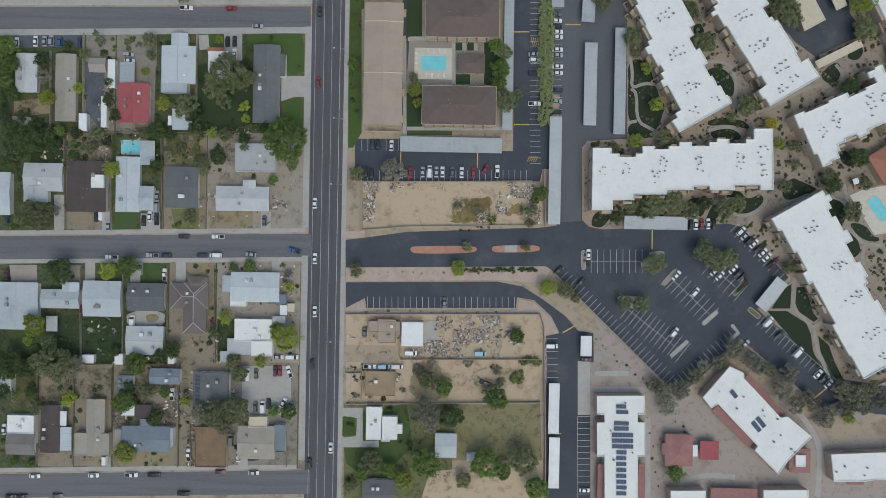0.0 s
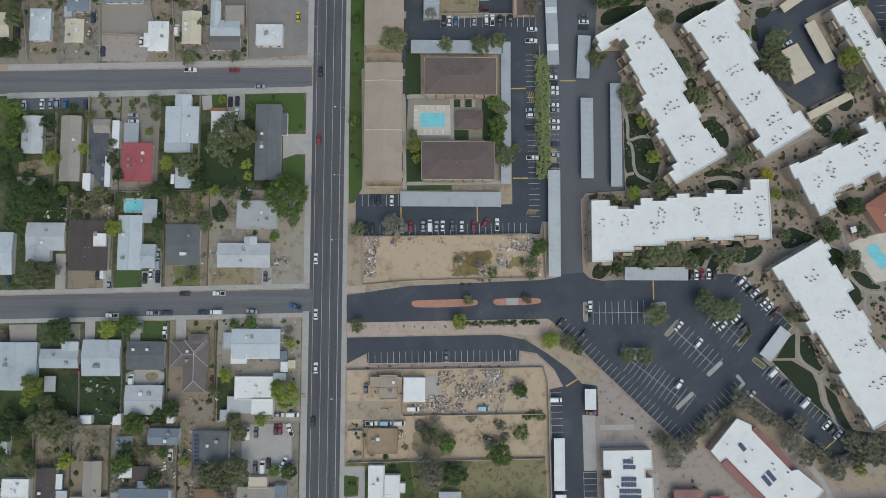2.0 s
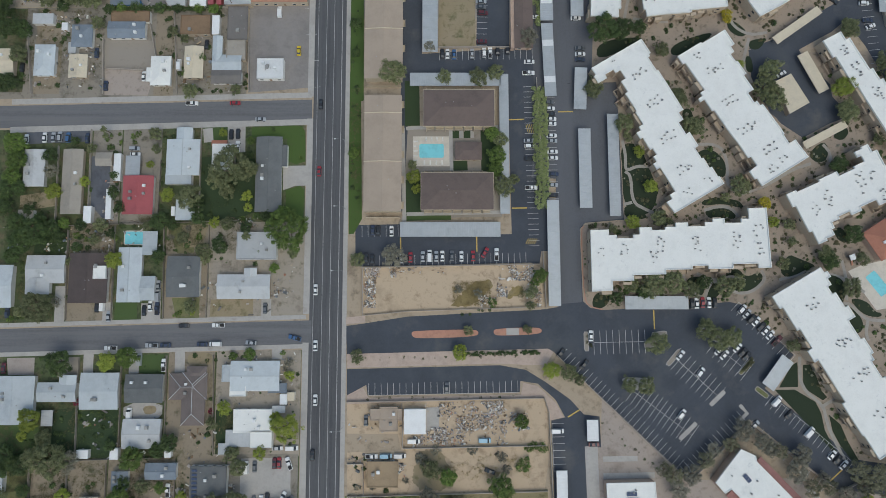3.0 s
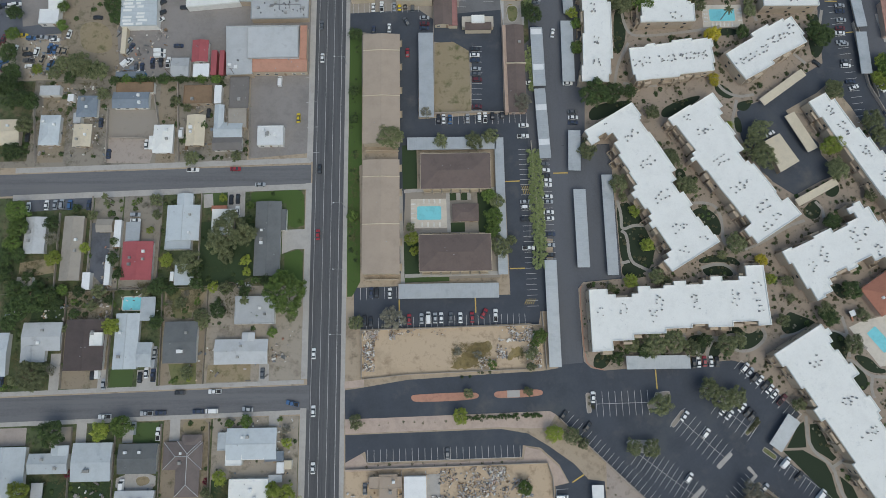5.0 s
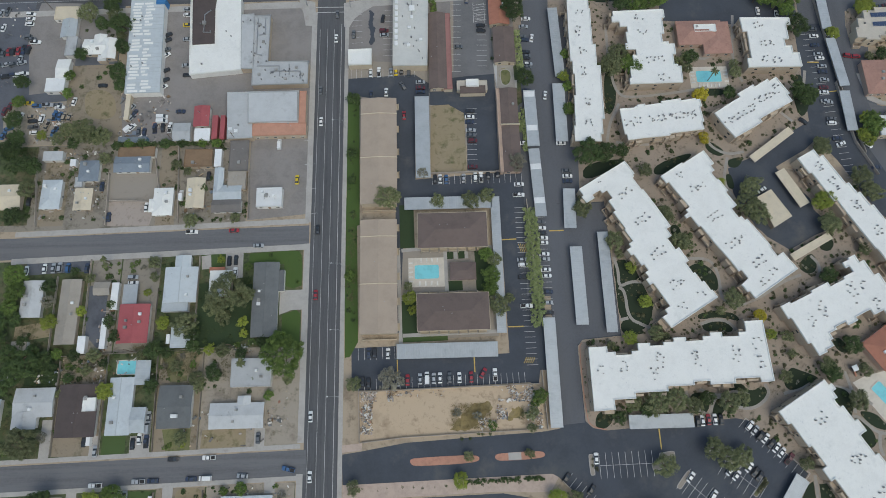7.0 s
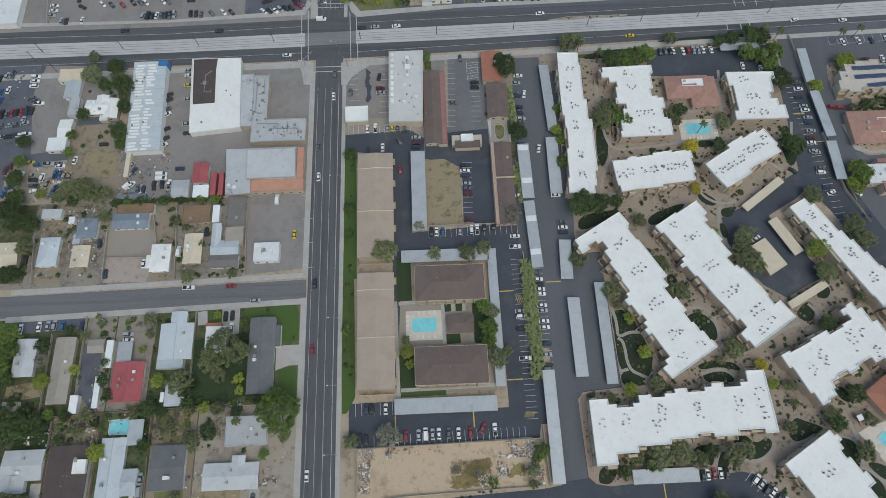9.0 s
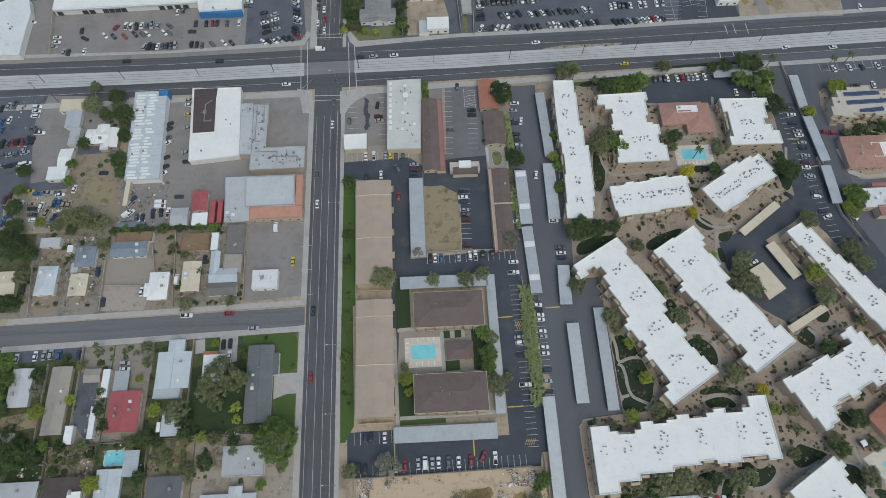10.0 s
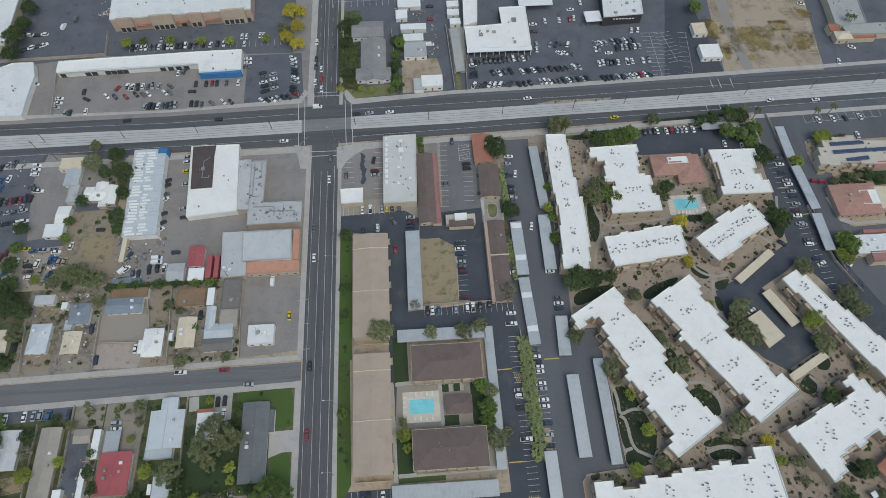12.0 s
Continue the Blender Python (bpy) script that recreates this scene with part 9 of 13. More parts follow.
block_building("apartment_building", "cream two-storey building with roof panels", [(213.4, 201.1), (216.8, 201), (217, 205.3), (222.9, 205.1), (222.9, 207.2), (230.4, 207), (230.5, 207.8), (235.5, 207.7), (235.7, 205), (238.1, 204.9), (238.1, 204.1), (254.1, 203.6), (254.1, 205.1), (267.7, 204.7), (267.6, 200.7), (264.4, 200.8), (264.2, 192.8), (261, 192.9), (260.9, 188.9), (240.5, 189.4), (233, 189.6), (233, 190.8), (222.8, 191.1), (222.7, 189), (215.7, 189.2), (215.7, 190.2), (211.4, 190.3), (211.6, 195.7), (213.2, 195.7)], 5.2, "cream_wall", "stone_roof", [(216.6, 198, 2), (238.2, 200.4, 2), (240.2, 193.7, 1)], 0.55, "building", "", [(270, 1.6)], 2, "dark_unit", 6.5, 0)
house("pink-tiled roof over the building's end", [(251.5, 190.4, 23.4, 5.2, "hip", "pink_tile_roof", 4.4, 1)], "pink_wall", 0, name="building", category="building", group="")
house("house with a reddish-pink tile roof and white well", [(223.4, 169.7, 23.1, 18.2, "hip", "rose_tile_roof", 3.6, 1.6), (230.4, 170, 9.1, 8.2, "flat", "white_roof", 4.4, 0), (243.8, 169.8, 25.3, 12.8, "flat", "cream_roof", 3.6, 0)], "pink_wall", 2, name="building", category="building", group="")
house("house with a pale roof and pink tiled edges", [(228.2, 143.6, 31.7, 10, "flat", "old_white_roof", 4.4, 0), (232.6, 150.7, 26.4, 2, "flat", "pink_tile_roof", 3.8, 0), (229.1, 136.6, 21.8, 5.4, "flat", "pink_tile_roof", 4.6, 0)], "cream_wall", 4, name="building", category="building", group="")
club = house("house with a orange-brown tile roof at the pool", [(194.9, 41.8, 20, 14.2, "hip", "tile_roof", 4, 2)], "pink_wall", 2, name="building", category="building", group="")
club.matrix_basis = pose(194.9, 41.8, 0, 0, 0, 32)


def play_set(x, y, rot):
    """A small playground tower: four posts, a deck, a white canopy and a red slide."""
    root = thing("play_set", "small playground tower with white canopy and red slide", "playground", "", pose(x, y, 0, 0, 0, rot))
    bm = bmesh.new()
    box(bm, -0.08, -0.08, 0, 0.08, 0.08, 2.8)
    me = finish("post", bm, "galvanised")
    for px in (-0.9, 0.9):
        for py in (-0.9, 0.9):
            piece("post", me, root, pose(px, py, 0))
    bm = bmesh.new()
    box(bm, -1, -1, 1.2, 1, 1, 1.3)
    part("deck", bm, "dark_metal", root)
    bm = bmesh.new()
    gable_roof(bm, -1, -1, 1, 1, 2.75, 0.5, 0.2, "y")
    part("canopy", bm, "white_metal", root)
    bm = bmesh.new()
    sec = [(-0.4, 0.3), (-0.34, 0.3), (-0.34, 0.06), (0.34, 0.06), (0.34, 0.3), (0.4, 0.3), (0.4, 0), (-0.4, 0)]
    loft(bm, [[(u, -1 - d, z + v) for u, v in sec] for d, z in ((0, 1.2), (0.9, 0.75), (2.0, 0.25), (2.6, 0.12))])
    bmesh.ops.recalc_face_normals(bm, faces=bm.faces)
    part("slide", bm, "red_kerb", root)


play_set(178.8, 32.4, 20)
carport("grey mesh cover over fenced pens", 29.2, 285.2, 34.3, 5.2, 2.6, "old_grey_roof", -87.8)
shed("white box trailer parked in a row", 29.1, 323.1, 7.3, 5, 3, "white_metal", "white_wall", "box_trailer", "trailer")
shed("white box trailer parked in a row", 28.9, 315.8, 7.3, 4.9, 3, "white_metal", "white_wall", "box_trailer", "trailer")
shed("white box trailer parked in a row", 29.6, 308.1, 6.5, 4.9, 3, "white_metal", "white_wall", "box_trailer", "trailer")
service_bays(-108, 317.2, -93.2, 317.9, 5)
service_bays(-142.5, 315.5, -129.4, 316.2, 2)

# fronts and roof plant of the blocks north of the avenue
for x, y, w, d, m in ((43.9, 293.7, 2.4, 1.8, "ac_metal"), (51.7, 295.6, 2.2, 1.6, "ac_metal"), (64.5, 304.9, 2.6, 3, "dark_unit"), (63.2, 286.9, 1.4, 1.6, "ac_metal"), (48, 296.4, 1.6, 1.2, "ac_metal")):
    roof_box(showroom, x, y, 4.45, w, d, 0.9, m)
for x, y in ((125.8, 305), (133.9, 312.5), (137, 306)):
    roof_box(car_hall, x, y, 7.05, 1.8, 1.6, 0.8, "ac_metal")
ox, oy, _ = showroom.matrix_basis.translation
bm = bmesh.new()
box(bm, 34.6 - ox, 280.4 - oy, 4.2, 72.6 - ox, 282.95 - oy, 4.7)
part("canopy", bm, "white_metal", showroom)
for i in range(11):
    bm = bmesh.new()
    tube(bm, (35.2 + 3.68 * i - ox, 280.8 - oy, 0), (35.2 + 3.68 * i - ox, 280.8 - oy, 4.2), 0.16, 0.16, 6)
    part("column", bm, "white_metal", showroom)
for i in range(10):
    bm = bmesh.new()
    box(bm, 35.6 + 3.68 * i - ox, 282.86 - oy, 0.3, 38.4 + 3.68 * i - ox, 282.98 - oy, 3.6)
    part("window", bm, "glass", showroom)
ox, oy, _ = store.matrix_basis.translation
for f, wide, tall, m in ((0.1, 9, 9.9, "pink_wall"), (0.36, 13, 10.4, "beige_wall"), (0.6, 8, 9.9, "pink_wall"), (0.87, 14, 10.6, "beige_wall")):
    bm = bmesh.new()
    box(bm, -wide / 2, -1.3, 0, wide / 2, -0.02, tall)
    bm.transform(pose(-173.2 + 81.7 * f - ox, 313.7 + 4.4 * f - oy, 0, 0, 0, 3))
    bay = part("front_bay", bm, m, store)
    for k in range(int(wide / 3)):
        bm = bmesh.new()
        box(bm, -wide / 2 + 0.8 + 3 * k, -1.36, 0.4, -wide / 2 + 3 + 3 * k, -1.28, 3.4)
        bm.transform(pose(-173.2 + 81.7 * f - ox, 313.7 + 4.4 * f - oy, 0, 0, 0, 3))
        part("window", bm, "glass", bay)
for f0, f1 in ((0.17, 0.27), (0.45, 0.54), (0.66, 0.77)):
    bm = bmesh.new()
    slab(bm, strip([(-173.2 + 81.7 * f - ox, 312.9 + 4.4 * f - oy) for f in (f0, f1)], 1.4), 3.6, 4.1)
    part("awning", bm, "tile_roof", store)
ox, oy, _ = bay_hall.matrix_basis.translation
bm = bmesh.new()
slab(bm, strip([(-198.2 - ox, 278.6 - oy), (-120.2 - ox, 280.95 - oy)], 0.24), 2.95, 3.9)
part("fascia", bm, "pale_blue_roof", bay_hall, "pale blue painted fascia")

# ---------- road markings ----------
paint("lane_lines", "worn_line", [(-51.7, -400, -51.7, 205, 0.16), (-48.0, -400, -48.0, 205, 0.16), (-44.6, -400, -44.6, 205, 0.16), (-41.1, -400, -41.1, 208, 0.24), (-41.1, 258, -41.1, 700, 0.24), (-48.9, 255, -48.9, 700, 0.16), (-46.6, 255, -46.6, 700, 0.16)], 0.1, "worn pale lane lines on the main road")
paint("lane_lines", "worn_line", dashes(-44.0, 255, -44.0, 500, 3, 9, 0.14) + dashes(-51.2, 255, -51.2, 500, 3, 9, 0.14), 0.1, "worn white lane dashes on the main road")
paint("crossing_lines", "line_white", [(-58.5, 254.2, -57.4, 222.7, 0.35), (-61.9, 252.7, -60.7, 221.4, 0.35), (-36.1, 252.9, -35.1, 219.9, 0.35), (-32.9, 253.6, -31.4, 219.7, 0.35), (-56.5, 259, -38.1, 258.8, 0.35), (-57.3, 256.6, -37.4, 256.3, 0.35), (-53.5, 215, -38, 214.9, 0.35), (-54.2, 218, -37.4, 217.8, 0.35), (172.7, 255.9, 172.9, 249.5, 0.35), (177.3, 256, 177.7, 249.2, 0.35), (184.4, 256.5, 184.6, 249.3, 0.35), (165.7, 240.7, 165.4, 233.4, 0.35), (172.6, 241.2, 173.1, 233.8, 0.35), (177.5, 241.3, 178.1, 234.3, 0.35)], 0.1, "white painted crossing lines at the junction")
paint("lane_lines", "line_white", [(-222.9, 242.4, -132, 241.9, 0.14), (-132, 241.9, -61.5, 244.2, 0.14), (-217.9, 224.1, -129.7, 225.7, 0.14), (-129.7, 225.7, -60.7, 227.1, 0.14), (-31.9, 245.8, 87.1, 248.1, 0.14), (87.1, 248.1, 275.6, 255.3, 0.14), (-31.8, 226.9, 84.5, 231.2, 0.14), (84.5, 231.2, 268.2, 237, 0.14)], 0.1, "white lane lines on the avenue")
paint("hatch_lines", "line_white", [(24.8, 218.9, 24.8, 207.1, 0.16), (30.4, 218.7, 30.4, 206.9, 0.16)] + [(24.8, 207.5 + 1.6 * i, 30.4, 208.6 + 1.6 * i, 0.16) for i in range(7)], 0.1, "white hatched no-parking area on asphalt")
paint("hatch_lines", "line_yellow", [(39.4 + 0.9 * i, 38.4, 40.6 + 0.9 * i, 40.8, 0.22) for i in range(5)] + [(40.2 + 0.8 * i, 91.4, 41.2 + 0.8 * i, 87.6, 0.22) for i in range(5)], 0.1, "yellow hatched no-parking area on asphalt")
paint("rail", "rail_steel", [(-366.8, 234.4, -221.1, 235.8, 0.18), (-221.1, 235.8, -131.1, 235.9, 0.18), (-131.1, 235.9, -59.6, 237.6, 0.18), (-32.8, 238.5, 22.7, 239.6, 0.18), (22.7, 239.6, 86, 241.3, 0.18), (86, 241.3, 166.8, 243.8, 0.18), (166.8, 243.8, 272.7, 248.2, 0.18)], 0.2, "steel tram rail set in concrete")
paint("rail", "rail_steel", [(-366.1, 232.9, -220.7, 234.3, 0.18), (-220.7, 234.3, -130.9, 234.5, 0.18), (-130.9, 234.5, -59.6, 236.2, 0.18), (-32.8, 237, 22.6, 238.1, 0.18), (22.6, 238.1, 85.8, 239.9, 0.18), (85.8, 239.9, 166.4, 242.3, 0.18), (166.4, 242.3, 272.1, 246.6, 0.18)], 0.2, "steel tram rail set in concrete")
paint("rail", "rail_steel", [(-365.2, 231, -220.2, 232.4, 0.18), (-220.2, 232.4, -130.7, 232.7, 0.18), (-130.7, 232.7, -59.5, 234.5, 0.18), (-32.8, 235.3, 22.5, 236.2, 0.18), (22.5, 236.2, 85.5, 238.1, 0.18), (85.5, 238.1, 166, 240.5, 0.18), (166, 240.5, 271.3, 244.7, 0.18)], 0.2, "steel tram rail set in concrete")
paint("rail", "rail_steel", [(-364.5, 229.5, -219.8, 230.8, 0.18), (-219.8, 230.8, -130.5, 231.3, 0.18), (-130.5, 231.3, -59.4, 233.1, 0.18), (-32.8, 233.9, 22.4, 234.7, 0.18), (22.4, 234.7, 85.3, 236.7, 0.18), (85.3, 236.7, 165.6, 239, 0.18), (165.6, 239, 270.7, 243.1, 0.18)], 0.2, "steel tram rail set in concrete")

# parking bays
stalls(-27.6, -25.5, 35.2, -24.4, 24, 4.9, False, True, skew=0)
stalls(67.7, -3.7, 89.5, -3.3, 8, 5, True, True, skew=0)
stalls(101.3, -9.6, 119.6, -26.2, 9, 5, True, True, skew=0)
stalls(83.7, -23.9, 107.8, -42.2, 13, 5.2, True, True, skew=0)
stalls(118.6, -4.4, 132.5, -15.8, 6, 5, True, True, skew=0)
stalls(52.8, -10, 104.3, -59, 29, 5, False, False, skew=0)
stalls(174.7, -53.3, 142.4, -26.2, 17, 5, False, True, skew=0)
stalls(105.8, -58.5, 130.5, -36.2, 14, 5, False, False, skew=0)
stalls(153.2, -9.1, 130.3, 13.3, 11, 5, False, True, skew=0)
stalls(165.9, -63, 133.7, -36.1, 15, 5, False, False, skew=0)
stalls(-31, 28.7, 39.4, 30.1, 28, 4.6, False, False, skew=0)
stalls(45.3, 37.7, 43.9, 108.6, 30, 4.6, False, False, skew=0)
stalls(48.5, 108.7, 49.5, 58.3, 20, 4.6, False, False, skew=0)
stalls(49.3, -37.2, 49.7, -56.6, 7, 5, False, True, skew=0)
stalls(63.1, -70.4, 63.8, -106.2, 14, 5.3, False, True, skew=0)
stalls(-31.2, 41.5, -15.6, 41.8, 6, 5, False, False, skew=0)
stalls(19.5, 159.4, 18.6, 127.6, 12, 4.8, False, False, skew=0)
stalls(2.2, 120.7, 43.6, 121.2, 16, 5, False, False, skew=0)
stalls(-36, 177, -5.1, 177.4, 12, 5, False, False, skew=0)
stalls(12.9, 179.8, 14.2, 221.1, 13, -4.5, False, False, skew=0)
stalls(31.5, 220.4, 30.4, 182.4, 13, -5, False, False, skew=0)
stalls(-35.6, 196.8, -36.5, 219.5, 7, -5, False, False, skew=0)
stalls(-15.2, 218.7, -15.5, 189.3, 9, -5, False, False, skew=0)
stalls(217.5, 222.1, 261.1, 224.1, 9, 5, False, True, skew=0)
stalls(146, 258.7, 145.7, 294.7, 12, 5, True, True, skew=0)
stalls(157.3, 271.1, 153.2, 294.3, 8, 5, True, True, skew=0)
stalls(164.3, 262, 167.9, 293.5, 8, 5, False, True, skew=0)
stalls(241.9, 262, 244.4, 298.8, 10, 5, False, True, skew=0)
stalls(-162.6, 295.7, -67.3, 297.2, 26, 5, False, False, skew=0)
stalls(-44.7, 331.9, -6.2, 332.3, 10, 5, True, True, skew=0)
stalls(191.9, 199.7, 199.8, 119.7, 26, -5, False, False, skew=0)
stalls(-57.9, 144.5, -55.5, 108.1, 3, 5, False, False, skew=0)
paint("yellow_lines", "line_yellow", [(93.7, 1.9, 93.6, 10.1, 0.5), (18.2, 42.9, 18.3, 35.2, 0.5), (-14.6, 41.3, -14.5, 34.1, 0.5), (32.9, 93.5, 39.4, 93.7, 0.5), (33.6, 54.1, 40.2, 54.2, 0.5), (54.5, 97.1, 61.2, 97.2, 0.5), (56, -34.6, 61, -31.6, 0.5), (50.8, -77.9, 56.2, -77.8, 0.5), (164.6, -60.8, 169.9, -56.4, 0.5)], 0.1, "yellow painted hydrant lane line")
paint("yellow_lines", "line_yellow", [(187.9, 180.6, 193.7, 180.4, 0.5), (195.7, 164.2, 200.9, 164.6, 0.5)], 0.1, "yellow painted hydrant lane line")

# kerb islands and paths
def kerb_island(axis, w, cover_mat, bed_label):
    """A long planting island with rounded ends: a pale raised kerb round a filled bed."""
    def outline(w):
        side = []
        for sgn in (1, -1):
            run = axis if sgn > 0 else axis[::-1]
            for i, p in enumerate(run):
                a = Vector(run[max(0, i - 1)])
                b = Vector(run[min(len(run) - 1, i + 1)])
                d = (b - a).normalized()
                nrm = Vector((d.y, -d.x)) * w
                if i == 0:
                    side += [tuple(Vector(p) - d * w * 0.75 + nrm * 0.66)]
                side += [tuple(Vector(p) + nrm)]
                if i == len(run) - 1:
                    side += [tuple(Vector(p) + d * w * 0.75 + nrm * 0.66)]
        return side
    patch("kerb_island", "kerb", outline(w), 0.15, "pale concrete kerbed planting island")
    patch("planting_bed", cover_mat, outline(w - 0.3), 0.17, bed_label)


for axis, half, bed, bed_label in (
        ([(64.4, 0.2), (64.4, -3), (64.6, -6.6)], 1.0, "gravel", "brown gravel bed in a kerbed island"),
        ([(99.2, -12.6), (103.7, -7.5)], 1.05, "gravel", "brown gravel bed in a kerbed island"),
        ([(116.6, -29.4), (121.8, -24.6)], 0.95, "concrete", "plain concrete top of a kerbed island"),
        ([(103.1, -43.4), (109.4, -37.6)], 0.9, "concrete", "plain concrete top of a kerbed island"),
        ([(129.6, -16.4), (134.4, -11.3)], 1.05, "weedy_grass", "green bed in a kerbed island"),
        ([(136.3, -23.2), (139.9, -26.0)], 1.15, "weedy_grass", "green bed in a kerbed island"),
        ([(128.9, -30.2), (131.4, -33.2), (127.4, -36.9)], 0.8, "concrete", "plain concrete top of a kerbed island"),
        ([(97.9, -0.2), (93.6, -0.6), (92.6, -4.4), (90.2, -4.8)], 1.5, "gravel", "brown gravel bed under a tree")):
    kerb_island(axis, half, bed, bed_label)
patch("kerb_island", "kerb", [(78.7, -19.7), (80.1, -18.2), (86, -18.3), (92, -18.9), (91.4, -21.9), (84.9, -24.4)], 0.15, "pale concrete kerbed planting island", True)
patch("kerb_island", "kerb", [(111.4, 1.5), (114.1, 3.3), (126.7, 0.6), (129.8, -4.2), (126.9, -6.2), (120.1, -3.9)], 0.15, "pale concrete kerbed planting island", True)
path([(82.5, 84.2), (83.9, 77), (83.3, 70.3), (88.8, 72.8), (93.6, 72.4)], 1.35, 0.025, "path_concrete", label="winding pale concrete footpath")
path([(83.3, 70.3), (85.8, 68.6), (86, 56.6), (91.6, 53.6), (95.3, 51.9)], 1.35, 0.03, "path_concrete", label="winding pale concrete footpath")
path([(86, 56.6), (82.4, 55.8)], 1.35, 0.035, "path_concrete", label="winding pale concrete footpath")
path([(97, 53.2), (103.7, 56.9)], 1.35, 0.015, "path_concrete", label="winding pale concrete footpath")
path([(117.1, 53.1), (123.1, 54.9), (129.1, 54.3), (132.9, 49.1)], 1.35, 0.02, "path_concrete", label="winding pale concrete footpath")
path([(127.6, 68.3), (128.4, 63.4), (132.6, 61.1)], 1.35, 0.015, "path_concrete", label="winding pale concrete footpath")
path([(112.8, 82.4), (124.8, 82.6), (128.1, 76.7), (128.1, 68.3)], 1.35, 0.015, "path_concrete", label="winding pale concrete footpath")
path([(132.6, 59.9), (144.7, 63.8), (156.6, 71.2), (165, 73.8)], 1.35, 0.015, "path_concrete", label="winding pale concrete footpath")
path([(170.8, 82.4), (173.8, 78.8), (173.5, 74.5)], 1.35, 0.02, "path_concrete", label="winding pale concrete footpath")
path([(170.4, 9.7), (176.5, 14), (182.5, 7.6), (185.4, 5.7), (192.6, 5.4)], 1.35, 0.055, "path_concrete", label="winding pale concrete footpath")
path([(176.6, 14), (177.4, 21.7), (175.7, 31.3)], 1.35, 0.06, "path_concrete", label="winding pale concrete footpath")
path([(185.2, 5.6), (183.9, 0.4), (184.8, -3.1)], 1.35, 0.065, "path_concrete", label="winding pale concrete footpath")
path([(155, -9.7), (154.5, -22.8), (163.8, -29.8), (164.6, -35.7), (166.2, -41.5), (171.4, -52.4)], 1.35, 0.045, "path_concrete", label="winding pale concrete footpath")
path([(163.8, -30.2), (169, -27.4)], 1.35, 0.05, "path_concrete", label="winding pale concrete footpath")
path([(64.6, 46.2), (63.4, 44.4), (63.9, 14.6), (66.6, 11.4), (72, 10.3)], 0.35, 0.16, "red_kerb", "kerb", "red painted kerb round the apartment grounds")
path([(148.1, 22.8), (157.7, 25.4), (164.9, 26.7), (177.2, 23.3), (184.6, 17.4)], 1.35, 0.035, "path_concrete", label="winding pale concrete footpath")
path([(112.8, 25.7), (119, 22.2), (128.6, 24.8), (133.5, 22.5)], 1.35, 0.015, "path_concrete", label="winding pale concrete footpath")
path([(92.9, 160.3), (87.3, 150.3), (85.2, 140.3)], 1.35, 0.02, "path_concrete", label="winding pale concrete footpath")
path([(131.7, 143.8), (133.6, 136.7), (141, 132.4), (149, 133.7)], 1.35, 0.025, "path_concrete", label="winding pale concrete footpath")
path([(89.2, 140.2), (95.6, 138.7), (104.8, 138.6)], 1.35, 0.02, "path_concrete", label="winding pale concrete footpath")
path([(140.8, 131), (136.8, 118.6), (141, 110.3)], 1.35, 0.05, "path_concrete", label="winding pale concrete footpath")
path([(168.9, 154.8), (174.8, 148.9)], 1.35, 0.02, "path_concrete", label="winding pale concrete footpath")
path([(90.6, 203.8), (90.2, 179.9), (92.4, 165.2), (99.1, 163.3), (122.1, 165.6), (136.8, 168.2)], 1.35, 0.025, "path_concrete", label="winding pale concrete footpath")
path([(131.2, 191.8), (135.1, 181.4), (150.1, 191), (158.1, 201.1)], 1.35, 0.02, "path_concrete", label="winding pale concrete footpath")
path([(155.2, 208.3), (150.8, 180.8), (154.4, 170.7)], 1.35, 0.04, "path_concrete", label="winding pale concrete footpath")
path([(185.9, 176), (183, 164.7)], 1.35, 0.05, "path_concrete", label="winding pale concrete footpath")
path([(115.6, 13), (116.6, 18.3), (120.2, 23.2), (126.3, 18), (134.9, 16.7), (142.5, 22.7), (140.7, 27)], 1.35, 0.02, "path_concrete", label="winding pale concrete footpath")
path([(106.8, 25.6), (107.9, 19.6), (115.5, 14.4)], 1.35, 0.025, "path_concrete", label="winding pale concrete footpath")
path([(70.2, -51.8), (84.7, -51.6)], 2.2, 0.01, "concrete", label="straight pale concrete walkway")
path([(70.3, -58.6), (91.7, -58.2)], 2.2, 0.01, "concrete", label="straight pale concrete walkway")
path([(93.4, -70.4), (94.2, -106.9)], 2.2, 0.01, "concrete", label="straight pale concrete walkway")
path([(155, -63.2), (165, -75.2), (168.1, -83.6), (167.1, -103.2)], 2.2, 0.015, "concrete", label="straight pale concrete walkway")
path([(107.2, -99.3), (116.8, -94.3), (131.4, -95.3)], 2.2, 0.01, "concrete", label="straight pale concrete walkway")
path([(-13.8, 89.9), (-13, 46.7)], 1.6, 0.015, "concrete", label="concrete court footpath")
path([(-12.4, 89.5), (-6.8, 90.1), (6.4, 89.4), (28.1, 90.3)], 1.6, 0.015, "concrete", label="concrete court footpath")
path([(-12.1, 51.5), (28.4, 52.3)], 1.6, 0.02, "concrete", label="concrete court footpath")
path([(7.1, 89.4), (7.5, 70.7)], 1.6, 0.02, "concrete", label="concrete court footpath")
path([(11.7, 88.5), (11.8, 85.2)], 1.6, 0.01, "concrete", label="concrete court footpath")
path([(16.6, 88.6), (16.6, 85.3)], 1.6, 0.015, "concrete", label="concrete court footpath")
path([(-99.4, 89.6), (-98.8, 83.4)], 4.2, 0.015, "concrete", label="pale concrete driveway")
path([(-88.6, 90.3), (-88.4, 78.8)], 4.2, 0.015, "concrete", label="pale concrete driveway")
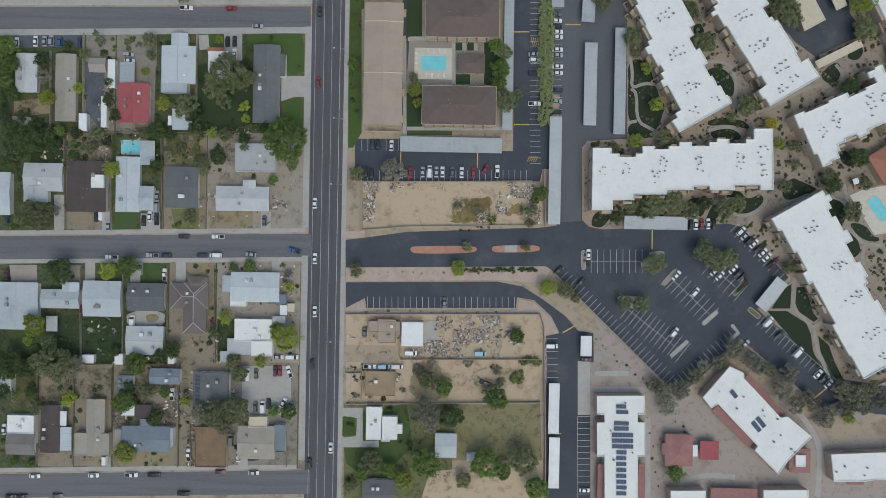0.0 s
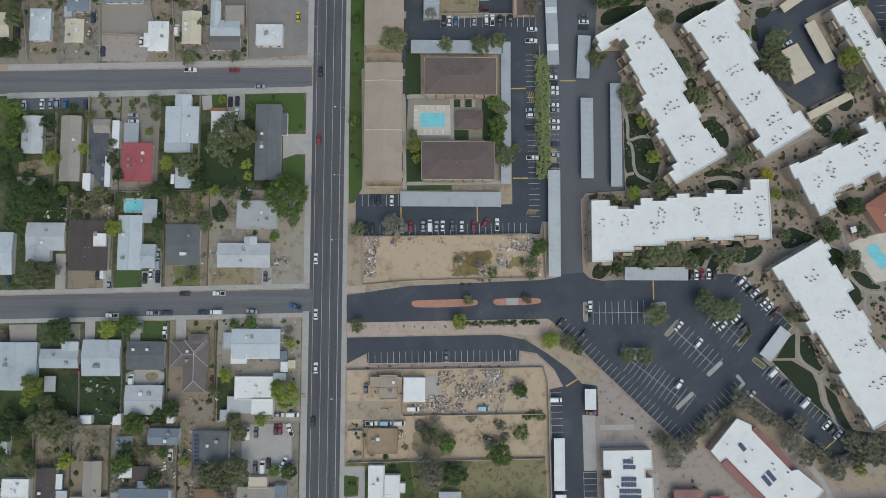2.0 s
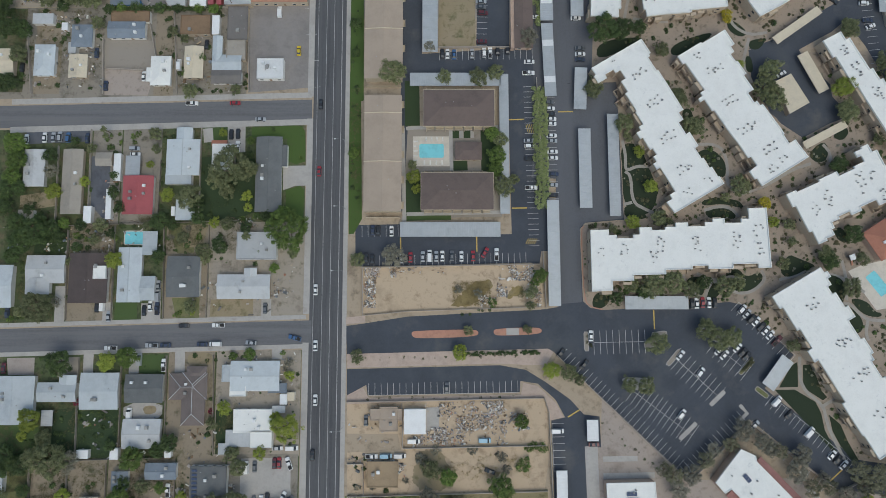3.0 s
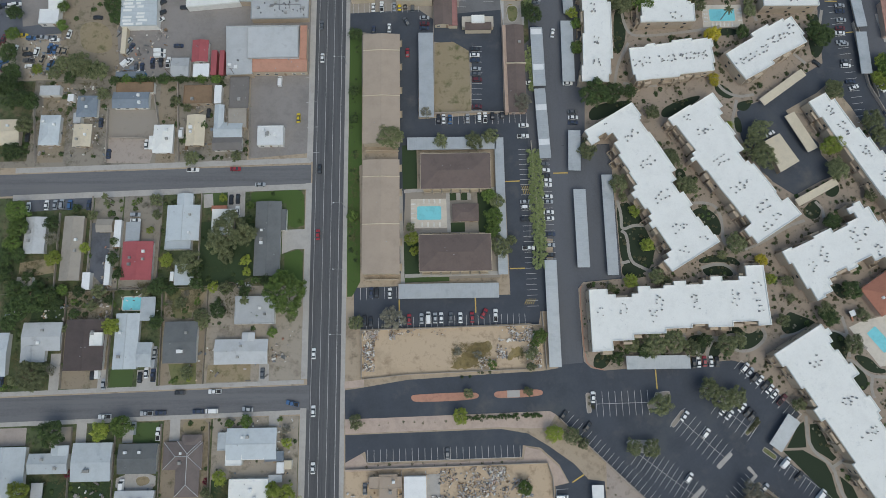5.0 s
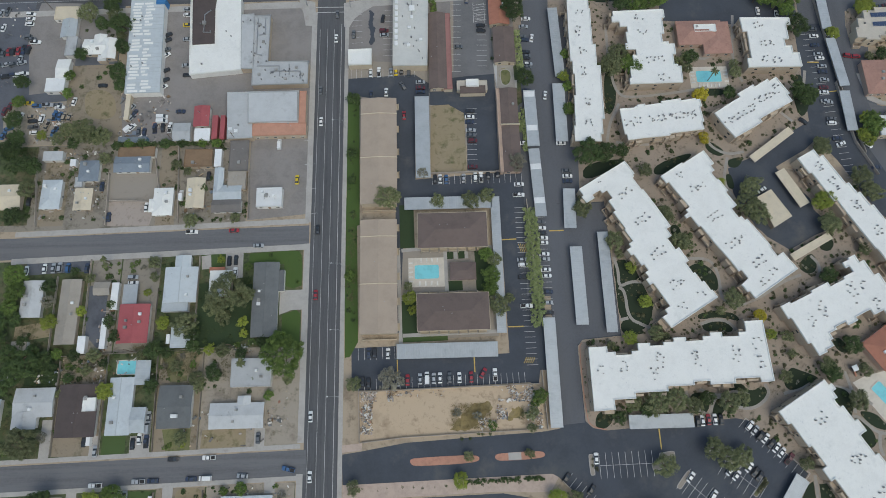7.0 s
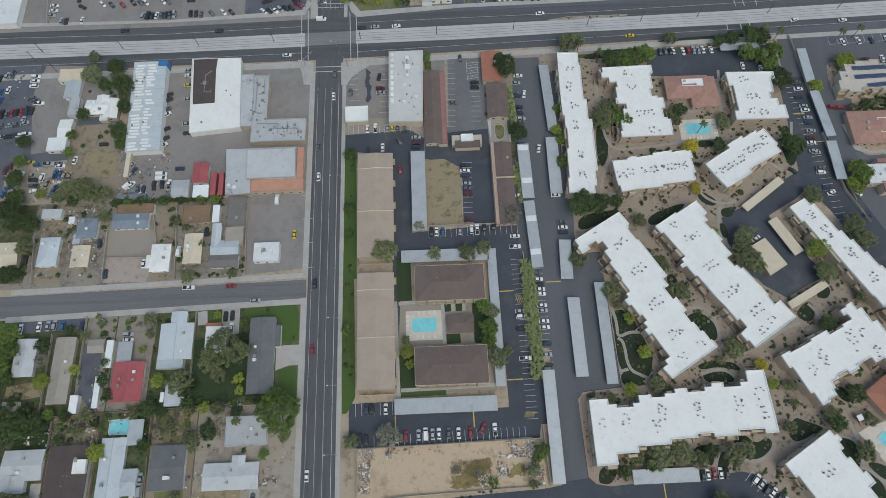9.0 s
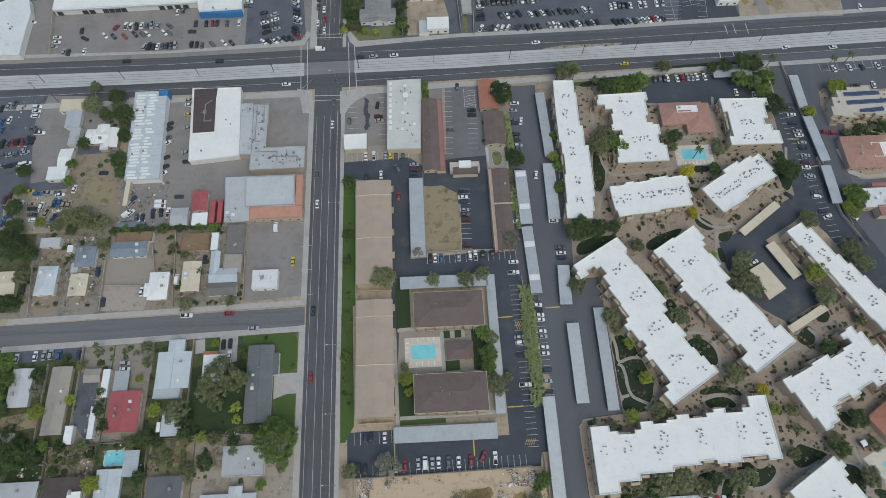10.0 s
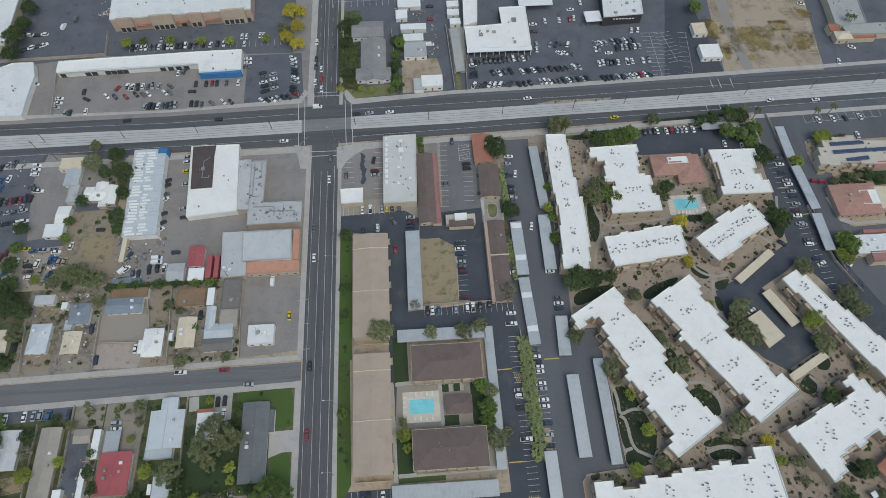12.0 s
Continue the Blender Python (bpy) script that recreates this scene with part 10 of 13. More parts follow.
path([(-85, 90.4), (-84.8, 78.9)], 4.2, 0.02, "concrete", label="pale concrete driveway")
path([(-63.5, 69.2), (-55.8, 69.4)], 4.2, 0.01, "concrete", label="pale concrete driveway")
path([(-139.1, 13.6), (-139, 5.7)], 4.2, 0.015, "concrete", label="pale concrete driveway")
path([(-122.8, 13.2), (-122.6, 6)], 4.2, 0.015, "concrete", label="pale concrete driveway")
path([(-118.8, 22.5), (-118.6, 6.1)], 4.2, 0.02, "concrete", label="pale concrete driveway")
path([(-71.7, 14.9), (-71.6, 7.7)], 4.2, 0.015, "concrete", label="pale concrete driveway")
path([(-159.6, 20.5), (-159.4, 5.3)], 4.2, 0.025, "concrete", label="pale concrete driveway")
path([(-107.5, -6.7), (-107.4, -15.9)], 4.2, 0.025, "concrete", label="pale concrete driveway")
path([(-66.6, -6), (-66.5, -10.3)], 4.2, 0.03, "concrete", label="pale concrete driveway")
path([(-126.8, -8.1), (-126.7, -16.3)], 4.2, 0.015, "concrete", label="pale concrete driveway")
path([(-146, -8.2), (-145.9, -16.1)], 4.2, 0.03, "concrete", label="pale concrete driveway")
path([(-79.7, -90.9), (-79.6, -95.3)], 4.2, 0.035, "concrete", label="pale concrete driveway")
path([(-137.6, -91), (-137.6, -95.8)], 4.2, 0.035, "concrete", label="pale concrete driveway")
patch("driveway", "concrete", [(-66, 72.8), (-55.9, 73), (-55.7, 64.1), (-60.5, 64), (-65.8, 62)], 0.015, "pale concrete driveway")
patch("driveway", "concrete", [(-80.3, -51.2), (-59.8, -50.8), (-59.6, -63.4), (-58.2, -71.9), (-80, -72.3), (-80.6, -61.4)], 0.035, "worn grey concrete forecourt")
patch("driveway", "lot_asphalt", [(-149.6, 77.1), (-141.2, 77.3), (-140.8, 47.3), (-148.8, 55.5)], 0.01, "dark driveway")
patch("driveway", "grey_yard", [(-134.2, 89.4), (-119.8, 89.7), (-120.7, 69.3), (-127.9, 69.1), (-128.1, 79.9), (-134.1, 81)], 0.01, "grey gravel yard with weeds")
patch("driveway", "lot_asphalt", [(-178.5, 88), (-150.2, 89.1), (-150.2, 83.8), (-178.4, 82.5)], 0.02, "dark front parking strip")
patch("driveway", "concrete", [(-37.7, -68.3), (-28.8, -68.2), (-28.6, -82.3), (-21.8, -82.1), (-21.7, -85), (-37.4, -85.3), (-37.5, -81.2), (-31.5, -80.4), (-31.1, -72.6), (-37.7, -71.7)], 0.02, "pale concrete driveway loop")
patch("driveway", "gravel", [(-146.8, 130.8), (-126, 129.6), (-122.6, 119.4), (-123.6, 115.9), (-145.7, 116.3)], 0.01, "brownish paved yard behind a wall")
patch("driveway", "school_gravel", [(-145.7, 116.3), (-123.6, 115.9), (-126.5, 104.4), (-145.6, 104.7)], 0.01, "bare sandy front yard")
fence([(-145.2, 116.5), (-128.2, 115.7)], 1.5, 0.2, "block", "tan concrete block garden wall", "garden_wall")
patch("driveway", "concrete", [(62.8, -46.6), (68.1, -46.5), (68.6, -69.6), (63.3, -69.7)], 0.02, "pale concrete service yard")
patch("yard", "dirt", [(-36.5, -41.2), (-15.3, -41.3), (-13.9, -48), (-36.4, -48.9)], 0.01, "worn brown parking yard")

# ---------- walls and fences ----------
fence([(-185.2, 45.7), (-84.8, 48.6)], 1.4, 0.12, "wood_fence", "weathered timber garden fence", "garden_wall")
fence([(-183.9, -51.9), (-150.2, -51.7), (-111.7, -50.5)], 1.4, 0.12, "wood_fence", "weathered timber garden fence", "garden_wall")
fence([(-149.2, 46.9), (-149.8, 89.1)], 1.4, 0.12, "block", "tan concrete block garden wall", "garden_wall")
fence([(-101.6, 48.1), (-101.8, 89.6)], 1.4, 0.12, "block", "tan concrete block garden wall", "garden_wall")
fence([(-119.2, 47.7), (-118.9, 75.3)], 1.4, 0.12, "wood_fence", "weathered timber garden fence", "garden_wall")
fence([(-163.1, 46.8), (-163.6, 81.6)], 1.4, 0.12, "block", "tan concrete block garden wall", "garden_wall")
fence([(-156.3, 6.1), (-157.3, 44.6)], 1.4, 0.12, "wood_fence", "weathered timber garden fence", "garden_wall")
fence([(-137.1, 6.5), (-137.2, 46.2)], 1.4, 0.12, "wood_fence", "weathered timber garden fence", "garden_wall")
fence([(-115, 6.9), (-116.3, 46.6)], 1.4, 0.12, "wood_fence", "weathered timber garden fence", "garden_wall")
fence([(-96.9, 7.2), (-96.8, 46.9)], 1.4, 0.12, "wood_fence", "weathered timber garden fence", "garden_wall")
fence([(-149, -50.5), (-149.6, -9.5)], 1.4, 0.12, "wood_fence", "weathered timber garden fence", "garden_wall")
fence([(-131, -50.2), (-131.6, -9.1)], 1.4, 0.12, "wood_fence", "weathered timber garden fence", "garden_wall")
fence([(-112.2, -49.8), (-112.8, -8.8)], 1.4, 0.12, "wood_fence", "weathered timber garden fence", "garden_wall")
fence([(-91.9, -49.5), (-93.1, -8.4)], 1.4, 0.12, "wood_fence", "weathered timber garden fence", "garden_wall")
fence([(-167, -94.4), (-167.5, -53.3)], 1.4, 0.12, "wood_fence", "weathered timber garden fence", "garden_wall")
fence([(-151.8, -94.1), (-151.9, -53)], 1.4, 0.12, "wood_fence", "weathered timber garden fence", "garden_wall")
fence([(-135.2, -95.1), (-135.8, -52.7)], 1.4, 0.12, "wood_fence", "weathered timber garden fence", "garden_wall")
fence([(-107.2, -94.6), (-107.3, -52.2)], 1.4, 0.12, "wood_fence", "weathered timber garden fence", "garden_wall")
fence([(-101.4, -94.5), (-102.1, -76.3)], 1.4, 0.12, "wood_fence", "weathered timber garden fence", "garden_wall")
fence([(-86.1, -94.2), (-86.4, -76)], 1.4, 0.12, "wood_fence", "weathered timber garden fence", "garden_wall")
fence([(-60.8, -93.8), (-61.1, -76)], 1.4, 0.12, "wood_fence", "weathered timber garden fence", "garden_wall")
fence([(-31, 28.3), (45.7, 29.7)], 1.7, 0.2, "block", "tan concrete block garden wall", "garden_wall")
fence([(46.6, 35.3), (47.6, 11.2)], 1.7, 0.2, "block", "tan concrete block garden wall", "garden_wall")
fence([(-36.8, -28.1), (46.2, -26.6), (48, -32.4), (50, -110.1)], 1.7, 0.2, "block", "tan concrete block garden wall", "garden_wall")
fence([(-13.6, -28.7), (-13.2, -47.1), (46.5, -46)], 1.7, 0.2, "block", "tan concrete block garden wall", "garden_wall")
fence([(-36.3, -53.3), (-29.6, -53.2), (-29.3, -65.8)], 1.7, 0.2, "block", "tan concrete block garden wall", "garden_wall")
fence([(-36.1, -66.4), (46.9, -64.4)], 1.7, 0.2, "block", "tan concrete block garden wall", "garden_wall")
fence([(47.6, 58.2), (45, 112.3)], 1.7, 0.2, "block", "tan concrete block garden wall", "garden_wall")
fence([(51.8, -9), (105.3, -60.9)], 1.7, 0.2, "block", "tan concrete block garden wall", "garden_wall")
fence([(105.3, -60.9), (132, -37.1)], 1.7, 0.2, "block", "tan concrete block garden wall", "garden_wall")
fence([(132, -37.1), (167.7, -65.1), (203.3, -48.9)], 1.7, 0.2, "block", "tan concrete block garden wall", "garden_wall")
fence([(-146.8, 144.8), (-82.8, 144.9)], 1.7, 0.2, "block", "tan concrete block garden wall", "garden_wall")
fence([(-83.3, 144.9), (-81.5, 106.3)], 1.7, 0.2, "block", "tan concrete block garden wall", "garden_wall")
fence([(-146.7, 130), (-145.6, 104.7)], 1.7, 0.2, "block", "tan concrete block garden wall", "garden_wall")
fence([(-126.8, 139.4), (-122.6, 119.4), (-126.6, 114.6)], 1.7, 0.2, "block", "tan concrete block garden wall", "garden_wall")
fence([(-180.9, 137.5), (-177, 104.7)], 1.7, 0.2, "block", "tan concrete block garden wall", "garden_wall")
fence([(-115.9, 143.5), (-113.1, 105)], 1.7, 0.2, "block", "tan concrete block garden wall", "garden_wall")
fence([(1.7, 126.2), (33.4, 126.3)], 1.7, 0.2, "block", "tan concrete block garden wall", "garden_wall")
fence([(199.2, 169), (200.5, 151.4), (202.2, 137.1), (209.4, 120.2)], 1.7, 0.2, "block", "tan concrete block garden wall", "garden_wall")
fence([(196.2, 228.6), (201.9, 155.9), (205.9, 131.2)], 1.6, 0.2, "block", "tan concrete block garden wall", "garden_wall")
fence([(-200.1, 281.5), (-196.3, 251.1)], 2.2, 0.2, "block", "tan concrete block garden wall", "garden_wall")
fence([(-236.2, 292.2), (-175.4, 294.1), (-177.2, 312.5)], 2.2, 0.2, "block", "tan concrete block garden wall", "garden_wall")

# ---------- trees ----------
tree(-180.1, 81.6, 4.8, "green")
tree(-178.7, 74.6, 4.6, "green")
tree(-180.7, 67.6, 4.3, "green")
tree(-165.4, 76.8, 3.1, "dark")
tree(-165, 70, 2.9, "grey")
tree(-163, 60.6, 3.6, "lime")
tree(-150.6, 65.4, 2.4, "lime")
tree(-120.8, 86.2, 3.1, "olive")
tree(-120.4, 79.8, 2.4, "olive")
tree(-123, 73.1, 1.7, "lime")
tree(-151.1, 46.3, 2.7, "dark")
tree(-142.3, 46.4, 3.1, "olive")
tree(-168, 43.2, 6.2, "dark")
tree(-174.5, 39.3, 5.3, "dark")
tree(-162.8, 44.9, 3.9, "dark")
tree(-178.6, 33.5, 3.8, "dark")
tree(-114.6, 59.5, 3.3, "lime")
tree(-104.3, 58.3, 5.3, "olive")
tree(-101.6, 54.9, 3.8, "dark")
tree(-117.3, 47.7, 3.9, "dark")
tree(-86.3, 71.1, 8.6, "olive")
tree(-92.8, 66.2, 4.8, "olive")
tree(-88.9, 61.1, 3.8, "olive")
tree(-80.6, 69.9, 4.8, "olive")
tree(-79.9, 83.6, 1.9, "green")
tree(-79.8, 77.4, 1.9, "dark")
tree(-80.6, 59.2, 2.4, "lime")
tree(-80.1, 54, 2.1, "lime")
tree(-91.9, 87.2, 1.9, "lime")
tree(-61, 43.7, 8.6, "green")
tree(-64.6, 51.1, 3.8, "green")
tree(-60.6, 34.3, 2.4, "olive")
tree(-88.2, 47, 3.2, "olive")
tree(-94.1, 47.5, 2.6, "lime")
tree(-98.3, 35.6, 3.4, "olive")
tree(-91.2, 37.4, 3.6, "dark")
tree(-135.6, 31.8, 3.6, "lime")
tree(-117.1, 33.1, 3.3, "dark")
tree(-71.2, 50.2, 2.9, "dark")
tree(-107, 41, 2.9, "olive")
tree(-166, 12.1, 6.2, "olive")
tree(-160.1, 13.8, 2.4, "grey")
tree(-174.8, 9.7, 2.4, "olive")
tree(-102.9, 11.8, 3.1, "olive")
tree(-68.1, 28, 2.4, "green")
tree(-155.2, -11.2, 6.0, "dark")
tree(-136.4, -10.9, 4.1, "lime")
tree(-127.8, -9.1, 4.3, "green")
tree(-84.4, -8.9, 1.9, "green")
tree(-77.2, -8.2, 2.9, "green")
tree(-60.5, -17, 2.2, "lime")
tree(-61.1, -11.8, 2.0, "grey")
tree(-165.9, -34.1, 5.5, "lime")
tree(-160.6, -42, 4.0, "olive")
tree(-92.3, -36.5, 2.6, "olive")
tree(-87.1, -30.1, 2.9, "lime")
tree(-60.9, -37.5, 5.8, "lime")
tree(-65.8, -34.3, 2.7, "lime")
tree(-155.4, -50.4, 6.8, "olive")
tree(-163.8, -49.8, 4.8, "olive")
tree(-150.1, -51.4, 4.8, "grey")
tree(-174.8, -49.8, 5.8, "dark")
tree(-169.9, -52.8, 4.4, "dark")
tree(-152.2, -65.6, 3.4, "lime")
tree(-123.4, -50.1, 5.3, "green")
tree(-114.1, -47.2, 3.6, "dark")
tree(-109.2, -44.2, 4.0, "dark")
tree(-134, -45.4, 2.4, "dark")
tree(-127.3, -60.3, 2.9, "dark")
tree(-128.3, -66, 4.9, "green")
tree(-119.5, -61.2, 3.2, "olive")
tree(-112.4, -62.2, 2.7, "green")
tree(-103.9, -65.7, 2.4, "lime")
tree(-115.9, -73.1, 3.4, "dark")
tree(-127.8, -87.7, 4.4, "lime")
tree(-83.2, -48.6, 3.6, "olive")
tree(-72, -48.5, 2.9, "lime")
tree(-89.7, -70.6, 6.2, "olive")
tree(-80.7, -68.3, 6.3, "olive")
tree(-80.6, -54, 3.8, "olive")
tree(-96.3, -70.1, 4.3, "grey")
tree(-59.8, -69.7, 3.4, "green")
tree(-66, -69.6, 2.4, "green")
tree(-166.7, -69.4, 2.9, "olive")
tree(-87.1, -77.3, 3.4, "grey")
tree(-176.8, -64.7, 2.9, "olive")
tree(-168.9, -93.8, 1.7, "green")
tree(-175.9, -92.6, 2.0, "green")
tree(-34.9, 78, 2.4, "green")
tree(25.2, 86.1, 3.6, "green")
tree(28.5, 83.8, 3.6, "olive")
tree(27, 76.5, 4.3, "green")
tree(26.4, 70.2, 3.8, "green")
tree(29.6, 63.3, 4.5, "olive")
tree(34.3, 66.3, 2.4, "olive")
tree(-8.7, 67.3, 3.3, "lime")
tree(-9.5, 72.8, 2.2, "olive")
tree(-7.9, 62.1, 2.2, "lime")
tree(-17.4, 32.7, 5.3, "grey")
tree(-32.8, 31.5, 3.1, "olive")
tree(82.4, 90.6, 4.3, "olive")
tree(84.4, 85, 2.2, "olive")
tree(89, 78.7, 2.6, "lime")
tree(93.1, 63.2, 3.2, "lime")
tree(84.9, 47.6, 3.1, "lime")
tree(96.1, 49.3, 3.7, "olive")
tree(105.6, 102.8, 4.4, "olive")
tree(111.4, 90, 4.3, "olive")
tree(125.7, 58.6, 2.2, "olive")
tree(131.4, 62.9, 4.5, "olive")
tree(142.2, 55.6, 2.9, "yellow")
tree(145.6, 47.7, 2.4, "lime")
tree(152.4, 46.6, 2.7, "olive")
tree(178.3, 42.3, 4.4, "dark")
tree(147.5, 101.5, 5.8, "olive")
tree(179.1, 96.4, 4.8, "olive")
tree(174.4, 72, 3.9, "dark")
tree(166.8, 33.6, 4.1, "olive")
tree(92.8, 20.9, 5.3, "olive")
tree(101, 22, 5.6, "olive")
tree(77.1, 15.2, 2.9, "dark")
tree(122.7, 20.1, 4.8, "olive")
tree(128.9, 21.7, 3.4, "olive")
tree(93, -4, 5.0, "olive")
tree(114.3, 1.6, 4.9, "olive")
tree(119.7, -2.3, 4.8, "olive")
tree(125.2, -1.3, 4.1, "olive")
tree(81.3, -21, 3.4, "olive")
tree(88.3, -21.5, 3.8, "olive")
tree(48.8, -15.1, 3.8, "lime")
tree(56, -15.7, 3.7, "olive")
tree(60.6, -19, 2.6, "olive")
tree(10.6, -7.5, 3.4, "lime")
tree(-32.3, -9, 3.2, "olive")
tree(14.3, 1.6, 2.2, "olive")
tree(39.2, 2.1, 2.2, "olive")
tree(127.6, -39.2, 4.9, "grey")
tree(135.6, -44.4, 4.4, "grey")
tree(122.5, -45.3, 3.4, "thin")
tree(111.7, -51.4, 3.9, "thin")
tree(105.6, -57.4, 4.3, "grey")
tree(98.5, -57.5, 4.3, "thin")
tree(94.8, -55.5, 3.2, "thin")
tree(100.3, -63.7, 4.4, "grey")
tree(148.9, -55.5, 4.9, "grey")
tree(155.5, -62.8, 3.9, "thin")
tree(173.3, -56, 4.9, "thin")
tree(180.2, -58.4, 5.3, "thin")
tree(187.1, -55.5, 3.9, "thin")
tree(151.5, -48.9, 4.3, "grey")
tree(168.7, -69.9, 3.4, "grey")
tree(178, -68, 2.7, "lime")
tree(104.3, -92.5, 3.7, "green")
tree(142.9, -48.1, 3.4, "thin")
tree(115.6, -47.5, 3.0, "grey")
tree(168.1, 30.5, 4.1, "dark")
tree(176.4, 19.4, 4.6, "olive")
tree(150.9, -4.9, 3.2, "olive")
tree(44.8, 24.4, 3.3, "green")
tree(41.2, 17.7, 2.9, "olive")
tree(40.9, 12.2, 2.1, "olive")
tree(-1.4, -54.8, 4.3, "olive")
tree(5.6, -58.1, 3.9, "green")
tree(-2, -66.9, 6.3, "grey")
tree(-0.1, -73.1, 4.3, "grey")
tree(8.9, -70.4, 4.9, "dark")
tree(27.5, -61.9, 5.3, "green")
tree(23.2, -89.1, 6.3, "green")
tree(-1.6, -89.1, 6.3, "green")
tree(-10.8, -97.3, 3.9, "lime")
tree(-24.7, -89.4, 4.8, "olive")
tree(39.2, -87.6, 6.5, "olive")
tree(45.4, -99.5, 4.9, "green")
tree(-16.4, -93.3, 3.4, "green")
tree(36.2, -35.9, 3.4, "green")
tree(31.3, -93.1, 3.8, "green")
tree(14.7, -97.1, 3.4, "olive")
tree(-28.4, -95.7, 2.9, "green")
tree(-33.1, -100.6, 2.9, "olive")
shrub(37, -53.9, 3.4, "green")
shrub(39.3, -47.1, 1.9, "green")
shrub(45.1, -47, 2.2, "green")
shrub(15.8, -48, 2.2, "grey")
shrub(27.7, -50.4, 2.5, "grey")
shrub(30, -55.7, 2.0, "grey")
shrub(41.7, -46.3, 1.9, "green")
shrub(10.2, 18.9, 1.9, "grey")
shrub(18.7, 17.4, 2.1, "grey")
shrub(-17.2, -68, 1.5, "dark")
shrub(-5.4, -51.5, 2.9, "grey")
shrub(0.6, -47.8, 2.2, "grey")
shrub(-12, -60.1, 1.4, "grey")
shrub(-31.8, -62.9, 1.5, "grey")
shrub(-25.8, -62.8, 1.3, "grey")
shrub(24.8, 13.2, 2.2, "green")
shrub(42.7, 22, 2.0, "green")
tree(-18, 113.1, 6.2, "olive")
tree(-2.4, 125.7, 2.6, "grey")
tree(4.6, 112.1, 3.1, "olive")
tree(19.3, 111.5, 3.9, "olive")
tree(26.7, 113.9, 3.8, "olive")
tree(41.3, 129.9, 4.4, "grey")
tree(47.7, 173.3, 4.6, "dark")
tree(-34.3, 164.4, 3.2, "dark")
tree(-34.8, 136.7, 2.6, "dark")
tree(-34.7, 123.2, 2.0, "dark")
tree(66.6, 174.1, 2.9, "lime")
tree(68.2, 168.7, 2.7, "green")
tree(67.9, 156.5, 3.2, "green")
tree(68.5, 186.4, 2.7, "green")
tree(69.2, 106.3, 4.4, "olive")
tree(73.9, 132.3, 6.9, "dark")
tree(81.7, 132.7, 5.8, "dark")
tree(90.6, 134.4, 3.2, "dark")
tree(98.4, 179.8, 4.3, "green")
tree(90.3, 179.2, 5.4, "olive")
tree(100.2, 124.2, 3.4, "olive")
tree(146.6, 114.9, 5.1, "olive")
tree(143.9, 105.9, 5.6, "olive")
tree(178.6, 107, 4.9, "lime")
tree(183.5, 135.4, 3.9, "olive")
tree(198.4, 118.1, 5.2, "olive")
tree(202.2, 110.4, 4.7, "olive")
tree(178.9, 160.9, 5.9, "dark")
tree(209, 147.8, 4.2, "green")
tree(205.4, 140.2, 3.2, "lime")
tree(180.6, 95.7, 4.6, "olive")
tree(193.7, 84.2, 3.1, "olive")
tree(113.6, 88.9, 4.0, "olive")
tree(106.3, 101.4, 4.6, "olive")
tree(-190.5, 140.3, 5.7, "dark")
tree(-185.1, 134.5, 5.2, "dark")
tree(-180.2, 132.7, 4.2, "dark")
tree(-182, 121.9, 4.1, "olive")
tree(-186.1, 109, 4.5, "dark")
tree(-148.2, 136.8, 3.1, "olive")
tree(-115.6, 133.2, 2.6, "olive")
tree(-110.4, 129.6, 2.0, "olive")
tree(-102.4, 120.9, 2.1, "dark")
tree(-106.4, 105.5, 3.5, "olive")
tree(-86.9, 106.3, 2.6, "olive")
tree(-109.7, 113.9, 1.8, "green")
tree(129.8, 162.9, 2.9, "yellow")
tree(129.8, 141.2, 2.4, "yellow")
tree(134.1, 117.5, 2.6, "lime")
tree(-166.7, 226.2, 3.5, "olive")
tree(-165.2, 214.5, 5.3, "olive")
tree(-153.8, 219.4, 4.7, "dark")
tree(-148, 207, 5.7, "dark")
tree(-158.3, 208.5, 3.8, "dark")
tree(-146.6, 195.1, 4.0, "dark")
tree(-166.4, 191.7, 3.4, "dark")
tree(-146.8, 180.7, 4.7, "dark")
tree(-145.8, 174.6, 3.3, "dark")
tree(-192.4, 177, 3.9, "dark")
tree(-192.6, 166.8, 3.3, "green")
tree(-170.9, 180.7, 2.7, "green")
tree(-170.5, 170.9, 2.8, "green")
tree(-159.1, 149.6, 5.9, "olive")
tree(-150.3, 146.8, 4.9, "olive")
tree(-138.8, 143.8, 2.4, "green")
tree(-132.3, 144.1, 2.4, "dark")
tree(-121.5, 143.5, 2.7, "dark")
tree(-113.8, 143.9, 2.4, "dark")
tree(-104.5, 143.5, 2.4, "green")
tree(-97.9, 143.2, 2.4, "green")
tree(-144, 143.1, 2.4, "dark")
tree(-192.6, 156.6, 4.8, "dark")
tree(-189.7, 147.3, 4.2, "dark")
tree(-180, 149.3, 2.4, "lime")
tree(100.9, 176.9, 4.8, "green")
tree(88.7, 177.8, 5.7, "olive")
tree(94, 185.7, 4.9, "olive")
tree(129, 182.8, 3.7, "dark")
tree(132.2, 162.9, 3.1, "yellow")
tree(145.1, 163.5, 3.4, "dark")
tree(149.9, 174.3, 3.4, "olive")
tree(180.5, 160, 5.7, "dark")
tree(183.6, 133.5, 4.4, "olive")
tree(209.6, 144.2, 5.2, "green")
tree(206.1, 137.1, 3.6, "lime")
tree(218.3, 208.8, 4.2, "lime")
tree(130.4, 138.9, 2.1, "yellow")
tree(183.8, 215.5, 5.1, "green")
tree(183.2, 197.9, 5.9, "dark")
tree(-36.1, 306.7, 4.4, "dark")
tree(-36, 293.3, 4.0, "dark")
tree(-35.8, 279.9, 4.0, "dark")
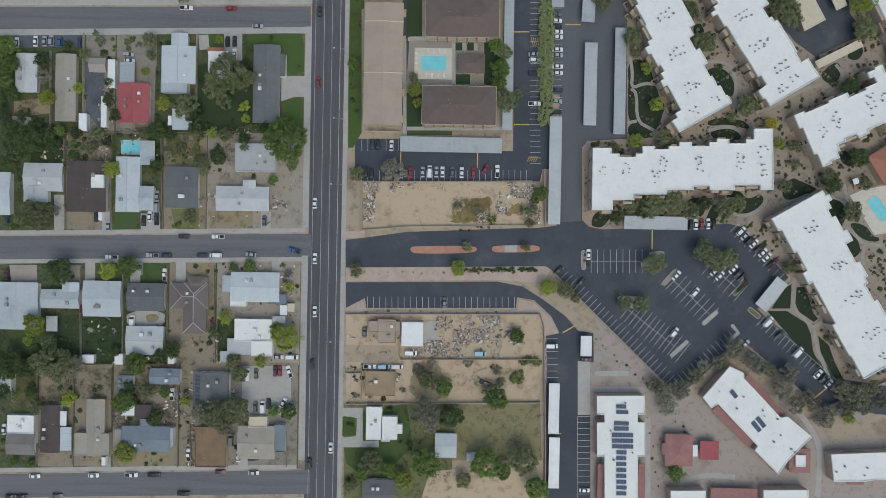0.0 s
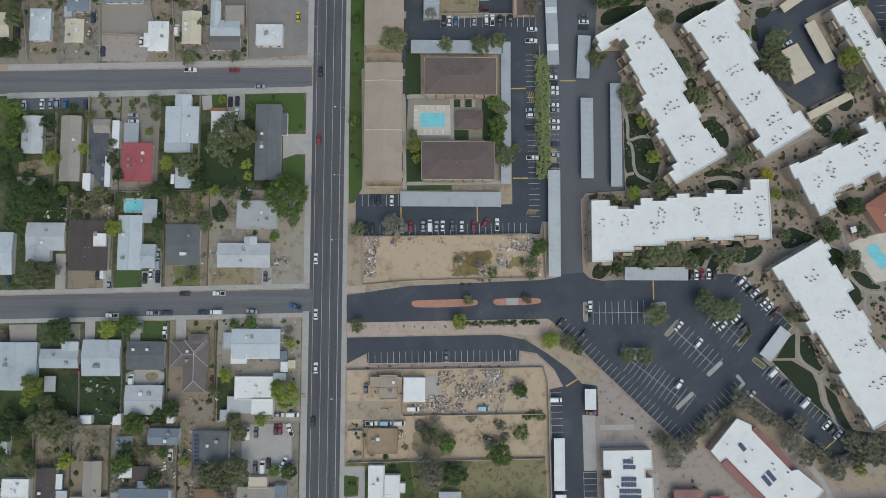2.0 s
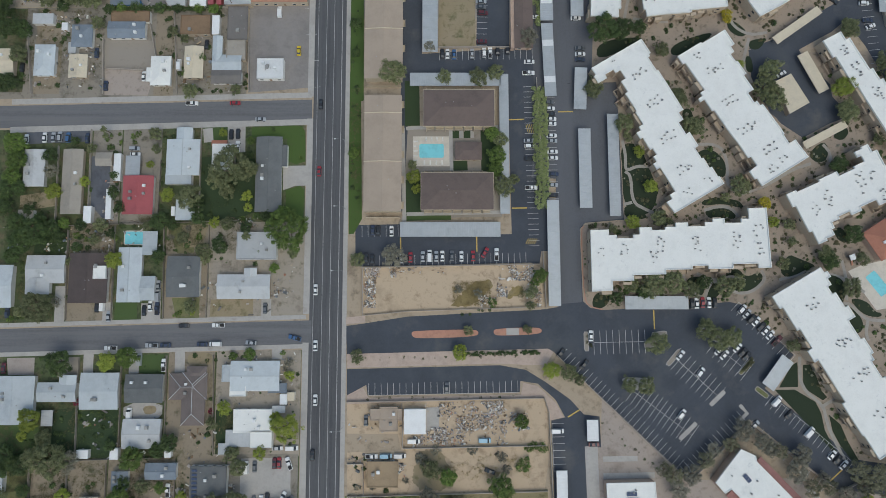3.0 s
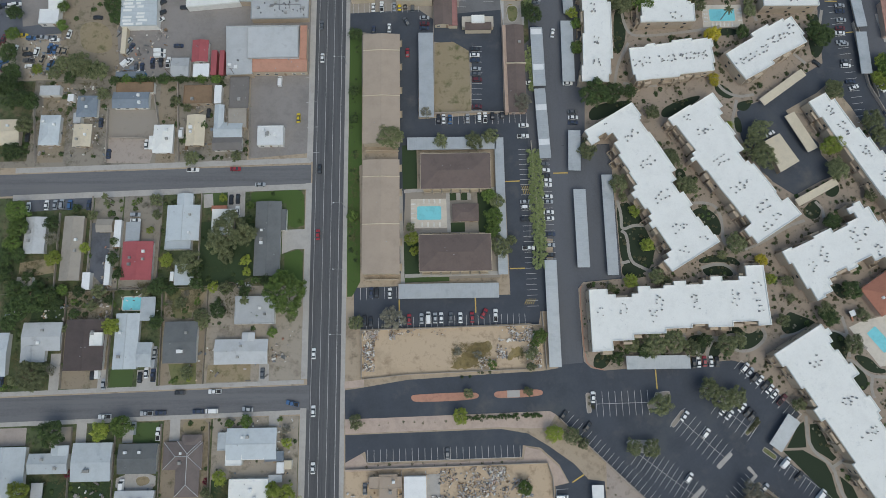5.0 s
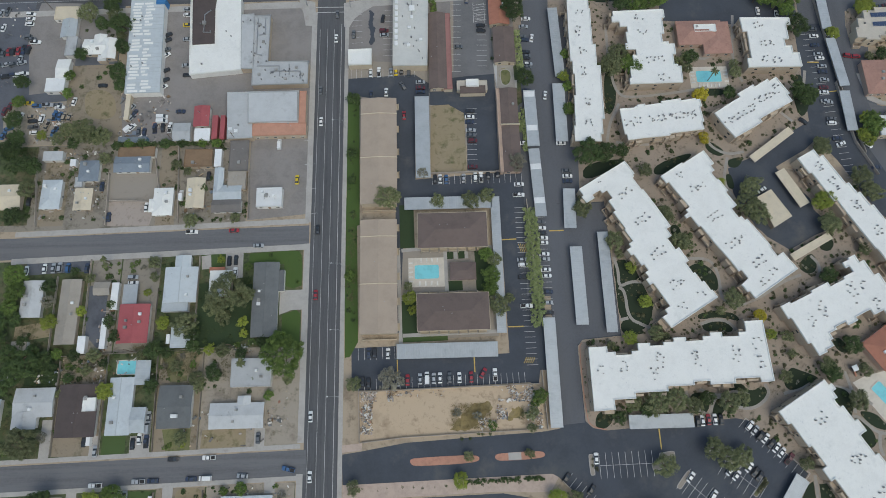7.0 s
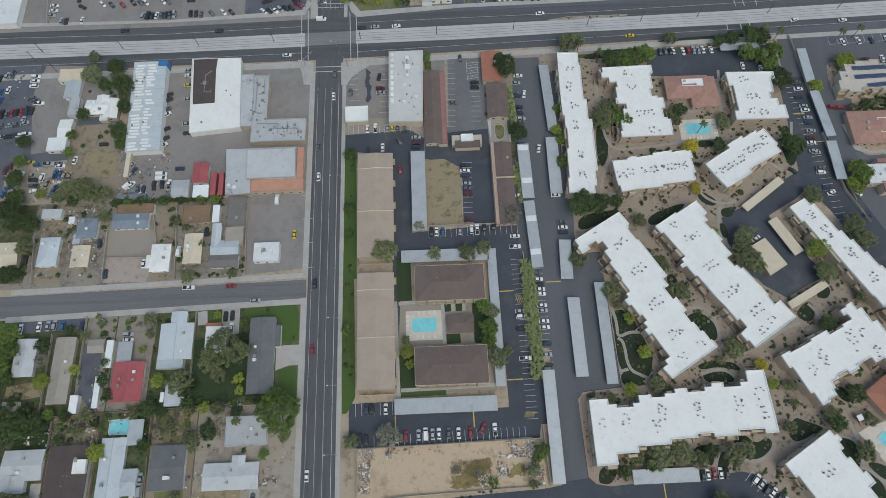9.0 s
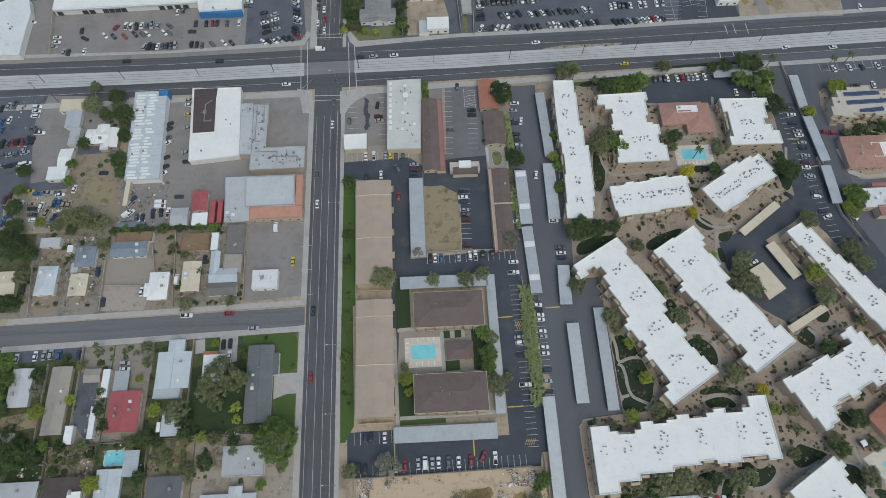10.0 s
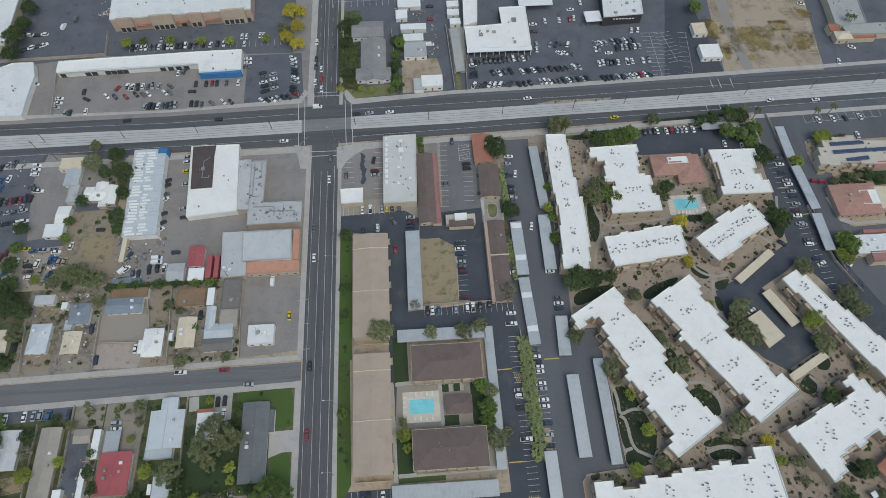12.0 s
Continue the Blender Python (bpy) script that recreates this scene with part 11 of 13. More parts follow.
tree(-33.8, 269.4, 3.6, "dark")
tree(-30.2, 309, 3.4, "dark")
tree(-4.4, 291.9, 3.7, "green")
tree(-6.5, 276.7, 2.6, "dark")
tree(-7.7, 264.4, 2.9, "dark")
tree(-69, 320.4, 5.2, "yellow")
tree(-64.5, 308.1, 4.5, "yellow")
tree(-70.4, 299.3, 4.4, "yellow")
tree(-63.9, 293.6, 4.3, "yellow")
tree(-63.6, 320.9, 3.8, "yellow")
tree(-72.8, 308.5, 3.4, "olive")
tree(-163.3, 299.9, 3.6, "lime")
tree(-154.3, 301.8, 2.7, "green")
tree(-138.7, 301.5, 3.0, "lime")
tree(-120.5, 300.3, 3.1, "lime")
tree(-103.7, 299.5, 3.0, "lime")
tree(-82.8, 300.5, 2.7, "lime")
tree(-227.7, 306.8, 6.7, "dark")
tree(-225.7, 317.4, 5.4, "dark")
tree(-226.4, 294.1, 6.0, "dark")
tree(-225.9, 331.6, 5.5, "dark")
tree(176.3, 310.6, 4.6, "green")
tree(77.8, 224.3, 5.3, "olive")
tree(83.7, 227, 4.0, "olive")
tree(111.5, 214.3, 5.9, "green")
tree(117.3, 216.8, 4.7, "green")
tree(98.4, 214.4, 5.3, "dark")
tree(105.8, 213.3, 5.2, "green")
tree(131.9, 226.4, 3.8, "olive")
tree(157.1, 224.4, 3.5, "dark")
tree(163.9, 225.1, 4.1, "dark")
tree(173.5, 226.6, 5.3, "dark")
tree(179.2, 224.9, 4.7, "dark")
tree(169.8, 215.8, 4.6, "green")
tree(176, 213.6, 4.6, "green")
tree(180.2, 208.2, 4.0, "green")
tree(44.3, 210.5, 6.1, "dark")
tree(41.6, 217.1, 3.6, "dark")
tree(218.5, 207.9, 4.0, "lime")
tree(202.3, 194.8, 3.0, "lime")
tree(3.8, 220, 2.7, "green")
palm(73.8, 221.7, 9, 2.2)
palm(79.5, 225.2, 9, 2.2)
palm(82.9, 222, 9, 2.2)
palm(92.4, 215.8, 9, 2.2)
palm(166.4, 215.4, 9, 2.2)
palm(175.8, 211.1, 9, 2.2)
palm(266.4, 292.3, 9, 2.2)
palm(263.4, 293.4, 9, 2.2)
palm(230.1, 226, 9, 2.2)
palm(220, 223.9, 9, 2.2)
palm(180.9, 228, 9, 2.2)
palm(187.9, 225.7, 9, 2.2)
palm(137.4, 171.7, 9, 2.2)
palm(-78.7, 41.2, 9, 2.2)
palm(-142.1, 87.7, 6, 1.6)
palm(-141.1, 84.9, 6, 1.6)

# hedges
hedge([(46, 108.1), (46.6, 92.6), (46.4, 78.2), (46.9, 63.9), (46.9, 53.8)], 6.6, 2.6, "leaf_creeper", "tall pale green creeper-covered hedge")
hedge([(46.7, 158.9), (47.2, 147.4), (46.2, 136.1)], 2.8, 2, "leaf_creeper", "tall green creeper-covered hedge")
hedge([(45.6, 201.2), (46.1, 184.2), (46.4, 177.6)], 3.6, 2.2, "leaf_creeper", "tall green creeper-covered hedge")
hedge([(43.7, 155.5), (44.8, 146.3)], 2.8, 2.2, "leaf_creeper", "tall green creeper-covered hedge")
hedge([(-40.5, 264), (-27.1, 260.7)], 4, 1.6, "leaf_weed", "tall green creeper-covered hedge")
hedge([(-38.8, 303), (-37.9, 267.3)], 3, 3, "leaf_dark", "tall green creeper-covered hedge")
hedge([(13.1, -8.3), (44.5, -7.7)], 1.6, 0.9, "leaf_dark", "low green kerbside planting")
hedge([(-77.3, 50.5), (-66.7, 50.4)], 3, 2, "leaf_dark", "dark green garden hedge")
hedge([(-144.7, 144), (-94.4, 144.3)], 2.5, 2.2, "leaf_dark", "green overgrown boundary hedge")
hedge([(130.2, -16.2), (134.9, -10.6)], 2, 1.2, "leaf_bush", "low green planting on a kerb island")

# desert shrubs round the apartments
shrub(-33.7, -10.1, 0.5, "bush")
shrub(-29.1, -9.9, 0.5, "dark")
shrub(-22.9, -10.8, 0.4, "dark")
shrub(-19.1, -9.9, 0.4, "bush")
shrub(-12.9, -9.6, 0.6, "dark")
shrub(-8.3, -9.7, 0.5, "dark")
shrub(-4.8, -10.3, 0.6, "bush")
shrub(0.2, -10, 0.4, "dark")
shrub(4.7, -9.6, 0.6, "dark")
shrub(11.2, -9.8, 0.5, "dark")
shrub(15.3, -9.2, 0.5, "bush")
shrub(19.5, -9.6, 0.7, "dark")
shrub(25.5, -9, 0.6, "bush")
shrub(29.8, -9, 0.6, "dark")
shrub(34.3, -9.3, 0.6, "bush")
shrub(40.5, -8.7, 0.4, "bush")
shrub(-28.1, -27.3, 0.7, "bush")
shrub(-23.4, -26.7, 0.5, "bush")
shrub(-18.7, -26.4, 0.7, "dark")
shrub(-13.2, -27.6, 0.4, "dark")
shrub(-9.4, -26.4, 0.6, "bush")
shrub(-4.8, -26.3, 0.5, "bush")
shrub(-0.2, -26.9, 0.4, "bush")
shrub(4.7, -26.6, 0.5, "dark")
shrub(10.6, -26.6, 0.5, "bush")
shrub(14.1, -26, 0.4, "bush")
shrub(19.4, -26.5, 0.7, "bush")
shrub(23.7, -26.4, 0.5, "bush")
shrub(27.5, -26.2, 0.6, "dark")
shrub(33.2, -25.7, 0.4, "dark")
shrub(70.4, -37.1, 0.5, "bush")
shrub(73.4, -39.7, 0.4, "bush")
shrub(74.6, -41.4, 0.4, "bush")
shrub(78.5, -43.6, 0.4, "dark")
shrub(79.6, -46.3, 0.5, "dark")
shrub(83.9, -47.9, 0.7, "bush")
shrub(85.4, -49.1, 0.4, "bush")
shrub(87.6, -51.9, 0.6, "dark")
shrub(91, -53.6, 0.6, "dark")
shrub(92.5, -55.4, 0.5, "dark")
shrub(96.2, -57.8, 0.4, "bush")
shrub(98.3, -59.2, 0.6, "bush")
shrub(102.8, -66.5, 0.5, "dark")
shrub(105.2, -68.5, 0.4, "bush")
shrub(105.3, -71.9, 0.4, "dark")
shrub(108.8, -73.8, 0.7, "bush")
shrub(109.3, -76.3, 0.6, "dark")
shrub(112.7, -78.4, 0.4, "bush")
shrub(113.7, -81.5, 0.6, "bush")
shrub(114.7, -82.8, 0.7, "bush")
shrub(93.2, -70.6, 0.4, "dark")
shrub(94.3, -76.9, 0.5, "bush")
shrub(96, -82.6, 0.5, "bush")
shrub(95.6, -87.9, 0.7, "dark")
shrub(97.1, -93.7, 0.5, "bush")
shrub(98.5, -99.7, 0.5, "bush")
shrub(67.7, 43, 1.0, "bush")
shrub(66.8, 38.1, 1.0, "bush")
shrub(67, 32.1, 0.9, "bush")
shrub(67.6, 26.1, 0.9, "bush")
shrub(68.3, 46.3, 1.0, "bush")
shrub(79.8, 43.7, 1.2, "dark")
shrub(18.8, 10.2, 0.7, "dark")
shrub(20.5, 9.9, 0.7, "dark")
shrub(23.6, 10.2, 0.8, "dark")
shrub(11.8, 8.3, 0.8, "dark")
shrub(15.2, 8.4, 0.7, "dark")
shrub(65.2, -1, 0.8, "bush")
shrub(66.3, -4.9, 1.0, "bush")
shrub(64.8, -3.5, 0.7, "bush")
shrub(127.2, 86.3, 0.9, "bush")
shrub(116.1, 94.5, 1.0, "bush")
shrub(119.2, 95.8, 1.0, "bush")
shrub(117.9, 92.1, 0.9, "bush")
shrub(127.3, 79.1, 1.0, "bush")
shrub(-141.3, 86.4, 0.9, "green")
shrub(-143, 84.4, 1.0, "green")
shrub(-137.7, 86.9, 0.9, "green")
shrub(-137, 83.4, 1.0, "green")
shrub(-141.8, 81.6, 1.2, "green")
shrub(-131.7, 85.9, 1.4, "green")
shrub(-129.4, 87.1, 1.5, "green")
shrub(-126.9, 84.8, 1.4, "grey")
shrub(-131, 83.2, 1.2, "green")
shrub(-122.9, 88.2, 1.4, "grey")
shrub(-148.1, -33.6, 1.0, "green")
shrub(-144.4, -37.1, 1.2, "green")
shrub(-138.4, -38.2, 1.2, "dark")
shrub(-70.6, 89.3, 1.0, "dark")
shrub(-95.9, -10.9, 1.0, "dark")
shrub(-58.3, 76.5, 0.9, "green")
shrub(-108.3, 9.2, 1.2, "green")
shrub(-103, 9.5, 1.5, "lime")
shrub(-179.9, 6.8, 1.5, "green")
shrub(-175.1, 8.1, 1.5, "green")
shrub(-64.1, -7.8, 1.2, "green")
shrub(-62.8, -13.9, 1.2, "grey")
shrub(-25.6, -70.8, 1.0, "dark")
shrub(-9.8, -73.4, 0.9, "green")
shrub(-110.2, 8.2, 1.2, "green")
shrub(-90.3, 45.9, 1.4, "green")
shrub(-83.1, 49.6, 1.4, "green")
shrub(-77.2, 50.9, 1.5, "green")
shrub(-153.9, 42.2, 1.7, "green")
shrub(-149.1, 40.6, 1.4, "green")
shrub(-143.1, 42.4, 1.7, "grey")
shrub(-137.1, 41.3, 1.4, "green")
shrub(-117.9, 40.5, 1.7, "dark")
shrub(-113.1, 41.3, 1.5, "grey")
shrub(-105.9, 45.6, 1.4, "grey")
shrub(-101.1, 41.6, 1.7, "green")

for x, y in ((12.1, 210), (11.8, 203.8), (11.9, 194.2), (33.7, 197.5), (33.1, 186.4)):
    shrub(x, y, 1.1, "dark")
for i in range(22):
    shrub(72 + 1.9 * i, 244.3 + 0.5 * math.sin(i * 2.1) + (0.5 if i > 3 else 0), 0.6 + 0.25 * math.sin(i * 5.3), ("lime", "bush")[i % 2])
shrub(-149.7, -27.9, 1.9, "red")
shrub(-93.5, -31.9, 1.4, "red")
for x, y, r, kind in ((-171, 147, 3.6, "olive"), (-166.6, 151.2, 4.2, "olive"), (-163.9, 144.7, 3.2, "dark"), (-158.4, 149.3, 4.4, "olive"), (-152.5, 147.1, 3.8, "dark"), (-190.2, 139.3, 4.2, "dark"),
                      (-151.2, 208.9, 3.4, "olive"), (-148.8, 201.9, 2.6, "olive"), (-152.7, 214.3, 3.6, "olive"), (-138, 68.2, 2, "dark"), (-137.8, 60.4, 2.6, "dark")):
    tree(x, y, r, kind)
for x, y, r, kind in ((-184, 61.6, 4.2, "dark"), (-183.5, 54.4, 4, "dark"), (-177.6, 47.6, 4.4, "dark"), (-158.2, 47.4, 2.6, "green"), (-178.4, -53.4, 4.6, "dark"), (-180, -62.6, 3.4, "dark"), (-168.2, -63.2, 2.8, "dark"), (-170.6, -41.4, 2.2, "lime"),
                      (127.2, 183.5, 3, "olive"), (126.6, 177.4, 3, "olive"), (150.2, 179.4, 2.4, "olive"), (123.6, 181.6, 2.4, "olive")):
    tree(x, y, r, kind)

# ---------- rubble ----------
rubble(-4.3, -46.4, 30.5, -28.3, 480, 3, "broken concrete and scrap strewn over a sandy lot")
rubble(16.3, -33.9, 29.5, -28, 380, 4, "heap of broken concrete and scrap by a wall", "rubble", True)
rubble(9.2, -39.6, 24.7, -33.6, 330, 20, "heap of grey scrap and broken slabs in a sandy lot", "rubble", True)
rubble(-1.6, -45, 7.9, -38.8, 230, 23, "heap of pale broken slabs in a sandy lot", "rubble", True)
rubble(31.8, -40, 39.5, -32.7, 170, 5, "rubbish heap round a bush", "rubble", True)
rubble(-71.8, 15.7, -59.9, 29.6, 70, 8, "household clutter round a boat")
rubble(-92.1, -68.8, -82.6, -61.4, 60, 11, "clutter on a flat patio roof")
rubble(-103.8, -94.5, -100.5, -72.6, 70, 12, "pile of junk beside a house")
rubble(-84.7, 44.8, -72.3, 50.3, 50, 13, "clutter on a patio")
rubble(-16.1, -62.6, -12.1, -52.8, 40, 14, "junk beside a house")
rubble(-12.7, -46.6, -4.4, -41.6, 60, 15, "scrap behind a workshop")
rubble(-30, 11.2, -25.2, 27.6, 420, 6, "pale broken concrete along a lot edge", "rubble", True)
rubble(-30.2, 24.2, -16.5, 28.1, 260, 16, "pale broken concrete along a wall", "rubble", True)
rubble(-16.5, 25.9, 5.2, 28.7, 60, 9, "thin pale litter along a wall", "rubble", True)
rubble(27.7, 22.9, 42.6, 29.4, 480, 7, "broken pale slabs heaped in a lot corner", "rubble", True)
rubble(26.9, 15.9, 31.2, 21.3, 200, 17, "small white heap of broken slabs", "rubble", True)
rubble(39.3, 11.5, 45.6, 26.1, 300, 18, "broken slabs and scrap along a lot edge", "rubble", True)
rubble(18.8, 11.6, 27.2, 16.1, 120, 19, "small heap of brown spoil and stones", "rubble", True)
rubble(-184.9, 147.4, -169.2, 158.5, 140, 21, "scrap vehicles parts and junk in a yard")
rubble(-179.8, 137.4, -164.9, 143.4, 40, 22, "junk beside sheds")
rubble(-186.8, 327.4, -180.5, 339.4, 80, 31, "white scrap heap in an asphalt yard")

# weeds and small plants
undergrowth("weeds and small garden plants on open ground", -185.2, 45.7, -163.3, 63.6, 260, 41, "leaf_weed")
undergrowth("weeds and small garden plants on open ground", -163.1, 46.8, -149.7, 81.9, 160, 42, "leaf_weed")
undergrowth("weeds and small garden plants on open ground", -149.2, 44.7, -118.6, 54.9, 120, 43, "leaf_weed")
undergrowth("weeds and small garden plants on open ground", -118.4, 47, -102.3, 90.1, 140, 44, "leaf_weed")
undergrowth("weeds and small garden plants on open ground", -101.6, 47.8, -78.3, 78.5, 220, 45, "leaf_dark")
undergrowth("weeds and small garden plants on open ground", -185, 30.8, -157.3, 45.8, 300, 46, "leaf_dark")
undergrowth("weeds and small garden plants on open ground", -157.2, 33.7, -135.2, 46.2, 180, 47, "leaf_weed")
undergrowth("weeds and small garden plants on open ground", -123.7, 32, -115.4, 34.1, 20, 48, "leaf_weed")
undergrowth("weeds and small garden plants on open ground", -115.4, 33.4, -84.3, 47.7, 300, 49, "leaf_weed")
undergrowth("weeds and small garden plants on open ground", -184.6, 4.8, -157, 21.7, 160, 50, "leaf_weed")
undergrowth("weeds and small garden plants on open ground", -183.9, -52.3, -149.4, -27.5, 420, 51, "leaf_weed")
undergrowth("weeds and small garden plants on open ground", -149, -51.2, -131.3, -30.8, 200, 52, "leaf_dark")
undergrowth("weeds and small garden plants on open ground", -131, -51.4, -112, -28.1, 180, 53, "leaf_weed")
undergrowth("weeds and small garden plants on open ground", -92.4, -49.5, -83.1, -25.1, 120, 54, "leaf_weed")
undergrowth("weeds and small garden plants on open ground", -183.7, -72.9, -167.1, -53.2, 240, 55, "leaf_weed")
undergrowth("weeds and small garden plants on open ground", -167.3, -70.2, -151.4, -53, 220, 56, "leaf_weed")
undergrowth("weeds and small garden plants on open ground", -151.7, -66.5, -135.8, -52.7, 160, 57, "leaf_weed")
undergrowth("weeds and small garden plants on open ground", -135.4, -78.1, -106.8, -52.1, 340, 58, "leaf_weed")
undergrowth("weeds and small garden plants on open ground", -111.3, -74, -102.2, -40, 60, 59, "leaf_weed")
undergrowth("weeds and small garden plants on open ground", -103.8, -95.7, -82.6, -61.4, 120, 60, "leaf_weed")
undergrowth("weeds and small garden plants on open ground", -36.3, -107.2, 9.4, -65.8, 500, 61, "leaf_weed")
undergrowth("weeds and small garden plants on open ground", 9.9, -90.1, 46.9, -65.1, 200, 62, "leaf_weed")
undergrowth("weeds and small garden plants on open ground", 7.9, 12.4, 24.1, 22.3, 420, 63, "leaf_dry")
undergrowth("weeds and small garden plants on open ground", 30.8, 15.7, 37.9, 20.2, 90, 64, "leaf_weed")
undergrowth("weeds and small garden plants on open ground", 4.4, -59.8, 40.6, -49.5, 120, 65, "leaf_dry")
undergrowth("weeds and small garden plants on open ground", -37.4, 48.1, -32.4, 108.3, 120, 66, "leaf_weed")
undergrowth("weeds and small garden plants on open ground", -194, 107.6, -146.7, 143.9, 420, 67, "leaf_weed")
undergrowth("weeds and small garden plants on open ground", -120.4, 106.4, -115.3, 142, 50, 68, "leaf_weed")
undergrowth("weeds and small garden plants on open ground", -112.7, 106.3, -82.1, 131.7, 110, 69, "leaf_weed")
patch("weed_patch", "dry_grass", [(-167.5, 168.2), (-163.6, 174), (-153.5, 174), (-148.5, 167.1), (-150.2, 155.9), (-161.2, 156.2)], 0.02, "ragged patch of dry olive grass", True)
undergrowth("weeds and scrub on open ground", 178.3, 287.3, 191.6, 304.1, 300, 71, "leaf_dry")
undergrowth("weeds and scrub on open ground", 193.3, 275.9, 221.8, 296.2, 700, 72, "leaf_dry")
undergrowth("weeds and scrub on open ground", 220.6, 292.4, 232.7, 300.4, 160, 73, "leaf_dry")
undergrowth("weeds and scrub on open ground", 225.5, 275.4, 245, 290.1, 300, 74, "leaf_dry")
undergrowth("weeds and scrub on open ground", 236.8, 302.1, 249.3, 310.8, 100, 75, "leaf_dry")
undergrowth("weeds and scrub on open ground", 182.2, 268.9, 194.2, 285, 120, 76, "leaf_weed")
undergrowth("weeds and scrub on open ground", -40.1, 264.8, -27.3, 318.6, 160, 77, "leaf_dark")
rubble(-145.7, 146.8, -122.5, 169.5, 130, 78, "scrap and parts along a yard edge", "clutter")
rubble(-186.1, 146.5, -167.5, 167.2, 110, 79, "scrap metal and junk in a yard", "clutter")
rubble(-135.4, -78.1, -101.9, -61.7, 90, 80, "household clutter in back yards", "clutter")
rubble(-143.2, 47, -136.1, 70.2, 50, 81, "household clutter beside trailers", "clutter")
rubble(-185, 34.4, -115.6, 46.6, 90, 82, "household clutter in back yards", "clutter")
rubble(-147.8, -51.7, -112, -30.5, 50, 83, "garden clutter on grass", "clutter")
rubble(-111.6, -54.7, -82.9, -39.6, 24, 84, "household clutter in back yards", "clutter")
rubble(-177.3, 107.4, -146.6, 142.5, 110, 85, "household clutter in back yards", "clutter")
rubble(-113.2, 106.3, -83.4, 141.5, 90, 86, "household clutter in back yards", "clutter")
rubble(-36.1, -63, -13.1, -28.6, 60, 87, "household clutter on bare ground", "clutter")
rubble(-206.5, 175.9, -195, 222.3, 25, 88, "scrap parts in a car yard", "clutter")
rubble(-7.5, 280.3, 18.3, 331, 120, 89, "clutter among trailers round a house", "clutter")
rubble(-105.3, 7.1, -69.5, 25.8, 40, 90, "garden clutter round a house", "clutter")
rubble(-87.9, -30, -56.9, -7.7, 70, 91, "garden clutter beside houses", "clutter")

# shrub beds
planting("low brownish-green desert shrubs in gravel", [(81.3, 84.2), (97.6, 113.4), (199.1, 115.4), (203.4, -51.4), (176.6, -52.3), (152.5, -9.1), (131.3, 12.3), (126.4, 13.4), (72, 10), (64.7, 13.9), (64, 46.5)], 600, 60, (0.4, 1.1), "leaf_bush", 0.1)
planting("dark green shrubs between apartment buildings", [(81.3, 84.2), (97.6, 113.4), (199.1, 115.4), (203.4, -51.4), (176.6, -52.3), (152.5, -9.1), (131.3, 12.3), (126.4, 13.4), (72, 10), (64.7, 13.9), (64, 46.5)], 160, 61, (0.6, 1.5), "leaf_dark", 0.06)
planting("dry grey desert shrubs in gravel", [(81.3, 84.2), (97.6, 113.4), (199.1, 115.4), (203.4, -51.4), (176.6, -52.3), (152.5, -9.1), (131.3, 12.3), (126.4, 13.4), (72, 10), (64.7, 13.9), (64, 46.5)], 110, 62, (0.4, 0.9), "leaf_grey", 0.1)
planting("low brownish-green desert shrubs in gravel", [(67.2, 219), (118.7, 213.3), (152.6, 203), (187.8, 207), (181.4, 169.6), (190.2, 143.9), (157.1, 121.5), (90.5, 124.3), (69.9, 131)], 340, 63, (0.4, 1.1), "leaf_bush", 0.1)
planting("dark green shrubs between apartment buildings", [(67.2, 219), (118.7, 213.3), (152.6, 203), (187.8, 207), (181.4, 169.6), (190.2, 143.9), (157.1, 121.5), (90.5, 124.3), (69.9, 131)], 90, 64, (0.6, 1.5), "leaf_dark", 0.06)
planting("small desert shrubs in a gravel yard", [(67.9, -36.8), (106.3, -60.4), (132.5, -38.1), (167.2, -65.2), (203.5, -56.2), (204.7, -103), (69.4, -105.3)], 130, 65, (0.2, 0.5), "leaf_bush", 0.1)
planting("small dry shrubs in a gravel yard", [(67.9, -36.8), (106.3, -60.4), (132.5, -38.1), (167.2, -65.2), (203.5, -56.2), (204.7, -103), (69.4, -105.3)], 60, 66, (0.25, 0.6), "leaf_grey", 0.1)
planting("dark green bushes in house gardens", [(-185.7, 88.4), (-163.7, 88.8), (-163.1, 46.6), (-185.2, 46.2)], 24, 67, (0.5, 1.5), "leaf_dark", 0.12)
planting("dark green bushes in house gardens", [(-163.6, 82.1), (-136.5, 82.6), (-136, 46.2), (-163.1, 45.6)], 24, 69, (0.5, 1.5), "leaf_dark", 0.12)
planting("dark green bushes in house gardens", [(-119.1, 89.7), (-102.3, 90.1), (-101.6, 47.3), (-118.4, 47)], 18, 71, (0.5, 1.5), "leaf_dark", 0.12)
planting("dark green bushes in house gardens", [(-102.1, 78.1), (-78.3, 78.5), (-77.8, 47.8), (-101.6, 47.3)], 16, 73, (0.5, 1.5), "leaf_dark", 0.12)
planting("dark green bushes in house gardens", [(-185.2, 45.7), (-156.9, 46.2), (-156.3, 5.8), (-184.6, 5.3)], 28, 75, (0.5, 1.5), "leaf_dark", 0.12)
planting("dark green bushes in house gardens", [(-156.9, 46.2), (-115.6, 47.1), (-115.3, 32.2), (-156.7, 31.3)], 28, 77, (0.5, 1.5), "leaf_dark", 0.12)
planting("dark green bushes in house gardens", [(-115.6, 47.1), (-55.9, 48.2), (-55.6, 29), (-115.3, 27.8)], 28, 79, (0.5, 1.5), "leaf_dark", 0.12)
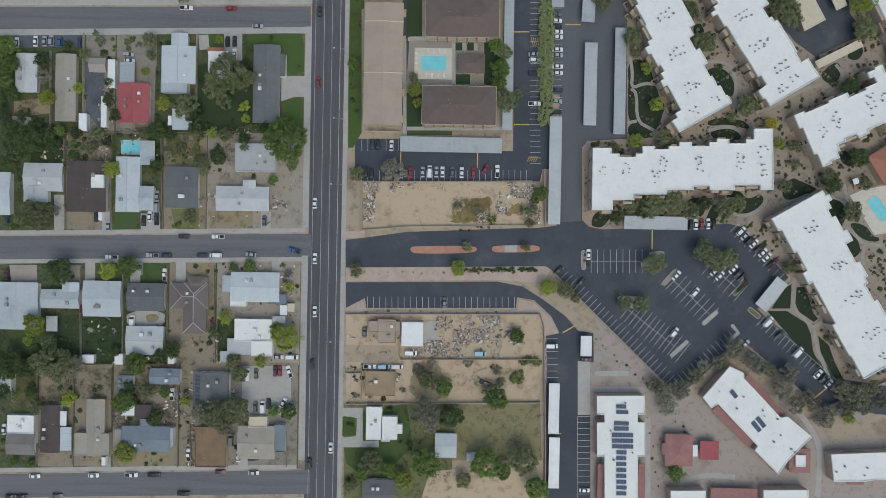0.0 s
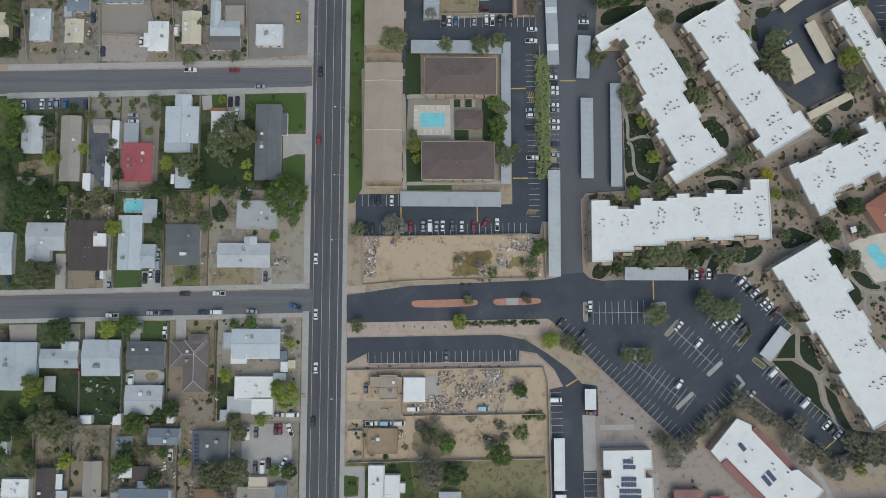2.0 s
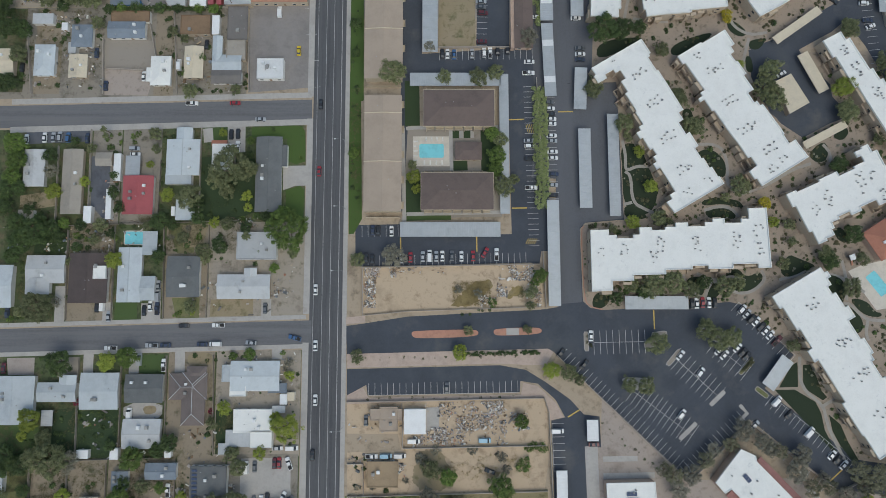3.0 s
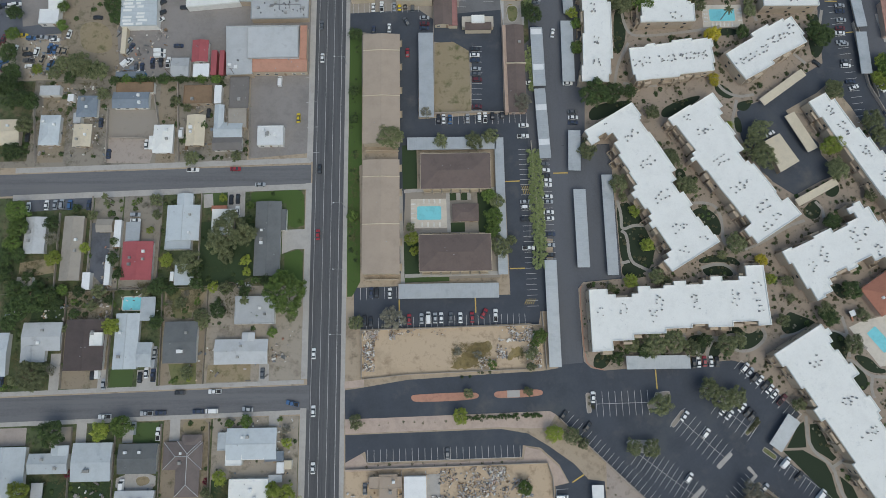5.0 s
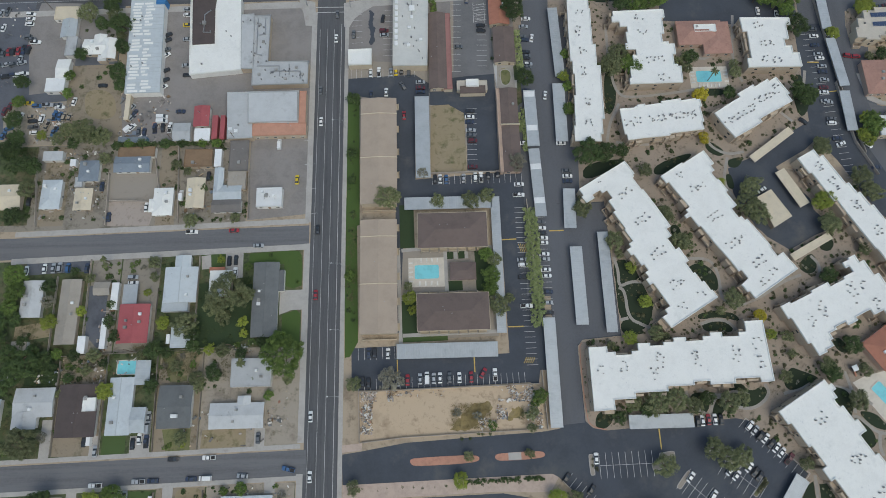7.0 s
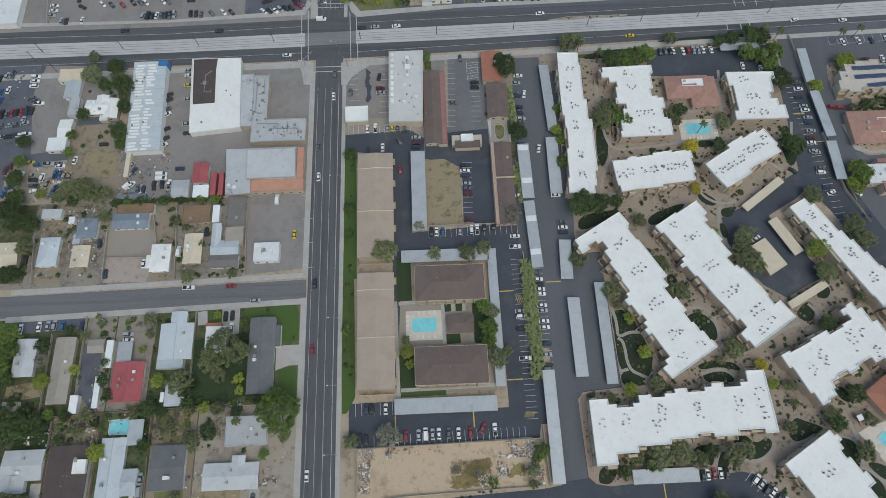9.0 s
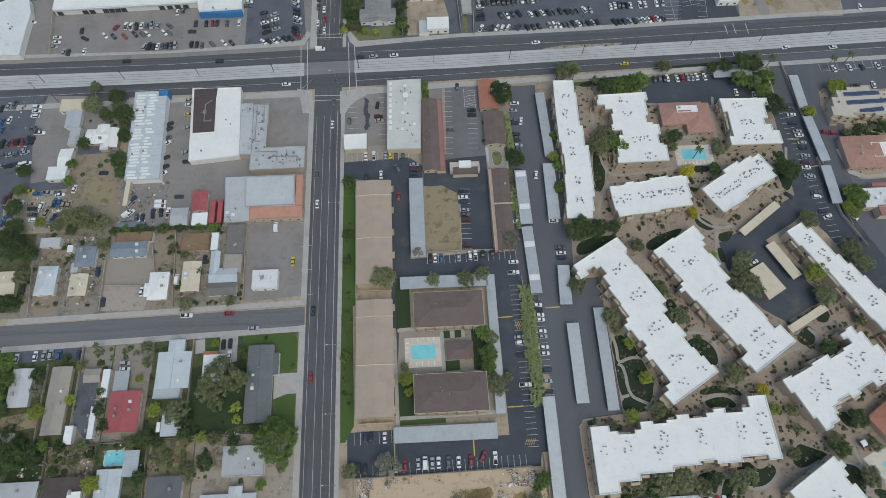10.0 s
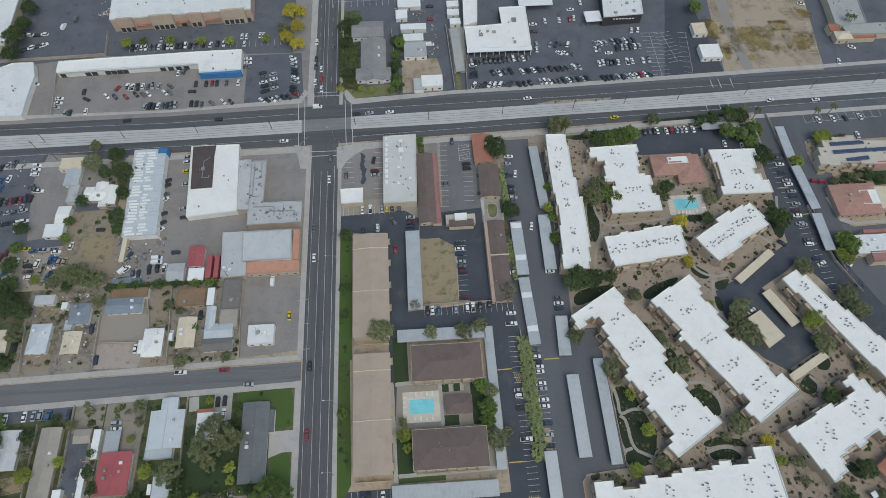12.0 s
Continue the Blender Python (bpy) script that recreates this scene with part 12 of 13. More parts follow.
planting("dark green bushes in house gardens", [(-184.5, -9.1), (-149.6, -8.5), (-149, -51.7), (-183.9, -52.3)], 32, 81, (0.5, 1.5), "leaf_dark", 0.12)
planting("dark green bushes in house gardens", [(-149.6, -8.5), (-112.3, -7.8), (-111.7, -51), (-149, -51.7)], 32, 83, (0.5, 1.5), "leaf_dark", 0.12)
planting("dark green bushes in house gardens", [(-112.3, -7.8), (-55.7, -6.7), (-55, -50), (-111.7, -51)], 28, 85, (0.5, 1.5), "leaf_dark", 0.12)
planting("dark green bushes in house gardens", [(-183.9, -52.3), (-135.8, -51.5), (-135.2, -95.1), (-183.4, -95.9)], 32, 87, (0.5, 1.5), "leaf_dark", 0.12)
planting("dark green bushes in house gardens", [(-135.8, -51.5), (-82.7, -50.5), (-82, -94.1), (-135.2, -95.1)], 24, 89, (0.5, 1.5), "leaf_dark", 0.12)
planting("dark green bushes in house gardens", [(-36.4, -48.4), (9.4, -65.6), (10.2, -106.4), (-36.3, -107.2)], 24, 91, (0.5, 1.5), "leaf_dark", 0.12)
planting("dark green bushes in house gardens", [(-198.9, 144.8), (-165, 144.2), (-160.9, 105.8), (-193.9, 106.3)], 36, 93, (0.5, 1.6), "leaf_dark", 0.12)
planting("dark green bushes in house gardens", [(-165, 144.2), (-115.4, 143.5), (-112.6, 105), (-160.9, 105.8)], 24, 95, (0.5, 1.6), "leaf_dark", 0.12)
planting("dark green bushes in house gardens", [(-115.5, 144.9), (-82.7, 144.4), (-80.9, 105.3), (-112.7, 105.8)], 20, 97, (0.5, 1.6), "leaf_dark", 0.12)
planting("dark green bushes in an overgrown yard", [(-180.2, 189.3), (-148.6, 189.7), (-142.7, 145.7), (-174.1, 149.4)], 9, 99, (0.5, 1.6), "leaf_dark", 0.1)
planting("dark green bushes in an overgrown yard", [(-172.8, 228.6), (-148, 229), (-148.6, 203.1), (-170.1, 204)], 9, 100, (0.6, 1.8), "leaf_dark", 0.1)
planting("low shrubs in a roadside bed", [(45.8, 219.9), (83, 221.6), (161.8, 224.9), (261.9, 228), (260, 223.3), (160.8, 221), (82.2, 216.3), (44.3, 205.1)], 90, 101, (0.4, 1), "leaf_bush", 0.1)
planting("yellow-green shrubs in a roadside bed", [(216.9, 232.9), (267.7, 235.8), (265.4, 230.2), (222.6, 226.2)], 30, 102, (0.5, 1.2), "leaf_lime", 0.1)
planting("low shrubs in a kerbed bed", [(213.6, 211.8), (218.9, 210), (215.7, 187.3), (211.8, 188.2)], 14, 103, (0.4, 0.8), "leaf_bush", 0.1)
planting("low shrubs in a gravel bed", [(215.7, 174), (220.4, 173), (219.8, 159.6), (214.8, 161.9)], 20, 104, (0.4, 0.9), "leaf_bush", 0.1)
planting("dark green shrubs between buildings", [(214.5, 187.4), (246.6, 189.8), (256.7, 184.9), (254.4, 179.4), (218.5, 180.1)], 60, 105, (0.6, 1.6), "leaf_dark", 0.1)
planting("low shrubs in a gravel bed", [(232.2, 162.9), (247.6, 163.3), (245.5, 158.1), (231.2, 157.6)], 14, 106, (0.5, 1), "leaf_bush", 0.1)
planting("tall dark green boundary bushes", [(-9.7, 303.3), (-2.9, 303.8), (-3.7, 256.1), (-10.1, 255.6)], 60, 107, (0.8, 2), "leaf_dark", 0.1)
planting("dark green bushes round a house", [(-41, 319.4), (-27.3, 318.6), (-28.5, 264.2), (-38.8, 264.8)], 60, 108, (0.8, 2), "leaf_dark", 0.1)
tree(-7, 294.2, 3.0, "dark")
tree(-6.6, 282.5, 2.9, "green")
tree(-7.6, 272.4, 2.6, "dark")
tree(-6.9, 261.3, 2.6, "green")
tree(-9.9, 256.8, 2.2, "green")
tree(-27, 258.9, 1.9, "lime")
tree(-20.7, 257.7, 1.9, "lime")
tree(-38.4, 259.2, 2.2, "lime")
tree(221.3, 209.6, 4.0, "lime")
tree(201.1, 195.6, 3.0, "lime")
tree(208.3, 147.3, 3.9, "lime")
tree(208.7, 139.8, 3.3, "green")
tree(223.2, 182.8, 2.7, "dark")
tree(227.9, 183.9, 2.7, "olive")
tree(236.3, 184.6, 3.0, "dark")
tree(217.1, 181.9, 2.4, "olive")
tree(241.4, 181.7, 2.7, "dark")
tree(83.5, 20.8, 3.4, "olive")
tree(88.8, 17.8, 3.4, "dark")
tree(73.6, 18.3, 2.4, "olive")
tree(108.9, 18.9, 3.8, "olive")
tree(114.2, 21.9, 3.1, "dark")
tree(76.7, 44.7, 2.2, "olive")
tree(100.6, 47.6, 2.2, "olive")
tree(153.5, 39.2, 2.0, "olive")
tree(183.0, 31.5, 2.9, "olive")
tree(148.6, 29.8, 2.9, "olive")
fence([(-8.9, 305.6), (-6.2, 256.6)], 1.8, 0.2, "block", "tan concrete block garden wall", "garden_wall")
fence([(23.9, 307.1), (25.8, 256.9)], 1.8, 0.2, "block", "tan concrete block garden wall", "garden_wall")
fence([(35, 304.6), (32.7, 255.3)], 1.8, 0.2, "block", "tan concrete block garden wall", "garden_wall")
fence([(-30.8, 28.5), (-30.4, 7.8)], 1.5, 0.2, "block", "tan concrete block garden wall", "garden_wall")
fence([(-30.4, 7.8), (-11.4, 9.6), (45.4, 11.4)], 1.2, 0.2, "block", "tan concrete block garden wall", "garden_wall")
tree(-155.7, 83.5, 1.9, "dark")
tree(-148.3, 80, 2.2, "olive")
tree(-134.7, 54.1, 2.4, "dark")
tree(-168.5, 48.5, 3.3, "dark")
tree(-160.1, 41.5, 3.3, "dark")
tree(-145.2, 40.3, 2.4, "olive")
tree(-101.1, 49.2, 2.9, "dark")
tree(-112, 46.7, 2.4, "dark")
tree(-97.5, 32.2, 2.4, "olive")
tree(-80.6, 45.6, 2.4, "dark")
tree(-75.1, 34.6, 1.9, "green")
tree(-178.1, 62.5, 3.4, "dark")
tree(-173.9, 53.3, 2.4, "dark")
tree(-138.3, 42.9, 2.1, "dark")
tree(-122.8, 46, 2.2, "olive")
tree(-152.5, 37.1, 2.2, "dark")
tree(-155.4, 31.1, 2.0, "olive")
planting("green shrubs in a narrow bed", [(13.6, 221.1), (15.4, 221), (13.8, 179.8), (11.8, 179.9)], 16, 109, (0.5, 1.1), "leaf_mid", 0.3)
planting("green shrubs in a narrow bed", [(42.7, 181.9), (46.2, 183.4), (46.4, 162.3), (42.8, 159.3)], 18, 110, (0.5, 1.1), "leaf_mid", 0.3)
planting("green bushes in a lawn strip beside a long roof", [(-36.6, 168), (-32.6, 168), (-32.4, 55), (-36.6, 55)], 36, 112, (0.5, 1.2), "leaf_dark", 0.2)
planting("green shrubs in a narrow bed", [(2.7, 224.5), (6.3, 224.7), (6.5, 214.2), (3, 213.7)], 10, 111, (0.5, 1.1), "leaf_mid", 0.3)
tree(162.5, -62.8, 3.4, "thin")
tree(169.7, -65.1, 3.4, "grey")
tree(176.5, -62.4, 3.9, "thin")
tree(184.9, -63.2, 3.9, "thin")
tree(190.8, -59.8, 3.9, "thin")
tree(160.3, -58.7, 2.9, "grey")
tree(139.4, -47.5, 3.2, "grey")
tree(165.7, -69.6, 2.4, "grey")

# ---------- vehicles ----------
car(-178, 84.5, 90, "white", "sedan")
car(-170.1, 85.3, 90, "white", "sedan")
car(-166.3, 85.4, 90, "silver", "sedan")
car(-163.4, 85.7, 90, "silver", "suv")
car(-159.8, 85.3, 90, "blue", "suv")
car(-151.5, 85, 90, "navy", "sedan")
car(-130.6, 80.4, 0, "silver", "suv")
car(-130.3, 77.8, 0, "white", "sedan")
car(-88.8, 86.7, 90, "black", "suv")
car(-85.9, 87, 90, "black", "sedan")
car(-85.8, 81.1, 90, "white", "pickup")
car(-106.5, 100.7, 0, "white", "pickup")
car(-87.6, 100.9, 0, "red", "sedan")
car(-76.2, 93.5, 0, "silver", "sedan")
car(-69.9, 46.6, 0, "navy", "sedan")
car(-181.1, 9.2, 90, "navy", "sedan")
car(-143.3, 11.6, 90, "black", "sedan")
car(-140.9, 12.4, 90, "white", "van")
car(-138.2, 7.6, 90, "silver", "sedan")
car(-123.3, 10.1, 90, "black", "sedan")
car(-120.7, 12, 90, "white", "sedan")
car(-117.8, 10.9, 90, "navy", "pickup")
car(-117.7, 16.4, 90, "silver", "van")
car(-117.7, 20.7, 90, "silver", "sedan")
car(-72, 11, 90, "grey", "sedan")
car(-106, 3.7, 0, "black", "sedan")
car(-91.5, 3.9, 180, "white", "pickup")
car(-136.5, -5.6, 180, "white", "pickup")
car(-119.3, -4.5, 180, "silver", "pickup")
car(-113.5, -4.4, 180, "navy", "sedan")
car(-98.1, -4.1, 180, "navy", "sedan")
car(-92.4, -4, 180, "white", "van")
car(-77.5, -3.5, 175, "silver", "sedan")
car(-59, -1.5, 165, "blue", "pickup")
car(-124.2, -10.4, 90, "silver", "van")
car(-113.9, -12.8, 90, "white", "pickup")
car(-181, -13.9, 90, "maroon", "sedan")
car(-127.3, -32.8, 90, "white", "van")
car(-77.9, -54.6, 90, "white", "van")
car(-74.5, -54.3, 90, "grey", "sedan")
car(-66.3, -53, 90, "maroon", "sedan")
car(-64.4, -52.9, 90, "red", "sedan")
car(-60.3, -53.1, 110, "white", "pickup")
car(-74.5, -68.3, 90, "grey", "suv")
car(-71.4, -68.3, 90, "white", "van")
car(-69, -67, 90, "black", "sedan")
car(-62.7, -66.4, 60, "white", "sedan")
car(-60.3, -67.4, 30, "grey", "sedan")
car(-110, -63.7, 90, "white", "pickup")
car(-102.6, -89.4, 90, "white", "pickup")
car(-84.6, -82.5, 90, "grey", "van")
car(-81.4, -89.7, 90, "white", "sedan")
car(-75.1, -90.4, 0, "black", "suv")
car(-138, -91.5, 90, "white", "van")
car(-181.1, -79.7, 90, "white", "sedan")
car(-167.9, -99.5, 0, "white", "sedan")
car(-142.9, -98.8, 0, "white", "sedan")
car(-126.8, -98.3, 0, "white", "pickup")
car(-117.2, -98.1, 0, "black", "pickup")
car(-89, -96.4, 0, "maroon", "sedan")
car(-74.8, -96.6, 0, "silver", "sedan")
car(-104.5, -105.9, 0, "black", "pickup")
car(-158.2, -107.8, 0, "grey", "sedan")
car(-177.9, -108.4, 0, "black", "sedan")
car(-173.1, -108.3, 0, "black", "sedan")
car(-65.2, -46.9, 0, "silver", "sedan")
car(-59.2, -46.8, 0, "white", "van")
car(-28.6, -35.8, 90, "grey", "sedan")
car(-26.1, -50.3, 0, "white", "pickup")
car(-20.1, -50.2, 0, "sky", "van")
car(-14.3, -50.1, 0, "silver", "van")
car(23, -56.4, 160, "black", "sedan")
car(51.4, -40.2, 0, "white", "van")
car(-8.6, -44.2, 0, "white", "van")
car(21, -43.9, 0, "sky", "van")
car(5.2, -22.4, 90, "grey", "sedan")
car(66.3, -0.8, 90, "white", "sedan")
car(-29.3, 32.5, 90, "black", "sedan")
car(-26.7, 31.9, 90, "black", "sedan")
car(-10.3, 32.7, 90, "red", "sedan")
car(-5, 33, 90, "silver", "sedan")
car(-2.1, 33.3, 90, "white", "van")
car(0.8, 33.1, 90, "silver", "sedan")
car(3.4, 33.2, 90, "white", "sedan")
car(11.6, 33.1, 90, "white", "sedan")
car(16.6, 33.2, 90, "red", "sedan")
car(21.7, 34.7, 60, "red", "sedan")
car(26.7, 33.9, 90, "white", "pickup")
car(-26.6, 44.4, 90, "navy", "sedan")
car(-24.2, 44.4, 90, "black", "sedan")
car(-18.5, 44, 90, "white", "sedan")
car(41.4, 83.9, 0, "silver", "sedan")
car(41.7, 81.5, 0, "white", "suv")
car(41.5, 76, 0, "black", "sedan")
car(42, 63, 0, "white", "pickup")
car(50.4, 101.3, 0, "grey", "sedan")
car(50.7, 98.4, 0, "white", "sedan")
car(50.8, 96, 0, "black", "sedan")
car(51.3, 93.7, 0, "white", "sedan")
car(51.3, 91.5, 0, "white", "sedan")
car(51.4, 86.2, 0, "white", "sedan")
car(51.5, 83.8, 0, "silver", "sedan")
car(51.6, 79, 0, "white", "sedan")
car(51.6, 76.2, 0, "white", "sedan")
car(51.8, 69, 0, "navy", "sedan")
car(51.4, 64.2, 0, "silver", "sedan")
car(51.3, 59.8, 0, "black", "sedan")
car(7.5, 33.3, 90, "grey", "sedan")
car(-19, 32.5, 90, "grey", "sedan")
car(-14.2, 32.4, 90, "silver", "sedan")
car(109.9, 12.6, 90, "black", "sedan")
car(111.9, 12.9, 90, "white", "sedan")
car(114.5, 13.2, 90, "red", "sedan")
car(117.2, 13.2, 90, "white", "sedan")
car(119.8, 13, 90, "black", "sedan")
car(131.3, 10.4, 45, "white", "suv")
car(133.2, 8.5, 45, "silver", "sedan")
car(135, 6.3, 45, "black", "suv")
car(137, 5.2, 45, "white", "sedan")
car(139.2, 3, 45, "black", "sedan")
car(140.9, 1.4, 45, "white", "sedan")
car(142.7, -0.5, 45, "white", "sedan")
car(145.4, -3.1, 45, "maroon", "pickup")
car(120.5, -7, 45, "white", "sedan")
car(122.8, -8.9, 45, "white", "sedan")
car(128.5, -5.9, 45, "white", "sedan")
car(130.7, -7.8, 45, "black", "sedan")
car(132.2, -9.4, 45, "black", "sedan")
car(104.1, -9, 50, "white", "sedan")
car(112.3, -16.1, 50, "white", "suv")
car(103.7, -33.4, 50, "white", "suv")
car(143.8, -28.1, 45, "white", "van")
car(149, -33.5, 45, "black", "sedan")
car(156.9, -40.9, 45, "white", "van")
car(165.7, -50.2, 45, "white", "sedan")
car(168.1, -52.1, 45, "black", "sedan")
car(170.4, -54.2, 45, "white", "sedan")
car(134.1, -37.9, 40, "silver", "sedan")
car(53.6, -8, 50, "black", "sedan")
car(63.4, -12.7, 50, "black", "sedan")
car(21, 157.8, 0, "black", "sedan")
car(20.7, 154.7, 0, "white", "sedan")
car(20.6, 152.1, 0, "navy", "sedan")
car(21, 147.8, 0, "silver", "sedan")
car(20.9, 145.2, 0, "grey", "sedan")
car(21.6, 142.4, 0, "maroon", "suv")
car(21.2, 129.2, 0, "maroon", "sedan")
car(3.5, 123.4, 90, "black", "sedan")
car(5.8, 123.4, 90, "white", "sedan")
car(8.7, 123.1, 90, "blue", "sedan")
car(16.7, 123.5, 90, "silver", "sedan")
car(22.1, 124, 90, "white", "suv")
car(24.7, 123.9, 90, "white", "pickup")
car(28.1, 125, 90, "black", "sedan")
car(32.5, 125.4, 90, "black", "sedan")
car(42.1, 119.8, 0, "white", "sedan")
car(41.6, 114.6, 0, "white", "pickup")
car(-10.5, 156.3, 90, "red", "sedan")
car(-26.5, 179.7, 90, "white", "sedan")
car(-22.5, 179.9, 90, "white", "pickup")
car(-16.6, 179.8, 90, "silver", "sedan")
car(-14.2, 180.1, 90, "yellow", "sedan")
car(-11.5, 180.7, 90, "black", "sedan")
car(-8, 179.4, 90, "grey", "suv")
car(-2.4, 174, 0, "silver", "sedan")
car(-2.4, 171, 0, "maroon", "sedan")
car(-2.5, 168.7, 0, "navy", "sedan")
car(-26.2, 167.9, 90, "navy", "sedan")
car(-19, 168.9, 90, "white", "sedan")
car(-11, 172.3, 120, "grey", "sedan")
car(57.5, 165.4, 80, "white", "sedan")
car(63.2, 140, 0, "white", "sedan")
car(64.7, 126, 0, "grey", "sedan")
car(64.8, 123.3, 0, "white", "sedan")
car(64.7, 120.8, 0, "navy", "sedan")
car(193, 166.3, 0, "maroon", "sedan")
car(192.6, 163.6, 0, "white", "sedan")
car(192.4, 159, 0, "silver", "sedan")
car(193.3, 149.4, 0, "grey", "sedan")
car(193, 147.1, 0, "white", "suv")
car(194.1, 139.1, 0, "navy", "sedan")
car(195.3, 136.3, 20, "white", "sedan")
car(154, 114.2, 30, "white", "sedan")
car(179.6, 148.5, -40, "black", "sedan")
car(-125.3, 158.4, 0, "white", "van")
car(-125.2, 156.1, 0, "white", "van")
car(-140.6, 152.9, 45, "white", "van")
car(-138.7, 160.6, 70, "navy", "sedan")
car(-135.8, 151.1, 90, "grey", "sedan")
car(-133.1, 150.5, 90, "navy", "sedan")
car(-69.1, 142.7, 90, "white", "van")
car(-60.2, 124.7, 90, "yellow", "sedan")
car(-149.6, 123.7, 90, "navy", "sedan")
car(-144.8, 108.7, 90, "navy", "sedan")
car(-128.2, 113, 90, "white", "sedan")
car(-112.8, 118.2, 90, "white", "van")
car(-101.1, 127.6, 90, "black", "sedan")
car(-182.1, 117.1, 90, "black", "sedan")
car(-116.9, 161.1, 0, "navy", "sedan")
car(50.3, 182.7, 0, "silver", "sedan")
car(50, 180.9, 0, "grey", "sedan")
car(208.1, 135.8, -50, "white", "sedan")
car(209.5, 124, 0, "navy", "sedan")
car(50, 187.2, 0, "grey", "sedan")
car(201.5, 195.6, 0, "white", "sedan")
car(208.3, 183.4, -10, "red", "suv")
car(193.7, 198.8, 0, "grey", "sedan")
car(193.6, 194.9, 0, "white", "sedan")
car(193.1, 189.8, 0, "navy", "sedan")
car(193.8, 184.7, 0, "silver", "sedan")
car(194.1, 182.3, 0, "white", "sedan")
car(194.4, 177.9, 0, "silver", "sedan")
car(194.2, 174.9, 0, "navy", "sedan")
car(194.1, 170.3, 0, "silver", "sedan")
car(193.6, 158.1, 0, "silver", "sedan")
car(129.4, 221, 95, "grey", "sedan")
car(132.1, 220.6, 95, "black", "sedan")
car(133.6, 220.9, 95, "white", "sedan")
car(138.7, 220.3, 95, "white", "sedan")
car(141.5, 220.9, 95, "red", "suv")
car(144.5, 220.8, 95, "silver", "sedan")
car(146.9, 220.7, 95, "silver", "sedan")
car(149.4, 221, 95, "white", "sedan")
car(153.6, 220.8, 95, "white", "sedan")
car(126.6, 220.4, 95, "navy", "sedan")
car(168.1, 210.1, 90, "white", "sedan")
car(177.2, 207.9, 90, "white", "sedan")
car(224.4, 223.1, 100, "white", "sedan")
car(232.8, 223.6, 100, "white", "sedan")
car(239.9, 223.6, 100, "navy", "sedan")
car(248.3, 224.1, 100, "white", "sedan")
car(228.6, 211.3, 0, "navy", "sedan")
car(233.9, 211.8, 0, "maroon", "sedan")
car(242.3, 211.8, 90, "white", "sedan")
car(212, 182.9, 0, "red", "suv")
car(-126.9, 203.4, 30, "black", "sedan")
car(-126.9, 200.4, 30, "black", "sedan")
car(-126.8, 195, 30, "grey", "sedan")
car(-126.7, 192, 30, "white", "sedan")
car(-126.2, 183.4, 30, "black", "sedan")
car(-125.9, 178.2, 30, "black", "sedan")
car(-126.5, 174.4, 30, "white", "sedan")
car(-118.2, 218, 0, "silver", "sedan")
car(-117.9, 214.8, 0, "white", "sedan")
car(-117.5, 208.9, 0, "yellow", "sedan")
car(-116.9, 200.7, 0, "silver", "sedan")
car(-116.2, 186, 0, "silver", "sedan")
car(-115.3, 180.7, 0, "black", "sedan")
car(-155.6, 176, 0, "black", "sedan")
car(-168.2, 167.7, 80, "white", "sedan")
car(-174.7, 164.8, 0, "white", "sedan")
car(-182.2, 159, 80, "white", "suv")
car(-189.6, 167.3, 0, "yellow", "sedan")
car(-49.9, 154.1, 90, "white", "sedan")
car(-50, 100.3, 90, "black", "sedan")
car(-43.6, 199.4, 90, "white", "sedan")
car(-43.3, 213.2, 90, "grey", "sedan")
car(-50.5, 170.7, 90, "grey", "sedan")
car(-20.5, 210.2, 80, "black", "suv")
car(-20, 203.2, 0, "maroon", "suv")
car(-19.7, 200.8, 0, "silver", "sedan")
car(-35, 201.4, 90, "grey", "sedan")
car(16.7, 193.2, 0, "grey", "sedan")
car(28.1, 205.1, 0, "black", "sedan")
car(28.2, 202, 0, "black", "suv")
car(21.6, 220.3, 90, "navy", "sedan")
car(48.8, 168.2, 0, "navy", "sedan")
car(53.1, 197.2, 80, "white", "sedan")
car(46, 140.5, 0, "white", "sedan")
car(48.3, 198.1, 0, "grey", "sedan")
car(49.4, 203.9, 0, "silver", "sedan")
car(50.9, 208.4, 0, "white", "sedan")
car(49.3, 196.3, 0, "navy", "sedan")
car(49.5, 189.5, 0, "black", "sedan")
car(49.5, 186.1, 0, "black", "sedan")
car(49.8, 182.8, 0, "white", "sedan")
car(-121.9, 263.5, 0, "black", "sedan")
car(-68.4, 225.7, 0, "white", "sedan")
car(-50.3, -4.7, 90, "white", "sedan")
car(-49.9, -27.3, 90, "white", "sedan")
car(-50.7, -49.8, 90, "black", "sedan")
car(-42.2, -85.4, 90, "white", "sedan")
car(-51.2, -92.1, 90, "black", "sedan")
car(-50.7, 18.9, 90, "white", "sedan")
car(-50.1, 70.3, 90, "red", "sedan")
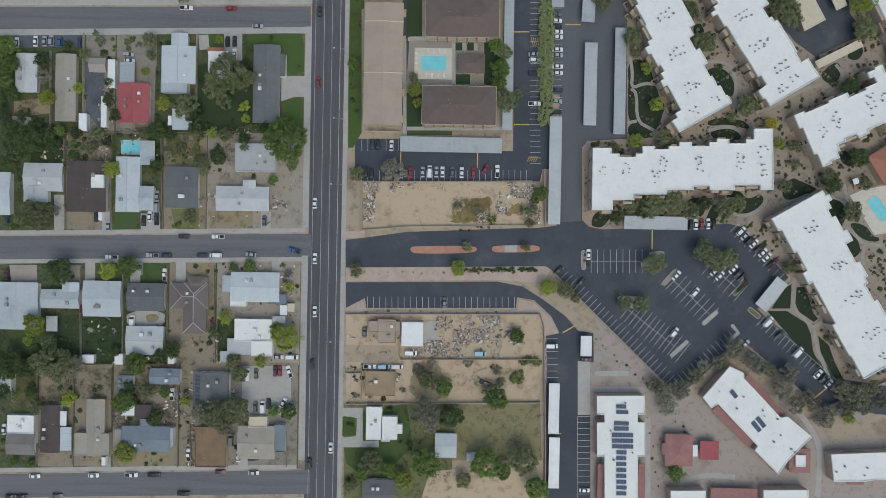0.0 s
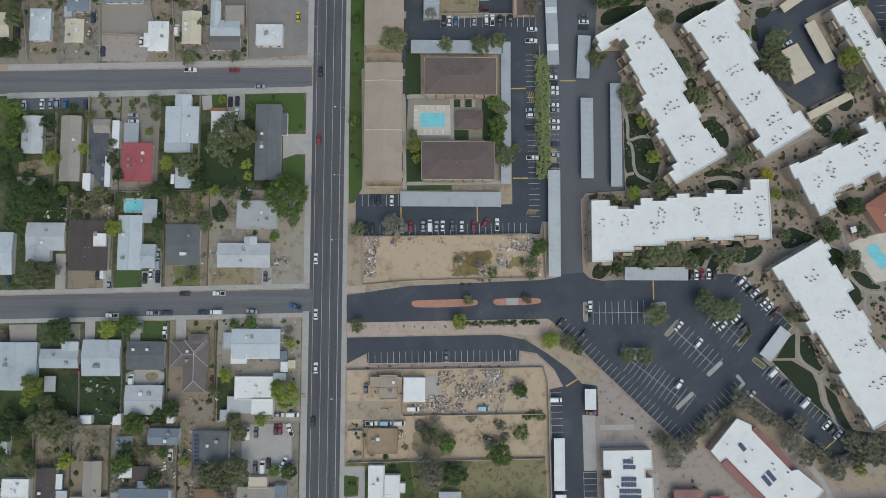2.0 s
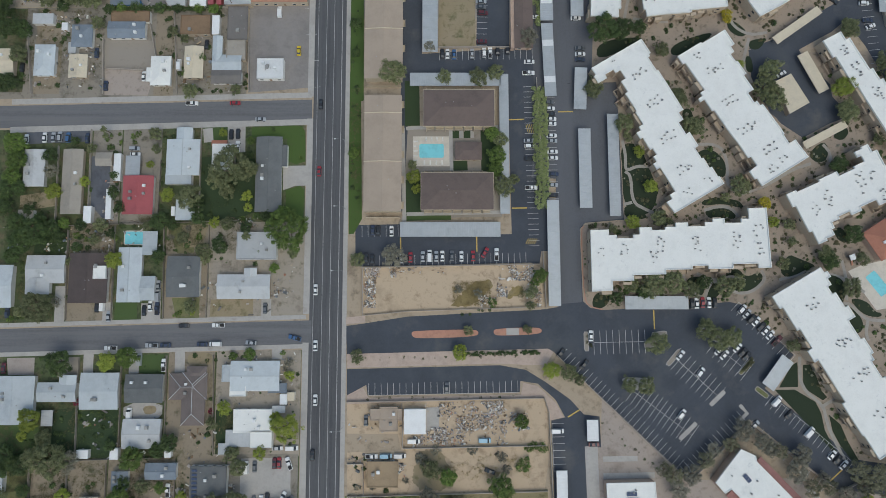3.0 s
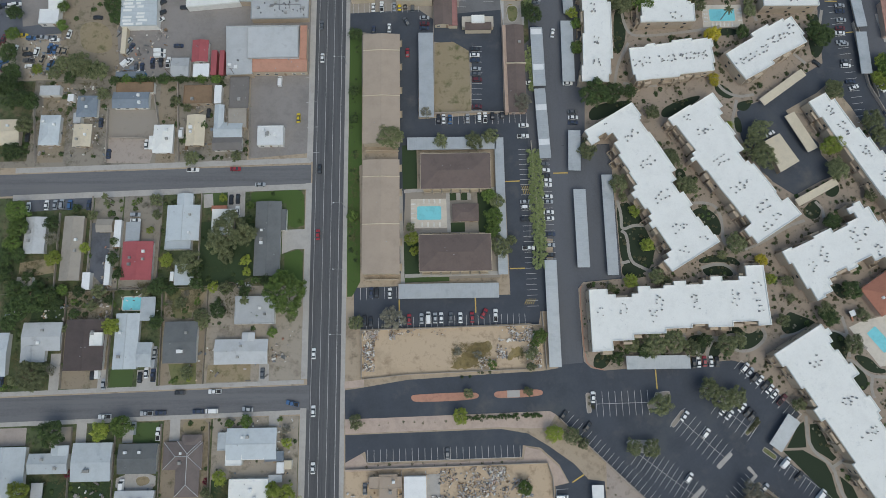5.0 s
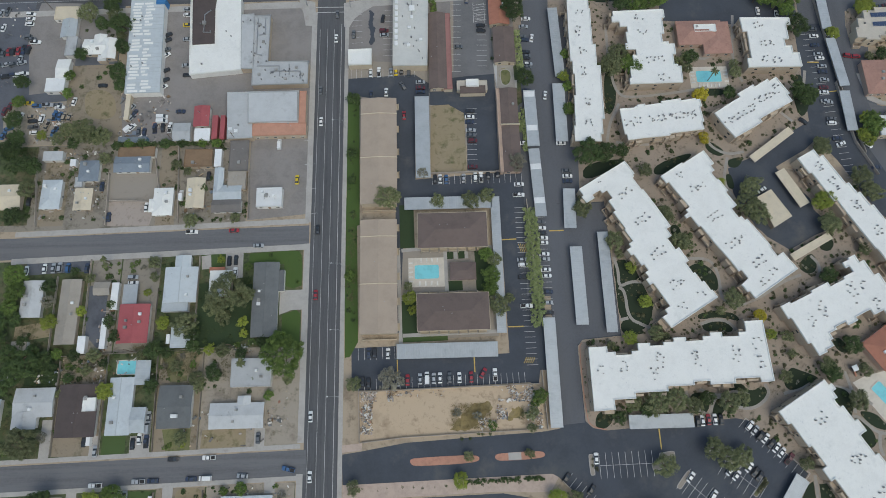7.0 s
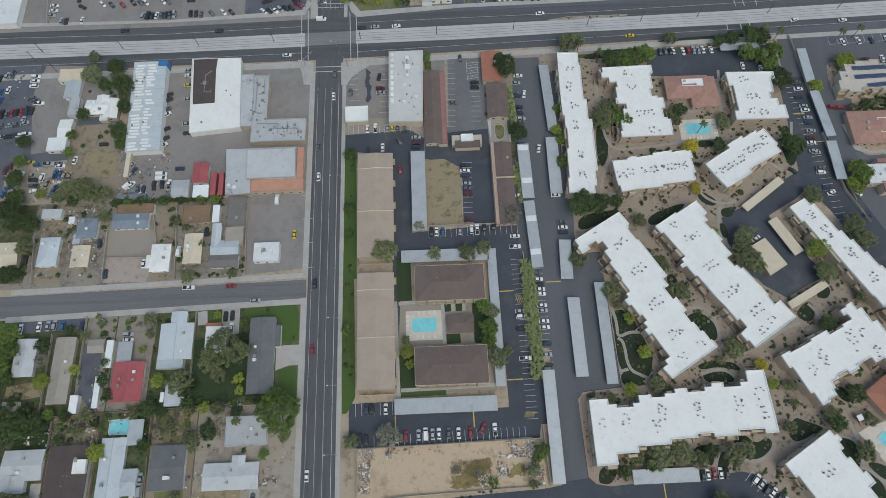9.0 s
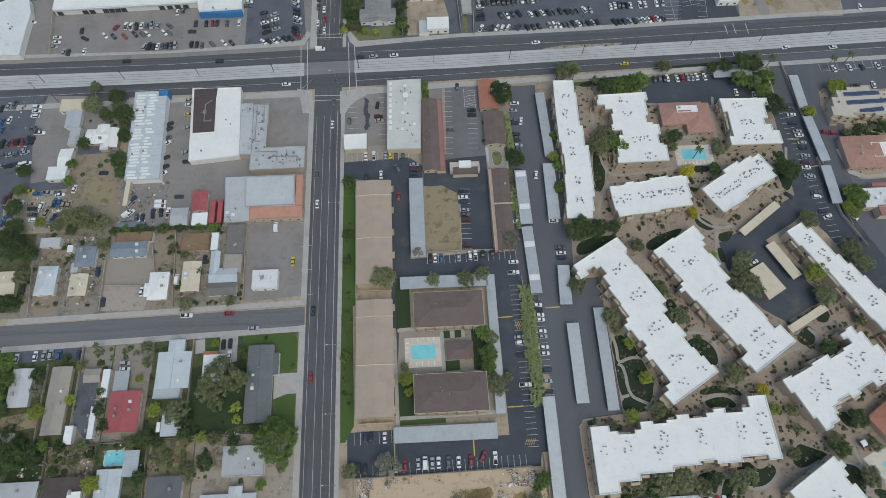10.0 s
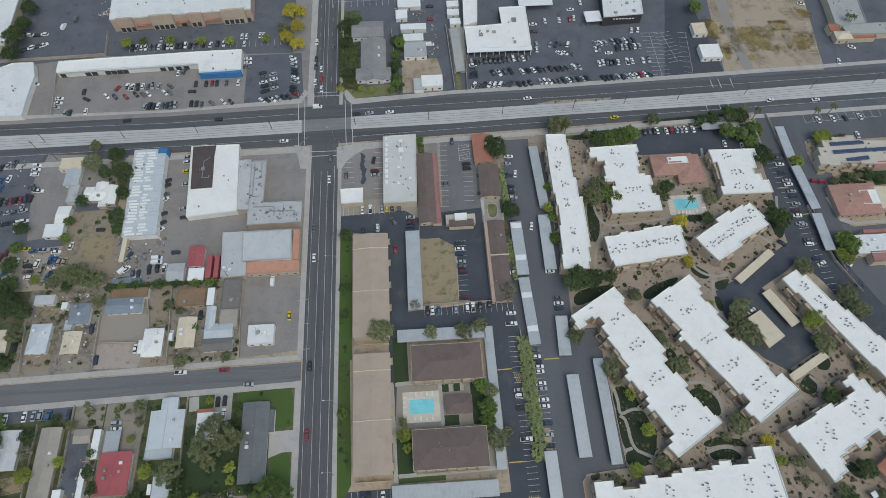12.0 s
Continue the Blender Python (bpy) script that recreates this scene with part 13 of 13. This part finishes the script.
car_group("far parked and waiting cars in mixed colours", [(-53.2, 298, 90, "white", "sedan"), (-53.1, 284.4, 90, "black", "sedan"), (-53.2, 278.2, 90, "navy", "sedan"), (-49.9, 276.3, 90, "white", "sedan"), (-53.1, 266.6, 90, "white", "sedan"), (-49.7, 269, 90, "red", "sedan"), (-52.6, 260.3, 90, "grey", "sedan"), (-49.4, 261.3, 90, "white", "sedan"), (-43.4, 292.9, 90, "grey", "sedan"), (-51.2, 248.3, 0, "white", "van"), (-22.5, 242.3, 5, "silver", "sedan"), (-11.3, 242.4, 5, "white", "sedan"), (-29.6, 241.9, 5, "black", "sedan"), (-154.7, 244.6, 5, "black", "sedan"), (-105, 242.6, 5, "black", "sedan"), (66.1, 247.8, 5, "white", "sedan"), (112.3, 231.4, 5, "yellow", "sedan"), (202.2, 238.5, 15, "white", "sedan"), (228.1, 237.4, 5, "white", "sedan"), (-92.7, 286.6, 0, "white", "sedan"), (-92.5, 283.5, 0, "white", "sedan"), (-92.9, 280.5, 0, "grey", "sedan"), (-194.8, 262.5, 0, "white", "sedan"), (-194.7, 259.2, 0, "white", "sedan")])
car_group("far parked and waiting cars in mixed colours", [(-195.5, 256, 0, "silver", "sedan"), (-189.4, 252.1, 90, "silver", "sedan"), (-186.9, 251.9, 90, "black", "sedan"), (-178.4, 252.3, 90, "white", "sedan"), (-210.6, 274.2, -20, "white", "sedan"), (-182.3, 266.7, 90, "black", "sedan"), (-179.7, 261.2, -30, "black", "sedan"), (-169.1, 262.7, -50, "white", "sedan"), (-164.3, 262, -50, "navy", "sedan"), (-158.3, 261.7, -50, "red", "sedan"), (-163.9, 268.2, 60, "red", "sedan"), (-134.6, 268.2, -40, "grey", "sedan"), (-141, 268.6, 80, "silver", "sedan"), (-137, 263.4, -50, "white", "sedan"), (-134.2, 263.2, -50, "grey", "sedan"), (-152.9, 263, -50, "black", "sedan"), (-148.8, 262.8, -50, "grey", "sedan"), (-146.1, 263, -50, "white", "sedan"), (-120.5, 269.1, 90, "black", "sedan"), (-114.7, 268.8, 90, "black", "sedan"), (-111.3, 269, 90, "red", "sedan"), (-108.7, 268.9, 90, "black", "sedan"), (-103.3, 268.6, 90, "grey", "sedan"), (-121.2, 254.7, 90, "black", "suv")])
car_group("far parked and waiting cars in mixed colours", [(-118.4, 254.5, 90, "black", "sedan"), (-115.5, 253.9, 90, "grey", "sedan"), (-110, 254.4, -50, "grey", "sedan"), (-103.8, 254.9, -50, "white", "sedan"), (-99.4, 254.7, -50, "black", "sedan"), (-131.5, 277.8, 90, "white", "sedan"), (-128.4, 279, 80, "grey", "suv"), (-204.8, 319, 80, "white", "van"), (-198.7, 324.8, 90, "grey", "van"), (13.5, 292, 0, "white", "van"), (15.2, 324.3, 0, "black", "sedan"), (14.6, 313.1, 0, "red", "sedan"), (9.7, 283.1, 0, "black", "sedan"), (-96.6, 268.6, 90, "white", "sedan"), (-97.7, 305.1, 90, "white", "sedan"), (-95, 304.9, 90, "white", "sedan"), (-87, 305.4, 90, "white", "sedan"), (-85, 305.3, 90, "white", "sedan"), (-95.8, 299, 90, "white", "sedan")])
car_row(-158.6, 268.7, -144.5, 268.8, 6, 90, 11, 0)
car_row(-146.5, 254.1, -129.8, 254.3, 8, 80, 12, 0)
car_row(-83.4, 275.1, -81.1, 261.5, 5, 15, 13, 0)
car_row(-77.5, 273.5, -75.9, 263.7, 4, 15, 14, 0, ['red', 'grey', 'silver', 'white'])
car_row(-66.6, 286, -64.3, 267.2, 7, -25, 15, 0)
car_row(-65.4, 263.5, -63.9, 258, 3, -25, 16, 0)
car_row(-82.5, 254.5, -67.6, 256.6, 6, -45, 17, 0)
car_row(-160.9, 298.9, -124.9, 299.7, 15, 85, 18, 0)
car_row(-144.9, 305.4, -129.3, 305.4, 4, 85, 19, 0.3)
car_row(-119.6, 299.4, -107.8, 299.6, 4, 85, 20, 0.2)
car_row(-226.6, 313.1, -215, 313, 4, 0, 21, 0)
car_row(-223.7, 301.5, -213, 304.5, 4, 30, 22, 0)
car_row(36.7, 276.3, 70, 278.4, 13, 100, 23, 0)
car_row(37.5, 274.5, 37, 265, 4, 0, 24, 0)
car_row(48.3, 267.3, 58.9, 268.5, 4, 115, 25, 0)
car_row(65.4, 268.1, 98.9, 269.7, 11, 115, 26, 0)
car_row(36.8, 258.6, 57.8, 258.7, 8, 65, 27, 0)
car_row(62.6, 258.4, 69.2, 259.3, 3, 115, 28, 0)
car_row(75, 259, 101.9, 260.5, 11, 115, 29, 0)
car_row(111.2, 271.7, 122.5, 271.9, 6, 92, 30, 0)
car_row(127.9, 272.1, 130.6, 272.4, 2, 90, 31, 0)
car_row(137.3, 272.5, 140.7, 272.7, 2, 90, 32, 0)
car_row(111.6, 259.9, 138.9, 261.8, 11, 120, 33, 0)
car_row(111.6, 287.4, 117.5, 288, 3, 120, 34, 0)
car_row(121.9, 287.8, 134.7, 288.9, 6, 115, 35, 0)
car_row(110.8, 282.5, 113.2, 282.8, 2, 90, 36, 0)
car_row(123.9, 282.6, 137.1, 284.2, 6, 92, 37, 0)
car_group("far parked cars in mixed colours", [(118.2, 279.3, 0, "white", "sedan"), (135.3, 296.9, 75, "white", "sedan"), (139.2, 297.1, 75, "white", "sedan"), (89, 281, -40, "white", "sedan"), (92.3, 280.8, -40, "white", "sedan"), (95.9, 280.1, -40, "grey", "sedan"), (84.4, 307.8, 90, "white", "sedan"), (93.1, 307.8, 90, "white", "sedan"), (99.7, 308.4, 85, "red", "sedan"), (102.3, 309.2, 85, "white", "sedan"), (76.8, 305.3, 0, "white", "sedan"), (76.4, 299.2, 0, "maroon", "sedan"), (76.7, 288.5, 90, "silver", "sedan"), (76.1, 284.4, 90, "white", "sedan"), (101.4, 316.6, 0, "white", "sedan"), (108.4, 322.7, 90, "white", "sedan"), (251.7, 265.2, 80, "white", "sedan"), (263.5, 275.8, -30, "white", "sedan"), (245.6, 313.7, -20, "white", "sedan")])
car_row(84.6, 287.6, 95.1, 287.9, 4, 70, 38, 0)
car_row(-214.2, 217, -207.9, 218.5, 3, 80, 39, 0)
car_row(-196.2, 217.3, -196.1, 211, 3, 0, 40, 0)
car_row(-195.9, 204.2, -191.8, 201, 3, 0, 41, 0)
car_row(-208.9, 195.3, -194.4, 196.7, 7, 85, 42, 0)
car_row(-207.4, 188.4, -196.5, 189.2, 4, 20, 43, 0)
car_row(-206.5, 181.9, -194.4, 183.3, 5, 5, 44, 0)
car(-208.6, 209.5, 80, "white", "sedan")
car(-197.7, 191.3, 80, "silver", "sedan")
car(-194.7, 197.1, 85, "maroon", "sedan")
car(-212.4, 208.6, 80, "blue", "sedan")
car(-211.3, 203.5, 80, "blue", "sedan")
car(-199.2, 150.7, 70, "blue", "sedan")
car(-198.4, 165.8, 80, "maroon", "sedan")

# ---------- street furniture ----------
street_lamp(-38.5, 82.4, 180, 8.5, 3.4)
street_lamp(-38.5, 53.6, 180, 8.5, 3.1)
street_lamp(-38.5, -38.8, 180, 8.5, 2.9)
street_lamp(-38.5, 26.4, 180, 8.5, 3.8)
street_lamp(-41.9, 227, 180)
street_lamp(-38.5, 150.5, 180, 8.5, 4.2)
traffic_signal(-61.4, 255.2, -45)
traffic_signal(-36.1, 255.4, -135)
traffic_signal(-36.8, 217.8, 135)
traffic_signal(-58.5, 219, 45)
tram_mast(-196, 232.9, 3)
tram_mast(-154.2, 233.1, 3)
tram_mast(-115.2, 234, 3)
tram_mast(-75.7, 234.8, 3)
tram_mast(-30.3, 235, 3)
tram_mast(10, 236.6, 3)
tram_mast(50.8, 237.9, 3)
tram_mast(90.5, 239.3, 3)
tram_mast(119.5, 240.9, 3)
tram_mast(150.3, 242.4, 3)
tram_mast(188.9, 243.6, 3)
tram_mast(227.8, 245.6, 3)
tram_mast(264.7, 247.3, 3)
utility_pole(-126.9, 47.6)
utility_pole(-84.3, 48.6)
utility_pole(-159.9, -51.4)
utility_pole(-111.7, -50.3)
utility_pole(-82.8, -49.3)
utility_pole(-183.6, 136.1)
utility_pole(-118.1, 144.9)
utility_pole(-89.3, 145)
utility_pole(-197.2, 226)
utility_pole(-186.3, 220.1)

# roof panels
solar_row(80.3, -64.4, 4.2, 1.6, 5.0)
solar_row(80.8, -66.7, 5.1, 1.6, 5.0)
solar_row(80.5, -71.5, 6.2, 1.6, 5.0)
solar_row(80.5, -73.7, 6.2, 1.7, 5.0)
solar_row(81.1, -76.4, 9, 1.7, 5.0)
solar_row(81.1, -78.8, 9, 1.7, 5.0)
solar_row(81.2, -81.2, 9, 1.7, 5.0)
solar_row(80.8, -83.7, 4.3, 1.7, 5.0)
solar_row(80.8, -86.1, 4.2, 1.6, 5.0)
solar_row(80.8, -88.6, 4.3, 1.6, 5.0)
solar_row(80.9, -91.1, 4.2, 1.6, 5.0)
solar_row(80.9, -93.6, 4.3, 1.6, 5.0)
solar_row(81, -96.1, 4.2, 1.6, 5.0)
solar_row(81.1, -98.5, 4.3, 1.6, 5.0)
solar_row(81.1, -101, 4.2, 1.6, 5.0)
solar_row(127.6, -58.3, 3.76584, 1.8, 5.0, -50)
solar_row(139.3, -70, 5.02112, 1.8, 5.0, -50)
solar_row(137.4, -71.9, 5.02112, 1.8, 5.0, -50)
solar_row(229.9, 203, 18.6043, 2.4, 5.2, 1.2)
solar_row(231.2, 197.9, 21.2085, 2.4, 5.2, 1.6)
solar_row(250.25, 198.3, 17.1187, 2.4, 5.2, 2.7)
solar_row(232.15, 192.75, 12.5483, 2.4, 5.2, 5.0)
solar_row(-98.3, -55.2, 2.2, 0.9, 2.9, 0)
solar_row(-98.3, -56.9, 2.2, 0.9, 2.9, 0)
solar_row(-98.3, -58.5, 2.2, 0.9, 2.9, 0)
solar_row(-98.3, -60.2, 2.2, 0.9, 2.9, 0)
solar_row(-98.2, -61.9, 2.2, 0.9, 2.9, 0)
solar_row(-98.2, -63.6, 2.2, 0.9, 2.9, 0)
solar_row(-98.2, -65.2, 2.2, 0.9, 2.9, 0)
solar_row(-98.1, -66.9, 2.2, 0.9, 2.9, 0)
car(66.5, -45.7, 0, "maroon", "sedan")
car(66.7, -101.7, 0, "white", "sedan")
sign_board(130.3, 301.9, 5.2, 16, 1.6)
car_row(-187.4, 160.5, -184.9, 151.3, 4, 0, 45, 0.1, ['grey', 'silver', 'white', 'tan', 'black', 'blue', 'maroon'])
car_row(-176.3, 160.3, -169.3, 159, 4, 80, 46, 0.1, ['grey', 'silver', 'white', 'tan', 'black', 'blue', 'maroon'])
car_row(-179.3, 154.6, -173.2, 151.1, 4, 70, 47, 0.1, ['grey', 'silver', 'white', 'tan', 'black', 'blue', 'maroon'])
car_row(-185.4, 165.6, -176.2, 166.1, 3, 0, 48, 0.1, ['grey', 'silver', 'white', 'tan', 'black', 'blue', 'maroon'])
car_row(-198.8, 157.2, -193.5, 147.2, 4, 20, 49, 0.1, ['grey', 'silver', 'white', 'tan', 'black', 'blue', 'maroon'])
car_row(-200.3, 163, -192.6, 160.6, 3, 70, 50, 0.1, ['grey', 'silver', 'white', 'tan', 'black', 'blue', 'maroon'])
car_row(-128.3, 152.7, -121, 152.6, 3, 90, 51, 0)
car_row(-140.3, 163.5, -138.9, 153.4, 3, 50, 52, 0)
